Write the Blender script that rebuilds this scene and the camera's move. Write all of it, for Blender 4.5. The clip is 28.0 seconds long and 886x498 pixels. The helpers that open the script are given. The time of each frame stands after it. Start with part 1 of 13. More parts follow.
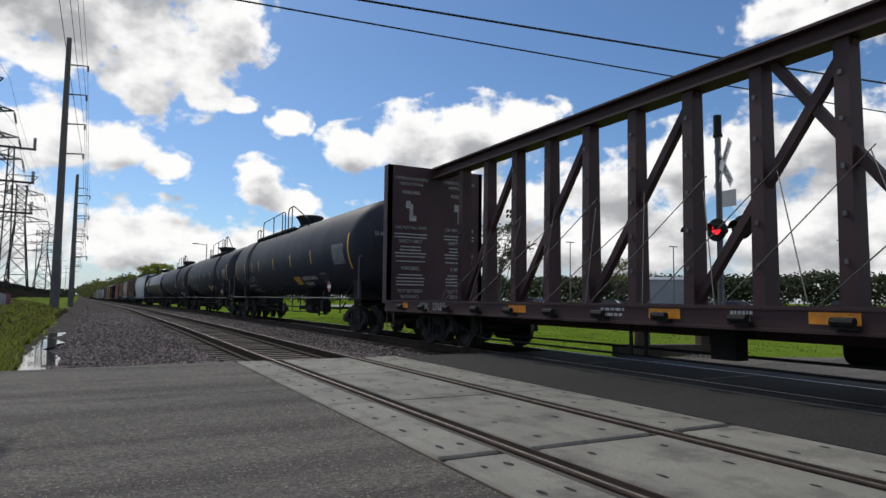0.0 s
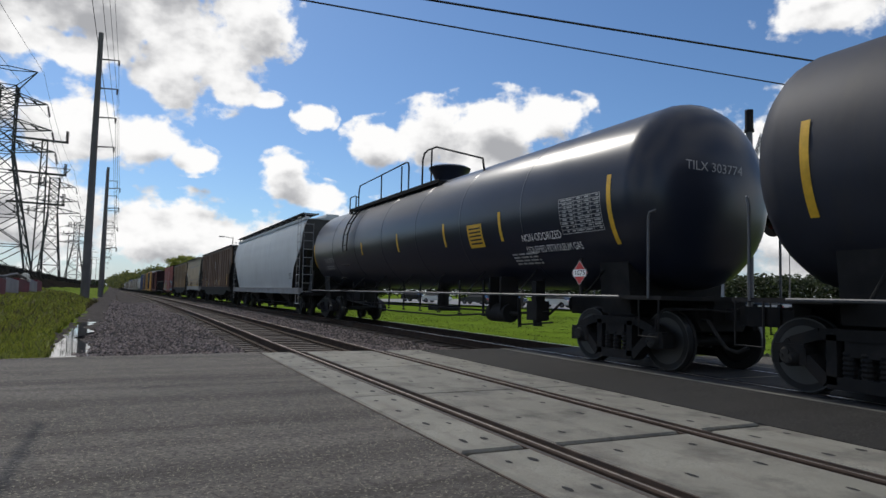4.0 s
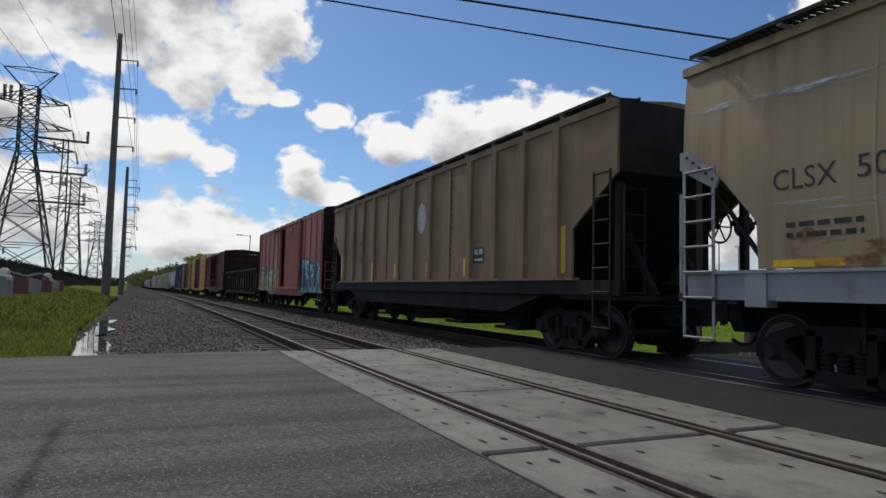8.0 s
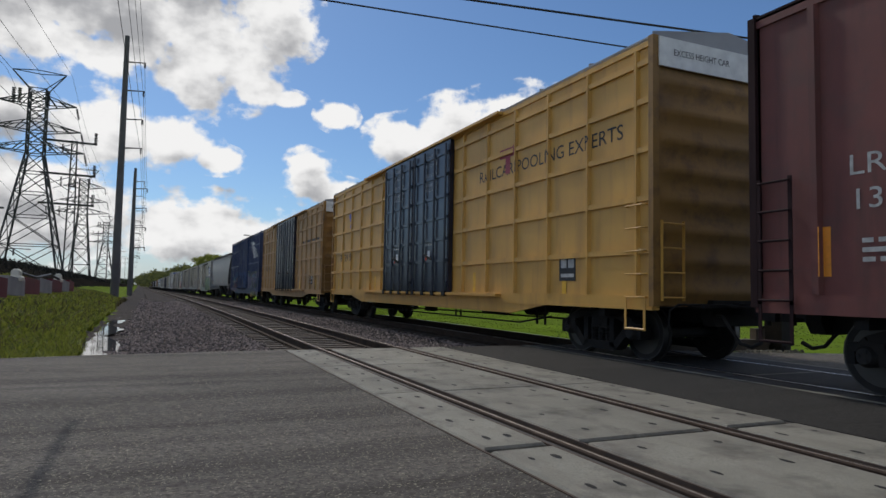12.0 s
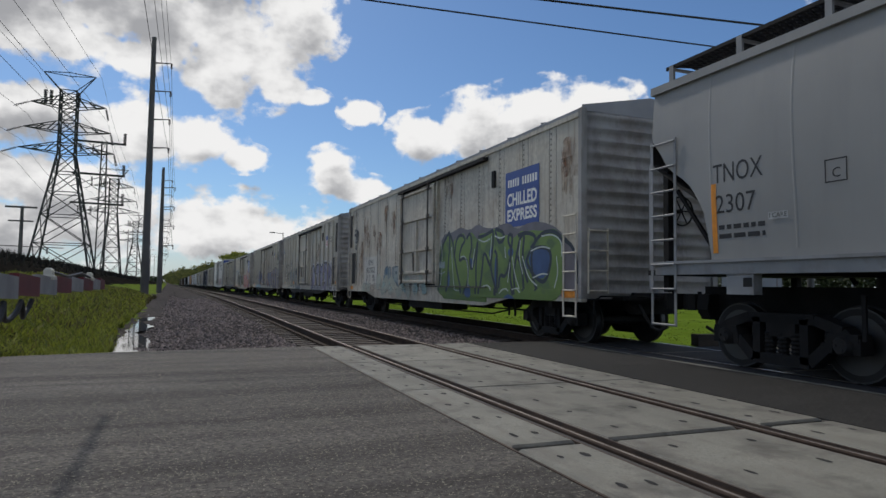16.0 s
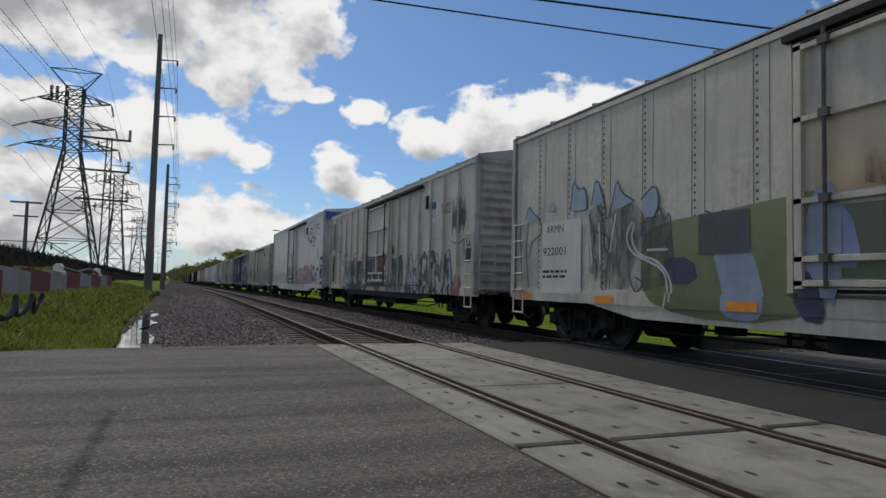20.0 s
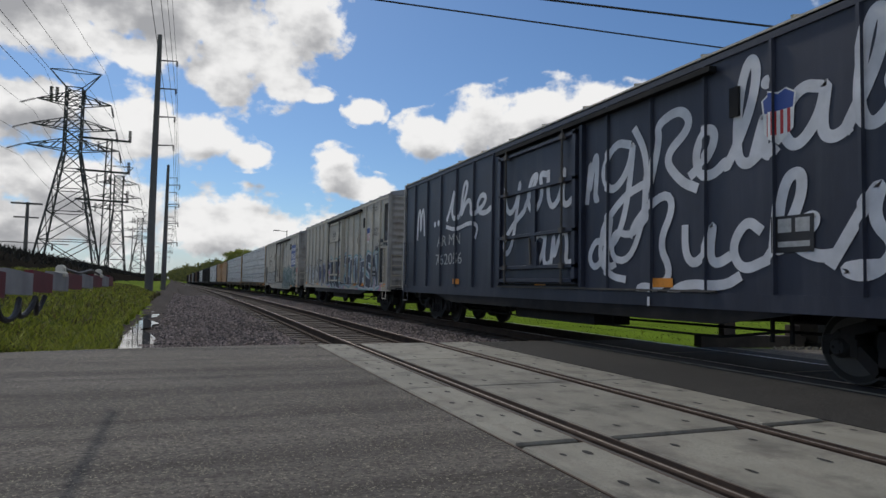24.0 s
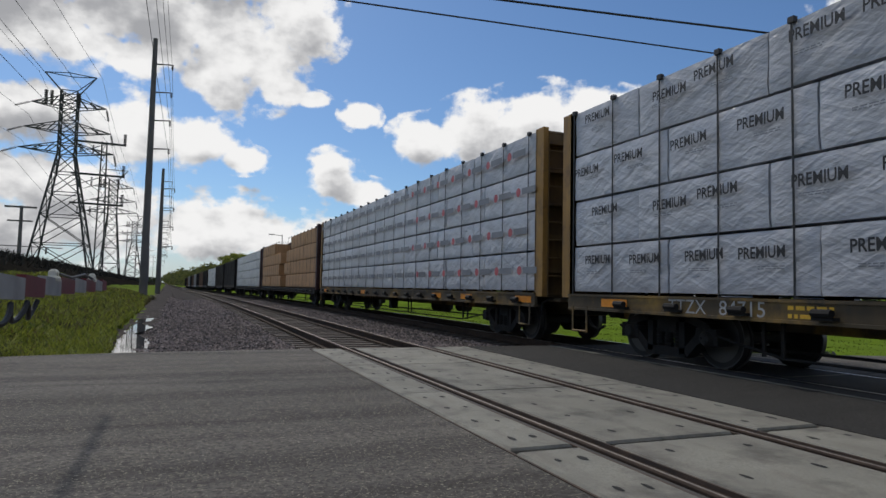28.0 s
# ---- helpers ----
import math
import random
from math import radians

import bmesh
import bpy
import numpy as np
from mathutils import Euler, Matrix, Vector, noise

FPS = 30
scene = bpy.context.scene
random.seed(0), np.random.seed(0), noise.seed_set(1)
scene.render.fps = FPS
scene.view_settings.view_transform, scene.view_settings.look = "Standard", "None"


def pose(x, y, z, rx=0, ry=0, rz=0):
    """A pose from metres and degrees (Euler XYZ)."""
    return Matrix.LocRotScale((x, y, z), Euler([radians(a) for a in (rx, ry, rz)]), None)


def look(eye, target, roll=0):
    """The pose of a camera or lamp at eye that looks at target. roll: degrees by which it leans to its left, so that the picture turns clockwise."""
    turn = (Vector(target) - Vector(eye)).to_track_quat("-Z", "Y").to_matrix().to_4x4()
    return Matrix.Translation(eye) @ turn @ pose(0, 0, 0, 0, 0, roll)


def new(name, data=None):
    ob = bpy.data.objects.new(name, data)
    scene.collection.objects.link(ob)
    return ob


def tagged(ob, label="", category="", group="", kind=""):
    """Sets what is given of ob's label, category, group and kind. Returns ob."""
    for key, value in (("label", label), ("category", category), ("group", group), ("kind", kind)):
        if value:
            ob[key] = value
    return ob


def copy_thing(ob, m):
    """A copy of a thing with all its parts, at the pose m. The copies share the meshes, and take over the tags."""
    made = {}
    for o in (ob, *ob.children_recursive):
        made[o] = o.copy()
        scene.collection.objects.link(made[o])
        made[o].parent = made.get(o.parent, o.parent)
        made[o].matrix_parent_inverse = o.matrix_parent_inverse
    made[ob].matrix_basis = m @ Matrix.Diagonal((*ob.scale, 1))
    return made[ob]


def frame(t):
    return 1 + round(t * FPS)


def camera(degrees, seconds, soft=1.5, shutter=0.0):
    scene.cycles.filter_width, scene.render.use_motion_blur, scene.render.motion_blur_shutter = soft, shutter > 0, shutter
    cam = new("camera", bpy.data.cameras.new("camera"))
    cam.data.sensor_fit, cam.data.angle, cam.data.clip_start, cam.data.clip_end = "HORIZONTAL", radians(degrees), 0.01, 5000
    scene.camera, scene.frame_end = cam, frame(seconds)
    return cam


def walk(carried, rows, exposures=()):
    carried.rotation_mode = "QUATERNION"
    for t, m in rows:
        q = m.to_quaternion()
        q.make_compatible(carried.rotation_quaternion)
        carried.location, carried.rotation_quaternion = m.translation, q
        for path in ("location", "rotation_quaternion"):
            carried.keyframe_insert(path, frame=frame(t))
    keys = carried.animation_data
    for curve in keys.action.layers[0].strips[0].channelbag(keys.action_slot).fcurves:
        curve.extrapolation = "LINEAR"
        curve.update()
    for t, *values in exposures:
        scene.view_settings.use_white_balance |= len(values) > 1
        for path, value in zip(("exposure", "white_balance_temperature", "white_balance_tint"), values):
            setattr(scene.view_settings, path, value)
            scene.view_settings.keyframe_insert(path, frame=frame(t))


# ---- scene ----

# The camera: held by hand at the crossing, about chest height of a seated person.
cam = camera(69.04, 28.0, soft=1.5)
PATH = [
    (0, -0.005, -0.005, 1.109, -28.032, 4.461, -0.619),
    (0.5, 0.026, 0.007, 1.092, -29.468, 4.632, -0.852),
    (1, 0.033, -0.015, 1.084, -30.381, 4.559, -1.106),
    (1.5, 0.040, 0.005, 1.081, -30.281, 4.548, -1.064),
    (2, 0.033, 0.025, 1.082, -30.101, 4.426, -0.921),
    (2.5, 0.043, 0.052, 1.074, -29.820, 4.589, -0.971),
    (3, 0.028, 0.038, 1.074, -28.618, 4.607, -1.328),
    (3.5, 0.010, 0.040, 1.079, -27.103, 4.306, -1.285),
    (4, 0.003, 0.051, 1.086, -26.014, 4.028, -1.405),
    (4.5, 0.000, 0.019, 1.085, -25.281, 3.933, -1.263),
    (6.5, 0.003, 0.043, 1.089, -25.002, 3.855, -1.049),
    (7, 0.003, 0.062, 1.097, -25.080, 3.778, -1.129),
    (7.5, 0.011, 0.076, 1.092, -24.842, 3.825, -1.154),
    (8, -0.003, 0.091, 1.099, -24.601, 3.784, -1.342),
    (8.5, -0.008, 0.053, 1.092, -24.475, 3.740, -1.269),
    (9, -0.004, 0.051, 1.088, -24.365, 3.593, -1.139),
    (9.5, -0.011, 0.088, 1.102, -24.555, 3.422, -1.135),
    (10, -0.009, 0.040, 1.095, -24.195, 3.484, -1.002),
    (10.5, -0.009, 0.026, 1.086, -24.131, 3.495, -0.998),
    (11, -0.001, 0.025, 1.087, -24.013, 3.479, -1.149),
    (11.5, 0.004, 0.043, 1.090, -24.072, 3.628, -1.156),
    (12, -0.001, 0.022, 1.095, -23.972, 3.688, -1.058),
    (12.5, -0.004, 0.022, 1.095, -23.653, 3.736, -1.150),
    (14.5, -0.010, 0.029, 1.100, -22.105, 3.499, -0.899),
    (15, -0.013, 0.022, 1.094, -21.906, 3.228, -0.823),
    (15.5, -0.010, 0.042, 1.100, -22.012, 3.189, -0.705),
    (16, -0.000, 0.059, 1.100, -21.827, 3.287, -0.764),
    (16.5, -0.009, 0.054, 1.103, -21.685, 3.225, -0.753),
    (17, -0.024, 0.039, 1.110, -21.696, 3.102, -0.633),
    (17.5, -0.022, 0.050, 1.104, -22.049, 3.035, -0.774),
    (18, -0.012, 0.059, 1.100, -22.099, 3.028, -0.808),
    (18.5, -0.012, 0.061, 1.097, -21.978, 3.036, -1.020),
    (19, -0.026, 0.032, 1.092, -21.668, 3.251, -1.222),
    (19.5, -0.038, 0.029, 1.099, -21.612, 3.188, -1.231),
    (20, -0.025, 0.028, 1.099, -21.594, 3.249, -1.384),
    (20.5, -0.032, 0.026, 1.103, -21.582, 3.383, -1.367),
    (21, -0.030, 0.028, 1.099, -21.575, 3.304, -1.408),
    (21.5, -0.032, 0.029, 1.099, -21.679, 3.149, -1.320),
    (23.5, -0.010, 0.044, 1.089, -21.315, 3.133, -1.301),
    (24, -0.031, 0.018, 1.102, -21.541, 3.178, -1.137),
    (24.5, -0.013, 0.031, 1.102, -21.633, 3.375, -1.326),
    (25, -0.030, 0.018, 1.103, -21.608, 3.419, -1.432),
    (25.5, -0.035, 0.026, 1.100, -21.589, 3.315, -1.369),
    (26, -0.035, 0.048, 1.114, -21.557, 3.173, -1.185),
    (26.5, -0.035, 0.009, 1.102, -21.279, 3.368, -1.244),
    (27, -0.032, -0.005, 1.111, -21.532, 3.305, -1.002),
    (27.5, -0.025, 0.027, 1.111, -21.799, 3.409, -1.218),
    (28, -0.026, 0.020, 1.106, -21.940, 3.570, -1.212),
]
walk(cam, [(t, pose(x, y, z, 90 + pitch, roll, yaw)) for t, x, y, z, yaw, pitch, roll in PATH], [(0, 0.05), (4, 0.05), (7, -0.04), (9, -0.08), (12, -0.1), (16, -0.13), (24, -0.13), (25.5, -0.09), (28, -0.1)])

# ---- world and light ----
SUN = Vector((-0.17, 1.0, 1.07)).normalized()
sun_data = bpy.data.lights.new("sun", "SUN")
sun_data.energy, sun_data.angle, sun_data.color = 1.85, radians(4.0), (1.0, 0.95, 0.87)
sun = new("sun", sun_data)
sun.matrix_world = look((0, 0, 60), Vector((0, 0, 60)) - SUN)

# Clouds as soft lumps: azimuth to the right of the track, height over the horizon, half width, half height, in degrees.
CLOUDS = [
    (-4, 22, 9, 5.2), (4, 19.2, 5.4, 4.4), (9, 22.4, 3.6, 3.4), (-14, 22, 7, 6), (2.4, 17, 3.6, 2.6), (-1, 27, 12, 5),
    (-4.5, 12, 5, 2.7), (0.8, 11.8, 3.4, 2.2), (4.2, 10.6, 2.2, 1.2), (-12.5, 12.5, 4.2, 2.8), (14.2, 15, 1.8, 1.3), (7.2, 16.6, 2.6, 1.5), (10.0, 16.0, 1.6, 0.8),
    (11.9, 9.7, 2.4, 2.1), (14.5, 8.2, 3.0, 1.4), (20, 13.0, 3.2, 2.2), (24.5, 14, 4, 2.8), (30, 15, 5, 2.9), (35, 15.4, 3.8, 2.3), (29, 12.4, 6, 1.8),
    (43, 9.5, 5, 3), (48.5, 11, 4.5, 3.6), (54, 11.5, 5, 4.4), (60, 12, 5, 4.6), (33, 8.3, 8, 2.6), (56.5, 22, 4, 1.9), (63, 22.5, 5, 3.4),
    (2.5, 4.6, 7, 3), (-7, 5, 7, 3.4), (13, 3.6, 10, 2.6), (24, 5.6, 10, 2.6), (40, 5, 16, 3.4), (60, 5, 14, 4), (68, 14, 6, 6), (-10.6, 18.4, 5.9, 1.8), (-11.5, 12.8, 4.1, 2.4), (-4.1, 12.7, 3.6, 2.0), (-10.1, 7.5, 5.8, 2.3), (-6.2, 5.0, 5.0, 2.2), (-12.1, 3.9, 4.0, 2.3), (-4.3, 17.7, 2.5, 1.9)]


def make_world():
    world = bpy.data.worlds.new("sky")
    scene.world = world
    world.use_nodes = True
    nt = world.node_tree
    nt.nodes.clear()
    N, L = nt.nodes.new, nt.links.new

    def math_(op, a, b=None, c=None, clamp=False):
        n = N("ShaderNodeMath")
        n.operation, n.use_clamp = op, clamp
        for i, v in enumerate((a, b, c)):
            if v is None:
                continue
            if isinstance(v, (int, float)):
                n.inputs[i].default_value = v
            else:
                L(v, n.inputs[i])
        return n.outputs[0]

    sky = N("ShaderNodeTexSky")
    sky.sky_type, sky.sun_disc = "NISHITA", False
    sky.sun_elevation = math.asin(SUN.z)
    sky.sun_rotation = math.atan2(SUN.x, SUN.y)
    sky.altitude, sky.air_density, sky.dust_density, sky.ozone_density = 200, 1.0, 0.6, 1.6
    tc = N("ShaderNodeTexCoord")
    sep = N("ShaderNodeSeparateXYZ")
    L(tc.outputs["Generated"], sep.inputs[0])
    az = math_("MULTIPLY", math_("ARCTAN2", sep.outputs[0], sep.outputs[1]), 180 / math.pi)
    el = math_("MULTIPLY", math_("ARCSINE", sep.outputs[2]), 180 / math.pi)
    flat = N("ShaderNodeCombineXYZ")
    L(az, flat.inputs[0])
    L(el, flat.inputs[1])

    def noise_(scale, detail, rough, offset=(0, 0, 0), stretch=1.0, at=None):
        mp = N("ShaderNodeMapping")
        mp.inputs["Location"].default_value = offset
        mp.inputs["Scale"].default_value = (scale, scale * stretch, scale)
        L(flat.outputs[0] if at is None else at, mp.inputs["Vector"])
        n = N("ShaderNodeTexNoise")
        n.inputs["Scale"].default_value, n.inputs["Detail"].default_value = 1.0, detail
        n.inputs["Roughness"].default_value = rough
        L(mp.outputs[0], n.inputs["Vector"])
        return n

    def shifted(d_az, d_el):
        v = N("ShaderNodeVectorMath")
        v.operation = "ADD"
        L(flat.outputs[0], v.inputs[0])
        v.inputs[1].default_value = (d_az, d_el, 0)
        return v.outputs[0]

    def lumps(at):
        """How far a direction lies from the nearest lump, in its own half widths."""
        low = None
        for a, e, w, h in CLOUDS:
            n = N("ShaderNodeVectorMath")
            n.operation = "MULTIPLY_ADD"
            L(at, n.inputs[0])
            n.inputs[1].default_value = (1 / w, 1 / h, 0)
            n.inputs[2].default_value = (-a / w, -e / h, 0)
            m = N("ShaderNodeVectorMath")
            m.operation = "LENGTH"
            L(n.outputs[0], m.inputs[0])
            low = m.outputs["Value"] if low is None else math_("SMOOTH_MIN", low, m.outputs["Value"], 0.1)
        return low

    # The rest of the sky, outside these lumps, is as broken.
    side = math_("GREATER_THAN", math_("ABSOLUTE", math_("SUBTRACT", az, 22)), 52)
    over = math_("GREATER_THAN", el, 33)
    rest_on = math_("MAXIMUM", side, over)

    def thickness(at):
        low = lumps(at)
        rest = noise_(0.045, 5, 0.55, (31.7, 4.0, 2.0), 1.8, at)
        rest_d = math_("MULTIPLY", math_("SUBTRACT", rest.outputs[0], 0.485), rest_on)
        d = math_("MULTIPLY", math_("SUBTRACT", 1.0, low), 1.5)
        d = math_("MAXIMUM", d, math_("MULTIPLY", rest_d, 4.0))
        puffs = noise_(0.3, 5, 0.5, (0, 0, 0), 1.25, at)
        fine = noise_(1.1, 5, 0.55, (5, 2, 0), 1.2, at)
        d = math_("ADD", d, math_("MULTIPLY", math_("SUBTRACT", puffs.outputs[0], 0.5), 2.3))
        d = math_("ADD", d, math_("MULTIPLY", math_("SUBTRACT", fine.outputs[0], 0.5), 0.75))
        # Clear blue well away from the lumps.
        clear = math_("MULTIPLY", math_("SUBTRACT", low, 1.22, clamp=True), 3.0)
        return math_("SUBTRACT", d, math_("MULTIPLY", clear, math_("SUBTRACT", 1.0, rest_on)))

    density = thickness(flat.outputs[0])
    above = thickness(shifted(-0.9, 2.1))
    soft_edge = N("ShaderNodeMapRange")
    soft_edge.interpolation_type = "SMOOTHSTEP"
    soft_edge.inputs["From Min"].default_value, soft_edge.inputs["From Max"].default_value = -0.04, 0.46
    L(density, soft_edge.inputs["Value"])
    alpha = soft_edge.outputs[0]
    # Lit where little cloud lies towards the sun, grey beneath thick cloud.
    body = noise_(0.13, 4, 0.5, (3.0, 8.0, 1.0), 1.6)
    shade = math_("MULTIPLY_ADD", math_("SUBTRACT", above, 0.3), 0.55, math_("MULTIPLY", math_("SUBTRACT", body.outputs[0], 0.5), 2.6))
    shade_curve = N("ShaderNodeMapRange")
    shade_curve.interpolation_type = "SMOOTHSTEP"
    shade_curve.inputs["From Min"].default_value, shade_curve.inputs["From Max"].default_value = -0.2, 0.78
    L(shade, shade_curve.inputs["Value"])
    grey = shade_curve.outputs[0]
    ramp = N("ShaderNodeMix")
    ramp.data_type = "RGBA"
    L(grey, ramp.inputs["Factor"])
    ramp.inputs["A"].default_value = (0.96, 0.955, 0.95, 1)
    ramp.inputs["B"].default_value = (0.4, 0.405, 0.425, 1)
    # A pale haze low down.
    tint = N("ShaderNodeMix")
    tint.data_type, tint.blend_type = "RGBA", "MULTIPLY"
    tint.inputs["Factor"].default_value = 1.0
    L(sky.outputs[0], tint.inputs["A"])
    tint.inputs["B"].default_value = (0.058, 0.0765, 0.0965, 1)
    haze = N("ShaderNodeMix")
    haze.data_type = "RGBA"
    L(math_("MULTIPLY", math_("SUBTRACT", 6.0, el), 0.10, clamp=True), haze.inputs["Factor"])
    L(tint.outputs["Result"], haze.inputs["A"])
    haze.inputs["B"].default_value = (0.56, 0.6, 0.67, 1)
    mix = N("ShaderNodeMix")
    mix.data_type = "RGBA"
    L(alpha, mix.inputs["Factor"])
    L(haze.outputs["Result"], mix.inputs["A"])
    L(ramp.outputs["Result"], mix.inputs["B"])
    bg = N("ShaderNodeBackground")
    L(mix.outputs["Result"], bg.inputs["Color"])
    bg.inputs["Strength"].default_value = 1.0
    out = N("ShaderNodeOutputWorld")
    L(bg.outputs[0], out.inputs[0])


make_world()

# ---- materials ----
def mat(name, base, rough=0.6, metal=0.0, var=0.18, scale=1.2, bump=0.08, bscale=45.0, streak=None, amount=0.5,
        stretch=(1, 1, 0.12), dirt=None, dirt_amount=0.0, dirt_scale=2.0, spec=0.5, rand=0.0, coat=0.0, fine=0.0):
    """A worn surface: two scales of uneven colour, optional downward streaks and blotches of dirt, and fine relief."""
    m = bpy.data.materials.new(name)
    m.use_nodes = True
    nt = m.node_tree
    N, L = nt.nodes.new, nt.links.new
    b = nt.nodes["Principled BSDF"]
    b.inputs["Roughness"].default_value, b.inputs["Metallic"].default_value = rough, metal
    b.inputs["Specular IOR Level"].default_value = spec
    b.inputs["Coat Weight"].default_value = coat
    tc = N("ShaderNodeTexCoord")

    def noise_(s, detail=4, rough_=0.55, st=None):
        n = N("ShaderNodeTexNoise")
        n.inputs["Scale"].default_value, n.inputs["Detail"].default_value, n.inputs["Roughness"].default_value = s, detail, rough_
        if st:
            mp = N("ShaderNodeMapping")
            mp.inputs["Scale"].default_value = st
            L(tc.outputs["Object"], mp.inputs["Vector"])
            L(mp.outputs[0], n.inputs["Vector"])
        else:
            L(tc.outputs["Object"], n.inputs["Vector"])
        return n.outputs[0]

    def mix(a, c, fac, kind="MIX"):
        n = N("ShaderNodeMix")
        n.data_type, n.blend_type = "RGBA", kind
        for sock, v in (("A", a), ("B", c)):
            if isinstance(v, tuple):
                n.inputs[sock].default_value = (*v, 1)
            else:
                L(v, n.inputs[sock])
        if isinstance(fac, float):
            n.inputs["Factor"].default_value = fac
        else:
            L(fac, n.inputs["Factor"])
        return n.outputs["Result"]

    def ramp(v, lo, hi):
        n = N("ShaderNodeMapRange")
        n.inputs["From Min"].default_value, n.inputs["From Max"].default_value = lo, hi
        L(v, n.inputs["Value"])
        return n.outputs[0]

    dark = tuple(c * (1 - var) for c in base)
    lite = tuple(min(1, c * (1 + var)) for c in base)
    col = mix(dark, lite, ramp(noise_(scale, 6), 0.3, 0.7))
    if fine:
        col = mix(col, tuple(c * (1 - fine) for c in base), ramp(noise_(bscale * 1.3, 2), 0.45, 0.62))
    if dirt:
        n = N("ShaderNodeMath")
        n.operation = "MULTIPLY"
        n.inputs[1].default_value = dirt_amount
        L(ramp(noise_(dirt_scale, 7, 0.65), 0.5, 0.68), n.inputs[0])
        col = mix(col, dirt, n.outputs[0])
    if streak:
        n = N("ShaderNodeMath")
        n.operation = "MULTIPLY"
        n.inputs[1].default_value = amount
        L(ramp(noise_(3.2, 6, 0.6, stretch), 0.5, 0.72), n.inputs[0])
        col = mix(col, streak, n.outputs[0])
    if rand:
        oi = N("ShaderNodeObjectInfo")
        mr = N("ShaderNodeMapRange")
        mr.inputs["To Min"].default_value, mr.inputs["To Max"].default_value = 1 - rand, 1 + rand
        L(oi.outputs["Random"], mr.inputs["Value"])
        cx = N("ShaderNodeCombineXYZ")
        for i in range(3):
            L(mr.outputs[0], cx.inputs[i])
        col = mix(col, cx.outputs[0], 1.0, "MULTIPLY")
    L(col, b.inputs["Base Color"])
    if bump:
        bn = N("ShaderNodeBump")
        bn.inputs["Strength"].default_value, bn.inputs["Distance"].default_value = bump, 0.02
        L(noise_(bscale, 4, 0.6), bn.inputs["Height"])
        L(bn.outputs[0], b.inputs["Normal"])
    return m


def glow(name, color, strength):
    m = mat(name, color, 0.3, var=0.02, bump=0)
    b = m.node_tree.nodes["Principled BSDF"]
    b.inputs["Emission Color"].default_value = (*color, 1)
    b.inputs["Emission Strength"].default_value = strength
    return m


def island(name, base, rough, spread, hue=(1, 1, 1), trans=0.0):
    """Loose matter whose pieces differ: stones, blades, leaves."""
    m = mat(name, base, rough, bump=0)
    nt = m.node_tree
    b = nt.nodes["Principled BSDF"]
    g = nt.nodes.new("ShaderNodeNewGeometry")
    mr = nt.nodes.new("ShaderNodeMix")
    mr.data_type = "RGBA"
    mr.inputs["A"].default_value = (*[c * (1 - spread) for c in base], 1)
    mr.inputs["B"].default_value = (*[min(1, c * (1 + spread) * h) for c, h in zip(base, hue)], 1)
    nt.links.new(g.outputs["Random Per Island"], mr.inputs["Factor"])
    nt.links.new(mr.outputs["Result"], b.inputs["Base Color"])
    if trans:
        b.inputs["Subsurface Weight"].default_value = 0.0
        tr = nt.nodes.new("ShaderNodeBsdfTranslucent")
        nt.links.new(mr.outputs["Result"], tr.inputs["Color"])
        ms = nt.nodes.new("ShaderNodeMixShader")
        ms.inputs[0].default_value = trans
        nt.links.new(b.outputs[0], ms.inputs[1])
        nt.links.new(tr.outputs[0], ms.inputs[2])
        nt.links.new(ms.outputs[0], nt.nodes["Material Output"].inputs[0])
    return m


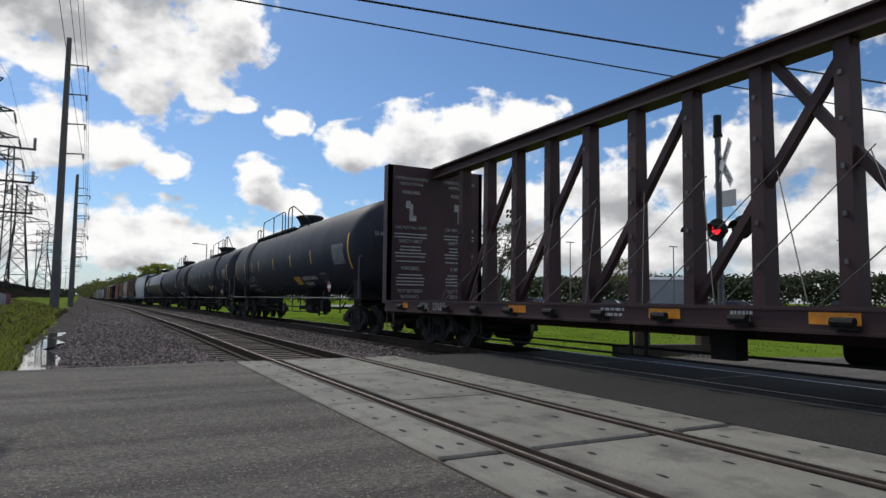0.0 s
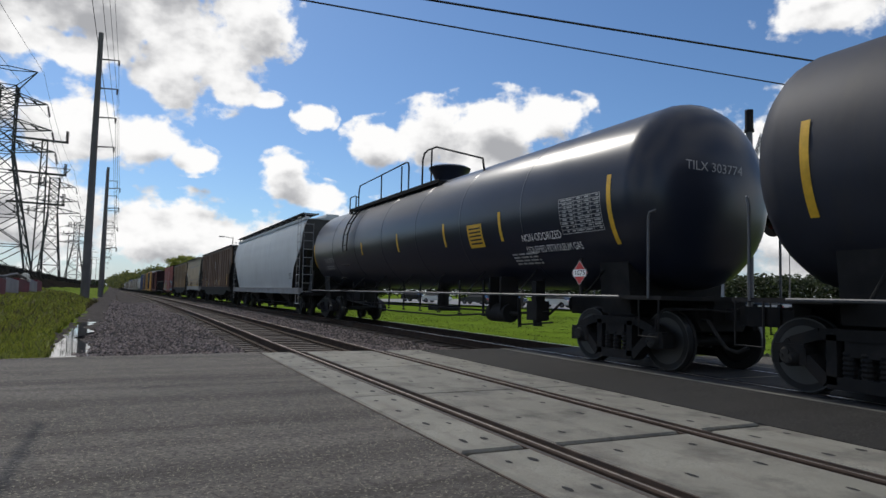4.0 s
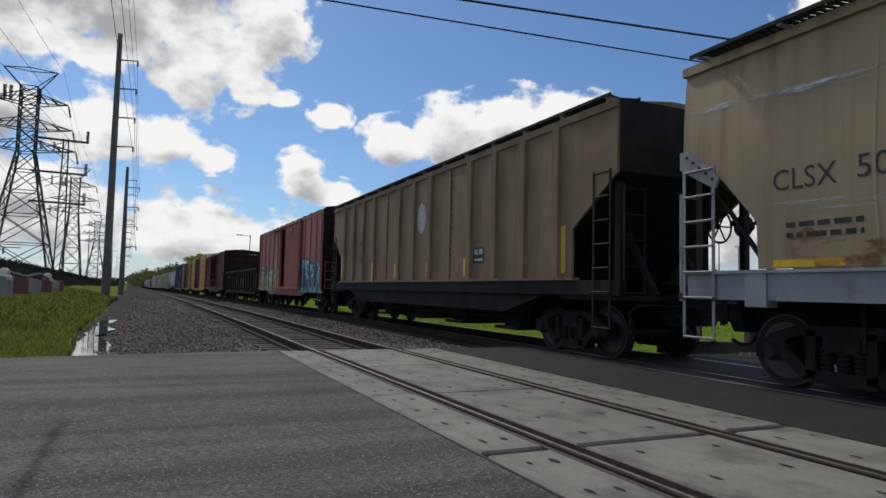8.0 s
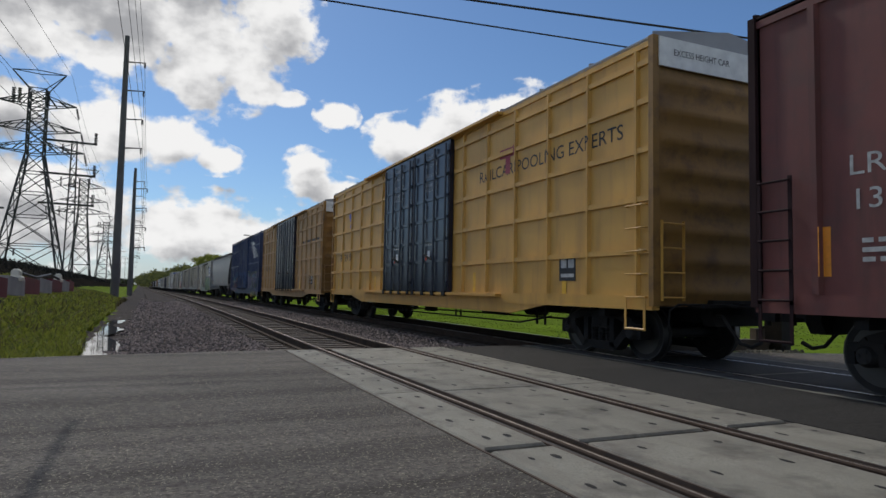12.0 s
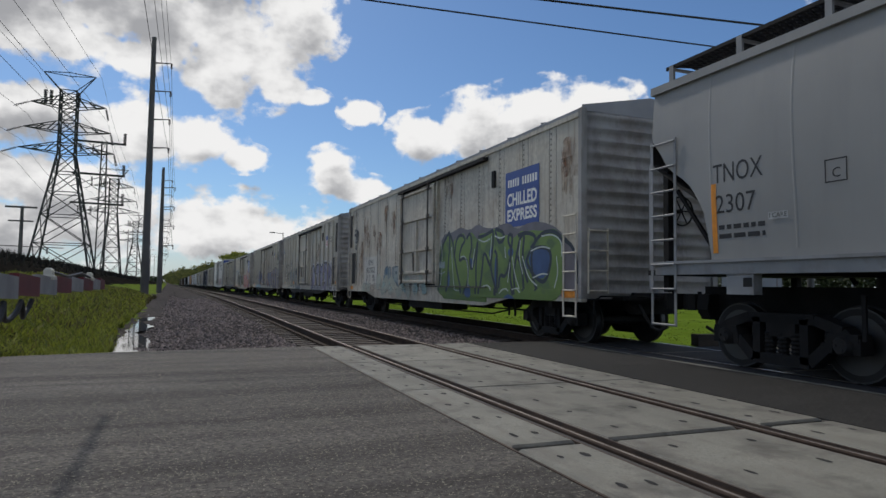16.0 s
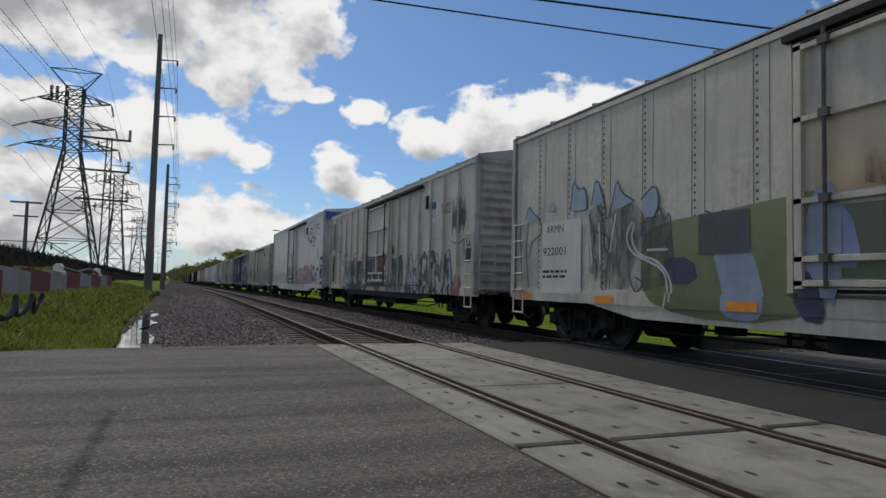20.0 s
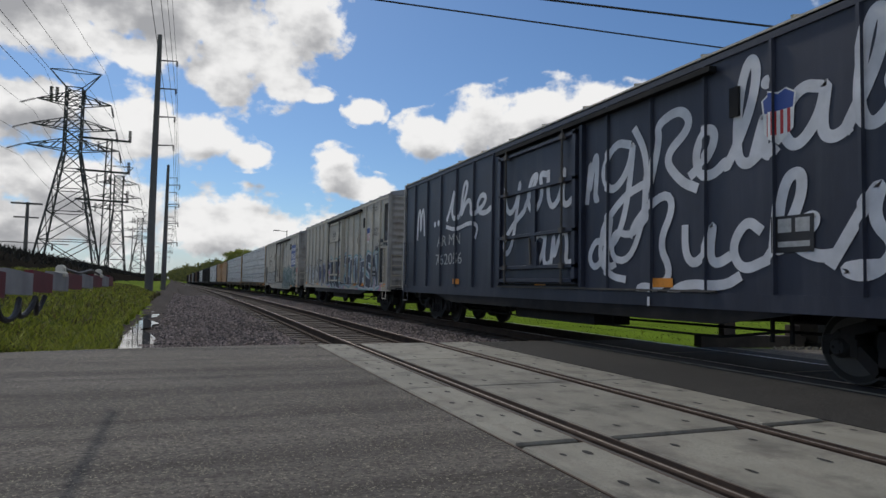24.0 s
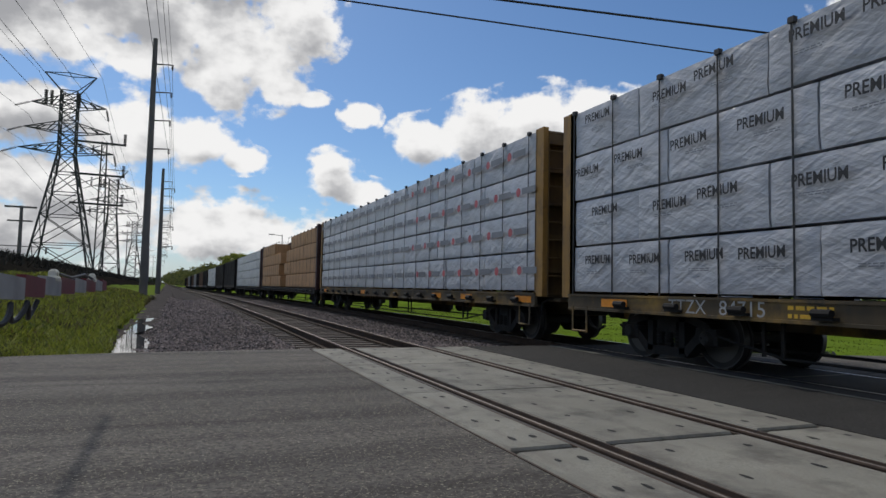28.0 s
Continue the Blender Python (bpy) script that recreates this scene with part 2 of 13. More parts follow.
def asphalt(name, base, pale, worn):
    """Chipped stone in tar: dark drags along the way of the traffic, pale worn fields, single bright chips."""
    m = mat(name, base, 0.82, var=0.16, scale=0.5, bump=0.7, bscale=110, spec=0.2)
    nt = m.node_tree
    N, L = nt.nodes.new, nt.links.new
    b = nt.nodes["Principled BSDF"]
    col = b.inputs["Base Color"].links[0].from_socket
    tc = N("ShaderNodeTexCoord")

    def layer(under, colour, scale, lo, hi, amount, stretch=(1, 1, 1), detail=4.0):
        mp = N("ShaderNodeMapping")
        mp.inputs["Scale"].default_value = stretch
        n = N("ShaderNodeTexNoise")
        n.inputs["Scale"].default_value, n.inputs["Detail"].default_value, n.inputs["Roughness"].default_value = scale, detail, 0.6
        r = N("ShaderNodeMapRange")
        r.inputs["From Min"].default_value, r.inputs["From Max"].default_value, r.inputs["To Max"].default_value = lo, hi, amount
        x = N("ShaderNodeMix")
        x.data_type = "RGBA"
        L(tc.outputs["Object"], mp.inputs["Vector"])
        L(mp.outputs[0], n.inputs["Vector"])
        L(n.outputs[0], r.inputs["Value"])
        L(r.outputs[0], x.inputs["Factor"])
        L(under, x.inputs["A"])
        x.inputs["B"].default_value = (*colour, 1)
        return x.outputs["Result"]

    dark = tuple(c * 0.35 for c in base)
    col = layer(col, tuple(c * 1.35 for c in base), 1.0, 0.47, 0.66, 0.8, (0.13, 0.8, 1), 5.0)
    col = layer(col, dark, 1.0, 0.46, 0.66, worn, (0.07, 1.1, 1), 6.0)
    col = layer(col, dark, 1.0, 0.5, 0.68, worn * 0.7, (0.12, 3.1, 1), 6.0)
    col = layer(col, dark, 0.9, 0.55, 0.68, worn * 0.7, (0.8, 1.1, 1), 6.0)
    col = layer(col, tuple(c * 0.3 for c in base), 30.0, 0.46, 0.6, 0.66, detail=7.0)
    col = layer(col, pale, 58.0, 0.6, 0.65, 0.95, detail=3.0)
    col = layer(col, pale, 24.0, 0.63, 0.69, 0.4, (0.5, 1, 1), detail=5.0)
    L(col, b.inputs["Base Color"])
    return m


M_ASPHALT = asphalt("asphalt", (0.148, 0.133, 0.117), (0.36, 0.33, 0.25), 0.8)
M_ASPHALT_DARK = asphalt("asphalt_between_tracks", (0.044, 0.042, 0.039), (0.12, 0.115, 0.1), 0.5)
M_CONCRETE = mat("concrete", (0.235, 0.225, 0.185), 0.8, var=0.22, scale=1.6, bump=0.35, bscale=60, dirt=(0.075, 0.068, 0.058), dirt_amount=0.8, dirt_scale=1.9, rand=0.1, fine=0.14, streak=(0.15, 0.13, 0.11), amount=0.6, stretch=(1.6, 0.35, 1))
M_FILLER = mat("grey_rubber_filler", (0.062, 0.055, 0.048), 0.8, var=0.3, scale=2, bump=0.3, bscale=40, streak=(0.028, 0.022, 0.018), amount=0.6, stretch=(1, 0.2, 1))
# Concrete of the used track, with the train's shadow put into its colour.
M_CONCRETE_SHADED = mat("train_shaded_concrete", (0.045, 0.045, 0.048), 0.8, spec=0.25, var=0.25, scale=1.2, bump=0.25, bscale=60, rand=0.08)
M_HOLE = mat("dark_hole", (0.02, 0.019, 0.018), 0.9, bump=0)
M_FLANGE = mat("grimy_flangeway", (0.03, 0.023, 0.018), 0.85, var=0.3, scale=3, bump=0.3, bscale=30, spec=0.0)
M_TAR = mat("tar_joint", (0.035, 0.033, 0.031), 0.8, bump=0.2)
M_RAIL = mat("rail_steel", (0.05, 0.035, 0.026), 0.85, 0.0, var=0.3, scale=4, spec=0.15)
M_RAIL_DULL = mat("dull_rail_head", (0.22, 0.19, 0.165), 0.55, 1.0, var=0.3, scale=6, bump=0.03)
M_RAIL_TOP = mat("polished_rail_head", (0.66, 0.65, 0.64), 0.34, 1.0, var=0.08, scale=3, bump=0.02)
M_TIE = mat("tie_wood", (0.085, 0.068, 0.055), 0.9, var=0.35, scale=3, bump=0.6, bscale=30, rand=0.25)
M_STONE = island("ballast_stone", (0.19, 0.169, 0.158), 0.85, 0.72, (1.08, 0.97, 0.93))
M_GRAVEL = mat("gravel_bed", (0.085, 0.073, 0.067), 0.95, var=0.4, scale=2.2, bump=1.0, bscale=14, fine=0.75, spec=0.05, dirt=(0.05, 0.045, 0.042), dirt_amount=0.7, dirt_scale=5)
M_BERM = mat("dark_earth_bank", (0.02, 0.018, 0.015), 0.95, var=0.4, scale=0.6, bump=0.8, bscale=8, spec=0.0)
M_GRASS_SOIL = mat("grass_ground", (0.135, 0.185, 0.035), 0.95, var=0.35, scale=0.5, bump=0.5, bscale=30, dirt=(0.12, 0.13, 0.045), dirt_amount=0.6, dirt_scale=0.9, spec=0.0)
M_GRASS = island("grass_blades", (0.12, 0.19, 0.022), 0.7, 0.45, (1.25, 1.0, 0.9), 0.35)
M_BANK = island("bank_blades", (0.155, 0.218, 0.03), 0.75, 0.55, (1.3, 1.0, 0.9), 0.35)
M_WEED = island("brown_weeds", (0.085, 0.082, 0.035), 0.8, 0.5, (1.2, 1.0, 0.9), 0.25)
M_DRY = island("dry_grass", (0.2, 0.17, 0.07), 0.8, 0.4, (1, 1, 1), 0.3)
M_LAWN = mat("lawn", (0.115, 0.175, 0.02), 0.95, var=0.22, scale=0.35, bump=0.4, bscale=18, dirt=(0.15, 0.2, 0.04), dirt_amount=0.45, dirt_scale=0.15, spec=0.0)
M_SCRUB = island("dark_scrub", (0.022, 0.02, 0.016), 0.95, 0.5, (1.0, 1.1, 0.9))
M_WATER = mat("puddle_water", (0.03, 0.03, 0.028), 0.03, 0.0, var=0.1, bump=0.015, bscale=6, spec=0.9)
M_POLE = mat("weathered_steel_pole", (0.12, 0.112, 0.112), 0.8, 0.0, var=0.2, scale=0.6)
M_GALV = mat("galvanised_steel", (0.12, 0.122, 0.127), 0.55, 0.4, var=0.2, scale=2)
M_TOWER = mat("dark_tower_steel", (0.035, 0.04, 0.038), 0.7, 0.0, var=0.2, scale=2, bump=0)
M_WIRE = mat("cable", (0.012, 0.012, 0.013), 0.6, bump=0)
M_INSUL = mat("insulator", (0.03, 0.02, 0.018), 0.3, bump=0)
# Leaf green lightened so that distance haze is in the colour.
M_LEAF = island("hazed_spring_leaves", (0.11, 0.135, 0.05), 0.7, 0.5, (1.3, 1.1, 0.8), 0.35)
M_LEAF_SPRING = island("fresh_leaves", (0.2, 0.25, 0.055), 0.7, 0.4, (1.25, 1.05, 0.8), 0.4)
M_LEAF_DARK = island("dark_leaves", (0.045, 0.06, 0.03), 0.7, 0.5, (1.2, 1.1, 0.9), 0.25)
M_BARK = mat("bark", (0.07, 0.058, 0.048), 0.9, var=0.3, bump=0.6, bscale=20)
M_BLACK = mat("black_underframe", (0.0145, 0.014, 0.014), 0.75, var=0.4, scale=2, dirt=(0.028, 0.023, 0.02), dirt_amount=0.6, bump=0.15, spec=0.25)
M_WHEEL = mat("wheel_steel", (0.016, 0.0148, 0.014), 0.75, 0.0, var=0.3, scale=4)
M_TREAD = mat("bright_tread", (0.09, 0.09, 0.09), 0.4, 0.8, var=0.1, bump=0)
M_TANK = mat("black_tank_paint", (0.026, 0.029, 0.042), 0.6, spec=0.32, var=0.3, scale=0.8, bump=0.03, bscale=30, streak=(0.042, 0.04, 0.04), amount=0.5, stretch=(1, 1, 0.25))
M_TANK_NEW = mat("glossy_black_paint", (0.016, 0.02, 0.034), 0.3, var=0.15, scale=0.7, bump=0.008, bscale=6)
M_YELLOW = mat("yellow_reflector", (0.72, 0.42, 0.03), 0.5, var=0.15, scale=8, bump=0)
M_ORANGE = mat("orange_reflector", (0.75, 0.27, 0.02), 0.5, var=0.15, scale=8, bump=0)
M_WHITE = mat("white_paint", (0.78, 0.78, 0.76), 0.6, var=0.12, scale=5, bump=0)
M_WORN_WHITE = mat("worn_white_stencil", (0.42, 0.42, 0.41), 0.7, var=0.25, scale=9, bump=0)
M_INK = mat("black_stencil", (0.02, 0.02, 0.022), 0.6, var=0.2, scale=9, bump=0)
M_RED = mat("red_paint", (0.5, 0.03, 0.03), 0.5, var=0.12, scale=6, bump=0)
M_SEAM = mat("grimy_seam", (0.16, 0.145, 0.125), 0.7, var=0.2, scale=4, bump=0)
M_PATCH = mat("newer_cream_paint", (0.58, 0.56, 0.5), 0.55, var=0.08, scale=1.2, bump=0.04, streak=(0.42, 0.39, 0.33), amount=0.4)
M_ROD = mat("grimy_door_rod", (0.09, 0.08, 0.07), 0.7, var=0.25, scale=4, bump=0)
# Hopper ends: soot and the shade under the overhang, both put into the colour.
M_SLOPE = mat("sooty_shaded_end_sheet", (0.05, 0.048, 0.046), 0.75, var=0.3, scale=1.2, streak=(0.1, 0.095, 0.09), amount=0.4)
M_CREAM = mat("dirty_white_paint", (0.55, 0.505, 0.41), 0.55, var=0.13, scale=0.9, bump=0.08, bscale=7, streak=(0.25, 0.215, 0.175), amount=0.45, stretch=(1, 2.2, 0.16), dirt=(0.3, 0.25, 0.2), dirt_amount=0.4, dirt_scale=1.3, fine=0.08)
M_WHITE_END = mat("road_grimed_white_end", (0.42, 0.41, 0.385), 0.65, var=0.16, scale=0.7, streak=(0.16, 0.14, 0.115), amount=0.55, stretch=(1, 1, 0.3), dirt=(0.17, 0.145, 0.115), dirt_amount=0.6, dirt_scale=0.9)
M_CREAM_RUSTY = mat("rust_stained_white_paint", (0.57, 0.53, 0.44), 0.6, var=0.16, scale=0.9, bump=0.1, bscale=7, streak=(0.22, 0.145, 0.09), amount=0.5, stretch=(1, 2.4, 0.2), dirt=(0.28, 0.21, 0.15), dirt_amount=0.5, dirt_scale=1.1, fine=0.12)
M_WHITE_SMOOTH = mat("smooth_white_paint", (0.58, 0.565, 0.53), 0.5, var=0.1, scale=0.6, bump=0.02, bscale=10, streak=(0.36, 0.34, 0.3), amount=0.4, dirt=(0.3, 0.27, 0.23), dirt_amount=0.35, dirt_scale=0.8)
M_END_GREY = mat("sooty_white_end", (0.36, 0.35, 0.335), 0.7, var=0.2, scale=1.0, streak=(0.13, 0.12, 0.11), amount=0.7, stretch=(1, 1, 0.2), dirt=(0.12, 0.085, 0.06), dirt_amount=0.6, dirt_scale=0.8)
M_GREY_ROOF = mat("grey_roof", (0.3, 0.3, 0.31), 0.55, 0.2, var=0.15, scale=1)
M_NAVY = mat("navy_black_paint", (0.024, 0.028, 0.047), 0.5, var=0.25, scale=0.9, streak=(0.06, 0.065, 0.08), amount=0.5)
M_OXIDE = mat("faded_oxide_red", (0.37, 0.12, 0.102), 0.7, var=0.2, scale=0.8, bump=0.08, streak=(0.09, 0.035, 0.03), amount=0.6, dirt=(0.2, 0.1, 0.09), dirt_amount=0.4, dirt_scale=1.4)
M_MAROON = mat("brown_red_paint", (0.155, 0.048, 0.04), 0.65, var=0.22, scale=0.8, bump=0.06, streak=(0.065, 0.03, 0.026), amount=0.65, dirt=(0.09, 0.05, 0.042), dirt_amount=0.5)
# Far darker than the sides: the shade on the car ends is in this colour.
M_MAROON_SHADED = mat("shaded_brown_end", (0.026, 0.013, 0.0145), 0.8, spec=0.15, var=0.3, scale=0.9, streak=(0.03, 0.02, 0.02), amount=0.7)
M_YELLOW_CAR = mat("ochre_yellow_paint", (0.6, 0.335, 0.07), 0.5, var=0.12, scale=0.7, bump=0.03, streak=(0.3, 0.16, 0.05), amount=0.4)
M_TAN_CAR = mat("faded_tan_yellow_paint", (0.42, 0.25, 0.1), 0.6, var=0.16, scale=0.7, streak=(0.2, 0.11, 0.06), amount=0.6)
M_NAVY_DOOR = mat("glossy_navy_door", (0.014, 0.017, 0.035), 0.28, var=0.15, scale=1, bump=0.02)
M_BLUE_CAR = mat("dark_blue_paint", (0.025, 0.045, 0.125), 0.5, var=0.22, scale=0.8, streak=(0.03, 0.035, 0.06), amount=0.6)
M_BROWN_HOP = mat("weathered_brown_grey_steel", (0.11, 0.062, 0.035), 0.75, var=0.22, scale=0.7, bump=0.08, streak=(0.085, 0.055, 0.04), amount=0.65, dirt=(0.12, 0.06, 0.04), dirt_amount=0.5)
M_BROWN_HOP2 = mat("weathered_olive_brown_steel", (0.215, 0.148, 0.082), 0.75, var=0.2, scale=0.7, bump=0.08, streak=(0.1, 0.075, 0.055), amount=0.65, dirt=(0.14, 0.09, 0.06), dirt_amount=0.45)
M_TAN_HOP = mat("rust_streaked_tan_paint", (0.31, 0.235, 0.135), 0.6, var=0.16, scale=0.6, bump=0.05, streak=(0.17, 0.1, 0.055), amount=0.75, stretch=(1, 1, 0.09), dirt=(0.2, 0.15, 0.09), dirt_amount=0.5, dirt_scale=0.7)
M_GREY_HOP = mat("light_grey_paint", (0.29, 0.285, 0.27), 0.5, var=0.09, scale=0.5, bump=0.03, streak=(0.25, 0.245, 0.235), amount=0.5)
M_PALE_HOP = mat("pale_blue_grey_paint", (0.44, 0.47, 0.48), 0.5, var=0.08, scale=0.5, streak=(0.3, 0.31, 0.31), amount=0.4)
M_GREY_SILL = mat("grey_sill", (0.26, 0.265, 0.27), 0.6, var=0.15, scale=1.5, dirt=(0.12, 0.08, 0.05), dirt_amount=0.4)
M_GOND = mat("sooty_black_gondola", (0.015, 0.0142, 0.0148), 0.8, spec=0.2, var=0.3, scale=0.9, bump=0.1, streak=(0.034, 0.028, 0.025), amount=0.6, dirt=(0.045, 0.026, 0.02), dirt_amount=0.5)
M_BEAM_RED = mat("dull_red_flatcar_paint", (0.0418, 0.0166, 0.0166), 0.65, var=0.25, scale=1.2, streak=(0.045, 0.022, 0.02), amount=0.5)
M_BULK_RED = mat("dark_red_bulkhead", (0.05, 0.022, 0.025), 0.65, var=0.2, scale=1.1)
M_BEAM_YELLOW = mat("worn_yellow_flatcar_paint", (0.32, 0.175, 0.038), 0.65, var=0.2, scale=1.2, streak=(0.13, 0.08, 0.04), amount=0.7, dirt=(0.08, 0.05, 0.035), dirt_amount=0.6)
M_SILL_WORN = mat("sooty_yellow_sill", (0.07, 0.05, 0.025), 0.7, var=0.3, scale=2, dirt=(0.3, 0.18, 0.04), dirt_amount=0.95, dirt_scale=0.9, streak=(0.03, 0.025, 0.02), amount=0.6)
M_BOARDS = mat("bare_tan_lumber", (0.42, 0.24, 0.11), 0.75, var=0.2, scale=2.0, bump=0.3, bscale=25, streak=(0.3, 0.16, 0.07), amount=0.6, stretch=(1, 0.05, 6))
M_PRINT = mat("grey_print", (0.22, 0.23, 0.25), 0.6, bump=0)
M_REDPRINT = mat("faded_red_print", (0.5, 0.12, 0.13), 0.6, bump=0)
M_SIGN_BLUE = mat("blue_sign", (0.03, 0.07, 0.28), 0.5, var=0.12, scale=2, bump=0)
M_STENCIL_Y = mat("yellow_stencil", (0.6, 0.38, 0.03), 0.6, var=0.2, scale=8, bump=0)
M_RUSTSPOT = mat("rust_patch", (0.2, 0.08, 0.035), 0.85, var=0.35, scale=6, bump=0.1)


def stain(name, base, scale, lo, hi, stretch=(1, 1, 0.4)):
    """Paint or rust that covers in patches, with soft uneven edges."""
    m = mat(name, base, 0.85, var=0.35, scale=5, bump=0)
    nt = m.node_tree
    tc = nt.nodes.new("ShaderNodeTexCoord")
    mp = nt.nodes.new("ShaderNodeMapping")
    mp.inputs["Scale"].default_value = stretch
    n = nt.nodes.new("ShaderNodeTexNoise")
    n.inputs["Scale"].default_value, n.inputs["Detail"].default_value, n.inputs["Roughness"].default_value = scale, 7, 0.65
    r = nt.nodes.new("ShaderNodeMapRange")
    r.inputs["From Min"].default_value, r.inputs["From Max"].default_value = lo, hi
    nt.links.new(tc.outputs["Object"], mp.inputs["Vector"])
    nt.links.new(mp.outputs[0], n.inputs["Vector"])
    nt.links.new(n.outputs[0], r.inputs["Value"])
    nt.links.new(r.outputs[0], nt.nodes["Principled BSDF"].inputs["Alpha"])
    return m


M_STAIN = stain("rust_bloom", (0.22, 0.105, 0.055), 4.0, 0.46, 0.72)
M_RUN = stain("rust_run", (0.26, 0.15, 0.085), 6.0, 0.42, 0.8)
M_SCRAPE = stain("scraped_metal", (0.5, 0.5, 0.5), 4.0, 0.45, 0.68, (1, 0.22, 2.5))
M_PALEWEAR = stain("pale_worn_paint", (0.3, 0.3, 0.27), 5.0, 0.42, 0.6)
M_CHALK = mat("faint_chalk_line", (0.26, 0.22, 0.21), 0.75, var=0.4, scale=7, bump=0)
M_SOOT = stain("soot_film", (0.05, 0.045, 0.04), 2.2, 0.42, 0.75)


def wrap_sheet(name, base):
    """Stretched plastic sheet: sharp slanting creases and a dull shine."""
    m = mat(name, base, 0.34, var=0.1, scale=1.3, bump=0, streak=tuple(c * 0.72 for c in base), amount=0.5, stretch=(1, 1.2, 0.8), rand=0.1)
    nt = m.node_tree
    N, L = nt.nodes.new, nt.links.new
    tc = N("ShaderNodeTexCoord")
    total = None
    for turn, scale, weight in ((28, 2.6, 1.0), (-24, 3.3, 0.8), (6, 7.0, 0.35)):
        rot, mp, n, a = N("ShaderNodeMapping"), N("ShaderNodeMapping"), N("ShaderNodeTexNoise"), N("ShaderNodeMath")
        rot.inputs["Rotation"].default_value = (radians(turn), 0, 0)
        mp.inputs["Scale"].default_value = (1, 0.3, 1.6)
        n.inputs["Scale"].default_value, n.inputs["Detail"].default_value, n.inputs["Roughness"].default_value = scale, 3, 0.5
        L(tc.outputs["Object"], rot.inputs["Vector"])
        L(rot.outputs[0], mp.inputs["Vector"])
        L(mp.outputs[0], n.inputs["Vector"])
        a.operation = "SUBTRACT"
        L(n.outputs[0], a.inputs[0])
        a.inputs[1].default_value = 0.5
        b, c = N("ShaderNodeMath"), N("ShaderNodeMath")
        b.operation, c.operation = "ABSOLUTE", "MULTIPLY_ADD"
        L(a.outputs[0], b.inputs[0])
        L(b.outputs[0], c.inputs[0])
        c.inputs[1].default_value = -weight
        if total is not None:
            L(total, c.inputs[2])
        total = c.outputs[0]
    bn = N("ShaderNodeBump")
    bn.inputs["Strength"].default_value, bn.inputs["Distance"].default_value = 1.0, 0.042
    L(total, bn.inputs["Height"])
    L(bn.outputs[0], nt.nodes["Principled BSDF"].inputs["Normal"])
    return m


M_WRAP = wrap_sheet("white_lumber_wrap", (0.5, 0.505, 0.53))
M_BULK_YELLOW = mat("rusty_yellow_bulkhead", (0.125, 0.075, 0.028), 0.75, var=0.3, scale=1.2, streak=(0.06, 0.035, 0.022), amount=0.8, stretch=(1, 1, 0.2), dirt=(0.05, 0.03, 0.02), dirt_amount=0.7, dirt_scale=1.0)
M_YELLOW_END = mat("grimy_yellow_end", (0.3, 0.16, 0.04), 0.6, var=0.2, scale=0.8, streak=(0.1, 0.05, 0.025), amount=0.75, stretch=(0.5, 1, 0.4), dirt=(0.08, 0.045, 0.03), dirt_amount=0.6)

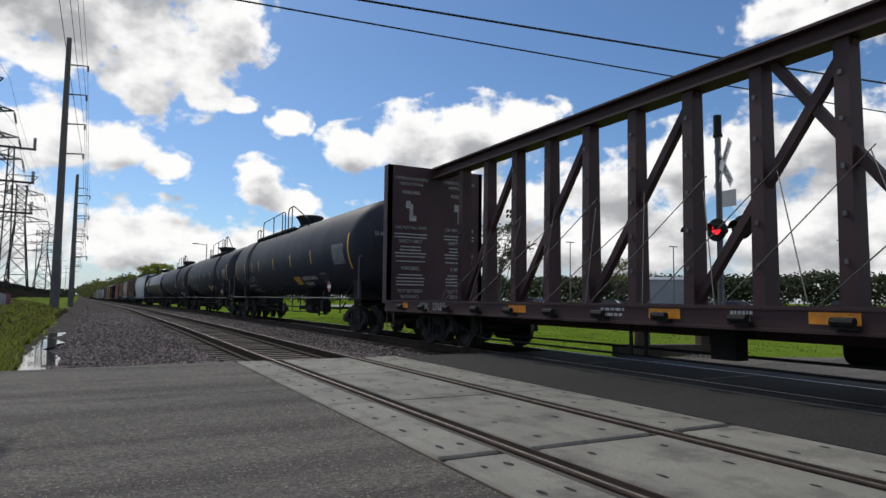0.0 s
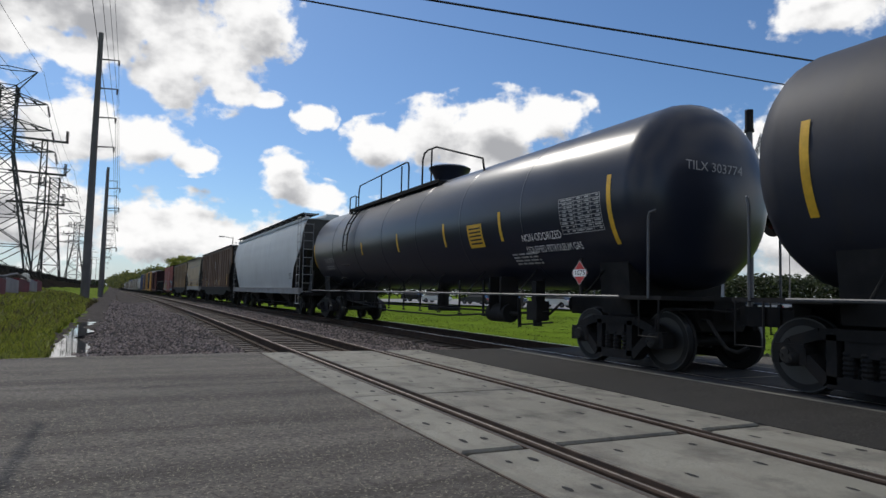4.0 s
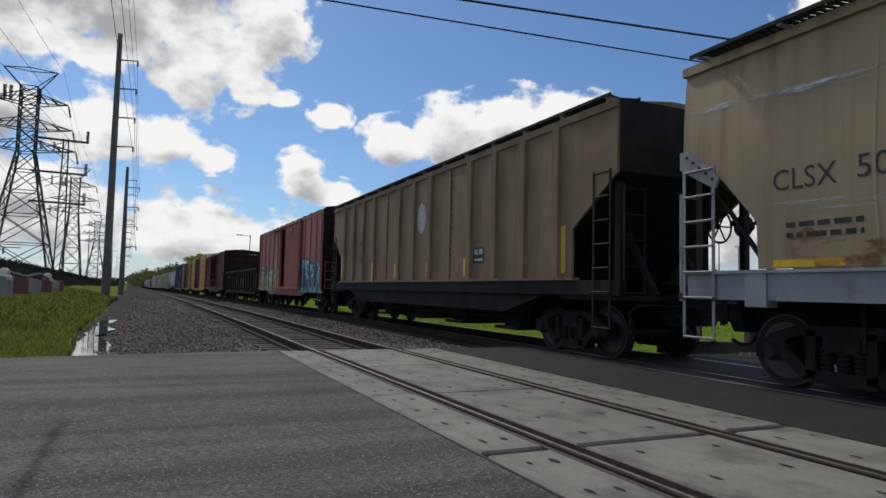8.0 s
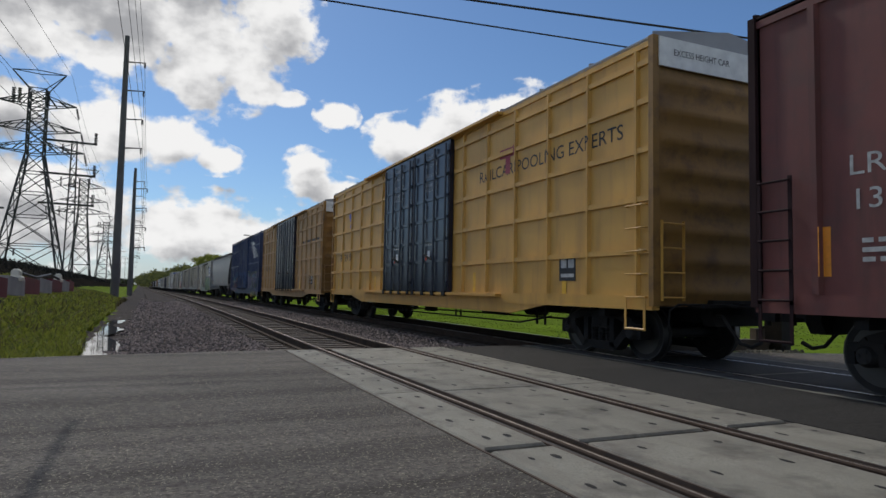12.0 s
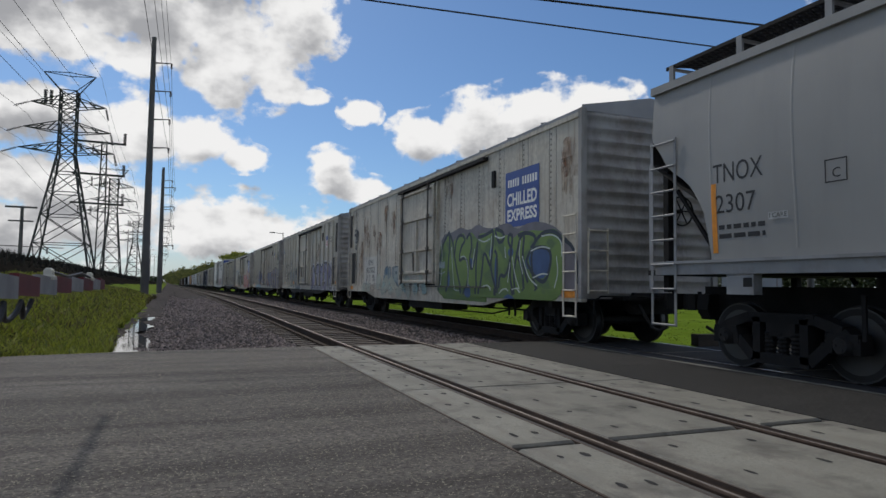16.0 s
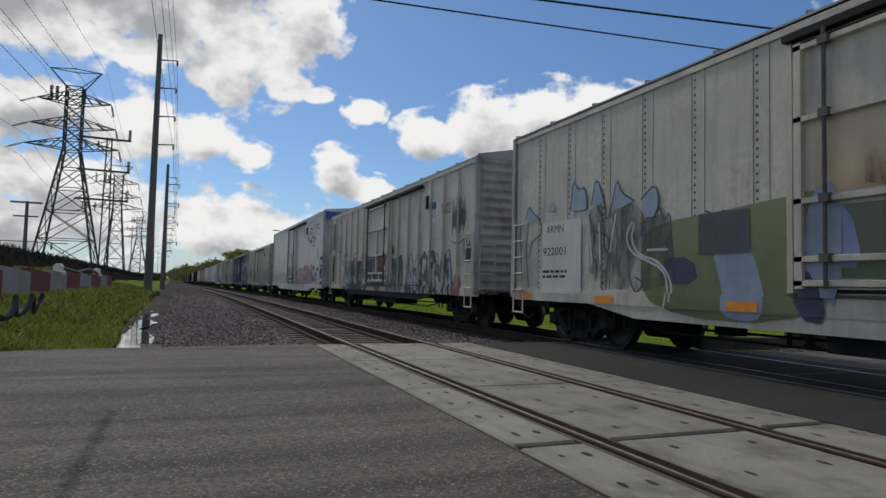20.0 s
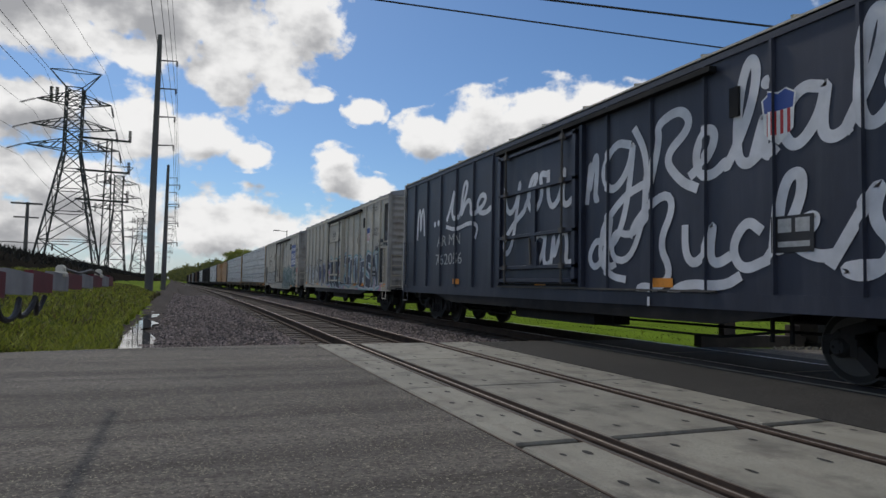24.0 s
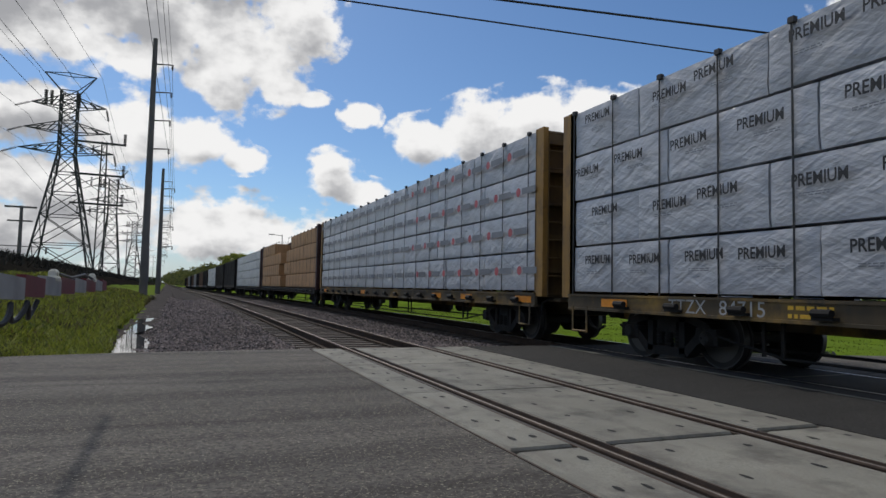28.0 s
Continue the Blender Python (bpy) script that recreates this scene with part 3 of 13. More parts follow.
# ---- building helpers ----
class Shape:
    """Vertices and faces gathered for one mesh."""

    def __init__(self):
        self.v, self.f = [], []

    def add(self, vs, fs):
        n = len(self.v)
        self.v += [tuple(p) for p in vs]
        self.f += [tuple(n + i for i in q) for q in fs]
        return self

    def box(self, x0, x1, y0, y1, z0, z1):
        return self.add([(x, y, z) for z in (z0, z1) for y in (y0, y1) for x in (x0, x1)],
                        [(0, 2, 3, 1), (4, 5, 7, 6), (0, 1, 5, 4), (2, 6, 7, 3), (0, 4, 6, 2), (1, 3, 7, 5)])

    def bar(self, p, q, w, h=None, up=(0, 0, 1)):
        """A straight bar of w by h from p to q."""
        p, q = Vector(p), Vector(q)
        h = w if h is None else h
        d = (q - p).normalized()
        s = d.cross(Vector(up))
        s = d.cross(Vector((1, 0, 0))) if s.length < 1e-4 else s
        s.normalize()
        u = s.cross(d)
        vs = [c + s * (a * w / 2) + u * (b * h / 2) for c in (p, q) for a, b in ((-1, -1), (1, -1), (1, 1), (-1, 1))]
        return self.add(vs, [(0, 1, 2, 3), (7, 6, 5, 4), (0, 4, 5, 1), (1, 5, 6, 2), (2, 6, 7, 3), (3, 7, 4, 0)])

    def rod(self, p, q, r, n=8, r2=None, caps=True):
        p, q = Vector(p), Vector(q)
        r2 = r if r2 is None else r2
        d = (q - p).normalized()
        s = d.orthogonal().normalized()
        u = d.cross(s)
        ring = [(math.cos(2 * math.pi * i / n), math.sin(2 * math.pi * i / n)) for i in range(n)]
        vs = [c + (s * a + u * b) * rr for c, rr in ((p, r), (q, r2)) for a, b in ring]
        fs = [(i, (i + 1) % n, n + (i + 1) % n, n + i) for i in range(n)]
        if caps:
            fs += [tuple(range(n - 1, -1, -1)), tuple(range(n, 2 * n))]
        return self.add(vs, fs)

    def tube(self, pts, r, n=6):
        """One bent round bar through the points."""
        pts = [Vector(p) for p in pts]
        rings, up = [], None
        for i, p in enumerate(pts):
            d = (pts[min(i + 1, len(pts) - 1)] - p).normalized() + (p - pts[max(i - 1, 0)]).normalized()
            d = d.normalized() if d.length > 1e-6 else Vector((0, 0, 1))
            if up is None:
                up = d.orthogonal().normalized()
            up = (up - d * up.dot(d)).normalized()
            side = d.cross(up)
            rings.append([tuple(p + (up * math.cos(2 * math.pi * k / n) + side * math.sin(2 * math.pi * k / n)) * r) for k in range(n)])
        return self.loft(rings)

    def prism(self, outline, axis, a, b):
        """An outline in the two other axes, drawn out along one axis from a to b."""
        def put(p, c):
            return {"x": (c, p[0], p[1]), "y": (p[0], c, p[1]), "z": (p[0], p[1], c)}[axis]
        n = len(outline)
        vs = [put(p, a) for p in outline] + [put(p, b) for p in outline]
        return self.add(vs, [tuple(range(n - 1, -1, -1)), tuple(range(n, 2 * n))] + [(i, (i + 1) % n, n + (i + 1) % n, n + i) for i in range(n)])

    def loft(self, rings, caps=True):
        n = len(rings[0])
        vs = [p for r in rings for p in r]
        fs = [(k * n + i, k * n + (i + 1) % n, (k + 1) * n + (i + 1) % n, (k + 1) * n + i) for k in range(len(rings) - 1) for i in range(n)]
        if caps:
            m = (len(rings) - 1) * n
            fs += [tuple(range(n - 1, -1, -1)), tuple(range(m, m + n))]
        return self.add(vs, fs)

    def strip(self, rows):
        """A sheet through rows of points."""
        n = len(rows[0])
        return self.add([p for r in rows for p in r],
                        [(k * n + i, k * n + i + 1, (k + 1) * n + i + 1, (k + 1) * n + i) for k in range(len(rows) - 1) for i in range(n - 1)])

    def mesh(self, name, material, smooth=False):
        me = bpy.data.meshes.new(name)
        me.from_pydata(self.v, [], self.f)
        if smooth:
            me.polygons.foreach_set("use_smooth", [True] * len(me.polygons))
            me.set_sharp_from_angle(angle=radians(35))
        me.materials.append(material)
        me.update()
        return me


def part(name, shape, material=None, parent=None, label="", smooth=False, at=None, kind=""):
    """One mesh object, under a thing or a part."""
    me = shape if isinstance(shape, bpy.types.Mesh) else shape.mesh(name, material, smooth)
    ob = new(name, me)
    if parent is not None:
        ob.parent = parent
    if at is not None:
        ob.matrix_basis = at
    return tagged(ob, label, kind=kind)


def thing(name, label, category, group="", at=None, kind=""):
    ob = new(name)
    ob.empty_display_size = 0.3
    if at is not None:
        ob.matrix_basis = at
    return tagged(ob, label, category, group, kind)


TEXTS = {}


def text_mesh(words, size, material, width=None, bold=0.0, shear=0.0):
    """Lettering in the built-in font as a flat mesh, centred on its origin, reading along x, facing z."""
    key = (words, size, material.name, width, bold, shear)
    if key not in TEXTS:
        cu = bpy.data.curves.new("lettering", "FONT")
        cu.body, cu.size, cu.align_x, cu.align_y = words, size / 0.7, "CENTER", "CENTER"
        cu.offset, cu.shear, cu.resolution_u, cu.space_line = bold, shear, 3, 0.95
        ob = bpy.data.objects.new("lettering", cu)
        me = bpy.data.meshes.new_from_object(ob)
        bpy.data.objects.remove(ob)
        if width:
            xs = [v.co.x for v in me.vertices]
            k = width / max(0.01, max(xs) - min(xs))
            for v in me.vertices:
                v.co.x *= k
        me.materials.clear()
        me.materials.append(material)
        TEXTS[key] = me
    return TEXTS[key]


def near_side(x, y, z, turn=0.0):
    """The pose of a flat drawing on the flank of a car that faces the road: its x runs towards the front of the train."""
    return Matrix(((0, 0, -1, x), (-1, 0, 0, y), (0, 1, 0, z), (0, 0, 0, 1))) @ pose(0, 0, 0, 0, 0, turn)


def front_end(x, y, z):
    return Matrix(((1, 0, 0, x), (0, 0, -1, y), (0, 1, 0, z), (0, 0, 0, 1)))


# The line of the track: straight over the road, then a very gentle bend to the left and a slight fall.
TRACK_NEAR, TRACK_FAR = 3.54, 8.28


def bend(y):
    a = min(max(y - 15, 0), 90)
    return -1.25e-4 * a * a - 0.0225 * max(y - 105, 0)


def fall(y):
    return -0.0028 * min(max(y - 25, 0), 600)


def on_track(x, y):
    """The pose of what stands on the track at that distance."""
    slope = (bend(y + 1) - bend(y - 1)) / 2
    return pose(x + bend(y), y, fall(y), 0, 0, math.degrees(-math.atan(slope)))

# ---- ground, road and tracks ----
def smooth(a, b, x):
    t = min(max((x - a) / (b - a), 0), 1)
    return t * t * (3 - 2 * t)


def road_edge(x):
    """How far the road reaches along the track, at that distance to the side."""
    if x > 9.0:
        return max(10.05 - 0.42 * (x - 9.0), -2.0)
    return 11.65 + 0.1 * min(x - 1.0, 0) - 0.02 * min(x, 0) ** 2 * (x > -9)


def ditch_edge(y):
    """How far the ditch and its bare rim reach to the side of the trackbed."""
    return 1.25 + 0.5 * smooth(12, 22, y) + 0.75 * smooth(25, 65, y) + 0.16 * noise.noise((0.0, y * 0.7, 9.0))


def ground_z(x, y):
    u = x - bend(y)
    zr = fall(y)
    if -4 < u < 0.4:
        u += 0.3 * noise.noise((0.0, y * 0.55, 5.0)) + 0.12 * noise.noise((x * 1.2, y * 1.9, 2.0))
    if u > 10.6:
        z = -0.35 - 0.25 * smooth(10.6, 13, u) + 0.25 * smooth(16, 40, u)
    elif u > 1.6:
        z = -0.235
        if u > 9.9:
            z -= 0.12 * (u - 9.9) / 0.7
        if 5.0 < u < 6.8:
            z -= 0.1 * math.sin((u - 5.0) / 1.8 * math.pi)
    elif u > -0.45:
        z = -0.235 - 0.02 * (1.6 - u) - 0.04 * math.sin((1.6 - u) * 2.2)
    elif u > -2.0:
        rise = 0.004 * max(y - 22, 0)
        z = -0.24 - 0.08 * smooth(0, 0.3, -0.4 - u) * smooth(0, 0.3, u + ditch_edge(y) + 0.2) * (1 - smooth(27, 37, y)) * (0.85 + 0.55 * noise.noise((0.0, y * 0.3, 4.0))) + rise + 0.03 * noise.noise((x * 1.7, y * 0.8, 6.0))
    else:
        a = -2.0 - u
        z = -0.24 + min(0.004 * max(y - 22, 0), 0.1) + 0.53 * smooth(0, 2.4, a) + 0.7 * smooth(2.0, 6.3, a) + 2.0 * smooth(5.4, 10.0, a) - 1.6 * smooth(16, 26, a)
    wob = noise.noise((x * 0.55, y * 0.3, 3.1)) * 0.05 + noise.noise((x * 2.1, y * 1.3, 7.7)) * 0.02
    if -2.0 < u < -0.4:
        wob *= 1.1
    if u < -2 or u > 10.6:
        wob *= 2.0
    z += wob + zr
    over = road_edge(x) - y
    if over > -0.25:
        z = min(z, -0.1) if over < 0.15 else -0.14
    return z


def ground():
    xs = sorted(set(np.round(np.arange(-9, 11.01, 0.3), 3)) | set(np.round(np.arange(-2.4, 0.31, 0.12), 3))) + [11.5 + 1.2 * i for i in range(12)] + [28, 34, 42, 55, 75, 110, 180, 320, 700, 1500, 3500]
    xs = [-3500, -1500, -700, -320, -180, -110, -75, -55, -42, -34] + [-30 + 1.4 * i for i in range(15)] + xs
    ys = [-3500, -900, -300, -120, -60, -30, -18] + list(np.arange(-12, 7, 1.5)) + list(np.arange(7, 34, 0.33)) + list(np.arange(34, 70, 1.5))
    ys += list(np.arange(70, 200, 6)) + [220, 260, 320, 400, 520, 700, 1000, 1600, 3500]
    xs, ys = sorted(set(xs)), sorted(ys)
    s = Shape()
    s.strip([[(x + (bend(y) if abs(x) < 30 else 0), y, ground_z(x + (bend(y) if abs(x) < 30 else 0), y)) for x in xs] for y in ys])
    me = s.mesh("ground", M_LAWN, True)
    for m in (M_GRAVEL, M_GRASS_SOIL, M_BERM):
        me.materials.append(m)
    for p in me.polygons:
        c = p.center
        u = c.x - bend(c.y) + 0.4 * noise.noise((c.x * 0.6, c.y * 0.6, 5.0))
        p.material_index = 1 if -ditch_edge(c.y) < u < 10.4 and c.y > 5 else 3 if -17 < u < -7.2 else 2 if u <= -ditch_edge(c.y) else 0
    tagged(part("ground", me), "green spring grass beside a gravel trackbed and a ditch", "ground", kind="structure")


ground()


def road():
    s = Shape()
    xs = sorted(list(np.arange(-40, 60.1, 1.0)) + [2.1, 2.112, 5.128, 5.14, 6.948, 6.96, 9.7, 9.712])
    rows = [[(x, road_edge(x) if k == 0 else road_edge(x) * (1 - k / 9) - 14 * (k / 9), 0.0) for x in xs] for k in range(10)]
    rows = [[(x, y, (-0.24 if 2.105 < x < 5.135 or 6.952 < x < 9.708 else -0.006 - 0.012 * abs(noise.noise((x * 0.4, y * 0.4, 1.3))))) for x, y, z in r] for r in rows]
    s.strip([[(x, y, z - 0.16) for x, y, z in rows[0]]] + rows)
    s.f = [tuple(reversed(q)) for q in s.f]
    # The tracks cross in slots, so the sheet is kept out of them by lying lower there.
    ob = part("road", s, M_ASPHALT, smooth=True)
    tagged(ob, "worn grey asphalt road with dark patches across the tracks", "road", kind="structure")
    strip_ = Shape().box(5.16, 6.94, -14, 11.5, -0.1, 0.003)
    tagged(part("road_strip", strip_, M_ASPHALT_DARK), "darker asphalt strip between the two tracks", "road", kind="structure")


road()


def rail(x, name, head, half_w):
    """A rail of real section: foot, web and head, drawn along the line."""
    prof = [(-0.07, -0.172), (0.07, -0.172), (0.07, -0.162), (0.012, -0.145), (0.01, -0.045), (0.036, -0.036), (0.036, -0.008), (0.028, -0.0005), (-0.028, -0.0005),
            (-0.036, -0.008), (-0.036, -0.036), (-0.01, -0.045), (-0.012, -0.145), (-0.07, -0.162)]
    ys = [-60, -20] + list(range(-10, 60, 5)) + list(range(60, 220, 10)) + [240, 280, 340, 420, 520, 640, 800]
    body = Shape().loft([[(x + bend(y) + a, y, fall(y) + b) for a, b in prof] for y in ys])
    ob = tagged(part(name, body, M_RAIL), "rusty brown steel rail with a polished head", "rail", "rails", kind="structure")
    top = Shape().strip([[(x + bend(y) + a, y, fall(y) + 0.003 - 0.003 * (a / half_w) ** 2) for a in (-half_w, -half_w / 2, 0, half_w / 2, half_w)] for y in ys])
    top.f = [tuple(reversed(q)) for q in top.f]
    part("running_surface", top, head, ob, "bright polished steel", True)
    return ob


for c in (TRACK_NEAR, TRACK_FAR):
    for dx in (-0.7525, 0.7525):
        rail(c + dx, "rail", M_RAIL_DULL if c == TRACK_NEAR else M_RAIL_TOP, 0.012 if c == TRACK_NEAR else 0.021)


def crossing():
    """Concrete panels, each its own piece, between and beside the rails."""
    rng = random.Random(4)
    slab = tagged(part("crossing_bed", Shape().box(2.1, 5.14, -14, 11.58, -0.2, -0.045), M_FLANGE), "pale concrete panels with lifting holes around the rails", "crossing", kind="structure")
    holes = Shape()
    joints = [-13.5 + 2.51 * i for i in range(11)]
    joints = [j + 11.55 - joints[-1] for j in joints]
    for x0, x1 in ((2.13, 2.64), (2.925, 4.165), (4.43, 5.13)):
        for a, b in zip(joints, joints[1:]):
            g0 = 0.045 if abs(a - 4.02) < 0.1 else 0.01
            g1 = 0.045 if abs(b - 4.02) < 0.1 else 0.01
            y0, y1, z = a + g0, b - g1, 0.004 + rng.uniform(-0.003, 0.003)
            c = 0.018
            s = Shape().loft([[(x0, y0, -0.088), (x1, y0, -0.088), (x1, y1, -0.088), (x0, y1, -0.088)],
                              [(x0, y0, z - c), (x1, y0, z - c), (x1, y1, z - c), (x0, y1, z - c)],
                              [(x0 + c, y0 + c, z), (x1 - c, y0 + c, z), (x1 - c, y1 - c, z), (x0 + c, y1 - c, z)]])
            part("concrete_panel", s, M_CONCRETE, slab)
            if b > -3:
                inset = 0.16 if x1 - x0 < 1 else 0.28
                for hx in (x0 + inset, x1 - inset):
                    for k in range(4):
                        hy = y0 + 0.3 + k * (y1 - y0 - 0.6) / 3 + rng.uniform(-0.03, 0.03)
                        w, l = rng.uniform(0.018, 0.03), rng.uniform(0.035, 0.07)
                        ring = [(hx + w * math.cos(t * math.pi / 4), hy + l * math.sin(t * math.pi / 4), z + 0.003) for t in range(8)]
                        holes.add(ring, [tuple(range(8))])
    part("lifting_holes", holes, M_HOLE, slab, "dark lifting holes", kind="stuff")
    # Grey filler beside the rail heads.
    fill = Shape()
    for x0, x1 in ((2.65, 2.742), (4.335, 4.42)):
        fill.box(x0, x1, -14, 11.55, -0.1, -0.022)
    part("rail_filler", fill, M_FILLER, slab, "worn grey filler strips")
    rim = mat("rusty_edge_angle", (0.075, 0.05, 0.035), 0.8, var=0.4, scale=3, bump=0.2, dirt=(0.05, 0.04, 0.035), dirt_amount=0.8)
    for x in (2.107, 2.652, 2.908, 4.168, 4.412):
        part("edge_angle", Shape().box(x, x + 0.017, -14, 11.55, -0.1, -0.004), rim, slab, "rusty steel edge angle")
    slab2 = tagged(part("crossing_bed", Shape().box(6.96, 9.7, -14, 11.4, -0.2, -0.07), M_TAR), "worn panels around the used rails, darkened for the train's shadow", "crossing", kind="structure")
    # These panels are coloured dark as if always in the train's shadow.
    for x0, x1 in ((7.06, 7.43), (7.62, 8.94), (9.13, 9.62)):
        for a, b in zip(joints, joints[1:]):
            part("concrete_panel", Shape().box(x0, x1, a + 0.02, min(b - 0.02, road_edge(9.6) if x0 > 9 else b), -0.068, 0.002), M_CONCRETE_SHADED, slab2)
    edge = Shape()
    for a, b in zip(joints, joints[1:]):
        edge.box(6.95, 7.03, a, b, -0.06, 0.006)
    part("edge_beam", edge, M_CONCRETE, slab2, "pale worn edge strip")
    for j in joints[3:-1]:
        part("joint_strip", Shape().box(7.62, 8.94, j - 0.018, j + 0.018, -0.06, 0.004), M_CONCRETE, slab2, "pale joint strip")
    part("joint_strip", Shape().box(9.64, 9.7, -14, 9.6, -0.06, 0.005), M_CONCRETE, slab2, "pale joint strip")


crossing()


def ties():
    """Wooden ties: the nearest as pieces, the far ones joined."""
    rng = random.Random(8)
    for c, name in ((TRACK_NEAR, "track_near"), (TRACK_FAR, "track_far")):
        bed = Shape().strip([[(c + bend(y) + a, y, fall(y) - 0.245) for a in (-1.2, 1.2)] for y in range(12, 400, 8)])
        bed.f = [tuple(reversed(q)) for q in bed.f]
        ob = tagged(part(name, bed, M_GRAVEL), "wooden ties in grey ballast under rusty rails", "track", kind="structure")
        tie = Shape().box(-1.28, 1.28, -0.11, 0.11, -0.36, -0.176).mesh("tie", M_TIE)
        plate = Shape()
        for sx in (-0.7525, 0.7525):
            plate.box(sx - 0.16, sx + 0.16, -0.09, 0.09, -0.18, -0.168)
            for dx in (-0.1, 0.1):
                plate.box(sx + dx - 0.015, sx + dx + 0.015, -0.05, -0.02, -0.17, -0.145)
        plate = plate.mesh("tie_plate", M_RAIL)
        far = Shape()
        y = 11.95
        while y < 330:
            if y < 62:
                m = pose(c + bend(y), y, fall(y) + rng.uniform(-0.02, 0.0), 0, 0, rng.uniform(-1.5, 1.5))
                part("tie", tie, parent=ob, at=m)
                part("tie_plates", plate, parent=ob, at=m)
            else:
                far.box(c + bend(y) - 1.28, c + bend(y) + 1.28, y - 0.11, y + 0.11, fall(y) - 0.3, fall(y) - 0.18)
            y += 0.53
        part("far_ties", far, M_TIE, ob, kind="stuff")


ties()


def stones():
    """Loose ballast, thick near the road and thinner far off."""
    rng = np.random.default_rng(5)
    base = np.array([(1, 0, 0), (-1, 0, 0), (0, 1, 0), (0, -1, 0), (0, 0, 1), (0, 0, -1)], float)
    faces = np.array([(0, 2, 4), (2, 1, 4), (1, 3, 4), (3, 0, 4), (2, 0, 5), (1, 2, 5), (3, 1, 5), (0, 3, 5)])
    n = 48000
    y = 11.62 + 52 * rng.random(n) ** 2.0
    u = -0.85 + 11.05 * rng.random(n) + np.array([0.3 * noise.noise((0.0, v * 0.9, 8.0)) for v in y])
    keep = ~((np.abs(np.abs(u - TRACK_NEAR) - 0.75) < 0.09) | (np.abs(np.abs(u - TRACK_FAR) - 0.75) < 0.09))
    y, u = y[keep], u[keep]
    n = len(y)
    x = u + np.array([bend(v) for v in y])
    z = np.array([ground_z(a, b) for a, b in zip(x, y)])
    z = np.where((np.abs(u - TRACK_NEAR) < 1.25) | (np.abs(u - TRACK_FAR) < 1.25), np.array([fall(v) - 0.25 for v in y]), z)
    size = rng.uniform(0.021, 0.05, n) * (1 + np.clip((y - 20) / 40, 0, 0.5))
    v = base[None] * rng.uniform(0.55, 1.2, (n, 6, 3)) * size[:, None, None]
    a = rng.uniform(0, 6.28, n)
    ca, sa = np.cos(a)[:, None], np.sin(a)[:, None]
    tilt = rng.uniform(-0.8, 0.8, (n, 1))
    v = np.stack([v[..., 0] * ca - v[..., 1] * sa, v[..., 0] * sa + v[..., 1] * ca, v[..., 2] * 0.75 + v[..., 0] * tilt * 0.5], -1)
    v += np.stack([x, y, z + size * 0.35], -1)[:, None]
    f = faces[None] + 6 * np.arange(n)[:, None, None]
    me = bpy.data.meshes.new("ballast")
    me.from_pydata(v.reshape(-1, 3).tolist(), [], f.reshape(-1, 3).tolist())
    me.materials.append(M_STONE)
    tagged(new("ballast", me), "loose grey ballast stones beside and between the tracks", "ballast", kind="stuff")


stones()


def blades(name, n, spot, tall, material, label, seed, lean=0.35):
    """Grass blades as bent slivers."""
    rng = np.random.default_rng(seed)
    pts = [spot(rng) for _ in range(n)]
    pts = np.array([p for p in pts if p is not None])
    n = len(pts)
    z = np.array([ground_z(a, b) for a, b in pts])
    a = rng.uniform(0, 6.28, n)
    h = rng.uniform(0.5, 1.2, n) * tall
    w = rng.uniform(0.006, 0.014, n) * (1 + pts[:, 1] / 14)
    dx, dy = np.cos(a), np.sin(a)
    l1, l2 = rng.normal(0, lean * 0.35, (n, 2)) * h[:, None], rng.normal(0, lean, (n, 2)) * h[:, None]
    base = np.stack([pts[:, 0], pts[:, 1], z - 0.02], -1)
    off = np.stack([dx * w, dy * w, 0 * w], -1)
    mid = base + np.stack([l1[:, 0], l1[:, 1], h * 0.55], -1)
    tip = base + np.stack([l2[:, 0], l2[:, 1], h], -1)
    v = np.stack([base - off, base + off, mid + off * 0.8, mid - off * 0.8, tip], 1)
    i = 5 * np.arange(n)
    f = [(k, k + 1, k + 2, k + 3) for k in i.tolist()] + [(k + 3, k + 2, k + 4) for k in i.tolist()]
    me = bpy.data.meshes.new(name)
    me.from_pydata(v.reshape(-1, 3).tolist(), [], f)
    me.materials.append(material)
    return tagged(new(name, me), label, "grass", kind="stuff")


def bank_spot(rng):
    y = 11.2 + 50 * rng.random() ** 1.8
    u = -ditch_edge(y) - 0.02 - 6.6 * rng.random() ** 1.2
    x = u + bend(y)
    return (x, y) if y > road_edge(x) + 0.05 else None


def field_spot(rng):
    y = -2 + 60 * rng.random() ** 1.3
    u = 10.3 + 22 * rng.random() ** 1.4
    x = u + bend(y)
    return (x, y) if y > road_edge(x) + 0.05 else None


def verge_spot(rng):
    x = -6 + 4.7 * rng.random()
    return (x, road_edge(x) + 0.03 + 1.8 * rng.random() ** 2)


def weed_spot(rng):
    y = 17 + 45 * rng.random() ** 1.5
    x = bend(y) - 1.9 - 6.5 * rng.random()
    return (x, y)


def thatch_spot(rng):
    x = -6.5 + 4.4 * rng.random() ** 1.3
    return (x, road_edge(x) + 0.1 + 4.5 * rng.random() ** 1.5)


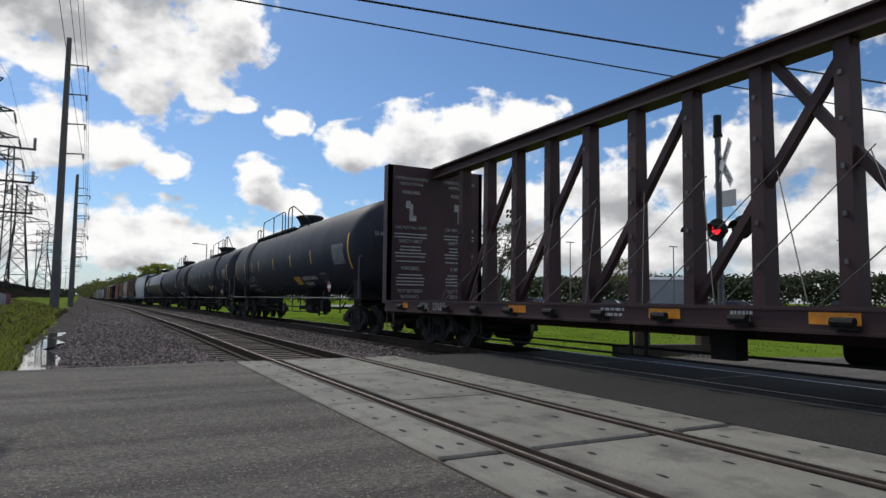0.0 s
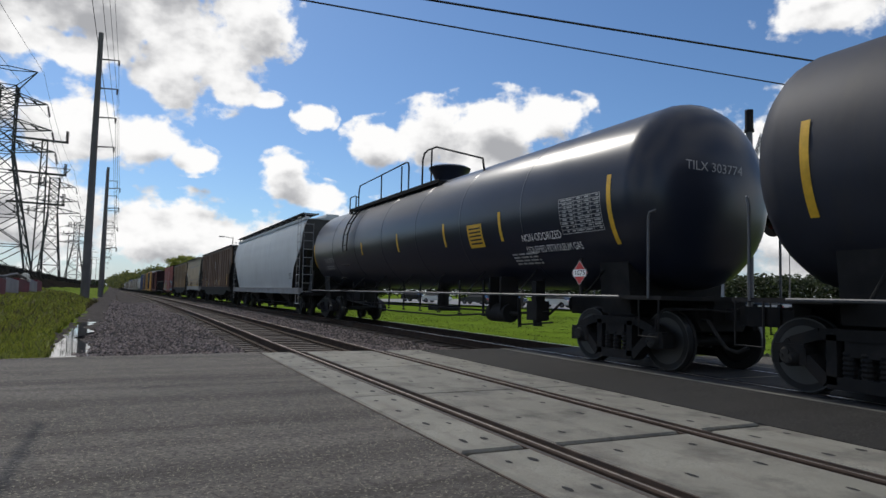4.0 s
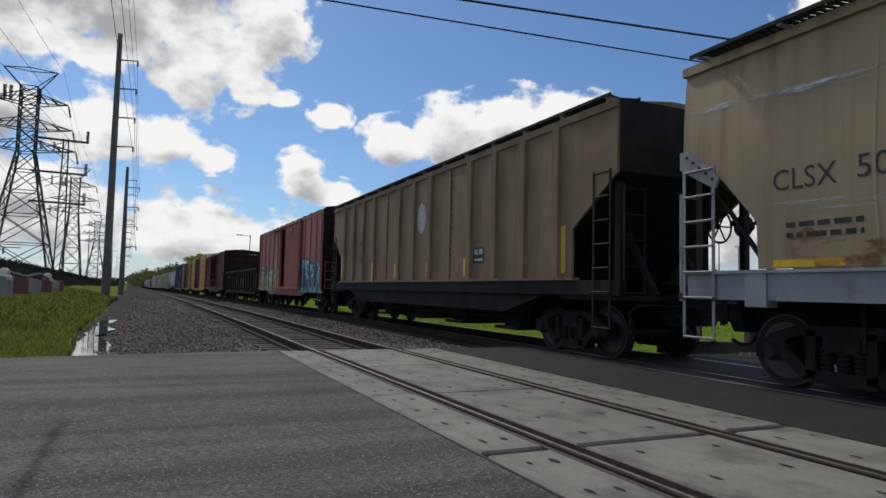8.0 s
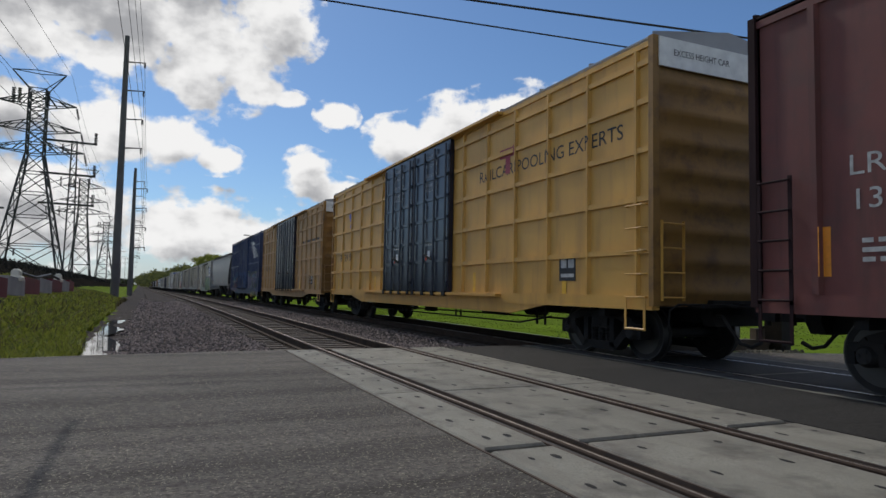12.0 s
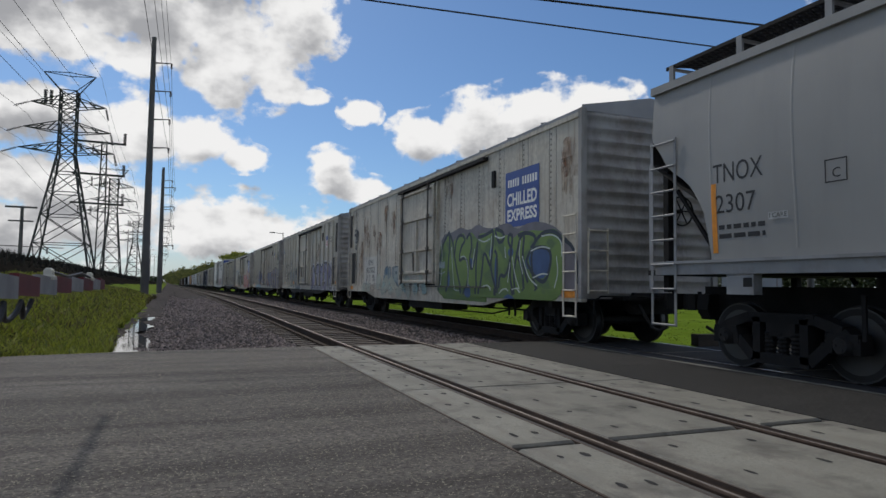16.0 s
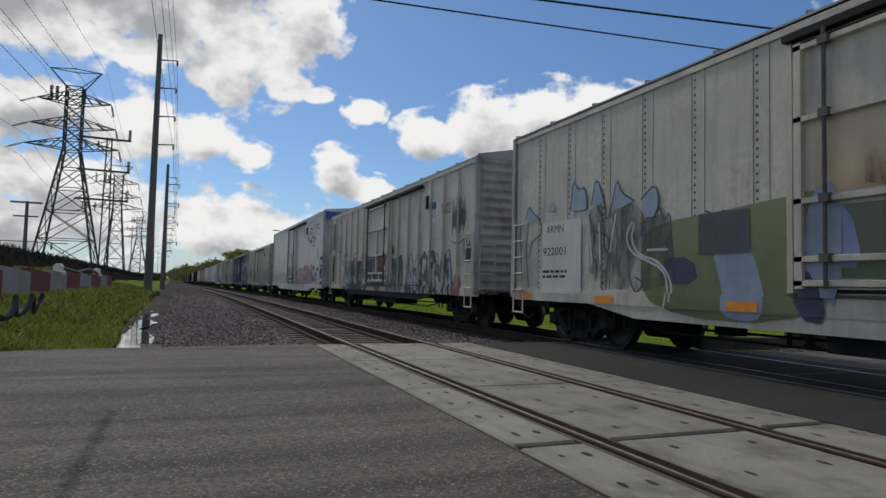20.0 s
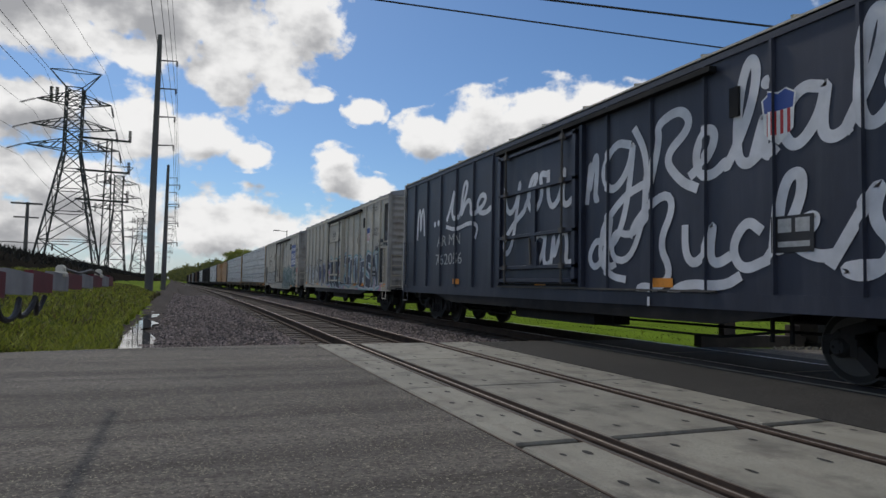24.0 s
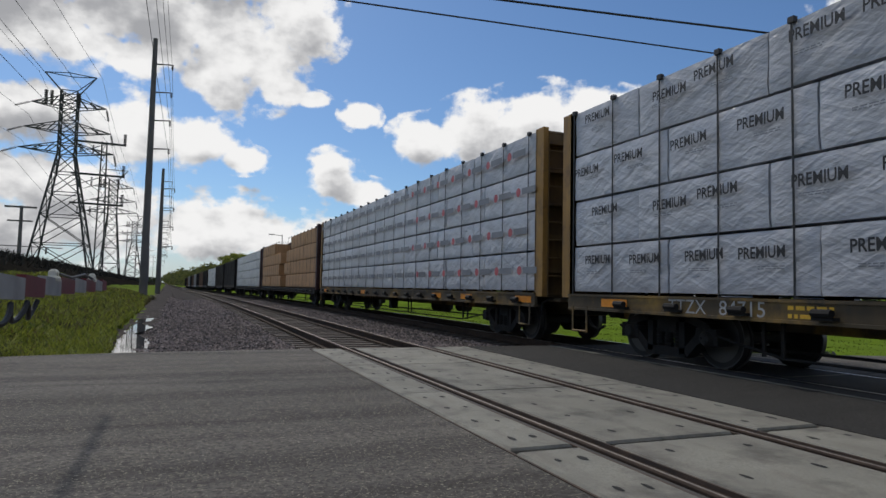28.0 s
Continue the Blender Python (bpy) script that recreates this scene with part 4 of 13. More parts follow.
blades("bank_weeds", 5000, weed_spot, 0.34, M_WEED, "brownish green weeds along the top of the bank", 21)
blades("bank_thatch", 4500, thatch_spot, 0.24, M_WEED, "dull brownish grass on the low bank by the road", 22)
blades("bank_grass", 60000, bank_spot, 0.27, M_BANK, "lush green spring grass on the ditch bank", 1)
blades("field_grass", 45000, field_spot, 0.05, M_GRASS, "short bright green lawn grass beyond the tracks", 2)
blades("bank_straw", 7000, bank_spot, 0.24, M_DRY, "dry straw among the green bank grass", 9)
blades("dry_grass", 5000, verge_spot, 0.12, M_DRY, "dry yellowish grass along the edge of the road", 3)


def puddle():
    """A pool beside the road that breaks up into narrow patches along the ditch."""
    shore = [(11.4, -0.55), (14.5, -0.58), (17, -0.72), (19.3, -1.15), (22, -0.85), (24.5, -1.3), (27, -0.95), (31, -1.25), (36, -1.55)]
    rows = []
    for y in np.arange(11.4, 36, 0.2):
        right = float(np.interp(y, [a for a, b in shore], [b for a, b in shore])) + 0.13 * noise.noise((1.0, y * 1.1, 0.0)) + 0.06 * noise.noise((2.0, y * 3.1, 0.0))
        left = -1.42 - 0.2 * smooth(17, 27, y) + 0.12 * noise.noise((3.0, y * 0.9, 0.0)) + 0.06 * noise.noise((4.0, y * 2.9, 0.0))
        right = max(right, left + 0.05)
        rows.append([(bend(y) + left + (right - left) * k / 2, y, fall(y) * 0.5 - 0.275) for k in range(3)])
    s = Shape().strip(rows)
    s.f = [tuple(reversed(q)) for q in s.f]
    tagged(part("puddle", s, M_WATER), "shallow rainwater puddle reflecting the sky in the ditch", "water", kind="structure")


puddle()

# ---- what stands round the line ----
def power_pole(name, x, y, z, h, r, arms, label, side=1):
    ob = thing(name, label, "power pole", "power poles along the track", pose(x, y, z))
    part("shaft", Shape().rod((0, 0, -1), (0, 0, h), r, 12, r * 0.55), M_POLE, ob, smooth=True)
    for k, (az, al) in enumerate(arms):
        s = Shape().rod((0, 0, az), (al * side, 0, az + 0.12), 0.07, 6, 0.045)
        arm = part("cross_arm", s, M_POLE, ob)
        ins = Shape()
        for i in range(5):
            ins.rod((al * side, 0, az + 0.12 - 0.1 * i), (al * side, 0, az + 0.07 - 0.1 * i), 0.09, 8)
        ins.rod((al * side, 0, az + 0.14), (al * side, 0, az - 0.45), 0.02, 5)
        part("insulator", ins, M_INSUL, arm)
    return ob


POLES = [(-3.15, 62, 22.6, 0.36), (-2.85, 92, 15.6, 0.32), (-3.6, 122, 21, 0.4), (-4.4, 155, 17, 0.34), (-5.2, 195, 21, 0.4), (-6.2, 240, 21, 0.38), (-7.5, 300, 21, 0.38), (-9.2, 380, 21, 0.38)]
for x, y, h, r in POLES:
    power_pole("power_pole", x + bend(y) * 0.35, y, 0.4 + fall(y), h, r, [(h - 2.3 - 2.55 * k, 1.5) for k in range(4)], "tall dark weathered steel power pole with side arms")


def lattice_tower(x, y, z, h, label, turn=0.0, foot=4.3):
    """A four-legged lattice tower with three cross-arms on each side and a flat earth-wire frame on top."""
    ob = thing("lattice_tower", label, "pylon", "lattice towers of the power line", pose(x, y, z, 0, 0, turn))
    k = h / 32.0
    levels = [0, 5, 9.4, 13, 16.2, 19, 20.8, 22.6, 24.4, 26.2, 27.7, 29.2]

    def half(zz):
        return (foot - (foot - 1.15) * min(zz / 19, 1) if zz < 19 else 1.15) * k
    for sx, sy in ((-1, -1), (1, -1), (1, 1), (-1, 1)):
        s = Shape()
        for a, b in zip(levels, levels[1:]):
            s.bar((sx * half(a), sy * half(a), a * k), (sx * half(b), sy * half(b), b * k), 0.22 * k if a < 19 else 0.18 * k)
        part("leg", s, M_TOWER, ob)
    for d in range(4):
        s = Shape()
        for a, b in zip(levels, levels[1:]):
            ca = [(-1, -1), (1, -1), (1, 1), (-1, 1)]
            (ax, ay), (bx, by) = ca[d], ca[(d + 1) % 4]
            s.bar((ax * half(a), ay * half(a), a * k), (bx * half(b), by * half(b), b * k), 0.12 * k)
            s.bar((bx * half(a), by * half(a), a * k), (ax * half(b), ay * half(b), b * k), 0.12 * k)
            s.bar((ax * half(b), ay * half(b), b * k), (bx * half(b), by * half(b), b * k), 0.12 * k)
        part("bracing", s, M_TOWER, ob)
    for az, al in ((19.3, 6.6), (22.6, 6.0), (26.6, 5.2)):
        for sg in (-1, 1):
            s = Shape()
            tip = (sg * al * k, 0, (az + 0.5) * k)
            for sy in (-1, 1):
                s.bar((sg * half(az), sy * half(az), az * k), tip, 0.14 * k)
                s.bar((sg * half(az), sy * half(az), (az + 1.6) * k), tip, 0.12 * k)
                for q in (0.33, 0.66):
                    p0 = Vector((sg * half(az), sy * half(az), az * k)).lerp(Vector(tip), q)
                    p1 = Vector((sg * half(az), sy * half(az), (az + 1.6) * k)).lerp(Vector(tip), q - 0.25)
                    s.bar(p0, p1, 0.13 * k)
            arm = part("cross_arm", s, M_TOWER, ob)
            # Strings pulled out sideways on one side, hanging on the other.
            away = Vector((-2.3, 0, -0.95)) if sg < 0 else Vector((0.4, 0, -2.0))
            ins = Shape().rod(tip, Vector(tip) + away * k, 0.05 * k, 5)
            for i in range(9):
                a = Vector(tip) + away * k * (0.15 + 0.09 * i)
                ins.rod(a, a + away.normalized() * 0.09 * k, 0.17 * k, 7)
            part("insulator", ins, M_INSUL, arm)
    s = Shape()
    for sx in (-1, 1):
        tip = (sx * 3.6 * k, 0, h)
        for sy in (-1, 1):
            s.bar((sx * half(29), sy * half(29), 29.2 * k), tip, 0.13 * k)
            s.bar((-sx * half(29) * 0.2, sy * half(29), h), tip, 0.11 * k)
    part("top_frame", s, M_TOWER, ob)
    for px in (-3.3, -2.5, 1.3):
        post = Shape().rod((px * k, 0, 26.8 * k), (px * k, 0, 29.2 * k), 0.06 * k, 6)
        for i in range(7):
            post.rod((px * k, 0, (26.9 + 0.34 * i) * k), (px * k, 0, (27.1 + 0.34 * i) * k), 0.26 * k, 8)
        part("post_insulator", post, M_INSUL, ob)
    return ob


lattice_tower(-16.75, 108, 1.8, 29.9, "dark steel lattice tower with three pairs of arms")

lattice_tower(-19.6, 204, 1.5, 31.5, "dark steel lattice tower further along the line", foot=2.7)
lattice_tower(-22, 330, 1, 31, "small far lattice tower of the power line")


def h_frame(x, y, z, h, w=4.5):
    ob = thing("wooden_pylon", "distant dark H-frame pole with two crossbars", "power pole", "poles of the power line", pose(x, y, z))
    for sx in ((-1, 1) if w > 3 else (0,)):
        part("shaft", Shape().rod((sx * w / 2, 0, 0), (sx * w / 2, 0, h), 0.22, 7, 0.15), M_POLE, ob)
    for zz, ww in ((h * 0.95, w * 1.5), (h * 0.8, w * 1.7)):
        part("crossbar", Shape().box(-ww, ww, -0.12, 0.12, zz, zz + 0.22), M_POLE, ob)
    for sx in (-1, 1):
        part("insulator", Shape().rod((sx * w, 0, h * 0.95 + 0.2), (sx * w, 0, h * 0.95 + 0.9), 0.14, 6), M_INSUL, ob)
    return ob


for x, y, h, w in ((-19.5, 280, 20.5, 3.4), (-25, 420, 26, 3.6), (-27, 540, 26, 3.6), (-30, 690, 26, 3.6)):
    h_frame(x, y, 1, h, w)


def wires():
    """Sagging lines from pole to pole, and the two that cross over the road."""
    def span(a, b, sag, r, n=14):
        a, b = Vector(a), Vector(b)
        return [a.lerp(b, i / n) - Vector((0, 0, sag * 4 * (i / n) * (1 - i / n))) for i in range(n + 1)]
    for (x0, y0, h0, r0), (x1, y1, h1, r1) in zip([(-3.4, -30, 22.6, 0.4)] + POLES, POLES):
        for k in range(4):
            a = (x0 + bend(y0) * 0.35 + 1.5, y0, 0.4 + fall(y0) + h0 - 2.6 - 2.55 * k)
            b = (x1 + bend(y1) * 0.35 + 1.5, y1, 0.4 + fall(y1) + h1 - 2.6 - 2.55 * k)
            tagged(part("power_line", Shape().tube(span(a, b, 0.8, 0.02), 0.016 if y1 < 70 else 0.02, 4), M_WIRE), "thin black sagging power line", "power line", "power lines")
    tw = [(-24, -60, 2.2, 30.5), (-16.75, 108, 1.8, 29.9), (-19.6, 204, 1.5, 31.5), (-22, 330, 1, 31)]
    for (x0, y0, z0, h0), (x1, y1, z1, h1) in zip(tw, tw[1:]):
        for az, al in ((17.8, 6.9), (21, 6.3), (25, 5.5), (32, 4.4)):
            for sg in (-1, 1):
                a = (x0 + sg * al * h0 / 32, y0, z0 + az * h0 / 32)
                b = (x1 + sg * al * h1 / 32, y1, z1 + az * h1 / 32)
                tagged(part("power_line", Shape().tube(span(a, b, 2.0, 0.02), 0.022, 4), M_WIRE), "thin black sagging power line", "power line", "power lines")

    # Two heavier cables over the road.
    for a, b, sag, r in (((-22, 18.2, 8.5), (60, 8.2, 8.3), 0.45, 0.022), ((-22, 19.2, 8.9), (60, 3.5, 8.3), 0.6, 0.03)):
        tagged(part("overhead_cable", Shape().tube(span(a, b, sag, r, 30), r, 5), M_WIRE), "thick black cable strung over the road", "cable", "cables over the road")


def cable_pole(x, y, label):
    ob = thing("cable_pole", label, "utility pole", "poles of the cables over the road", at=pose(x, y, -0.3))
    part("shaft", Shape().rod((0, 0, 0), (0, 0, 9.6), 0.16, 12, 0.11), M_BARK, ob, "round wooden shaft", True)
    part("bracket", Shape().bar((0, -0.6, 9.0), (0, 0.6, 9.0), 0.09), M_BARK, ob)


for x, y in ((-22, 18.7), (60, 8.2), (60, 3.5)):
    cable_pole(x, y, "plain brown wooden pole holding the cables")


wires()


def scrub():
    """Dark bare scrub along the top of the earth bank."""
    rng = np.random.default_rng(12)
    v, f = [], []
    for _ in range(9000):
        y = 14 + 260 * rng.random() ** 1.5
        u = -9.6 - 5.5 * rng.random()
        x = u + bend(y)
        z = ground_z(x, y)
        h, w, a = rng.uniform(0.12, 0.5), rng.uniform(0.01, 0.03) * (1 + y / 30), rng.uniform(0, 6.28)
        lx, ly = rng.normal(0, 0.2, 2)
        n = len(v)
        v += [(x - w * math.cos(a), y - w * math.sin(a), z - 0.05), (x + w * math.cos(a), y + w * math.sin(a), z - 0.05), (x + lx, y + ly, z + h)]
        f.append((n, n + 1, n + 2))
    me = bpy.data.meshes.new("scrub")
    me.from_pydata(v, [], f)
    me.materials.append(M_SCRUB)
    tagged(new("scrub", me), "dark leafless scrub on the earth bank", "scrub", kind="stuff")


scrub()


def leaf_cloud(rng, centre, spread, n, size):
    """Small leaves in uneven clumps."""
    v, f = [], []
    for _ in range(n):
        d = rng.normal(0, 0.42, 3)
        p = [c + s * q for c, s, q in zip(centre, spread, d)]
        a, b, s = rng.uniform(0, 6.28), rng.uniform(-0.9, 0.9), size * rng.uniform(0.6, 1.4)
        ux, uy, uz = math.cos(a) * s, math.sin(a) * s, b * s * 0.5
        wx, wy, wz = -math.sin(a) * s * 0.4, math.cos(a) * s * 0.4, s * 0.6
        k = len(v)
        v += [(p[0] - ux, p[1] - uy, p[2] - uz), (p[0] + wx, p[1] + wy, p[2] + wz), (p[0] + ux, p[1] + uy, p[2] + uz), (p[0] - wx, p[1] - wy, p[2] - wz)]
        f.append((k, k + 1, k + 2, k + 3))
    return v, f


def tree(x, y, h, leaf, label, seed, width=0.38, leaves=2600, bare=0.25):
    rng = np.random.default_rng(seed)
    z = ground_z(x, y) if abs(x) < 60 else -0.5
    ob = thing("tree", label, "tree", at=pose(x, y, z))
    s = Shape()
    th = h * 0.42
    s.rod((0, 0, -0.3), (rng.normal(0, 0.1), rng.normal(0, 0.1), th), h * 0.022, 9, h * 0.014)
    crown_v, crown_f = [], []
    for i in range(11):
        a = i * 2.4 + rng.uniform(-0.4, 0.4)
        z0 = th * rng.uniform(0.55, 1.0)
        reach = h * width * rng.uniform(0.5, 1.0)
        tip = (math.cos(a) * reach, math.sin(a) * reach, z0 + h * rng.uniform(0.15, 0.5))
        mid = (tip[0] * 0.45, tip[1] * 0.45, z0 + (tip[2] - z0) * 0.6)
        s.rod((0, 0, z0), mid, h * 0.009, 6, h * 0.006)
        s.rod(mid, tip, h * 0.006, 5, h * 0.002)
        for q in range(4):
            b = (tip[0] + rng.normal(0, h * 0.07), tip[1] + rng.normal(0, h * 0.07), tip[2] + rng.uniform(-0.02, 0.12) * h)
            s.rod(mid if q % 2 else tip, b, h * 0.003, 4, h * 0.001)
            if rng.random() > bare:
                v, f = leaf_cloud(rng, b, (h * 0.1, h * 0.1, h * 0.07), leaves // 44, h * 0.014)
                n = len(crown_v)
                crown_v += v
                crown_f += [tuple(n + j for j in t) for t in f]
    part("trunk", s, M_BARK, ob)
    me = bpy.data.meshes.new("crown")
    me.from_pydata(crown_v, [], crown_f)
    me.materials.append(leaf)
    part("crown", me, parent=ob)
    return ob


tree(44, 68, 11.5, M_LEAF_DARK, "leafy tree standing in the far lawn", 3, 0.3)
tree(62, 66, 8, M_LEAF, "pale flowering tree near the car park", 5, 0.35)
tree(21, 300, 17.5, M_LEAF_SPRING, "tall tree in fresh spring leaf beside the line", 7, 0.34, leaves=9000, bare=0.0)
tree(9, 330, 11, M_LEAF, "half-bare spring tree beside the line", 8, 0.42, bare=0.6)
tree(24, 345, 14, M_LEAF, "half-bare spring tree beside the line", 9, 0.42, bare=0.5)


def woods(name, pts, h0, h1, n, size, leaf, label, seed, depth=14):
    """A far belt of trees with an uneven top edge."""
    rng = np.random.default_rng(seed)
    v, f = [], []
    for _ in range(n):
        k = rng.integers(0, len(pts) - 1)
        t = rng.random()
        (x0, y0), (x1, y1) = pts[k], pts[k + 1]
        x, y = x0 + (x1 - x0) * t + rng.normal(0, depth * 0.3), y0 + (y1 - y0) * t + rng.normal(0, depth * 0.3)
        top = h0 + (h1 - h0) * (0.5 + 0.5 * noise.noise((x * 0.05, y * 0.05, seed))) + 1.6 * noise.noise((x * 0.25, y * 0.25, 2))
        z = top * rng.random() ** 0.7
        a, v2, f2 = rng.uniform(0.6, 1.4), *leaf_cloud(rng, (x, y, z), (2.2, 2.2, 1.3), 9, size)
        m = len(v)
        v += v2
        f += [tuple(m + j for j in q) for q in f2]
    me = bpy.data.meshes.new(name)
    me.from_pydata(v, [], f)
    me.materials.append(leaf)
    tagged(new(name, me), label, "woods", kind="stuff")


woods("far_woods", [(60, 330), (120, 245), (170, 190), (215, 135), (250, 70), (270, 10)], 8, 12, 9000, 0.5, M_LEAF_DARK, "dark green belt of far trees beyond the car park", 4)
woods("line_woods", [(26, 330), (12, 400), (2, 520), (-6, 640), (-20, 900)], 8, 13, 1500, 0.7, M_LEAF, "green trees along the far railway line, paled for haze", 6, 10)
woods("end_woods", [(-20, 900), (-60, 1000), (-140, 1000)], 6, 9, 350, 1.3, M_LEAF_DARK, "hazy trees where the line meets the horizon", 8, 20)


# ---- the gate arm, the signal and the beam ----
def gate_arm():
    ob = thing("crossing_gate", "lowered crossing gate arm with red and white stripes", "crossing gate", at=pose(-0.74, 0, 0))
    ends = [7.1, 6.75, 6.25, 5.68, 5.12, 4.58, 4.08, 3.6, 3.1, 2.6, 2.1, 1.6, 1.1, 0.6, 0.1, -0.6, -1.4, -2.2, -3.0]
    grey = mat("dull_white_stripe", (0.27, 0.27, 0.275), 0.6, var=0.2, scale=6)
    red = mat("dull_red_stripe", (0.13, 0.009, 0.018), 0.6, var=0.2, scale=6)

    def half_h(y):
        return 0.043 + 0.0025 * (7.1 - y)
    for i, (b, a) in enumerate(zip(ends, ends[1:])):
        ha, hb = half_h(a), half_h(b)
        s = Shape().loft([[(-0.02, a, 1.083 - ha), (0.02, a, 1.083 - ha), (0.02, a, 1.083 + ha), (-0.02, a, 1.083 + ha)], [(-0.02, b, 1.065 - hb), (0.02, b, 1.065 - hb), (0.02, b, 1.065 + hb), (-0.02, b, 1.065 + hb)]])
        part("stripe", s, red if i % 2 == 0 else grey, ob, "red stripe" if i % 2 == 0 else "dull white stripe")
    house = mat("pale_lamp_housing", (0.6, 0.57, 0.48), 0.6)
    for y in (4.42, 6.15, 2.0):
        s = Shape().loft([[(-k * w, y - k, z), (k * w, y - k, z), (k * w, y + k, z), (-k * w, y + k, z)] for w, k, z in ((0.6, 0.055, 1.105), (0.6, 0.055, 1.125), (0.42, 0.045, 1.138), (0.42, 0.04, 1.165), (0.34, 0.03, 1.175))])
        lamp = part("lamp", s, house, ob, "pale lamp housing")
        for sg in (-1, 1):
            part("lens", Shape().rod((sg * 0.016, y, 1.148), (sg * 0.026, y, 1.148), 0.017, 10), house, lamp, "pale unlit lens")
    cable = Shape().tube([(0.01, 6.1, 1.13), (0.012, 5.6, 1.16), (0.01, 5.0, 1.13), (0.012, 4.5, 1.15)], 0.01, 5)
    part("lamp_cable", cable, M_WIRE, ob)
    coil = [(0.012 * math.sin(t * 0.42), 2.5 + 1.5 * t / 60, 1.0 - 0.085 * abs(math.sin(t * math.pi / 12)) ** 0.8) for t in range(61)]
    part("coiled_cable", Shape().tube(coil, 0.013, 6), M_WIRE, ob, "black coiled cable")
    part("pivot_post", Shape().rod((0, -3.3, -0.1), (0, -3.3, 1.5), 0.1, 12), M_GALV, ob)
    part("counterweight", Shape().box(-0.25, 0.25, -4.2, -3.0, 0.9, 1.25), M_GALV, ob)


gate_arm()


def signal():
    """The flashing signal beyond the train: mast, crossbuck, lamp pairs and foot."""
    x, y = 11.75, 9.4
    ob = thing("crossing_signal", "railroad crossing signal with crossbuck and red lamps", "crossing signal", at=pose(x, y, -0.02))
    part("mast", Shape().rod((0, 0, 0), (0, 0, 4.75), 0.065, 14), M_GALV, ob, "grey steel mast", True)
    part("bell", Shape().rod((0, 0, 4.75), (0, 0, 5.2), 0.085, 12).rod((0, 0, 4.72), (0, 0, 4.78), 0.1, 12), M_BLACK, ob, "dark bell housing", True)
    part("base", Shape().rod((0, 0, 0.0), (0, 0, 0.12), 0.22, 12).box(-0.17, 0.17, -0.2, 0.2, 0.12, 0.62).box(-0.13, 0.13, 0.2, 0.36, 0.2, 0.5), M_BLACK, ob, "dark junction box at the foot")
    board = mat("white_sign_board", (0.55, 0.55, 0.54), 0.5)

    def blade(ang, words, dx):
        m = pose(-0.1 - dx, -0.2, 4.05, 0, 0, -28) @ near_side(0, 0, 0) @ pose(0, 0, 0, 0, 0, ang)
        b = part("blade", Shape().box(-0.6, 0.6, -0.1, 0.1, -0.006, 0.006), board, ob, "white board with black letters", at=m)
        for q, w in ((-0.33, words[0]), (0.33, words[1])):
            part("lettering", text_mesh(w, 0.12, M_INK, 0.44, 0.006), parent=b, at=pose(q, 0, 0.009))
    blade(-50, ("RAIL", "ROAD"), 0.0)
    blade(50, ("CROS", "SING"), 0.016)
    for z in (3.9, 4.2):
        part("clamp", Shape().bar((-0.02, 0, z), (-0.1, -0.22, z), 0.035), M_BLACK, ob)
    part("cross_arm", Shape().rod((-0.05, -0.75, 2.72), (-0.05, 0.75, 2.72), 0.035, 8), M_BLACK, ob)
    lit = glow("lit_red_lens", (0.9, 0.02, 0.03), 1.6)
    dull = mat("unlit_red_lens", (0.12, 0.01, 0.012), 0.3)
    for yy, on in ((0.62, False), (0.0, True), (-0.62, False)):
        d = part("background_disc", Shape().rod((-0.1, yy, 2.68), (-0.08, yy, 2.68), 0.25, 24), M_BLACK, ob, "black backing disc")
        part("hood", Shape().loft([[(xx, yy + 0.13 * math.cos(t), 2.68 + 0.13 * math.sin(t)) for t in [math.pi * k / 10 for k in range(11)]] for xx in (-0.36, -0.1)], False), M_BLACK, d)
        part("lens", Shape().rod((-0.125, yy, 2.68), (-0.1, yy, 2.68), 0.1, 18), lit if on else dull, d, "glowing red lens" if on else "dark red lens")
        part("lamp_case", Shape().rod((-0.08, yy, 2.68), (0.16, yy, 2.68), 0.13, 14, 0.09), M_BLACK, d)
    part("track_sign", Shape().box(-0.1, -0.09, -0.5, -0.16, 3.15, 3.5), board, ob, "small white plate")


signal()


def low_beam():
    ob = thing("timber_barrier", "low dark timber barrier with two posts", "barrier", at=pose(10.6, 9.85, -0.03, 0, 0, -14))
    part("beam", Shape().box(-1.2, 1.2, -0.14, 0.14, 0, 0.24), M_TIE, ob)
    part("post", Shape().box(-0.7, -0.46, -0.1, 0.1, 0.24, 0.6), M_TIE, ob)
    part("post", Shape().box(0.75, 0.95, -0.1, 0.1, 0.24, 0.46), M_TIE, ob)
    rng = random.Random(3)
    s = Shape()
    for _ in range(60):
        x, y, r = rng.uniform(-0.1, 1.3), -0.32 + rng.uniform(-0.1, 0.1), rng.uniform(0.015, 0.045)
        s.rod((10.6 + x, 9.6 + y - 0.24 * x, -0.01), (10.6 + x, 9.6 + y - 0.24 * x, r), r, 5, r * 0.5)
    tagged(part("rubble", s, M_CONCRETE), "pale broken rubble beside the barrier", "rubble", kind="stuff")


low_beam()


# ---- the car park beyond the lawn ----
def car_park():
    s = Shape()
    pts = [(30, 112), (44, 60), (68, 18), (170, 18), (200, 130), (90, 175)]
    s.add([(x, y, -0.22) for x, y in pts], [tuple(range(len(pts)))[::-1]])
    tagged(part("car_park", s, mat("pale_asphalt", (0.22, 0.22, 0.215), 0.9, var=0.15, scale=0.3, bump=0.2)), "pale grey asphalt car park", "car park", kind="structure")


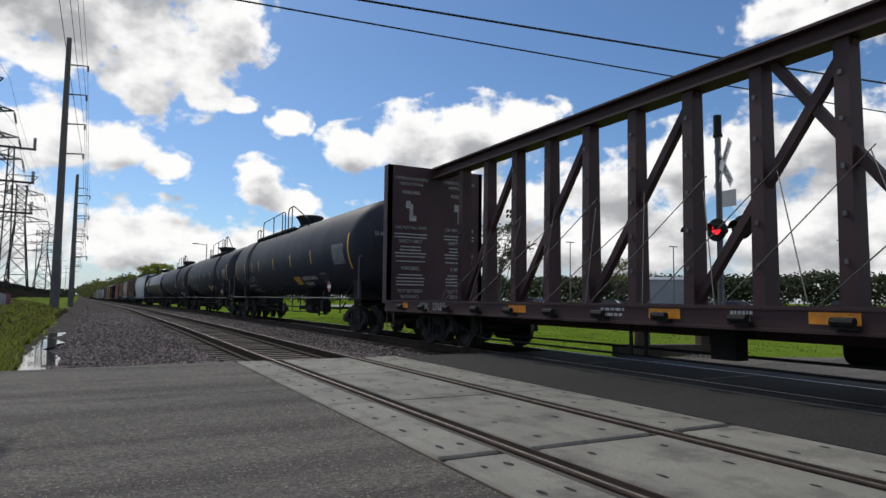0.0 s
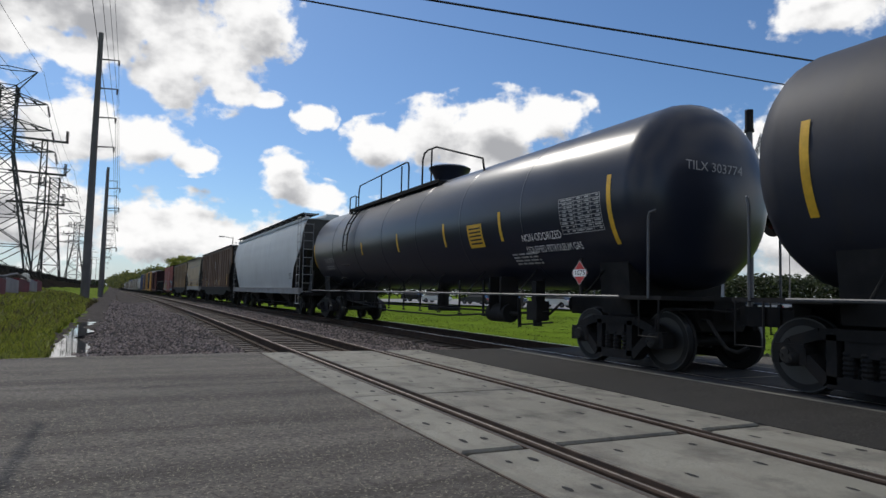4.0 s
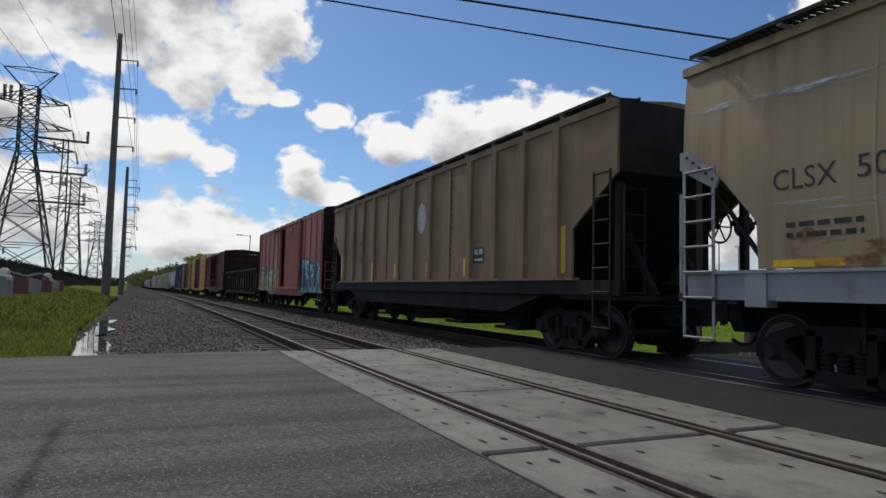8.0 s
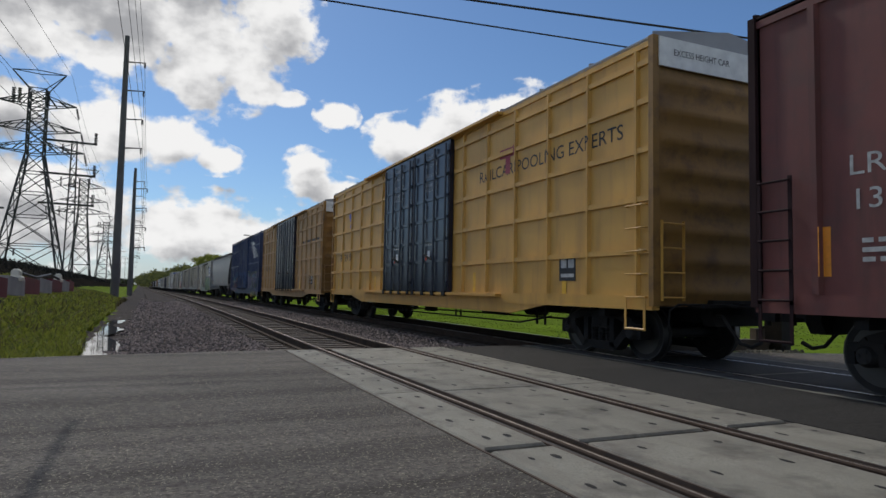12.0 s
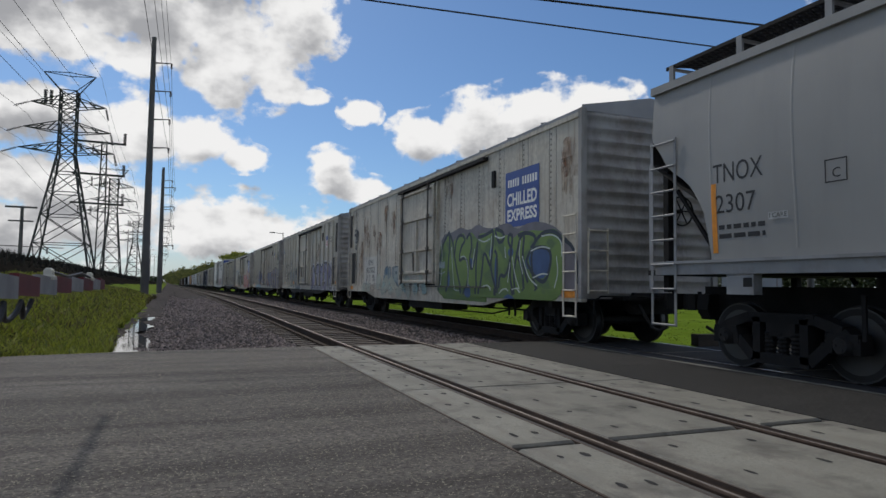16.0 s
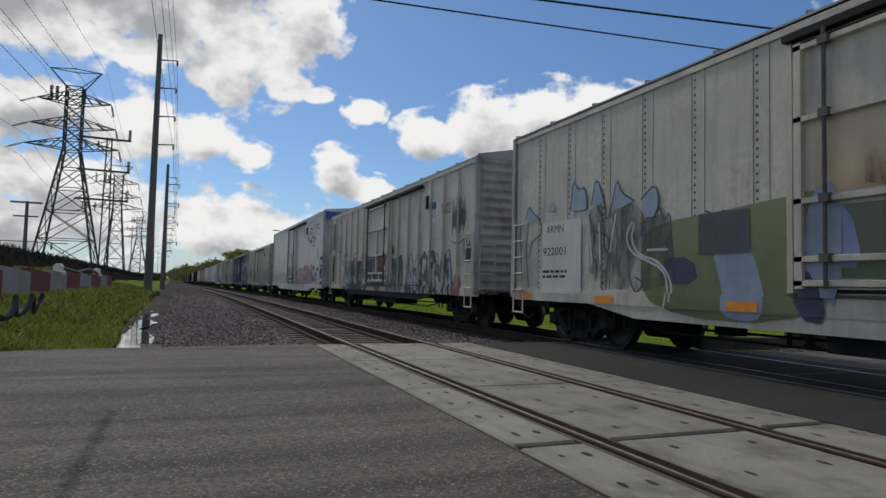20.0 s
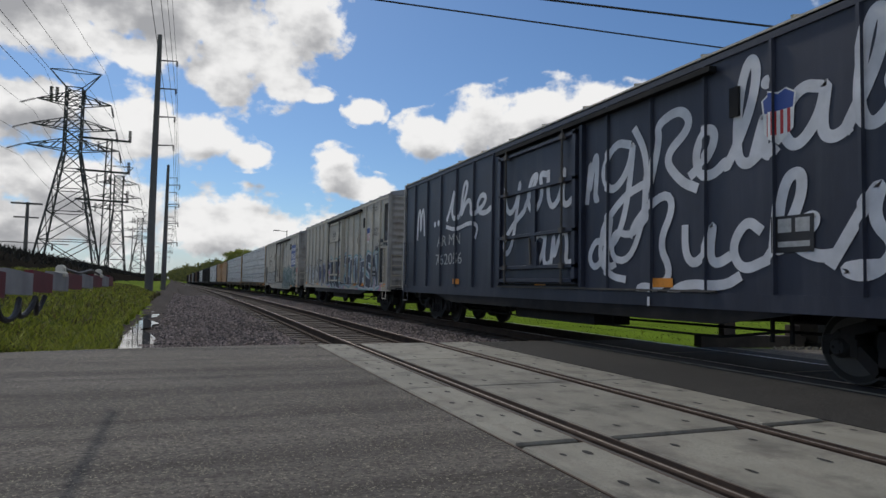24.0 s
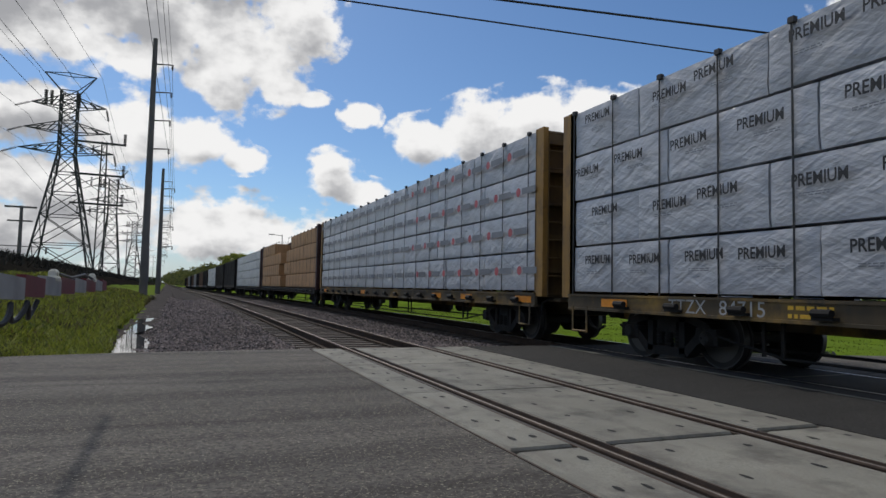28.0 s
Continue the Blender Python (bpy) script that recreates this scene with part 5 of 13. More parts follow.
car_park()
TYRE = mat("tyre", (0.012, 0.012, 0.012), 0.8, bump=0)
GLASS = mat("car_glass", (0.02, 0.024, 0.03), 0.08, var=0.05, bump=0)


def parked_car(paint, label, tall=1.0):
    """A car along x: body, glasshouse, wheels and lamps."""
    ob = thing("car", label, "car", "parked cars")
    h = tall
    low = [(-2.2, 0.35), (-2.25, 0.6), (-2.1, 0.9 * h), (-1.2, 0.98 * h), (1.0, 0.98 * h), (2.05, 0.86 * h), (2.25, 0.62), (2.2, 0.35)]
    s = Shape().loft([[(x * 0.985, y, z) for x, z in low] if abs(y) > 0.8 else [(x, y, z) for x, z in low] for y in (-0.88, -0.74, 0.74, 0.88)])
    part("body", s, paint, ob)
    top = [(-1.75, 0.95 * h), (-1.35, 1.45 * h), (0.35, 1.47 * h), (1.15, 0.97 * h)]
    part("glasshouse", Shape().loft([[(x * (0.9 if z > 1 * h else 1), y * (0.84 if z > 1 * h else 1), z) for x, z in top] for y in (-0.8, 0.8)]), GLASS, ob, "dark windows")
    part("roof", Shape().box(-1.2, 0.3, -0.64, 0.64, 1.44 * h, 1.5 * h), paint, ob)
    for x in (-1.35, 1.4):
        for y in (-0.86, 0.86):
            w = part("wheel", Shape().rod((x, y - 0.1, 0.33), (x, y + 0.1, 0.33), 0.33, 16), TYRE, ob)
            part("rim", Shape().rod((x, y - 0.115, 0.33), (x, y + 0.115, 0.33), 0.2, 12), M_GALV, w)
    for y in (-0.65, 0.65):
        part("headlight", Shape().box(2.12, 2.24, y - 0.17, y + 0.17, 0.66, 0.8), M_WHITE, ob)
        part("tail_lamp", Shape().box(-2.24, -2.12, y - 0.15, y + 0.15, 0.68, 0.86), M_RED, ob)
    return ob


def cars():
    rng = random.Random(2)
    paints = [("silver grey parked car", (0.4, 0.41, 0.42), 1.0), ("dark grey parked car", (0.05, 0.052, 0.055), 1.05), ("black parked pickup-sized car", (0.012, 0.012, 0.014), 1.18), ("white parked car", (0.65, 0.65, 0.64), 1.1), ("dark red parked car", (0.13, 0.015, 0.018), 1.0)]
    kinds = []
    for words, c, t in paints:
        kinds.append(parked_car(mat("car_paint", c, 0.25, 0.2, var=0.05, bump=0, coat=0.5), "shiny " + words + " on the asphalt", t))
    spots = [(41, 32, 0), (38.5, 42.5, 1), (34, 47, 3), (32.5, 52, 2), (44.5, 36, 4), (31.5, 57, 1), (29.5, 62, 3), (47, 48, 2), (52, 40, 0), (58, 44, 1), (54, 56, 3), (45, 62, 2), (62, 36, 2), (66, 52, 0), (38, 66, 0), (30, 69, 2)]
    for i, (x, y, k) in enumerate(spots):
        m = pose(x * 1.45, y * 1.45, -0.22, 0, 0, 122 + rng.uniform(-6, 6) + (180 if i % 3 == 0 else 0))
        if i < len(kinds) and spots[i][2] == i:
            kinds[i].matrix_basis = m
        else:
            copy_thing(kinds[k], m)
    for k, ob in enumerate(kinds):
        if k >= len(spots) or spots[k][2] != k:
            ob.matrix_basis = pose(70 + 5 * k, 62, -0.22, 0, 0, 120)


cars()


def light_poles():
    """Masts over the car park and floodlights by the lawn."""
    for x, y, h in ((95, 110, 13), (110, 95, 12), (125, 90, 14), (88, 80, 11), (120, 70, 13), (135, 60, 12), (75, 92, 12)):
        ob = thing("light_mast", "thin grey light mast over the car park", "street lamp", "light masts", pose(x, y, -0.3))
        part("mast", Shape().rod((0, 0, 0), (0, 0, h), 0.14, 7, 0.08), M_POLE, ob)
        for sx in (-1, 1):
            part("lamp_head", Shape().box(min(0, sx * 0.9), max(0, sx * 0.9), -0.12, 0.12, h - 0.1, h + 0.05), M_POLE, ob)
    ob = thing("floodlight_pole", "dark pole with a cluster of floodlights", "street lamp", at=pose(53.7, 78.4, -0.4))
    part("mast", Shape().rod((0, 0, 0), (0, 0, 15.4), 0.16, 8, 0.1), M_POLE, ob)
    for k, z in enumerate((14.0, 14.7)):
        part("bracket", Shape().box(-1.5, 1.5, -0.06, 0.06, z - 0.05, z + 0.05), M_POLE, ob)
        for q in (-1.4, -0.8, 0.8, 1.4):
            part("floodlight", Shape().rod((q, -0.15, z - 0.1), (q, 0.2, z - 0.4), 0.22, 9, 0.14), M_BLACK, ob)
    ob = thing("street_lamp", "slim street lamp with one short arm", "street lamp", at=pose(20.5, 150, -0.4))
    part("mast", Shape().rod((0, 0, 0), (0, 0, 13.2), 0.13, 7, 0.09), M_POLE, ob)
    part("arm", Shape().rod((0, 0, 12.9), (-1.9, 0, 13.1), 0.06, 6), M_POLE, ob)
    part("lamp_head", Shape().box(-3.0, -1.8, -0.2, 0.2, 13.0, 13.2), M_GALV, ob)


light_poles()


def warehouse():
    ob = thing("warehouse", "low grey metal warehouse beyond the car park", "building", at=pose(122, 112, -0.4, 0, 0, 40))
    part("wall", Shape().box(-7, 7, -6, 6, 0, 6.6), mat("blue_grey_cladding", (0.2, 0.22, 0.24), 0.6, var=0.1, scale=0.5), ob)
    part("roof", Shape().prism([(-7.3, 6.6), (7.3, 6.6), (0, 7.5)], "y", -6.3, 6.3), M_GREY_ROOF, ob)
    for k in range(3):
        part("door", Shape().box(-5.5 + 4 * k, -2.7 + 4 * k, -6.06, -6.0, 0, 4), M_GALV, ob)
    s = Shape()
    for k in range(28):
        s.box(-7 + 0.5 * k, -6.8 + 0.5 * k, -6.05, -6.0, 4.3, 6.5)
    part("cladding_ribs", s, M_GALV, ob, kind="stuff")


warehouse()


def lattice_mast():
    """The slim second structure next to the nearest tower, with long arms to one side."""
    ob = thing("lattice_mast", "slim steel mast with long one-sided arms", "pylon", at=pose(-13.0, 118, 1.6))
    for sx in (-0.35, 0.35):
        part("leg", Shape().bar((sx * 2.0, 0, 0), (sx, 0, 22.5), 0.2), M_TOWER, ob)
    s = Shape()
    for k in range(14):
        s.bar((-0.6 + 0.02 * k, 0, 1.6 * k), (0.6 - 0.02 * k, 0, 1.6 * (k + 1)), 0.08)
    part("bracing", s, M_TOWER, ob)
    for z in (22.3, 17.0, 12.2):
        a = part("cross_arm", Shape().bar((-4.6, 0, z), (3.2, 0, z - 0.1), 0.34, 0.3).bar((-4.6, 0, z - 2.2), (0, 0, z - 0.3), 0.1).bar((-4.6, 0, z + 0.1), (0, 0, z - 3.0), 0.1), M_TOWER, ob)
        ins = Shape()
        for i in range(8):
            ins.rod((3.0, 0, z - 0.2 + 0.25 * i), (3.0, 0, z - 0.05 + 0.25 * i), 0.24, 8)
        part("insulator", ins, M_INSUL, a)
        ins = Shape()
        for q in (-3.4, -1.6):
            for i in range(7):
                ins.rod((q, 0, z - 0.5 - 0.2 * i), (q, 0, z - 0.62 - 0.2 * i), 0.16, 7)
        part("insulator", ins, M_INSUL, a)


lattice_mast()


def substation():
    ob = thing("substation", "far grey substation frames and box", "substation", at=pose(-27, 104, 1.8))
    part("housing", Shape().box(-6, -1.2, -2, 2, 0, 5.4), M_GALV, ob, "grey steel housing")
    part("wooden_mast", Shape().rod((5.8, 0, 0), (5.8, 0, 9.6), 0.3, 8, 0.2).box(3.8, 7.6, -0.1, 0.1, 9.3, 9.55).box(4.2, 7.2, -0.1, 0.1, 7.4, 7.6), M_POLE, ob)
    for x in (-4.4, -3.2):
        part("frame", Shape().bar((x, 0, 5.4), (x + 0.3, 0, 9.5), 0.12).bar((x + 1.0, 0, 5.4), (x + 0.5, 0, 9.5), 0.12).bar((x, 0, 6.5), (x + 0.9, 0, 8), 0.08).bar((x + 0.9, 0, 6.5), (x + 0.3, 0, 8), 0.08), M_GALV, ob)
    part("bus_bar", Shape().bar((-6, 0, 4.2), (11, 0, 3.9), 0.12).bar((2, 0, 3.2), (2, 0, 4.0), 0.2).bar((9, 0, 3.0), (9, 0, 4.0), 0.2), M_POLE, ob)


substation()

# ---- the train ----
SPEED = 18.66
TRAIN = []          # (car, distance of its middle down the line at 0 s)


def couple(ob, front, rear):
    """Puts a car on the far track; front and rear are its body ends along the line at 0 s."""
    b = (front + rear) / 2
    TRAIN.append((ob, b))
    ob.matrix_basis = on_track(TRACK_FAR, b)
    return ob


def clip_poly(poly, axis, lo, hi):
    """The part of a convex polygon between two values along one axis."""
    for sign, lim in ((1, lo), (-1, -hi)):
        out = []
        for i, p in enumerate(poly):
            q = poly[i - 1]
            a, b = sign * q[axis] - lim, sign * p[axis] - lim
            if (a < 0) != (b < 0):
                t = a / (a - b)
                out.append(tuple(q[k] + (p[k] - q[k]) * t for k in range(len(p))))
            if b >= 0:
                out.append(p)
        poly = out
        if len(poly) < 3:
            return []
    return poly


def text_polys(words, y, z, size, width=None, bold=0.0, shear=0.0, turn=0.0):
    """Lettering as polygons on the flank, centred at y, z."""
    me = text_mesh(words, size, M_INK, width, bold, shear)
    c, s = math.cos(radians(turn)), math.sin(radians(turn))
    co = [(y - (v.co.x * c - v.co.y * s), z + v.co.x * s + v.co.y * c) for v in me.vertices]
    return [[co[i] for i in p.vertices] for p in me.polygons]


def rect(y0, y1, z0, z1):
    return [(y1, z0), (y0, z0), (y0, z1), (y1, z1)]


def stroke(pts, w, closed=False):
    """A brushed line of even width through points on the flank, as one mitred ribbon."""
    pts = [p for i, p in enumerate(pts) if i == 0 or math.hypot(p[0] - pts[i - 1][0], p[1] - pts[i - 1][1]) > 1e-5]
    n, side = len(pts), []
    for i, (y, z) in enumerate(pts):
        a = pts[i - 1] if i or closed else pts[0]
        b = pts[(i + 1) % n] if i + 1 < n or closed else pts[-1]
        n1, n2 = (a[1] - z, y - a[0]), (z - b[1], b[0] - y)
        l1, l2 = math.hypot(*n1) or 1, math.hypot(*n2) or 1
        m = (n1[0] / l1 + n2[0] / l2, n1[1] / l1 + n2[1] / l2)
        l = math.hypot(*m) or 1
        k = w / 2 / l
        side.append(((y + m[0] * k, z + m[1] * k), (y - m[0] * k, z - m[1] * k)))
    ends = list(range(n)) + ([0] if closed else [])
    return [[side[a][0], side[b][0], side[b][1], side[a][1]] for a, b in zip(ends, ends[1:])]


def rounded(poly, times=2, closed=True, k=0.25):
    """Corners cut again and again, as a spray can rounds them."""
    for _ in range(times):
        out = [] if closed else [poly[0]]
        n = len(poly)
        for i in range(n if closed else n - 1):
            a, b = poly[i], poly[(i + 1) % n]
            out += [(a[0] + (b[0] - a[0]) * k, a[1] + (b[1] - a[1]) * k), (b[0] - (b[0] - a[0]) * k, b[1] - (b[1] - a[1]) * k)]
        poly = out if closed else out + [poly[-1]]
    return poly


class Flank:
    """The painted side of a car: flat with proud posts, or curved. Paint laid on it follows its shape."""

    def __init__(self, ob, x=-1.55, posts=(), proud=0.04, curve=None, zstep=None, sill=None):
        self.ob, self.x, self.posts, self.proud, self.curve, self.zstep = ob, x, sorted(posts), proud, curve, zstep
        self.sill, self.belly = sill, None
        self.layer = 0.0

    def depth(self, y, z):
        if self.curve:
            return self.curve(z)
        return self.x

    def paint(self, name, layers, label="", lift=0.003):
        """layers: pairs of polygons and a material, the lowest first."""
        v, f, ids, mats = [], [], [], []
        lift += self.layer
        self.layer += 0.0005 * len(layers) + 0.0002
        for k, (polys, material) in enumerate(layers):
            if material not in mats:
                mats.append(material)
            d = lift + 0.0005 * k
            step = min(2e-5, 0.0004 / max(len(polys), 1))
            for at_, poly in enumerate(polys):
                d += step
                poly = [tuple(p) for p in poly]
                area = sum(poly[i - 1][0] * p[1] - p[0] * poly[i - 1][1] for i, p in enumerate(poly))
                if area > 0:
                    poly = poly[::-1]
                ys = [p[0] for p in poly]
                lo, hi = min(ys), max(ys)
                spans, at = [], lo
                for a, b, *up in self.posts:
                    if b > lo and a < hi:
                        if a > at:
                            spans.append((at, a, 0.0))
                        spans.append((max(a, lo), min(b, hi), up[0] if up else self.proud))
                        at = b
                if at < hi:
                    spans.append((at, hi, 0.0))
                for a, b, up in spans:
                    piece = clip_poly(poly, 0, a, b) if (a > lo or b < hi) else poly
                    if self.sill and piece:
                        low = clip_poly(piece, 1, self.sill - 0.22, self.sill)
                        if low:
                            n0 = len(v)
                            v += [(self.x - 0.035 - d, y, z) for y, z in low]
                            f.append(tuple(range(n0, n0 + len(low))))
                            ids.append(mats.index(material))
                        low = self.belly and clip_poly(clip_poly(piece, 1, self.sill - 0.38, self.sill - 0.22), 0, -self.belly, self.belly)
                        if low:
                            n0 = len(v)
                            v += [(self.x - 0.022 - d, y, z) for y, z in low]
                            f.append(tuple(range(n0, n0 + len(low))))
                            ids.append(mats.index(material))
                        piece = clip_poly(piece, 1, self.sill, 99.0)
                    pieces = [piece]
                    if self.zstep and piece:
                        zl, zh = min(p[1] for p in piece), max(p[1] for p in piece)
                        if zh - zl > self.zstep:
                            n = int((zh - zl) / self.zstep) + 1
                            pieces = [clip_poly(piece, 1, zl + (zh - zl) * i / n, zl + (zh - zl) * (i + 1) / n) for i in range(n)]
                    for q in pieces:
                        if len(q) >= 3:
                            n0 = len(v)
                            v += [(self.depth(y, z) - up - d, y, z) for y, z in q]
                            f.append(tuple(range(n0, n0 + len(q))))
                            ids.append(mats.index(material))
        me = bpy.data.meshes.new(name)
        me.from_pydata(v, [], f)
        for m in mats:
            me.materials.append(m)
        me.polygons.foreach_set("material_index", ids)
        me.update()
        return part(name, me, parent=self.ob, label=label)

    def text(self, words, y, z, size, material, width=None, bold=0.0, shear=0.0, turn=0.0, label=""):
        return self.paint("lettering", [(text_polys(words, y, z, size, width, bold, shear, turn), material)], label)

    def bars(self, y, z, w, h, lines, material, seed=0):
        """Small print too fine to read: plain bars of its size."""
        rng = random.Random(seed)
        polys, dz = [], h / lines
        for i in range(lines):
            at = -w / 2
            while at < w / 2 - 0.02:
                l = min(rng.uniform(0.08, 0.3) * w, w / 2 - at)
                polys.append(rect(y - at - l, y - at, z + h / 2 - dz * (i + 0.75), z + h / 2 - dz * (i + 0.25)))
                at += l + 0.05 * w
        return self.paint("small_print", [(polys, material)], "rows of small stencilled print")

    def marker(self, y, z, w, h, material=None):
        return self.paint("reflector", [([rect(y - w / 2, y + w / 2, z - h / 2, z + h / 2)], material or M_YELLOW)], "reflective strip")


# Fat letter shapes in a unit box, with the dark holes inside them.
FAT = [
    ([(0, 0), (0.3, 1), (0.72, 1.06), (1.04, 0), (0.68, 0), (0.6, 0.25), (0.42, 0.25), (0.34, 0)], [[(0.44, 0.44), (0.6, 0.44), (0.52, 0.76)]]),
    ([(0.02, 0), (0.7, -0.04), (0.98, 0.2), (0.95, 0.5), (0.42, 0.62), (0.45, 0.72), (0.95, 0.7), (1.04, 0.98), (0.25, 1.03), (0, 0.8), (0.04, 0.5), (0.55, 0.38), (0.55, 0.3), (-0.05, 0.3)], []),
    ([(0, 0), (0.98, -0.03), (0.9, 0.28), (0.4, 0.25), (0.4, 0.38), (0.8, 0.4), (0.78, 0.62), (0.4, 0.6), (0.4, 0.74), (0.95, 0.72), (1.05, 1.06), (0.02, 1.0)], []),
    ([(0, 0), (-0.04, 1), (0.8, 1.06), (1.0, 0.75), (0.75, 0.48), (1.08, -0.05), (0.68, -0.02), (0.42, 0.36), (0.36, 0)], [[(0.38, 0.6), (0.64, 0.64), (0.62, 0.8), (0.38, 0.8)]]),
    ([(0, 0), (0.05, 1.08), (0.4, 1), (0.4, 0.68), (0.72, 1.05), (1.08, 0.92), (0.68, 0.52), (1.12, -0.06), (0.72, -0.02), (0.42, 0.32), (0.36, 0)], []),
    ([(0, 0), (-0.03, 1.0), (0.35, 1.05), (0.66, 0.5), (0.64, 1), (1.02, 1.08), (1.02, 0), (0.68, -0.05), (0.34, 0.52), (0.34, 0)], []),
    ([(0.3, 0), (0.75, 0.02), (1, 0.3), (1, 0.72), (0.72, 1.05), (0.28, 1), (0, 0.7), (0, 0.28)], [[(0.42, 0.32), (0.6, 0.36), (0.6, 0.68), (0.42, 0.66)]]),
    ([(0.3, -0.03), (0.75, 0), (1.02, 0.3), (1, 1.06), (0.66, 1), (0.64, 0.4), (0.5, 0.3), (0.38, 0.4), (0.34, 1.08), (-0.04, 1), (0, 0.3)], []),
    ([(0.3, 0), (0.28, 0.66), (-0.05, 0.62), (0, 1.02), (1.05, 1.1), (1.02, 0.76), (0.68, 0.7), (0.7, 0.02), (0.5, -0.12)], []),
]


LETTER = dict(zip("ASERKNOUT", FAT))
LETTER.update({
    "I": ([(0.05, 0), (0.95, -0.04), (1, 0.25), (0.74, 0.28), (0.76, 0.74), (1, 0.78), (0.98, 1.04), (0, 1), (0.02, 0.74), (0.28, 0.72), (0.26, 0.27), (0, 0.26)], []),
    "W": ([(0.15, 0), (-0.04, 1), (0.22, 1.04), (0.32, 0.45), (0.42, 0.98), (0.6, 1.0), (0.7, 0.42), (0.8, 1.05), (1.06, 0.98), (0.86, -0.04), (0.6, 0), (0.5, 0.42), (0.42, -0.02)], []),
    "H": ([(0, 0), (0.02, 1.02), (0.36, 1), (0.36, 0.62), (0.64, 0.64), (0.66, 1.05), (1, 1), (1.02, -0.02), (0.66, 0), (0.66, 0.34), (0.36, 0.32), (0.34, -0.04)], []),
    "F": ([(0, 0), (0.02, 1), (1.02, 1.05), (0.95, 0.74), (0.38, 0.72), (0.38, 0.6), (0.8, 0.6), (0.76, 0.34), (0.38, 0.34), (0.34, -0.02)], []),
    "L": ([(0, 0), (0.02, 1.03), (0.38, 1), (0.36, 0.3), (1.02, 0.34), (0.95, -0.04)], []),
    "B": ([(0, 0), (0, 1), (0.7, 1.04), (0.98, 0.76), (0.8, 0.52), (1.04, 0.26), (0.72, -0.02)], [[(0.36, 0.62), (0.62, 0.64), (0.6, 0.8), (0.36, 0.8)], [(0.36, 0.2), (0.64, 0.2), (0.64, 0.4), (0.36, 0.38)]]),
    "J": ([(0, 0.05), (0.05, 0.4), (0.3, 0.3), (0.5, 0.36), (0.52, 1.0), (0.95, 1.05), (0.95, 0.3), (0.7, -0.04)], []),
    "M": ([(0, 0), (0.02, 1.05), (0.3, 1), (0.5, 0.55), (0.7, 1.02), (1, 1.05), (1.02, 0), (0.72, -0.03), (0.7, 0.5), (0.5, 0.2), (0.3, 0.5), (0.28, 0)], []),
})


def fat_letters(rng, y0, y1, z0, z1, letters, slant=0.0, words=""):
    """A row of overlapping fat letters: outlines and holes."""
    letters = len(words) or letters
    shapes, holes, w = [], [], (y1 - y0) / letters
    last = -1
    for i in range(letters):
        k = rng.randrange(len(FAT))
        if k == last:
            k = (k + 1) % len(FAT)
        last = k
        ww, hh = w * rng.uniform(1.02, 1.22), (z1 - z0) * rng.uniform(0.78, 1.0)
        base = z0 + (z1 - z0 - hh) * rng.random()
        sh, turn, bow = slant + rng.uniform(-0.25, 0.25), rng.uniform(-0.12, 0.12), rng.uniform(-0.1, 0.1)

        def place(p):
            a, b = p[0] - 0.5, p[1] - 0.5
            a, b = a * (1 + 0.25 * bow * b) + sh * b * 0.5, b + turn * a + 0.25 * bow * math.sin(3 * a)
            return (y1 - w * (i + 0.5) - a * ww, base + (b + 0.5) * hh)

        outline, inner = LETTER[words[i]] if words else FAT[k]
        shapes.append([place((x + rng.uniform(-0.05, 0.05), z + rng.uniform(-0.05, 0.05))) for x, z in outline])
        holes += [rounded([place(p) for p in h], 1) for h in inner]
    return shapes, holes


def wild(rng, y0, y1, z0, z1, letters, thick, slant=0.0):
    """Outlined letters as strokes alone."""
    shapes, holes = fat_letters(rng, y0, y1, z0, z1, letters, slant)
    out = []
    for p in shapes + holes:
        out += stroke(rounded(p, 1, k=0.16), thick, True)
    return out


def grow(polys, d):
    """The same shapes, swollen by d all round."""
    out = []
    for p in polys:
        cy, cz = sum(q[0] for q in p) / len(p), sum(q[1] for q in p) / len(p)
        out.append([(y + (y - cy) / (math.hypot(y - cy, z - cz) or 1) * d * 1.25, z + (z - cz) / (math.hypot(y - cy, z - cz) or 1) * d * 1.25) for y, z in p])
    return out


def blobs(rng, n, y0, y1, z0, z1, r0, r1):
    """Rounded patches of spray."""
    out = []
    for _ in range(n):
        y, z, r = rng.uniform(y0, y1), rng.uniform(z0, z1), rng.uniform(r0, r1)
        k, ph = rng.uniform(0.7, 1.4), rng.uniform(0, 6)
        out.append([(y + r * k * math.cos(t * 0.3142), z + r * (1 + 0.12 * math.sin(0.9425 * t + ph)) * math.sin(t * 0.3142)) for t in range(20)])
    return out


PAINTS = {}


def spray(r, g, b, rough=0.55):
    key = (r, g, b, rough)
    if key not in PAINTS:
        PAINTS[key] = mat("spray_paint", (r, g, b), rough, var=0.18, scale=2.5, bump=0)
    return PAINTS[key]


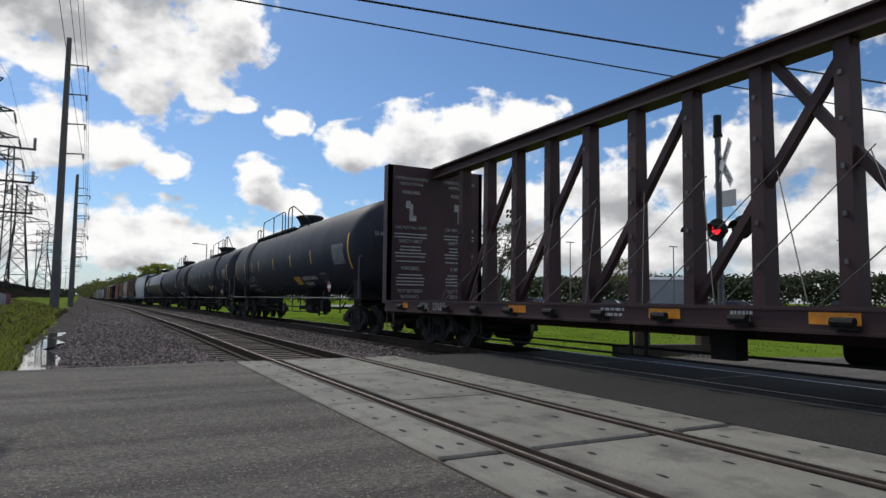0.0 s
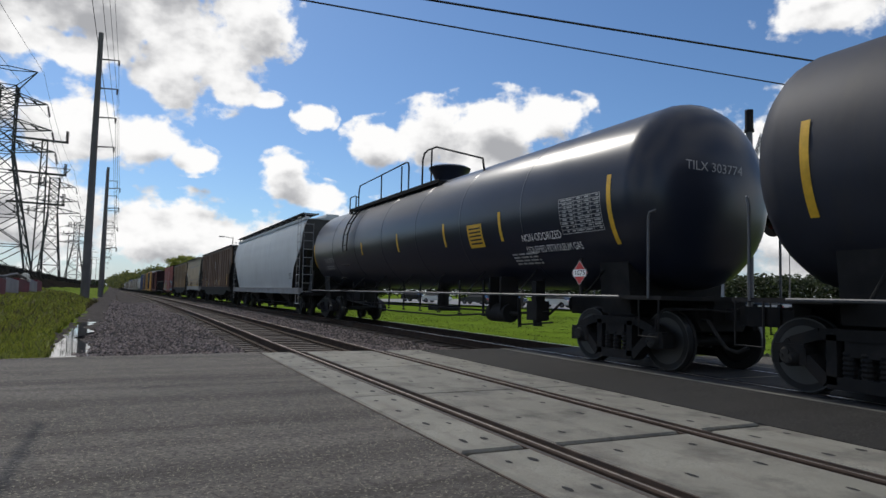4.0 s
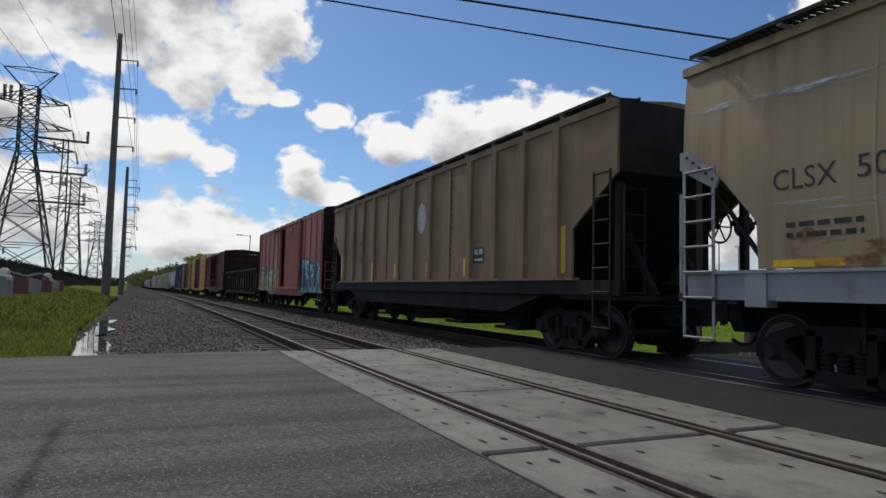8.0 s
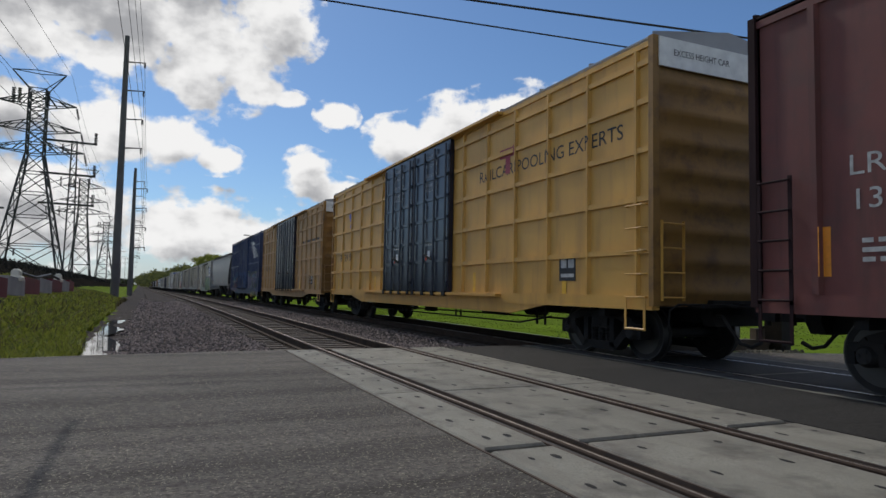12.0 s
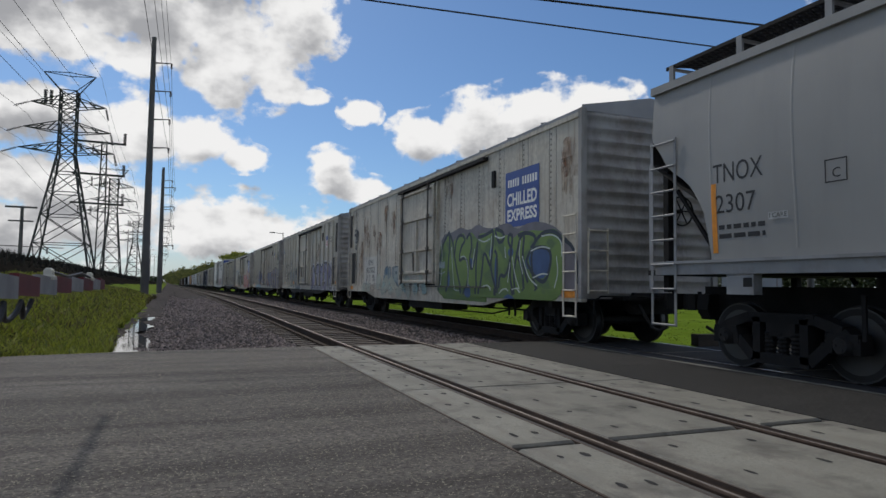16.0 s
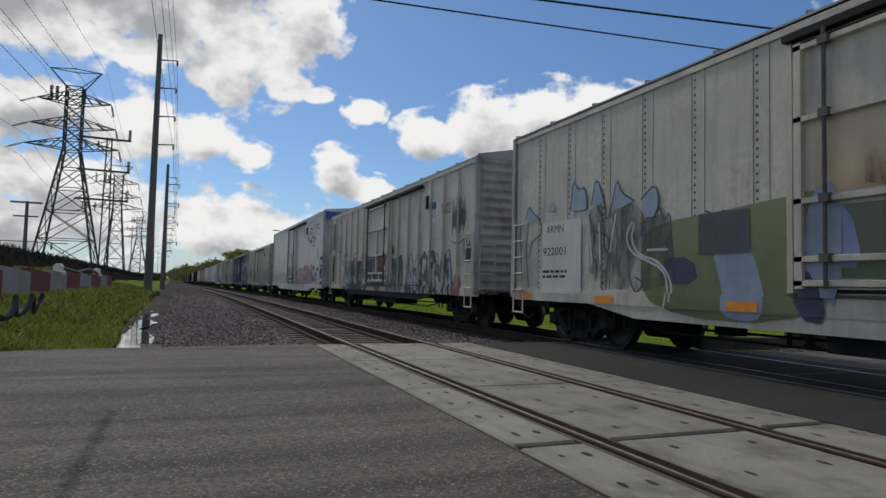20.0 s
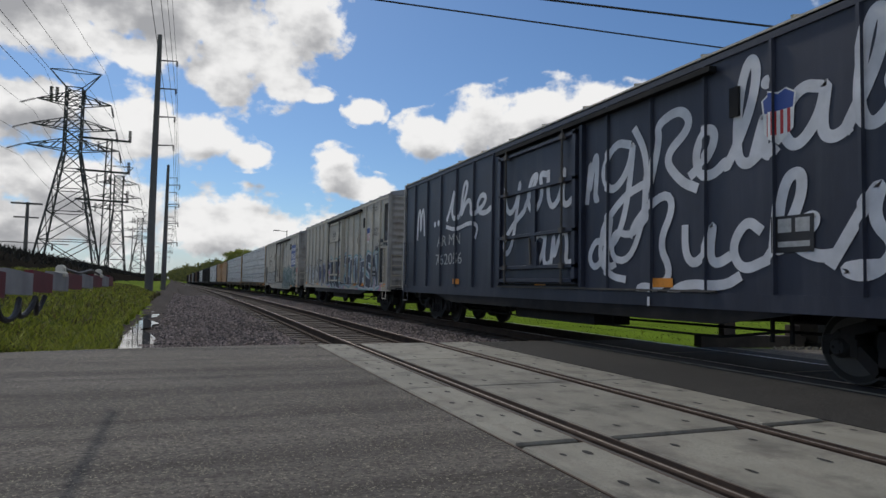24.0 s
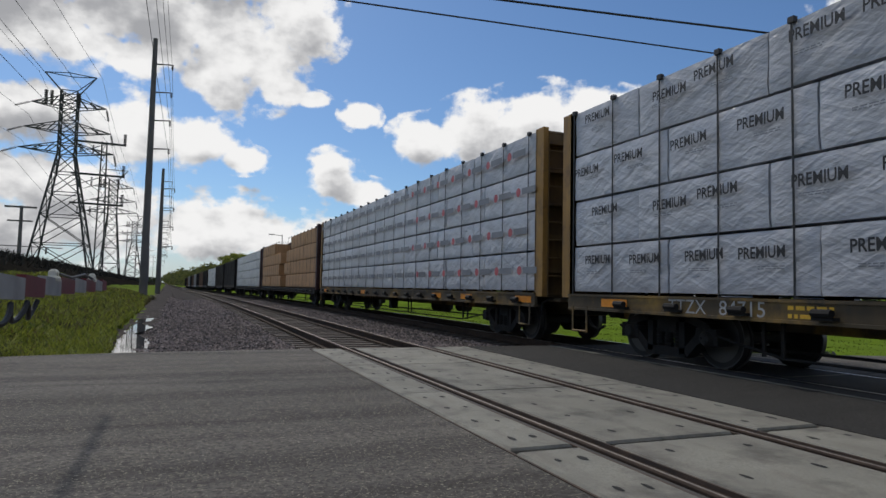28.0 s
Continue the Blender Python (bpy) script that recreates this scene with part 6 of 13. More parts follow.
def fade(low, high, z0, z1, patch=None, rough=0.5):
    """Sprayed paint that fades from one colour up into another, with soft patches of a third."""
    key = (low, high, round(z0, 2), round(z1, 2), patch)
    if key in PAINTS:
        return PAINTS[key]
    m = mat("sprayed_fade", low, rough, var=0.15, scale=2.5, bump=0)
    nt = m.node_tree
    N, L = nt.nodes.new, nt.links.new
    b = nt.nodes["Principled BSDF"]
    tc, sp, ns = N("ShaderNodeTexCoord"), N("ShaderNodeSeparateXYZ"), N("ShaderNodeTexNoise")
    ns.inputs["Scale"].default_value, ns.inputs["Detail"].default_value = 2.2, 3
    L(tc.outputs["Object"], sp.inputs[0])
    L(tc.outputs["Object"], ns.inputs["Vector"])
    add = N("ShaderNodeMath")
    add.operation = "MULTIPLY_ADD"
    add.inputs[1].default_value = (z1 - z0) * 1.3
    L(ns.outputs[0], add.inputs[0])
    L(sp.outputs[2], add.inputs[2])
    mr = N("ShaderNodeMapRange")
    mr.inputs["From Min"].default_value, mr.inputs["From Max"].default_value = z0 + (z1 - z0) * 0.75, z0 + (z1 - z0) * 1.45
    L(add.outputs[0], mr.inputs["Value"])
    mx = N("ShaderNodeMix")
    mx.data_type = "RGBA"
    mx.inputs["A"].default_value, mx.inputs["B"].default_value = (*low, 1), (*high, 1)
    L(mr.outputs[0], mx.inputs["Factor"])
    out = mx.outputs["Result"]
    if patch:
        n2, r2, m2 = N("ShaderNodeTexNoise"), N("ShaderNodeMapRange"), N("ShaderNodeMix")
        n2.inputs["Scale"].default_value, n2.inputs["Detail"].default_value = 1.7, 2
        mp = N("ShaderNodeMapping")
        mp.inputs["Location"].default_value = (3.1, 7.7, 1.9)
        L(tc.outputs["Object"], mp.inputs["Vector"])
        L(mp.outputs[0], n2.inputs["Vector"])
        r2.inputs["From Min"].default_value, r2.inputs["From Max"].default_value = 0.53, 0.6
        L(n2.outputs[0], r2.inputs["Value"])
        m2.data_type = "RGBA"
        L(r2.outputs[0], m2.inputs["Factor"])
        L(out, m2.inputs["A"])
        m2.inputs["B"].default_value = (*patch, 1)
        out = m2.outputs["Result"]
    L(out, b.inputs["Base Color"])
    PAINTS[key] = m
    return m


def graffiti(fl, y0, y1, z0, z1, letters, thick, fill, line, halo=None, cloud=None, accent=None, seed=1, slant=0.0, label="sprayed graffiti letters", shine=None, shadow=None, soft=2, words="", cuts=2):
    """Fat outlined letters with holes, glints and, if wanted, a halo, a drop shadow and a cloud behind."""
    rng = random.Random(seed)
    shapes, holes = fat_letters(rng, y0, y1, z0, z1, letters, slant, words)
    shapes = [rounded(p, soft, k=0.2) for p in shapes]
    w = min(max(thick * 0.28, 0.035), 0.09)
    layers = []
    if cloud:
        layers.append((blobs(rng, int(letters * 2.2), y0, y1, z0 + 0.2 * (z1 - z0), z1 - 0.05 * (z1 - z0), (z1 - z0) * 0.22, (z1 - z0) * 0.38), cloud))
    if halo:
        layers.append((sum((stroke(p, w * 3.4, True) for p in shapes), []), halo))
    if shadow:
        drop = [[(y + 0.12, z - 0.09) for y, z in p] for p in shapes]
        layers.append((drop, shadow))
    layers.append((sum((stroke(p, w * 1.3, True) for p in shapes), []) , line))
    layers.append((shapes, fill))
    # Creases that run from the outline into the letters.
    bits = []
    for p in shapes:
        cy, cz = sum(q[0] for q in p) / len(p), sum(q[1] for q in p) / len(p)
        for _ in range(cuts):
            y, z = p[rng.randrange(len(p))]
            e = rng.uniform(0.35, 0.6)
            my, mz = y + (cy - y) * e * 0.6 + rng.uniform(-0.06, 0.06), z + (cz - z) * e * 0.6
            bits += stroke(rounded([(y, z), (my, mz), (y + (cy - y) * e, z + (cz - z) * e + rng.uniform(-0.08, 0.08))], 1, False), w * 0.7)
    layers.append((sum((stroke(p, w, True) for p in shapes), []) + holes + bits, line))
    if accent:
        bits = []
        for p in shapes:
            cy, cz = sum(q[0] for q in p) / len(p), sum(q[1] for q in p) / len(p)
            k = rng.randrange(len(p))
            run = [p[(k + i) % len(p)] for i in range(len(p) // 4)]
            run = [(cy + (y - cy) * 0.74, cz + (z - cz) * 0.78) for y, z in run]
            bits += stroke(run, w * 1.6)
        layers.append((bits, accent))
    if shine:
        bits = []
        for p in shapes:
            cy, cz = sum(q[0] for q in p) / len(p), sum(q[1] for q in p) / len(p)
            for _ in range(2):
                k = rng.randrange(len(p))
                run = [p[(k + i) % len(p)] for i in range(max(len(p) // 6, 3))]
                bits += stroke([(cy + (y - cy) * 0.84, cz + (z - cz) * 0.87) for y, z in run], w * 0.45)
        layers.append((bits, shine))
    return fl.paint("graffiti", layers, label)


def tag_line(fl, y0, y1, z0, z1, material, seed, w=0.03, n=9):
    """A thin hand-drawn scribble of loops and hooks."""
    rng = random.Random(seed)
    pts, ph = [], rng.uniform(0, 6)
    m = n * 5
    mid, amp = (z0 + z1) / 2, (z1 - z0) / 2
    tall = 1.0
    for i in range(m):
        t = i / (m - 1)
        ph += 6.283 / 5 * rng.uniform(0.75, 1.25)
        if i % 5 == 0:
            tall = rng.choice((0.45, 0.6, 1.0))
        pts.append((y1 - (y1 - y0) * (0.08 + 0.84 * t) + 0.55 * (y1 - y0) / n * math.cos(ph), mid + amp * tall * math.sin(ph) - amp * 0.15 * (1 - tall)))
    polys = stroke(rounded(pts, 1, False), w)
    if rng.random() < 0.6:
        polys += stroke(rounded([(y1, z0 - 0.1 * amp), ((y0 + y1) / 2, z0 - 0.3 * amp), (y0, z0)], 2, False), w)
    return fl.paint("graffiti_tag", [(polys, material)], "thin scrawled graffiti tag")


# Joined handwriting: the pen's way through each letter, on a base line at 0 with small letters 1 high.
PEN = {
    "t": [(0, 0), (0.25, 0.9), (0.4, 2), (0.3, 0.5), (0.45, 0), (0.75, 0.15)], "h": [(0, 0), (0.35, 1.2), (0.45, 2.0), (0.25, 2.1), (0.15, 1.2), (0.15, 0), (0.35, 0.8), (0.6, 1), (0.7, 0.6), (0.7, 0.1), (0.95, 0.1)],
    "e": [(0, 0.1), (0.45, 0.45), (0.55, 0.9), (0.3, 1.1), (0.08, 0.6), (0.25, 0.05), (0.6, 0), (0.85, 0.25)], "y": [(0, 0.9), (0.08, 0.3), (0.35, 0.05), (0.6, 0.4), (0.68, 1.1), (0.6, 0), (0.5, -0.8), (0.25, -1.1), (0.08, -0.7), (0.5, -0.2), (0.95, 0.1)],
    "o": [(0, 0.2), (0.5, 1), (0.2, 0.95), (0.08, 0.3), (0.4, -0.05), (0.7, 0.4), (0.5, 1.0), (0.85, 0.9)], "u": [(0, 1.0), (0.05, 0.3), (0.25, 0), (0.5, 0.3), (0.58, 1.1), (0.55, 0.2), (0.7, 0), (0.95, 0.2)],
    "n": [(0, 0), (0.05, 1.1), (0.1, 0.1), (0.3, 0.9), (0.5, 1.05), (0.62, 0.6), (0.6, 0.05), (0.9, 0.1)], "g": [(0.6, 0.9), (0.3, 1.05), (0.05, 0.5), (0.3, 0), (0.6, 0.4), (0.65, 1.1), (0.62, -0.4), (0.4, -1.15), (0.1, -0.8), (0.5, -0.1), (0.95, 0.1)],
    "a": [(0.6, 0.9), (0.3, 1.05), (0.05, 0.5), (0.3, -0.05), (0.6, 0.4), (0.65, 1.1), (0.62, 0.2), (0.78, 0), (0.98, 0.15)], "d": [(0.55, 0.9), (0.25, 1.0), (0.05, 0.4), (0.3, -0.05), (0.6, 0.4), (0.75, 2.1), (0.65, 0.3), (0.8, 0), (0.98, 0.15)],
    "R": [(0.0, 0), (0.2, 1.6), (0.1, 2.1), (0.6, 2.3), (0.85, 1.7), (0.3, 1.1), (0.7, 0.3), (1.05, 0)], "l": [(0, 0), (0.4, 1), (0.5, 1.9), (0.3, 2.25), (0.15, 1.5), (0.2, 0.3), (0.42, -0.02), (0.7, 0.2)],
    "i": [(0, 0.1), (0.25, 1.1), (0.22, 0.3), (0.4, 0), (0.62, 0.2)], "b": [(0, 0), (0.38, 1.2), (0.42, 2.1), (0.2, 2.15), (0.12, 0.6), (0.35, -0.05), (0.68, 0.4), (0.5, 0.95), (0.9, 0.8)],
    "L": [(0.0, 1.5), (0.35, 2.3), (0.5, 1.7), (0.25, 0.3), (0.0, 0.05), (0.3, 0.3), (0.8, -0.1), (1.15, 0.2)], "c": [(0.6, 0.8), (0.3, 1.1), (0.05, 0.5), (0.3, -0.05), (0.75, 0.2)],
    "k": [(0, 0), (0.38, 1.2), (0.38, 2.1), (0.12, 1.9), (0.12, 0), (0.3, 0.75), (0.6, 1.05), (0.55, 0.65), (0.2, 0.55), (0.62, 0.05), (0.9, 0.1)], "s": [(0, 0.1), (0.45, 1.2), (0.35, 0.65), (0.65, 0.3), (0.4, -0.05), (0.05, 0.1), (0.9, 0.1)],
}


def cursive(words, y0, y1, z0, height, w, tilt=0.0):
    """One running line of handwriting fitted between y0 and y1."""
    pts, x = [], 0.0
    for c in words:
        pts += [(x + a, b) for a, b in PEN[c]]
        x += max(a for a, b in PEN[c]) * 0.98
    k = (y1 - y0) / x
    return stroke(rounded([(y1 - a * k - 0.12 * b * height, z0 + b * height + tilt * a * k) for a, b in pts], 3, False), w)


# ---- running gear shared by all cars ----
def lathe(profile, n=24):
    """Spun about x: (x, radius) pairs."""
    s = Shape()
    s.loft([[(x, r * math.cos(2 * math.pi * i / n), r * math.sin(2 * math.pi * i / n)) for i in range(n)] for x, r in profile])
    return s


GEAR = {}


def gear():
    if GEAR:
        return GEAR
    GEAR["wheel"] = lathe([(0.05, 0.1), (0.05, 0.34), (0.075, 0.36), (0.07, 0.452), (-0.02, 0.455), (-0.045, 0.458), (-0.05, 0.485), (-0.075, 0.48), (-0.075, 0.36), (-0.03, 0.33), (-0.02, 0.16), (-0.05, 0.12), (-0.05, 0.1)]).mesh("wheel", M_WHEEL, True)
    GEAR["tread"] = lathe([(0.071, 0.44), (0.0715, 0.4525), (0.02, 0.4555), (-0.02, 0.4585), (-0.02, 0.45)]).mesh("tread", M_TREAD, True)
    GEAR["axle"] = Shape().rod((-1.0, 0, 0), (1.0, 0, 0), 0.085, 12).mesh("axle", M_WHEEL, True)
    s = Shape()
    t = 0.07
    top = [(-0.98, 0.5), (-0.86, 0.62), (-0.5, 0.74), (0.5, 0.74), (0.86, 0.62), (0.98, 0.5)]
    for (a, b), (c, d) in zip(top, top[1:]):
        s.bar((0, a, b), (0, c, d), 0.2, 0.13)
    low = [(-0.68, 0.44), (-0.42, 0.2), (0.42, 0.2), (0.68, 0.44)]
    for (a, b), (c, d) in zip(low, low[1:]):
        s.bar((0, a, b), (0, c, d), 0.2, 0.14)
    for y in (-0.36, 0.36):
        s.bar((0, y, 0.18), (0, y, 0.74), 0.2, 0.12, (0, 1, 0))
    for y in (-0.875, 0.875):
        s.box(-0.12, 0.12, y - 0.2, y + 0.2, 0.5, 0.6)
        s.box(-0.11, 0.11, y - 0.22, y - 0.13, 0.36, 0.56)
        s.box(-0.11, 0.11, y + 0.13, y + 0.22, 0.36, 0.56)
    GEAR["side_frame"] = s.mesh("side_frame", M_BLACK)
    s = lathe([(-0.16, 0.02), (-0.16, 0.09), (-0.1, 0.13), (0.1, 0.13)], 14)
    for k in range(3):
        a = k * 2.094
        s.rod((-0.175, 0.055 * math.cos(a), 0.055 * math.sin(a)), (-0.15, 0.055 * math.cos(a), 0.055 * math.sin(a)), 0.02, 6)
    GEAR["bearing_cap"] = s.mesh("bearing_cap", M_WHEEL, True)
    s = Shape()
    s.loft([[(r * math.cos(t * 0.698), r * math.sin(t * 0.698), 0.26 + 0.027 * i) for t in range(9)] for i, r in enumerate([0.08, 0.062] * 6)])
    GEAR["spring"] = s.mesh("spring", M_BLACK)
    s = Shape().box(-1.08, 1.08, -0.22, 0.22, 0.5, 0.68).box(-0.4, 0.4, -0.3, 0.3, 0.62, 0.78)
    for y in (-0.4, 0.4):
        s.box(-0.8, 0.8, y - 0.05, y + 0.05, 0.38, 0.48)
    GEAR["truck"] = s.mesh("truck", M_BLACK)
    s = Shape().box(-0.1, 0.1, -0.62, 0.1, 0.8, 0.98)
    s.prism([(-0.2, -0.6), (0.14, -0.6), (0.2, -0.72), (0.12, -0.9), (0.02, -0.84), (-0.02, -0.72), (-0.1, -0.74), (-0.15, -1.0), (-0.26, -1.0), (-0.28, -0.78)], "z", 0.74, 1.02)
    s.rod((-0.2, -0.85, 0.68), (-0.2, -0.85, 1.06), 0.035, 8)
    GEAR["coupler"] = s.mesh("coupler", M_BLACK)
    GEAR["cut_lever"] = Shape().tube([(-1.42, -0.06, 0.62), (-1.42, -0.08, 0.86), (-1.3, -0.12, 0.95), (-0.5, -0.2, 0.95), (-0.2, -0.35, 0.92), (-0.12, -0.55, 1.02)], 0.018, 6).mesh("cut_lever", M_BLACK)
    GEAR["draft_box"] = Shape().prism([(-0.45, 0.62), (0.45, 0.62), (0.55, 0.78), (0.5, 1.02), (-0.5, 1.02), (-0.55, 0.78)], "y", -0.12, 0.1).mesh("draft_box", M_BLACK)
    GEAR["air_hose"] = Shape().tube([(-0.42, 0.1, 0.8), (-0.46, -0.15, 0.78), (-0.47, -0.3, 0.6), (-0.44, -0.46, 0.4), (-0.4, -0.62, 0.36), (-0.36, -0.76, 0.44)], 0.03, 6).mesh("air_hose", M_HOLE)
    return GEAR


def trucks(ob, half, inset=1.9):
    g = gear()
    for sg in (-1, 1):
        y = sg * (half - inset)
        tr = part("truck", g["truck"], parent=ob, at=pose(0, y, 0), label="black cast steel truck")
        for sx in (-1, 1):
            part("side_frame", g["side_frame"], parent=tr, at=pose(sx * 1.0, 0, 0))
            for yy in (-0.2, 0.0, 0.2):
                part("spring", g["spring"], parent=tr, at=pose(sx * 1.02, yy, 0))
            for yy in (-0.875, 0.875):
                part("wheel", g["wheel"], parent=tr, at=pose(sx * 0.76, yy, 0.46, 0, 0, 0 if sx > 0 else 180))
                part("tread", g["tread"], parent=tr, at=pose(sx * 0.76, yy, 0.46, 0, 0, 0 if sx > 0 else 180), label="bright worn tread")
                part("bearing_cap", g["bearing_cap"], parent=tr, at=pose(sx * 1.0, yy, 0.46, 0, 0, 0 if sx < 0 else 180))
        for yy in (-0.875, 0.875):
            part("axle", g["axle"], parent=tr, at=pose(0, yy, 0.46))
        part("coupler", g["coupler"], parent=ob, at=pose(0, sg * half, 0, 0, 0, 0 if sg < 0 else 180))
        part("air_hose", g["air_hose"], parent=ob, at=pose(0, sg * (half + 0.1), 0, 0, 0, 0 if sg < 0 else 180))
        part("cut_lever", g["cut_lever"], parent=ob, at=pose(0, sg * (half + 0.1), 0, 0, 0, 0 if sg < 0 else 180), label="bent uncoupling rod")
        part("draft_box", g["draft_box"], parent=ob, at=pose(0, sg * half, 0, 0, 0, 0 if sg < 0 else 180))


def ladder(x, y, z0, z1, w=0.42, rungs=None, r=0.016, axis="y", stile=0.05):
    """Stiles and rungs in the plane of the flank (axis y) or of the end (axis x)."""
    s = Shape()
    n = rungs or max(2, int((z1 - z0) / 0.36))

    def p(a, z, d=0.0):
        return (x - d, y + a, z) if axis == "y" else (x + a, y - d, z)
    for a in (-w / 2, w / 2) if stile else ():
        s.bar(p(a, z0), p(a, z1), stile, 0.012)
    for i in range(n + 1):
        z = z0 + 0.05 + (z1 - z0 - 0.1) * i / n
        if not stile:
            s.tube([p(-w / 2, z, -0.06), p(-w / 2, z, 0.0), p(-w / 2 + 0.03, z, 0.02), p(w / 2 - 0.03, z, 0.02), p(w / 2, z, 0.0), p(w / 2, z, -0.06)], r * 0.8, 6)
            continue
        s.rod(p(-w / 2, z, 0.02), p(w / 2, z, 0.02), r, 6)
    return s


def brake_gear(ob, half, low=0.62, seed=0):
    """Rods, reservoir, cylinder and levers hung under the floor."""
    rng = random.Random(seed)
    a = rng.uniform(-1.5, 1.5)
    part("air_reservoir", Shape().rod((0.9, a, low + 0.05), (0.9, a + 1.3, low + 0.05), 0.2, 12).rod((0.9, a - 0.08, low + 0.05), (0.9, a, low + 0.05), 0.08, 12, 0.2), M_BLACK, ob, smooth=True)
    part("brake_cylinder", Shape().rod((0.7, a - 2.2, low + 0.1), (0.7, a - 1.5, low + 0.1), 0.17, 12), M_BLACK, ob, smooth=True)
    part("control_valve", Shape().box(-0.7, -0.45, a + 1.9, a + 2.3, low - 0.1, low + 0.35), M_BLACK, ob)
    for k in range(4):
        y = -half * 0.62 + half * 1.24 * k / 3
        part("rod_hanger", Shape().bar((-1.1, y, low + 0.4), (-1.1, y, low - 0.12), 0.05, 0.03).bar((-1.1, y + 0.3, low + 0.4), (-1.1, y + 0.3, low - 0.12), 0.05, 0.03), M_BLACK, ob)
    part("brake_rod", Shape().rod((-0.5, -half + 2.6, low), (-0.5, half - 2.6, low - 0.08), 0.022, 6), M_BLACK, ob)
    part("brake_rod", Shape().tube([(-1.1, -half + 3.4, low + 0.05), (-1.1, -half + 4.6, low - 0.12), (-1.1, half - 4.4, low - 0.12), (-1.1, half - 3.2, low + 0.1)], 0.02, 5), M_BLACK, ob)


def brake_wheel(ob, x, y, z, r=0.28):
    s = Shape()
    n = 18
    ring = [(x + r * math.cos(2 * math.pi * i / n), y, z + r * math.sin(2 * math.pi * i / n)) for i in range(n + 1)]
    s.tube(ring, 0.018, 5)
    for i in range(0, n, 3):
        s.rod((x, y, z), ring[i], 0.014, 5)
    s.rod((x, y, z), (x, y + 0.2, z), 0.04, 8)
    part("brake_wheel", s, M_BLACK, ob)


# ---- kinds of cars ----
def end_wall(ob, half, w, z0, z1, peak, material, ribs=9, label="", deep=0.07):
    """Both ends: pressed sheets with horizontal ribs."""
    for sg in (-1, 1):
        y = sg * half
        part("end_frame", Shape().prism([(-w, z0), (w, z0), (w, z1), (0, peak), (-w, z1)], "y", y, y - sg * 0.08), material, ob, label)
        rows, h = [], (z1 - z0) / ribs
        for i in range(ribs):
            for a, c in ((0.05, 0.0), (0.2, 0.15), (0.38, 0.8), (0.5, 1.0), (0.62, 0.8), (0.8, 0.15)):
                z, e = z0 + h * (i + a), sg * deep
                wob = 0.012 * math.sin(5.1 * i + 9 * a) * c
                rows.append([(-w + 0.04, y + sg * 0.004, z), (-w + 0.12, y + e * c * 0.25 + sg * 0.006, z + wob), (-w + 0.24, y + e * c + sg * 0.006, z - wob), (-0.5, y + e * c * 0.94 + sg * 0.006, z + wob),
                             (0.4, y + e * c + sg * 0.006, z), (w - 0.24, y + e * c + sg * 0.006, z + wob), (w - 0.12, y + e * c * 0.25 + sg * 0.006, z), (w - 0.04, y + sg * 0.004, z)])
        sheet = Shape().strip(rows)
        if sg > 0:
            sheet.f = [tuple(reversed(q)) for q in sheet.f]
        part("end_sheet", sheet, material, ob, "pressed sheet with horizontal ribs", True)
        for sx in (-w, w):
            part("corner_post", Shape().box(sx - 0.06, sx + 0.06, y - 0.05, y + 0.05, z0, z1), material, ob)


def roof(ob, half, w, z1, peak, material, seams=12):
    s = Shape().prism([(-w - 0.03, z1 - 0.05), (w + 0.03, z1 - 0.05), (w + 0.03, z1 + 0.01), (0, peak + 0.02), (-w - 0.03, z1 + 0.01)], "y", -half - 0.03, half + 0.03)
    for i in range(seams + 1):
        y = -half + 2 * half * i / seams
        s.bar((-w, y, z1 + 0.03), (0, y, peak + 0.04), 0.07, 0.04, (0, 1, 0))
        s.bar((w, y, z1 + 0.03), (0, y, peak + 0.04), 0.07, 0.04, (0, 1, 0))
    part("roof", s, material, ob)


def post_at(ob, y, w, x, z0, z1, proud, mesh_cache, material, name="side_post"):
    key = (w, round(z0, 3), round(z1, 3), proud, material.name, x)
    if key not in mesh_cache:
        c = min(0.03, w * 0.25)
        mesh_cache[key] = Shape().prism([(x - proud, -w / 2 + c), (x - proud, w / 2 - c), (x + 0.01, w / 2), (x + 0.01, -w / 2)], "z", z0, z1).mesh(name, material)
    part(name, mesh_cache[key], parent=ob, at=pose(0, y, 0))


POSTS = {}


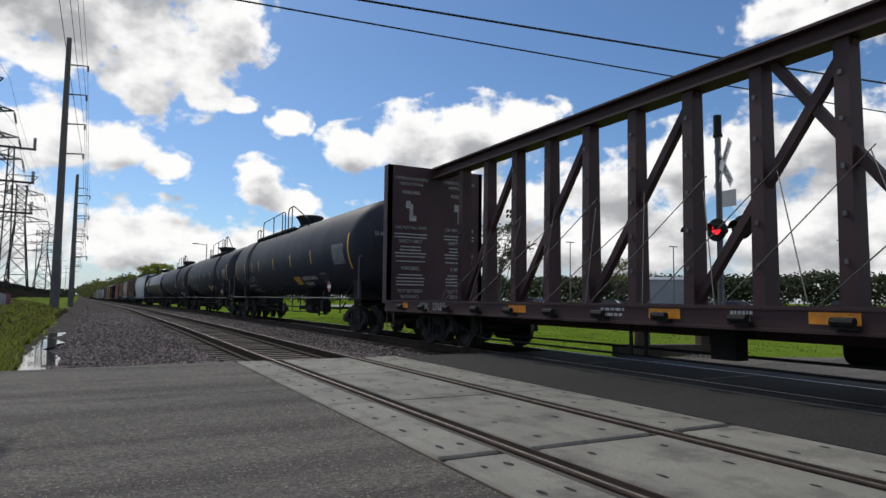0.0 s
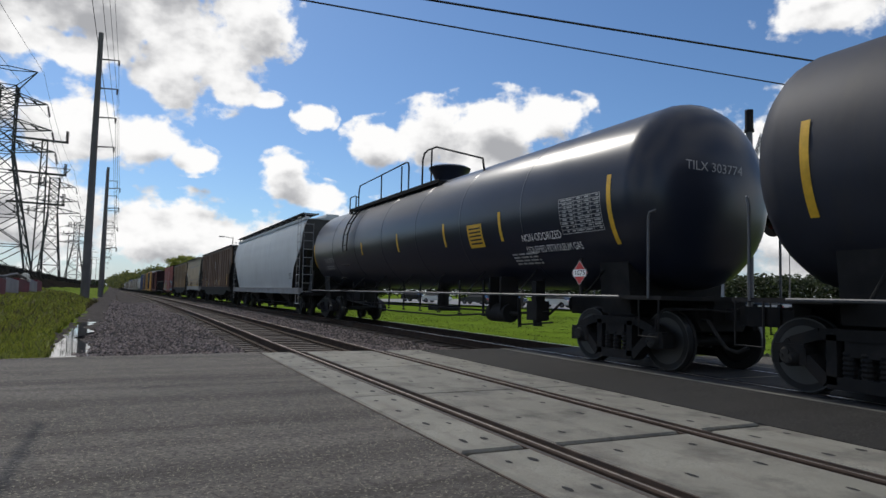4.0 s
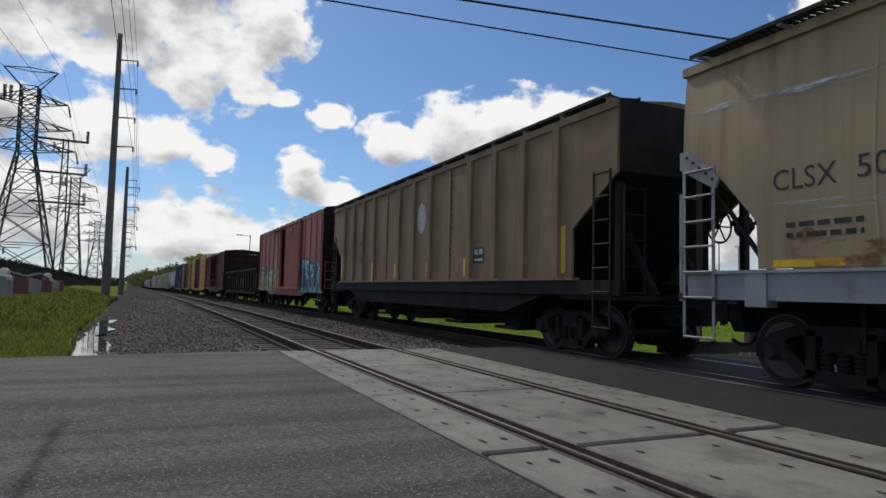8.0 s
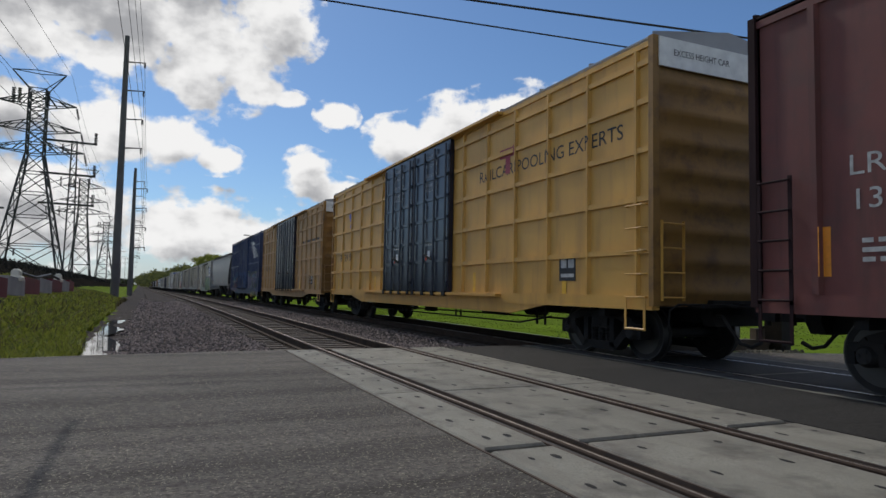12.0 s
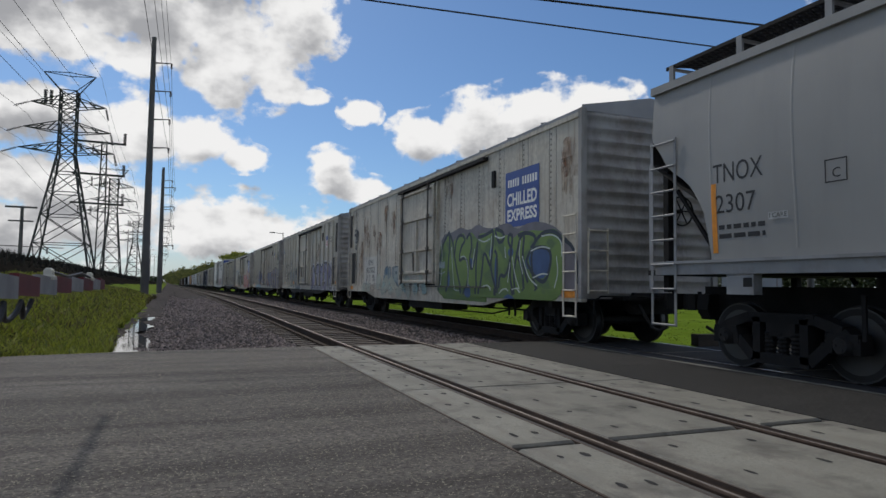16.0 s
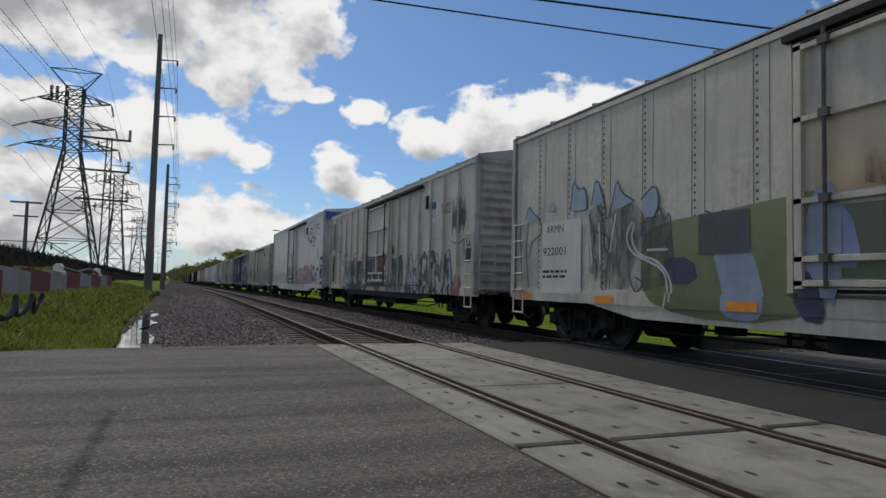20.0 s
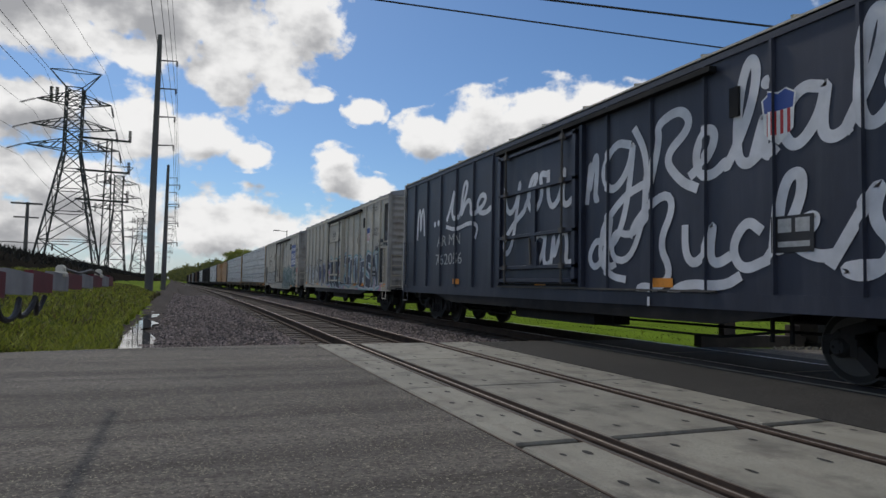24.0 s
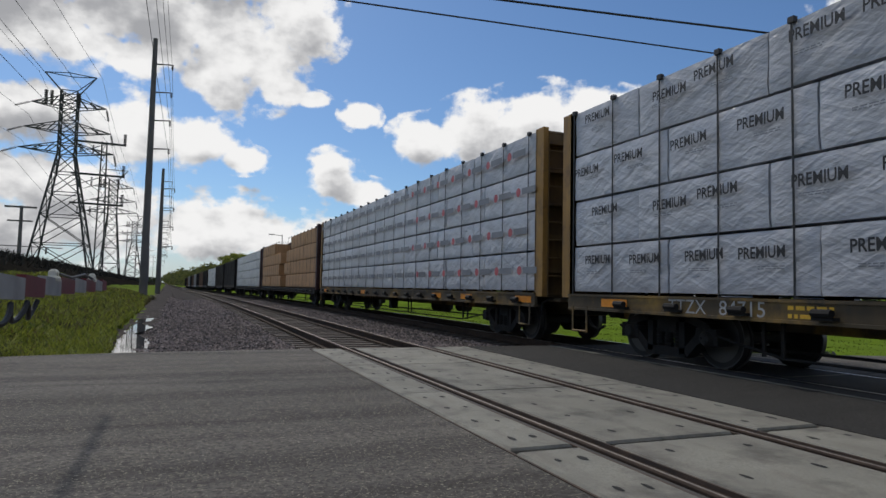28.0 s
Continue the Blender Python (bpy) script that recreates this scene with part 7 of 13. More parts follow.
def box_body(ob, half, z0, z1, peak, side, end=None, top=None, posts=(), post_w=0.12, proud=0.045, sill=None, opening=None, w=1.55, ribs=9, end_deep=0.07, top_chord=True, belly=None):
    """Floor, sides, ends, roof and posts of a closed car. opening: y0, y1, z0, z1 of an open doorway in both sides."""
    end, top, sill = end or side, top or end or side, sill or side
    for sx in (-1, 1):
        s = Shape()
        x0, x1 = sorted((sx * w, sx * (w - 0.06)))
        if opening:
            a, b, c, d = opening
            s.box(x0, x1, -half, a, z0, z1).box(x0, x1, b, half, z0, z1).box(x0, x1, a, b, d, z1).box(x0, x1, a, b, z0, c)
        else:
            s.box(x0, x1, -half, half, z0, z1)
        part("side_wall", s, side, ob)
        s = Shape().box(*sorted((sx * (w + 0.035), sx * (w - 0.1))), -half, half, z0 - 0.16, z0 + 0.06)
        part("side_sill", s, sill, ob)
        s = Shape().prism([(-half + 2.9, z0 - 0.16), (half - 2.9, z0 - 0.16), (half - 4.2, z0 - 0.36), (-half + 4.2, z0 - 0.36)], "x", *sorted((sx * (w + 0.02), sx * (w - 0.03))))
        part("sill_plate", s, belly or sill, ob)
        if top_chord:
            part("top_chord", Shape().box(*sorted((sx * (w + 0.03), sx * (w - 0.05))), -half, half, z1 - 0.14, z1 - 0.02), side, ob)
    for y in posts:
        post_at(ob, y, post_w, -w, z0 + 0.06, z1 - 0.14, proud, POSTS, side)
    end_wall(ob, half, w, z0 - 0.1, z1, peak, end, ribs, deep=end_deep)
    roof(ob, half, w, z1, peak, top)
    part("floor", Shape().box(-w + 0.06, w - 0.06, -half, half, z0 - 0.12, z0 - 0.02), M_BLACK, ob)
    part("center_sill", Shape().box(-0.32, 0.32, -half, half, 0.66, z0 - 0.1), M_BLACK, ob)
    for k in range(7):
        y = -half + 2 * half * (k + 0.5) / 7
        part("crossbearer", Shape().box(-w + 0.1, w - 0.1, y - 0.08, y + 0.08, z0 - 0.3, z0 - 0.1), M_BLACK, ob)
    trucks(ob, half)
    brake_gear(ob, half, z0 - 0.45, int(half * 100))
    for sg in (-1, 1):
        part("end_platform", Shape().box(-0.9, 0.9, *sorted((sg * half, sg * (half + 0.32))), z0 - 0.12, z0 - 0.06), M_BLACK, ob)
    brake_wheel(ob, 0.55, -half - 0.22, z0 + 1.6)


def ladders(ob, half, z0, z1, material, front=True, back=True, x=-1.6, low=0.55, wid=0.42, stile=0.05):
    """Flank ladders with the stirrup step below, and end ladders beside the same corners."""
    for sg, on in ((-1, front), (1, back)):
        if not on:
            continue
        y = sg * (half - 0.32)
        part("ladder", ladder(x, y, z0, z1, wid, stile=stile), material, ob, "side ladder" if stile else "row of grab irons")
        st = Shape()
        for a in (-wid / 2, wid / 2):
            st.bar((x, y + a, low), (x, y + a, z0 + 0.05), 0.045, 0.012)
        st.rod((x, y - wid / 2, low + 0.02), (x, y + wid / 2, low + 0.02), 0.018, 6)
        part("step", st, material, ob)
        part("end_ladder", ladder(-1.28, sg * (half + 0.1), z0, z1 - 0.3, 0.42, axis="x"), material, ob)


def boxcar(name, label, half, z1, peak, side, posts, **k):
    ob = thing(name, label, "freight car", "cars of the train")
    box_body(ob, half, k.pop("z0", 1.12), z1, peak, side, posts=posts, **k)
    return ob


def reefer(label, half, side, posts, proud, door_y, end=None, top=None, z1=4.43, peak=4.72, post_w=0.07, door=None, dark=None, body_low=1.0, end_deep=0.05):
    """An insulated car: plug door with its frame and bars, machinery bay with louvres at one end."""
    ob = thing("refrigerator_car", label, "freight car", "cars of the train")
    box_body(ob, half, body_low, z1, peak, side, end, top, [p for p in posts if abs(p - door_y) > 1.78], post_w, proud, ribs=15, end_deep=end_deep, belly=M_BLACK if posts else None)
    door, dark = door or side, dark or M_HOLE
    low, high, hw = body_low + 0.16, z1 - 0.36, 1.6
    d = part("door", Shape().box(-1.62, -1.55, door_y - hw, door_y + hw, low, high), door, ob, "wide plug door")
    for z in (low + 0.02, low + 0.3, low + 0.98, low + 1.95, high - 0.1):
        part("door_bar", Shape().prism([(-1.62, z), (-1.69, z + 0.015), (-1.69, z + 0.075), (-1.62, z + 0.09)], "y", door_y - hw, door_y + hw), door, d)
    part("door_stile", Shape().box(-1.675, -1.62, door_y - 0.09, door_y + 0.09, low + 0.39, low + 1.95), door, d)
    for dy in (-1.55, 1.55):
        part("door_stile", Shape().box(-1.69, -1.62, door_y + dy - 0.05, door_y + dy + 0.05, low, high), door, d)
    for dy in (-1.18, 1.18):
        part("locking_rod", Shape().rod((-1.715, door_y + dy, low), (-1.715, door_y + dy, high + 0.08), 0.026, 6), M_ROD, d, "dark locking rod")
        for z in (low + 0.3, low + 0.98, low + 1.95, high - 0.12):
            part("rod_bracket", Shape().box(-1.745, -1.66, door_y + dy - 0.06, door_y + dy + 0.06, z, z + 0.1), M_ROD, d)
    part("lock_box", Shape().box(-1.7, -1.62, door_y - 0.22, door_y + 0.22, low + 0.35, low + 0.86), door, d)
    part("door_handle", Shape().bar((-1.73, door_y - 0.02, low + 0.4), (-1.73, door_y + 0.03, low + 0.95), 0.03, 0.05), M_ROD, d)
    # A dark plate wider than the door paints the shadow line round it.
    part("door_gap", Shape().box(-1.562, -1.548, door_y - hw - 0.05, door_y + hw + 0.05, low - 0.04, high + 0.05), M_HOLE, d, "dark plate as shadow gap round the door")
    for dy in (-hw - 0.14, hw + 0.06):
        part("door_post", Shape().box(-1.64, -1.55, door_y + dy, door_y + dy + 0.08, low - 0.05, high + 0.05), door, ob)
    part("door_rail", Shape().box(-1.7, -1.57, door_y - 4.95, door_y + 1.75, high + 0.07, high + 0.15), M_BLACK, ob, "dark sliding rail over the door")
    part("door_rail", Shape().box(-1.62, -1.57, door_y - 4.95, door_y + 1.75, body_low + 0.07, body_low + 0.1), M_ROD, ob, "grimy lower door rail")
    part("vent_hatch", Shape().box(-1.6, -1.55, door_y - 5.35, door_y - 5.2, z1 - 1.0, z1 - 0.6), M_BLACK, ob)
    part("fuel_tank", Shape().box(-1.35, -0.55, -1.6, 1.4, 0.42, 0.86), M_BLACK, ob, "black tank under the floor")
    return ob


def machinery_bay(ob, side, y0, y1, z0, z1, grille=True, seed=0):
    """An opening in the flank with mesh or louvres over dark machinery."""
    bay = part("machinery_bay", Shape().box(-1.565, -1.553, y0, y1, z0, z1), M_HOLE, ob, "dark machinery opening")
    fr = Shape()
    for a, b, c, d in ((y0 - 0.04, y0, z0, z1), (y1, y1 + 0.04, z0, z1), (y0 - 0.04, y1 + 0.04, z0 - 0.04, z0), (y0 - 0.04, y1 + 0.04, z1, z1 + 0.04)):
        fr.box(-1.59, -1.55, a, b, c, d)
    part("frame", fr, side, bay)
    if grille:
        s = Shape()
        n = int((y1 - y0) / 0.09)
        for i in range(1, n):
            y = y0 + (y1 - y0) * i / n
            s.bar((-1.575, y, z0), (-1.575, y, z1), 0.012)
        m = int((z1 - z0) / 0.12)
        for i in range(1, m):
            z = z0 + (z1 - z0) * i / m
            s.bar((-1.575, y0, z), (-1.575, y1, z), 0.012)
        part("mesh_screen", s, M_GALV, bay)
    return bay


def louvres(ob, side, y0, y1, z0, z1, n=12):
    v = part("louvre_panel", Shape().box(-1.562, -1.552, y0, y1, z0, z1), M_HOLE, ob, "slotted air louvres")
    slat = Shape()
    slat.add([(-1.555, y0, 0.05), (-1.6, y0, 0.0), (-1.6, y1, 0.0), (-1.555, y1, 0.05), (-1.595, y0, -0.008), (-1.595, y1, -0.008)], [(0, 1, 2, 3), (1, 4, 5, 2)])
    me = slat.mesh("slat", side)
    for i in range(n):
        part("slat", me, parent=v, at=pose(0, 0, z0 + (z1 - z0) * (i + 0.3) / n))
    return v


def rivets(ob, half, side, ys, z0, z1, x=-1.55):
    """Columns of small rivet heads along the seams."""
    s = Shape()
    for y in ys:
        z = z0
        while z < z1:
            s.add([(x - 0.018, y, z), (x, y - 0.02, z - 0.02), (x, y + 0.02, z - 0.02), (x, y + 0.02, z + 0.02), (x, y - 0.02, z + 0.02)], [(0, 1, 2), (0, 2, 3), (0, 3, 4), (0, 4, 1)])
            z += 0.11
    part("rivets", s, M_SEAM, ob, "dark rivet heads", kind="stuff")
    lines = Shape()
    for y in ys:
        lines.box(x - 0.004, x, y + 0.05, y + 0.062, z0, z1)
        lines.box(x - 0.004, x, y - 0.2, y - 0.192, z0, z1)
    part("seam_strips", lines, M_SEAM, ob, "dark seam lines", kind="stuff")


def tank_car(label, half, material, rails, ladder_y=0.0, dome_y=0.0, hang_y=0.0, column=False, r=1.53, zc=2.78, dome_mat=None, longer=(0.0, 0.0)):
    ob = thing("tank_car", label, "freight car", "cars of the train")
    n, rings = 40, []
    hd = 0.72
    prof = [(-half, 0.02)] + [(-half + hd - hd * math.cos(a), r * math.sin(a)) for a in [math.pi / 2 * i / 7 for i in range(1, 8)]]
    prof += [(-a, b) for a, b in reversed(prof)]
    prof = [(a - longer[0] if a < 0 else a + longer[1], b) for a, b in prof]
    rings = [[(rr * math.sin(2 * math.pi * i / n), y, zc + rr * math.cos(2 * math.pi * i / n)) for i in range(n)] for y, rr in prof]
    part("barrel", Shape().loft(rings), material, ob, smooth=True)
    for k in range(1, 7):
        y = -half + hd + (2 * half - 2 * hd) * k / 7
        a = [2 * math.pi * i / n for i in range(n)]
        ring = Shape().loft([[((r + e) * math.sin(t), y + d, zc + (r + e) * math.cos(t)) for t in a] for d, e in ((-0.03, 0.0), (-0.015, 0.006), (0.015, 0.006), (0.03, 0.0))], False)
        part("weld_seam", ring, material, ob, smooth=True)
    for sg in (-1, 1):
        y = sg * (half - 1.15)
        part("saddle", Shape().prism([(-1.0, 0.85), (1.0, 0.85), (1.08, 1.78), (-1.08, 1.78)], "y", y - 0.35, y + 0.35), M_BLACK, ob)
        part("stub_sill", Shape().box(-0.35, 0.35, *sorted((sg * (half + 0.25), sg * (half - 3.2))), 0.78, 1.15), M_BLACK, ob)
        part("end_platform", Shape().box(-1.45, 1.45, *sorted((sg * (half + 0.3), sg * (half - 1.0))), 1.08, 1.14), M_BLACK, ob)
        for sx in (-1.45, 1.45):
            part("handhold", Shape().tube([(sx, sg * (half + 0.04), 1.1), (sx, sg * (half + 0.04), 2.28), (sx, sg * (half + 0.07), 2.37), (sx * 0.95, sg * (half + 0.12), 2.4)], 0.022, 6), M_GALV, ob, "tall grey grab rail")
            part("step", Shape().tube([(sx, sg * (half + 0.25), 1.1), (sx, sg * (half + 0.25), 0.55), (sx, sg * (half - 0.15), 0.55), (sx, sg * (half - 0.15), 1.1)], 0.016, 5), M_BLACK, ob)
    for sx in (-1, 1):
        rail_ = part("side_rail", Shape().rod((sx * 1.52, -half + 0.5, 1.12), (sx * 1.52, half - 0.5, 1.12), 0.022, 6), M_GALV, ob, "long thin grab rail along the flank")
        for k in range(9):
            y = -half + 1.4 + (2 * half - 2.8) * k / 8
            part("rail_bracket", Shape().rod((sx * 1.5, y, 1.1), (sx * 1.0, y, 1.62), 0.018, 5), M_BLACK, rail_)
    # The thin walkway on top, with a low hoop, a long railing and a hoop that slopes down to the barrel.
    top = zc + r
    h1, h0, a1, a0, b1, b2, b0 = rails
    for sx in (-1, 1):
        part("walkway", Shape().box(*sorted((sx * 0.62, sx * 0.98)), b2 - 0.5, h1, top - 0.22, top - 0.18).box(*sorted((sx * 0.94, sx * 0.98)), b2 - 0.5, h1, top - 0.24, top - 0.14), M_BLACK, ob)
    for i in range(7):
        y = h1 - 0.1 + (b2 - 0.4 - h1) * i / 6
        part("bracket", Shape().box(-0.95, -0.88, y - 0.035, y + 0.035, top - 0.4, top - 0.2), M_BLACK, ob)
    base = top - 0.2
    for sx in (-0.96,):
        part("step_hoop", Shape().tube([(sx, h1, base - 0.12), (sx, h1, base + 0.46), (sx, h1 - 0.1, base + 0.5), (sx, h0 + 0.1, base + 0.5), (sx, h0, base + 0.46), (sx, h0, base)], 0.023, 6), M_BLACK, ob)
        s = Shape().tube([(sx, a1, base), (sx, a1, base + 0.62), (sx, a1 - 0.12, base + 0.8), (sx, a0 + 0.2, base + 0.9), (sx, a0 + 0.05, base + 0.86), (sx, a0, base + 0.74), (sx, a0, base)], 0.024, 6)
        s.rod((sx, a1, base + 0.42), (sx, h0, base + 0.42), 0.018, 6)
        for q in (0.5, 0.88):
            s.rod((sx, a1 + (a0 - a1) * q, base), (sx, a1 + (a0 - a1) * q, base + 0.84), 0.022, 6)
        part("railing", s, M_BLACK, ob)
        s = Shape().tube([(sx, b1, base), (sx, b1, base + 0.76), (sx, b1 - 0.12, base + 0.93), (sx, b1 - 0.35, base + 0.98), (sx, b2 - 0.3, base + 0.96), (sx * 0.96, b0, base + 0.2), (sx * 0.94, b0 - 0.05, base - 0.1)], 0.026, 6)
        s.rod((sx, b2, base), (sx, b2, base + 0.97), 0.024, 6)
        part("railing", s, M_BLACK, ob)
    h = lathe([(0.0, 0.48), (0.06, 0.48), (0.1, 0.42), (0.3, 0.5), (0.42, 0.6), (0.48, 0.62), (0.5, 0.57), (0.53, 0.52), (0.56, 0.1)], 22)
    h.v = [(y, z, x) for x, y, z in h.v]
    part("valve_housing", h, dome_mat or material, ob, "round flared valve housing", True, pose(0, dome_y, top - 0.04))
    # Brake pipe and gear slung under the barrel.
    pipe = Shape().tube([(-0.75, -half + 3.0, 0.98), (-0.75, -half + 3.4, 0.74), (-0.75, half - 3.4, 0.74), (-0.75, half - 3.0, 0.98)], 0.026, 6)
    part("brake_pipe", pipe, M_BLACK, ob)
    n_hang = int((2 * half - 7.2) / 1.15)
    for i in range(n_hang + 1):
        y = -half + 3.6 + (2 * half - 7.2) * i / n_hang
        part("pipe_hanger", Shape().bar((-0.75, y, 0.66), (-0.75, y, 1.45), 0.06, 0.03).bar((-0.75, y + 0.06, 0.62), (-0.75, y - 0.1, 0.62), 0.04), M_BLACK, ob)
    g0 = hang_y
    part("brake_cylinder", Shape().rod((-0.95, g0, 0.72), (-0.95, g0 + 0.75, 0.72), 0.2, 14).rod((-0.95, g0 - 0.35, 0.72), (-0.95, g0, 0.72), 0.05, 8), M_BLACK, ob, smooth=True)
    part("cylinder_bracket", Shape().box(-1.15, -0.7, g0 + 0.1, g0 + 0.16, 0.7, 1.5).box(-1.15, -0.7, g0 + 0.55, g0 + 0.61, 0.7, 1.5), M_BLACK, ob)
    part("control_valve", Shape().box(-1.05, -0.75, g0 - 1.1, g0 - 0.75, 0.62, 1.0).rod((-0.9, g0 - 0.92, 0.5), (-0.9, g0 - 0.92, 0.62), 0.09, 10).box(-1.0, -0.8, g0 - 1.0, g0 - 0.85, 1.0, 1.4), M_BLACK, ob)
    part("brake_lever", Shape().bar((-0.95, g0 - 0.35, 0.45), (-0.95, g0 - 0.3, 1.05), 0.07, 0.03).bar((-0.95, g0 - 0.33, 0.5), (-0.95, g0 - 1.5, 0.6), 0.03), M_BLACK, ob)
    if column:
        part("hand_brake_column", Shape().prism([(-half + 1.55, 1.12), (-half + 1.85, 1.12), (-half + 1.78, 2.25), (-half + 1.95, 2.45), (-half + 1.45, 2.45), (-half + 1.62, 2.25)], "x", -1.5, -1.4), M_BLACK, ob, "upright brake lever housing")
    # The ladder up the flank.
    s = Shape()
    pts = ([(-1.6, 0.55), (-1.6, 1.1), (-1.62, 2.6)] if longer[0] == 0 else [(-1.6, 2.5), (-1.62, 2.7)]) + [(-(r + 0.09) * math.sin(a), zc + (r + 0.09) * math.cos(a)) for a in [math.radians(d) for d in (80, 65, 50, 38)]]
    for dy in (-0.22, 0.22):
        s.tube([(x, ladder_y - 0.1 + dy * (1.4 if z < 1 else 1), z) for x, z in pts], 0.024, 5)
    for (x0, z0), (x1, z1) in zip(pts, pts[1:]):
        m = max(1, round(math.hypot(x1 - x0, z1 - z0) / 0.36))
        for i in range(m):
            t = i / m
            s.rod((x0 + (x1 - x0) * t, ladder_y - 0.32, z0 + (z1 - z0) * t), (x0 + (x1 - x0) * t, ladder_y + 0.12, z0 + (z1 - z0) * t), 0.016, 5)
    part("ladder", s, M_BLACK, ob, "ladder bent over the barrel")
    for z in (1.14, 1.56, 2.0) if longer[0] else ():
        part("rung", Shape().tube([(-1.5, ladder_y - 0.34, z), (-1.62, ladder_y - 0.34, z), (-1.62, ladder_y + 0.12, z), (-1.5, ladder_y + 0.12, z)], 0.015, 5), M_BLACK, ob)
    part("step", Shape().tube([(-1.58, ladder_y - 0.4, 1.1), (-1.58, ladder_y - 0.4, 0.55), (-1.58, ladder_y + 0.18, 0.55), (-1.58, ladder_y + 0.18, 1.1)], 0.016, 5), M_BLACK, ob)
    trucks(ob, half, 1.1)
    part("air_reservoir", Shape().rod((0.75, -half + 3.4, 0.95), (0.75, -half + 4.5, 0.95), 0.2, 14), M_BLACK, ob, smooth=True)
    part("brake_rod", Shape().tube([(-0.9, -half + 3.2, 0.8), (-0.9, -2, 0.55), (-0.9, 2, 0.55), (-0.9, half - 3.2, 0.8)], 0.022, 5), M_BLACK, ob)
    part("bottom_outlet", Shape().rod((0, 0, 0.75), (0, 0, 1.4), 0.16, 10).box(-0.35, 0.35, -0.3, 0.3, 0.62, 0.78), M_BLACK, ob)
    return ob, Flank(ob, curve=lambda z: -math.sqrt(max(0.01, r * r - (z - zc) ** 2)), zstep=0.1)


def hopper_under(ob, half, bays, z0, material):
    """Discharge chutes between the trucks, center sill, slope sheets."""
    span = 2 * half - 6.2
    for k in range(bays):
        c = -span / 2 + span * (k + 0.5) / bays
        w = span / bays * 0.46
        s = Shape().loft([[(-1.3, c - w, z0 + 0.1), (1.3, c - w, z0 + 0.1), (1.3, c + w, z0 + 0.1), (-1.3, c + w, z0 + 0.1)],
                          [(-0.75, c - 0.38, 0.5), (0.75, c - 0.38, 0.5), (0.75, c + 0.38, 0.5), (-0.75, c + 0.38, 0.5)],
                          [(-0.75, c - 0.38, 0.36), (0.75, c - 0.38, 0.36), (0.75, c + 0.38, 0.36), (-0.75, c + 0.38, 0.36)]])
        part("hopper_chute", s, M_BLACK, ob)
        part("outlet_gate", Shape().box(-0.95, 0.95, c - 0.5, c + 0.5, 0.3, 0.37), M_BLACK, ob)
    part("center_sill", Shape().box(-0.3, 0.3, -half - 0.2, half + 0.2, 0.75, 1.15), M_BLACK, ob)


def hopper_top(ob, half, z1, w, material, overhang=0.0, rise=0.2, posts=None, pitch=1.2):
    """Hatches down the middle and mesh walkways along both edges on thin bracket legs."""
    part("hatch_trough", Shape().prism([(-0.35, z1 + 0.1), (0.35, z1 + 0.1), (0.28, z1 + 0.27), (-0.28, z1 + 0.27)], "y", -half + 0.7, half - 0.7), material, ob)
    zb = z1 + rise
    for sx in (-1, 1):
        s = Shape()
        x0, x1 = sorted((sx * (w - 0.55), sx * (w + overhang)))
        n = int(half * 2 / 0.1)
        for i in range(n):
            y = -half + 0.35 + (2 * half - 0.9) * i / n
            s.bar((x0, y, zb), (x1, y + 0.2, zb), 0.026, 0.03)
            s.bar((x1, y, zb), (x0, y + 0.2, zb), 0.026, 0.03)
        for x in (x0, x1):
            s.bar((x, -half + 0.3, zb), (x, half - 0.3, zb), 0.03, 0.05)
        part("running_board", s, M_BLACK, ob, "mesh walkway")
        n = int(2 * (half - 0.42) / pitch)
        for i in range(n + 1):
            y = (half - 0.42) * (2 * i / n - 1)
            leg = Shape().box(*sorted((sx * (w - 0.02), sx * (w + 0.02))), y - 0.045, y + 0.045, z1 - 0.02, zb + 0.02)
            leg.box(*sorted((sx * (w - 0.55), sx * (w + overhang))), y - 0.025, y + 0.025, zb - 0.05, zb - 0.015)
            part("bracket", leg, posts or M_GALV, ob)


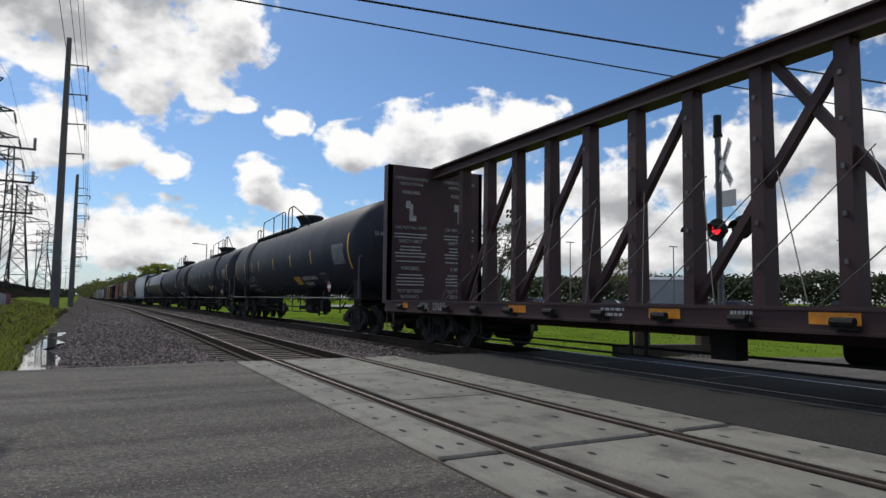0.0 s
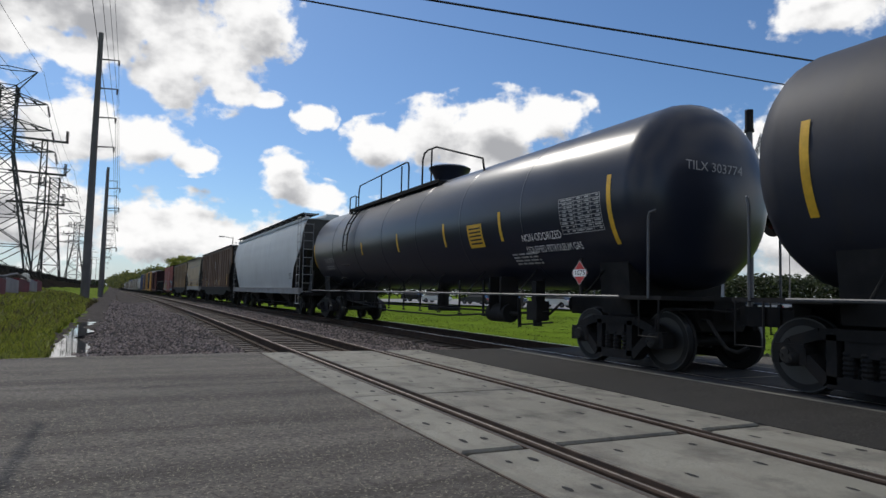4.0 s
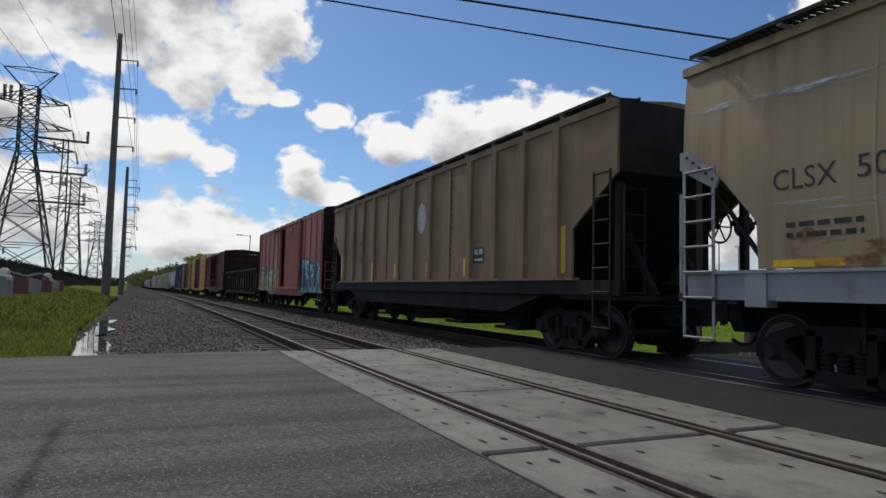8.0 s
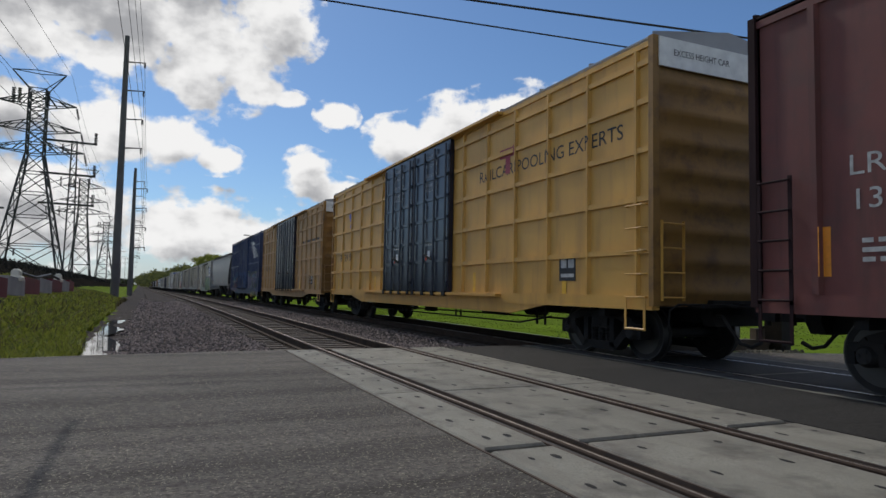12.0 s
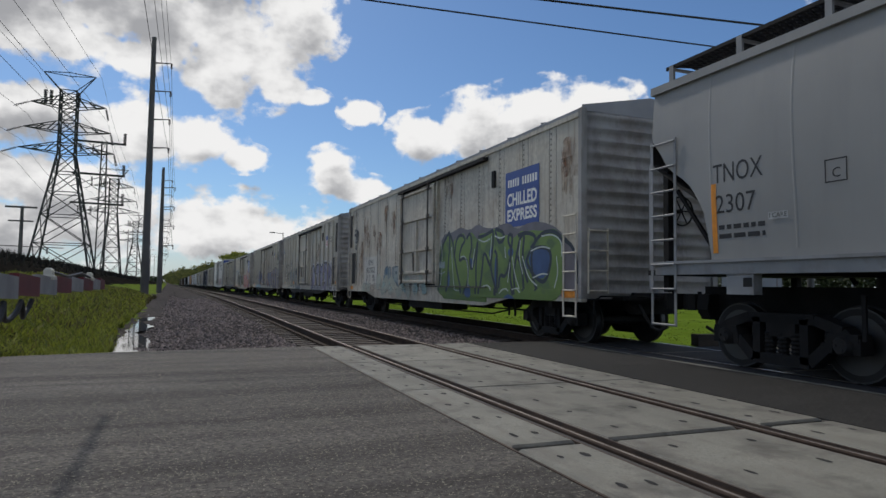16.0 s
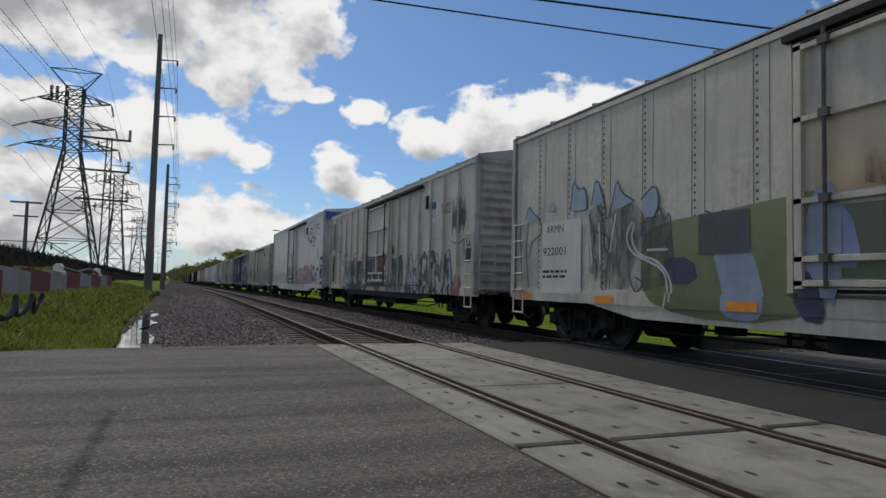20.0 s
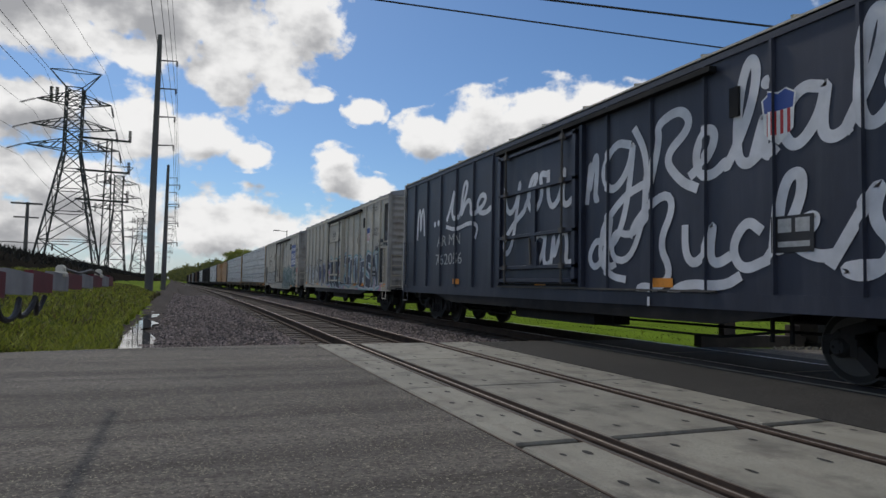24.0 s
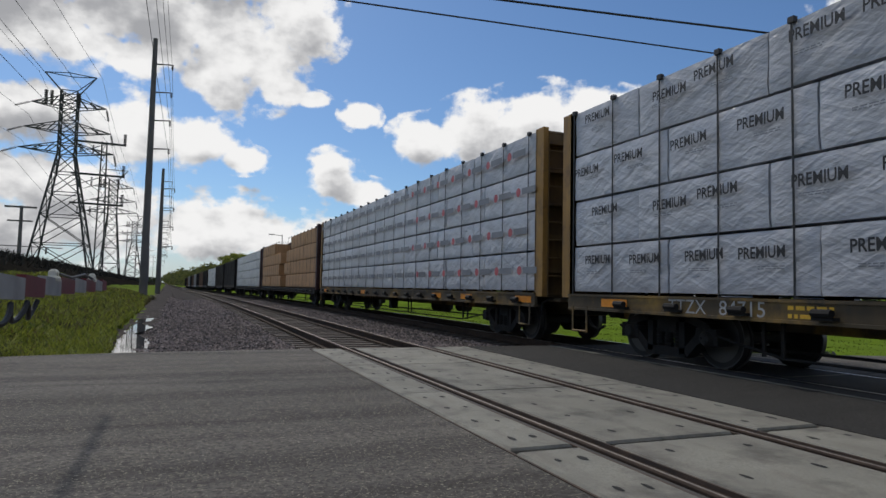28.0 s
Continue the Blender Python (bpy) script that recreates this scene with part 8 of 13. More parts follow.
def ribbed_hopper(label, half, material, posts, joints, z0=1.38, z1=4.24, w=1.55, bays=4):
    """A covered hopper with flat outside posts; its lower corners are cut away over the trucks."""
    ob = thing("covered_hopper", label, "freight car", "cars of the train")
    a = half - 1.2
    for sx in (-1, 1):
        s = Shape().prism([(-half, z1), (-half, 3.08), (-a, 2.24), (-a, z0), (a, z0), (a, 2.24), (half, 3.08), (half, z1)], "x", *sorted((sx * w, sx * (w - 0.05))))
        part("side_wall", s, material, ob)
        part("top_chord", Shape().box(*sorted((sx * (w + 0.04), sx * (w - 0.06))), -half, half, z1 - 0.1, z1 + 0.03), material, ob)
        part("bottom_lip", Shape().box(*sorted((sx * (w + 0.07), sx * (w - 0.1))), -a - 0.1, a + 0.1, z0 - 0.03, z0 + 0.02), material, ob)
        belly = [(-half - 0.1, 1.1), (half + 0.1, 1.1), (half + 0.1, z0 - 0.03), (-half - 0.1, z0 - 0.03)]
        part("side_sill", Shape().prism(belly, "x", *sorted((sx * (w + 0.03), sx * (w - 0.12)))), M_BLACK, ob, "sooty black side sill")
    for y in posts:
        post_at(ob, y, 0.27, -w, z0, z1 - 0.1, 0.07, POSTS, material)
    for y in joints:
        part("joint_plate", Shape().box(-w - 0.025, -w, y - 0.07, y + 0.07, z0 + 0.02, z1 - 0.1), material, ob, "bolted joint plate")
        bolts = Shape()
        for k in range(16):
            for d in (-0.11, 0.11):
                z = z0 + 0.12 + 0.165 * k
                bolts.box(-w - 0.008, -w, y + d - 0.018, y + d + 0.018, z - 0.018, z + 0.018)
        part("bolts", bolts, M_BLACK, ob, kind="stuff")
    for sg in (-1, 1):
        # Near black on the end sheet carries its soot and its shade together.
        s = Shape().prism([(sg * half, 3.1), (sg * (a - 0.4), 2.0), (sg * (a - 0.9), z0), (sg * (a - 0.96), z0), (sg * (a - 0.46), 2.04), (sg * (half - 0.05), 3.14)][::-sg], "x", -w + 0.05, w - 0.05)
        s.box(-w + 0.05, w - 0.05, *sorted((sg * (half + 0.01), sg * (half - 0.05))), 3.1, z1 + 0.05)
        part("slope_sheet", s, M_BLACK, ob, "end sheet darkened for soot and shade")
        fr = Shape()
        for sx in (-1.4, 1.4):
            fr.bar((sx, sg * (half - 0.1), 1.1), (sx, sg * (half - 0.1), 2.95), 0.12)
            fr.bar((sx * 0.4, sg * (half - 0.2), 1.1), (sx * 0.4, sg * (half - 0.9), 2.2), 0.1)
        fr.box(-1.5, 1.5, *sorted((sg * (half + 0.15), sg * (half - 1.6))), 1.02, 1.1)
        part("end_frame", fr, M_BLACK, ob)
    part("roof", Shape().prism([(-w, z1), (w, z1), (0.4, z1 + 0.14), (-0.4, z1 + 0.14)], "y", -half, half), material, ob)
    hopper_under(ob, half, bays, z0, material)
    hopper_top(ob, half + 0.2, z1, w, material, 0.06, 0.13, M_GREY_SILL)
    ladders(ob, half, 1.1, 3.15, M_BLACK, x=-1.6)
    part("lower_skirt", Shape().prism([(-half + 2.0, 1.12), (-half + 3.6, 0.72), (half - 3.6, 0.72), (half - 2.0, 1.12)], "x", -1.5, 1.5), M_BLACK, ob)
    trucks(ob, half)
    brake_gear(ob, half, 0.7, 5)
    brake_wheel(ob, 0.4, -half - 0.25, 2.3)
    return ob, Flank(ob, -w, [(y - 0.105, y + 0.105) for y in posts] + [(y - 0.07, y + 0.07, 0.025) for y in joints], 0.07)


def curved_hopper(label, half, material, z0=1.22, z1=4.3, bays=3, sill=None, rim=None, overhang=0.12, rise=0.2, rungs=None, notch=((1.9, 1.22), (1.2, 2.2), (0.0, 3.13)), sill_z=None, seams=(), ladder_top=None, pads=(), steep=False):
    """A covered hopper with smooth rounded sides that draw in at the ends."""
    ob = thing("covered_hopper", label, "freight car", "cars of the train")
    sill = sill or material
    prof = [(1.32, 1.0), (1.42, 0.93), (1.52, 0.8), (1.58, 0.62), (1.59, 0.45), (1.57, 0.28), (1.52, 0.12), (1.46, 0.0)]
    if steep:
        prof = [(1.5, 1.0), (1.53, 0.9), (1.56, 0.75), (1.575, 0.6), (1.58, 0.45), (1.575, 0.3), (1.56, 0.15), (1.54, 0.0)]
    top_w = prof[0][0]

    def wide(z):
        t = (z - z0) / (z1 - z0)
        for (a, ta), (b, tb) in zip(prof, prof[1:]):
            if tb <= t <= ta:
                return b + (a - b) * (t - tb) / (ta - tb)
        return prof[0][0] if t > 0.5 else prof[-1][0]
    cut = notch[0][0]
    zs = [z0 + (z1 - z0) * i / 24 for i in range(25)]
    s0, s1 = sill_z or (z0 - 0.24, z0 + 0.02)

    def end_y(z):
        for (a, za), (b, zb) in zip(notch, notch[1:]):
            if za <= z < zb:
                return half - a - (b - a) * (z - za) / (zb - za)
        return half - notch[-1][0] if z > z0 + 0.5 else half - cut
    for sx in (-1, 1):
        rows = [[(sx * wide(z), end_y(z) * k / 8, z) for z in zs] for k in range(-8, 9)]
        s = Shape().strip(rows if sx > 0 else rows[::-1])
        s.f = [tuple(reversed(q)) for q in s.f]
        part("side_wall", s, material, ob, smooth=True)
        for k, y in enumerate(seams or steps(-half + cut, half - cut, 7)):
            seam = Shape().strip([[(sx * (wide(z) + e), y + d + 0.02 * math.sin(z * 2 + k), z) for z in zs[1:]] for d, e in ((-0.022, 0.0005), (-0.008, 0.004), (0.008, 0.004), (0.022, 0.0005))][::sx])
            part("weld_seam", seam, material, ob, smooth=True)
        part("side_sill", Shape().box(*sorted((sx * 1.57, sx * 1.36)), -half + 0.1, half - 0.1, s0, s1), sill, ob, "side sill")
        part("sill_lip", Shape().box(*sorted((sx * 1.61, sx * 1.5)), -half + 0.1, half - 0.1, s1 - 0.03, s1 + 0.01), sill, ob)
        for y in pads:
            pad = part("jacking_pad", Shape().box(*sorted((sx * 1.55, sx * 1.4)), y - 0.22, y + 0.22, s0 - 0.27, s0), sill, ob)
            part("pad_hole", Shape().box(*sorted((sx * 1.555, sx * 1.5)), y - 0.2, y - 0.06, s0 - 0.17, s0 - 0.05), M_HOLE, pad)
        part("top_chord", Shape().box(*sorted((sx * (top_w + 0.06), sx * (top_w - 0.06))), -half, half, z1 - 0.02, z1 + 0.1), rim or material, ob)
    for sg in (-1, 1):
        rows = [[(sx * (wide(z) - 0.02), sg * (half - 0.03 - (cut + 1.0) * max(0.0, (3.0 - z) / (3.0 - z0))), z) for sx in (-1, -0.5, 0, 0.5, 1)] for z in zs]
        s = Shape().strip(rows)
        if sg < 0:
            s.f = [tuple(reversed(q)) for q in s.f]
        part("slope_sheet", s, M_SLOPE, ob, "end sheet darkened for soot and shade", True)
        fr = Shape()
        for sx in (-1.35, 1.35):
            fr.bar((sx, sg * (half - 0.15), 1.05), (sx, sg * (half - 0.15), 3.2), 0.11)
            fr.bar((sx, sg * (half - 0.35), 2.6), (sx * 0.9, sg * (half - 1.3), 1.2), 0.05)
        fr.box(-1.5, 1.5, *sorted((sg * (half + 0.15), sg * (half - 1.7))), s0, s0 + 0.08)
        part("end_frame", fr, M_BLACK, ob)
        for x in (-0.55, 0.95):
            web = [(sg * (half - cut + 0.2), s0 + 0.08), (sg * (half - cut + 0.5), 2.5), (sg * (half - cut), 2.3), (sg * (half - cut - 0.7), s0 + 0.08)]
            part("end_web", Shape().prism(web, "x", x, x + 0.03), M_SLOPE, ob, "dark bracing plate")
    part("roof", Shape().prism([(-top_w, z1), (top_w, z1), (0.4, z1 + 0.12), (-0.4, z1 + 0.12)], "y", -half, half), material, ob)
    hopper_under(ob, half, bays, z0, material)
    hopper_top(ob, half, z1 + 0.08, top_w, material, overhang, rise, rungs or sill)
    ladders(ob, half, 1.05, ladder_top or z1 + 0.1, rungs or sill, x=-1.6, wid=0.5)
    trucks(ob, half)
    brake_gear(ob, half, 0.65, 7)
    brake_wheel(ob, 0.4, -half - 0.25, 2.2)
    return ob, Flank(ob, curve=lambda z: -wide(z), zstep=0.12)


def gondola(label, half, material, posts, z0=0.86, z1=2.5, w=1.5):
    ob = thing("gondola", label, "freight car", "cars of the train")
    for sx in (-1, 1):
        part("side_wall", Shape().box(*sorted((sx * w, sx * (w - 0.05))), -half, half, z0, z1 - 0.1), material, ob)
        part("top_chord", Shape().box(*sorted((sx * (w + 0.08), sx * (w - 0.08))), -half, half, z1 - 0.14, z1), material, ob)
        part("side_sill", Shape().box(*sorted((sx * (w + 0.04), sx * (w - 0.1))), -half, half, z0 - 0.16, z0 + 0.02), material, ob)
    for y in posts:
        post_at(ob, y, 0.15, -w, z0 + 0.02, z1 - 0.14, 0.09, POSTS, material)
    for sg in (-1, 1):
        s = Shape().box(-w, w, *sorted((sg * half, sg * (half - 0.06))), z0 - 0.1, z1)
        for k in range(3):
            z = z0 + 0.3 + 0.5 * k
            s.box(-w + 0.1, w - 0.1, *sorted((sg * half, sg * (half + 0.06))), z, z + 0.16)
        s.box(-w - 0.06, w + 0.06, *sorted((sg * (half + 0.07), sg * (half - 0.08))), z1 - 0.12, z1 + 0.01)
        part("end_wall", s, material, ob)
    part("floor", Shape().box(-w + 0.05, w - 0.05, -half, half, z0 - 0.1, z0), M_BLACK, ob)
    part("center_sill", Shape().box(-0.32, 0.32, -half, half, 0.6, z0 - 0.1), M_BLACK, ob)
    load = Shape()
    rows = [[(x, y, z1 - 0.42 + 0.25 * noise.noise((x * 1.3, y * 0.9, 4))) for x in np.linspace(-w + 0.06, w - 0.06, 7)] for y in np.linspace(-half + 0.1, half - 0.1, 40)]
    load.strip(rows)
    part("load", load, M_TIE, ob, "dark scrap load just under the rim")
    ladders(ob, half, 0.8, z1 - 0.1, material, x=-w - 0.06, low=0.45)
    trucks(ob, half, 1.2)
    brake_gear(ob, half, 0.45, 9)
    return ob, Flank(ob, -w, [(y - 0.06, y + 0.06) for y in posts], 0.09)


def centerbeam(label, half, paint, sill_paint=None, bulk=None, z_top=4.66, face=None, low=0.0, bay=1.2, shift=0.0, lugs=False):
    """A flatcar with a truss down the middle and a bulkhead at each end."""
    ob = thing("centerbeam_flatcar", label, "freight car", "cars of the train")
    sill_paint, bulk = sill_paint or paint, bulk or paint
    part("deck", Shape().box(-1.4, 1.4, -half, half, 0.98, 1.04), sill_paint, ob)
    for sx in (-1, 1):
        prof = [(1.52, 0.78), (1.52, 0.82), (1.5, 0.822), (1.5, 1.03), (1.52, 1.032), (1.52, 1.07), (1.35, 1.07), (1.35, 1.03), (1.44, 1.028), (1.44, 0.824), (1.35, 0.82), (1.35, 0.78)]
        s = Shape().prism([(sx * a, b) for a, b in prof], "y", -half, half)
        part("side_sill", s, sill_paint, ob)
    part("center_sill", Shape().box(-0.3, 0.3, -half, half, 0.6, 0.98), sill_paint, ob)
    part("top_chord", Shape().prism([(a, z_top - b) for a, b in ((-0.2, 0.3), (0.2, 0.3), (0.2, 0.26), (0.06, 0.258), (0.06, 0.042), (0.2, 0.04), (0.2, 0), (-0.2, 0), (-0.2, 0.04), (-0.06, 0.042), (-0.06, 0.258), (-0.2, 0.26))], "y", -half + 0.1, half - 0.1), paint, ob)
    n = int((half - 0.4) / bay)
    ys = [bay * k + shift for k in range(-n, n + 1)]
    for y in ys:
        s = Shape().prism([(-0.16, 1.04), (0.16, 1.04), (0.12, z_top - 0.28), (-0.12, z_top - 0.28)], "y", y - 0.1, y + 0.1)
        post = part("post", s, paint, ob)
        for z in (1.6, 2.2, 2.8, 3.4, 4.0) if lugs else ():
            part("strap_lug", Shape().box(-0.17, -0.145, y - 0.025, y + 0.025, z, z + 0.06), M_GALV, post)
    for k in range(0, n - 1, 2):
        part("brace", Shape().bar((0, bay * (k + 2) + shift, 1.05), (0, bay * k - 0.1 + shift, z_top - 0.3), 0.13), paint, ob)
        part("brace", Shape().bar((0.02, 0.9 - bay * (k + 2) + shift, 1.05), (0.02, 1.0 - bay * k + shift, z_top - 0.3), 0.13), paint, ob)
    for sg in (-1, 1):
        s = Shape().box(-1.48, 1.48, *sorted((sg * half, sg * (half - 0.06))), 1.04, z_top - low)
        b = part("bulkhead", s, face or bulk, ob)
        for z in (1.5, 2.2, 2.9, 3.6, 4.2):
            part("bulkhead_rib", Shape().box(-1.36, 1.36, *sorted((sg * (half + 0.22), sg * half)), z, z + 0.09), face or bulk, b)
        for sx in (-1.42, 1.42):
            part("end_post", Shape().prism([(sx - 0.06, 1.0), (sx + 0.06, 1.0), (sx + 0.06, z_top - low), (sx - 0.06, z_top - low)], "y", *sorted((sg * (half + 0.26), sg * (half - 0.06)))), bulk, b)
        part("end_platform", Shape().box(-1.2, 1.2, *sorted((sg * half, sg * (half + 0.5))), 0.9, 0.96), sill_paint, ob)
        part("end_ladder", ladder(-1.15, sg * (half + 0.28), 1.0, z_top - 0.2, 0.42, axis="x", stile=0.03), face or bulk, ob)
        part("bulkhead_post", Shape().box(-0.09, 0.09, *sorted((sg * (half + 0.24), sg * half)), 1.04, z_top - low), bulk, b)
    for i in range(int(half * 2 / 1.22)):
        y = -half + 0.7 + 1.22 * i
        w_ = Shape().rod((-1.6, y - 0.12, 0.92), (-1.6, y + 0.12, 0.92), 0.05, 8).box(-1.6, -1.5, y - 0.14, y + 0.14, 0.84, 0.88)
        part("winch", w_, M_BLACK, ob)
    trucks(ob, half, 2.2)
    brake_gear(ob, half, 0.42, 3)
    for sg in (-1, 1):
        st = Shape()
        y = sg * (half - 0.4)
        for a in (-0.22, 0.22):
            st.bar((-1.52, y + a, 0.38), (-1.52, y + a, 0.85), 0.045, 0.012)
        st.rod((-1.52, y - 0.22, 0.4), (-1.52, y + 0.22, 0.4), 0.018, 6)
        part("step", st, sill_paint, ob)
    brake_wheel(ob, 0.75, -half - 0.4, 2.1)
    return ob, Flank(ob, -1.502)


def lumber(ob, half, wrap, cols, tiers=4, z0=1.09, z1=4.52, gaps=(), words=None, ink=None, seed=0, short=None):
    """Wrapped packs of boards stacked on both sides of the beam, held by dark straps."""
    rng = random.Random(seed)
    inner = half - 0.12
    h = (z1 - z0) / tiers
    fl = Flank(ob, -1.482)
    for t in range(tiers):
        edges = [-inner + 2 * inner * i / cols for i in range(cols + 1)]
        shift = (0 if t % 2 == 0 else inner / cols * 0.55)
        for i in range(cols):
            if (i, t) in gaps:
                continue
            a = edges[i] + (shift if i else 0) + (short or {}).get((i, t), 0.0)
            b = edges[i + 1] + (shift if i < cols - 1 else 0)
            zz0, zz1 = z0 + h * t + 0.03, z0 + h * (t + 1) - 0.012
            d = rng.uniform(0, 0.025)
            rows = []
            n, m = 24, 10
            for k in range(n + 1):
                y = a + 0.012 + (b - a - 0.024) * k / n
                ring = []
                for j in range(m + 1):
                    z = zz0 + (zz1 - zz0) * j / m
                    puff = 0.01 * noise.noise((y * 1.6 + seed, z * 2.2, seed)) + 0.012 * (1 - abs(2 * noise.noise((y * 2.2, z * 4 - y * 3, seed + 3)))) ** 4
                    e = 0.012 * ((1 - min(1, min(k, n - k) / 1.0)) + (1 - min(1, min(j, m - j) / 1.0)))
                    ring.append((-1.46 + d + e - puff, y, z))
                ring += [(-0.2, y, zz1), (-0.2, y, zz0)]
                rows.append(ring)
            s = Shape().loft(rows)
            part("lumber_pack", s, wrap, ob, smooth=True)
            if words:
                for q in (0.27, 0.75) if b - a > 2 else (0.5,):
                    yc = b - (b - a) * q
                    fl.text(words, yc + rng.uniform(-0.22, 0.22), zz0 + (zz1 - zz0) * rng.uniform(0.58, 0.72), 0.15, ink, 0.72, 0.004, 0.0, rng.uniform(-2, 2))
                    fl.bars(yc, zz0 + (zz1 - zz0) * 0.42, 0.4, 0.06, 2, M_WORN_WHITE if wrap is not M_WRAP else M_PRINT, i * 7 + t)
    y = -inner + 0.25
    while y < inner:
        if not any(edges[g[0]] - 0.1 < y < edges[g[0] + 1] + 0.1 for g in gaps if g[1] == 0):
            st = Shape().box(-1.486, -1.478, y - 0.014, y + 0.014, 1.05, z1 + 0.01)
            st.box(-1.48, -0.1, y - 0.022, y + 0.022, z1 + 0.002, z1 + 0.012)
            st.box(-1.5, -1.43, y - 0.045, y + 0.045, z1 - 0.04, z1 + 0.035)
            part("strap", st, M_INK, ob, "dark tie-down strap")
        y += 1.19
    far = Shape().box(0.2, 1.42, -inner, inner, z0, z1)
    part("lumber_stack", far, wrap, ob, "stack on the far half")


# ---- the cars in their order, the first one first ----
def steps(a, b, n):
    return [a + (b - a) * i / (n - 1) for i in range(n)]


def shield(fl, y, z, s=0.5):
    """A plain emblem: blue head over red and white stripes."""
    top = [(y + s * 0.42, z + s * 0.1), (y + s * 0.46, z + s * 0.45), (y + s * 0.2, z + s * 0.6), (y, z + s * 0.52), (y - s * 0.2, z + s * 0.6), (y - s * 0.46, z + s * 0.45), (y - s * 0.42, z + s * 0.1)]
    body = [(y + s * 0.42, z + s * 0.1), (y - s * 0.42, z + s * 0.1), (y - s * 0.38, z - s * 0.4), (y, z - s * 0.72), (y + s * 0.38, z - s * 0.4)]
    red = [rect(y + s * q - s * 0.045, y + s * q + s * 0.045, z - s * 0.5, z + s * 0.1) for q in (-0.3, -0.1, 0.1, 0.3)]
    fl.paint("emblem", [([grow([top], 0.02)[0], grow([body], 0.02)[0]], M_WHITE), ([top], M_SIGN_BLUE), (red, M_RED)], "blue, red and white striped emblem")


def chilled(fl, y, z, w=1.5, h=1.25):
    """The blue sign: a line of bars over two words."""
    fl.paint("sign", [([rect(y - w / 2, y + w / 2, z - h / 2, z + h / 2)], M_SIGN_BLUE),
                      ([rect(y - w * 0.44 + w * 0.88 * (k + (0.08 if k else 0)) / 12, y - w * 0.44 + w * 0.88 * (k + 0.72) / 12, z + h * 0.22, z + h * 0.36) for k in range(12) if k != 6], M_WHITE),
                      (text_polys("CHILLED", y, z - h * 0.02, h * 0.22, w * 0.88, 0.012) + text_polys("EXPRESS", y, z - h * 0.3, h * 0.2, w * 0.88, 0.012), M_WHITE)], "blue sign with white words")


def marks(fl, y, z, a, b, material, size=0.26, gap=0.42, w1=None, w2=None, small=True, bold=0.0):
    fl.text(a, y, z, size, material, w1, bold)
    fl.text(b, y, z - gap, size, material, w2, bold)
    if small:
        fl.bars(y, z - gap * 2, 0.9, 0.2, 2, material, int(y * 10))


def split_marks(fl, post, z, gap, a, b, c, d, size, widths):
    """Two lines of stencilled marks, parted by a post of the side."""
    for words, w, sg, zz in ((a, widths[0], 1, z), (b, widths[1], -1, z), (c, widths[2], 1, z - gap), (d, widths[3], -1, z - gap)):
        fl.text(words, post + sg * (w / 2 + 0.08), zz, size, M_INK, w)


def table(fl, y, z, w, h):
    """A ruled table of small figures, too fine to read."""
    rules = [rect(y - w / 2, y + w / 2, z + h / 2 - 0.012 - h * k / 9, z + h / 2 - h * k / 9) for k in range(10)]
    rules += [rect(y + a * w - 0.006, y + a * w + 0.006, z - h / 2, z + h / 2) for a in (-0.5, -0.28, -0.08, 0.12, 0.5)]
    rng = random.Random(int(y * 10))
    print_ = [rect(y + a * w, y + a * w + rng.uniform(0.05, 0.15) * w, z + h / 2 - h * (k + 0.72) / 9, z + h / 2 - h * (k + 0.32) / 9) for k in range(9) for a in (-0.47, -0.25, -0.05, 0.16, 0.32)]
    return fl.paint("data_table", [(rules, M_WORN_WHITE), (print_, M_WORN_WHITE)], "ruled white table of small figures")


def data_box(fl, y, z, w=0.5, h=0.45):
    fl.paint("data_panel", [([rect(y - w / 2, y + w / 2, z - h / 2, z + h / 2)], M_INK),
                            ([rect(y - w * 0.4, y - w * 0.05, z + 0.02, z + h * 0.42), rect(y + w * 0.05, y + w * 0.4, z + 0.02, z + h * 0.42), rect(y - w * 0.4, y + w * 0.4, z - h * 0.35, z - h * 0.2)], M_WORN_WHITE)], "small black data panel with white outlines")


def rust(fl, spots, seed):
    rng = random.Random(seed)
    polys, runs = [], []
    for y, z, r in spots:
        polys.append([(y + r * (1 + 0.25 * math.sin(3 * t + y)) * math.cos(t * 0.5236), z + r * (1.1 + 0.2 * math.cos(2 * t + z)) * math.sin(t * 0.5236)) for t in range(12)])
        for _ in range(3):
            yy, w = y + rng.uniform(-r, r) * 0.8, rng.uniform(0.03, 0.09)
            runs.append([(yy - w, z), (yy + w, z), (yy + w * 0.6, z - r * rng.uniform(1.5, 3.5)), (yy - w * 0.6, z - r * rng.uniform(1.5, 3.5))])
    fl.paint("rust_stain", [(runs, M_RUN), (polys, M_STAIN)], "brown rust stains with runs")


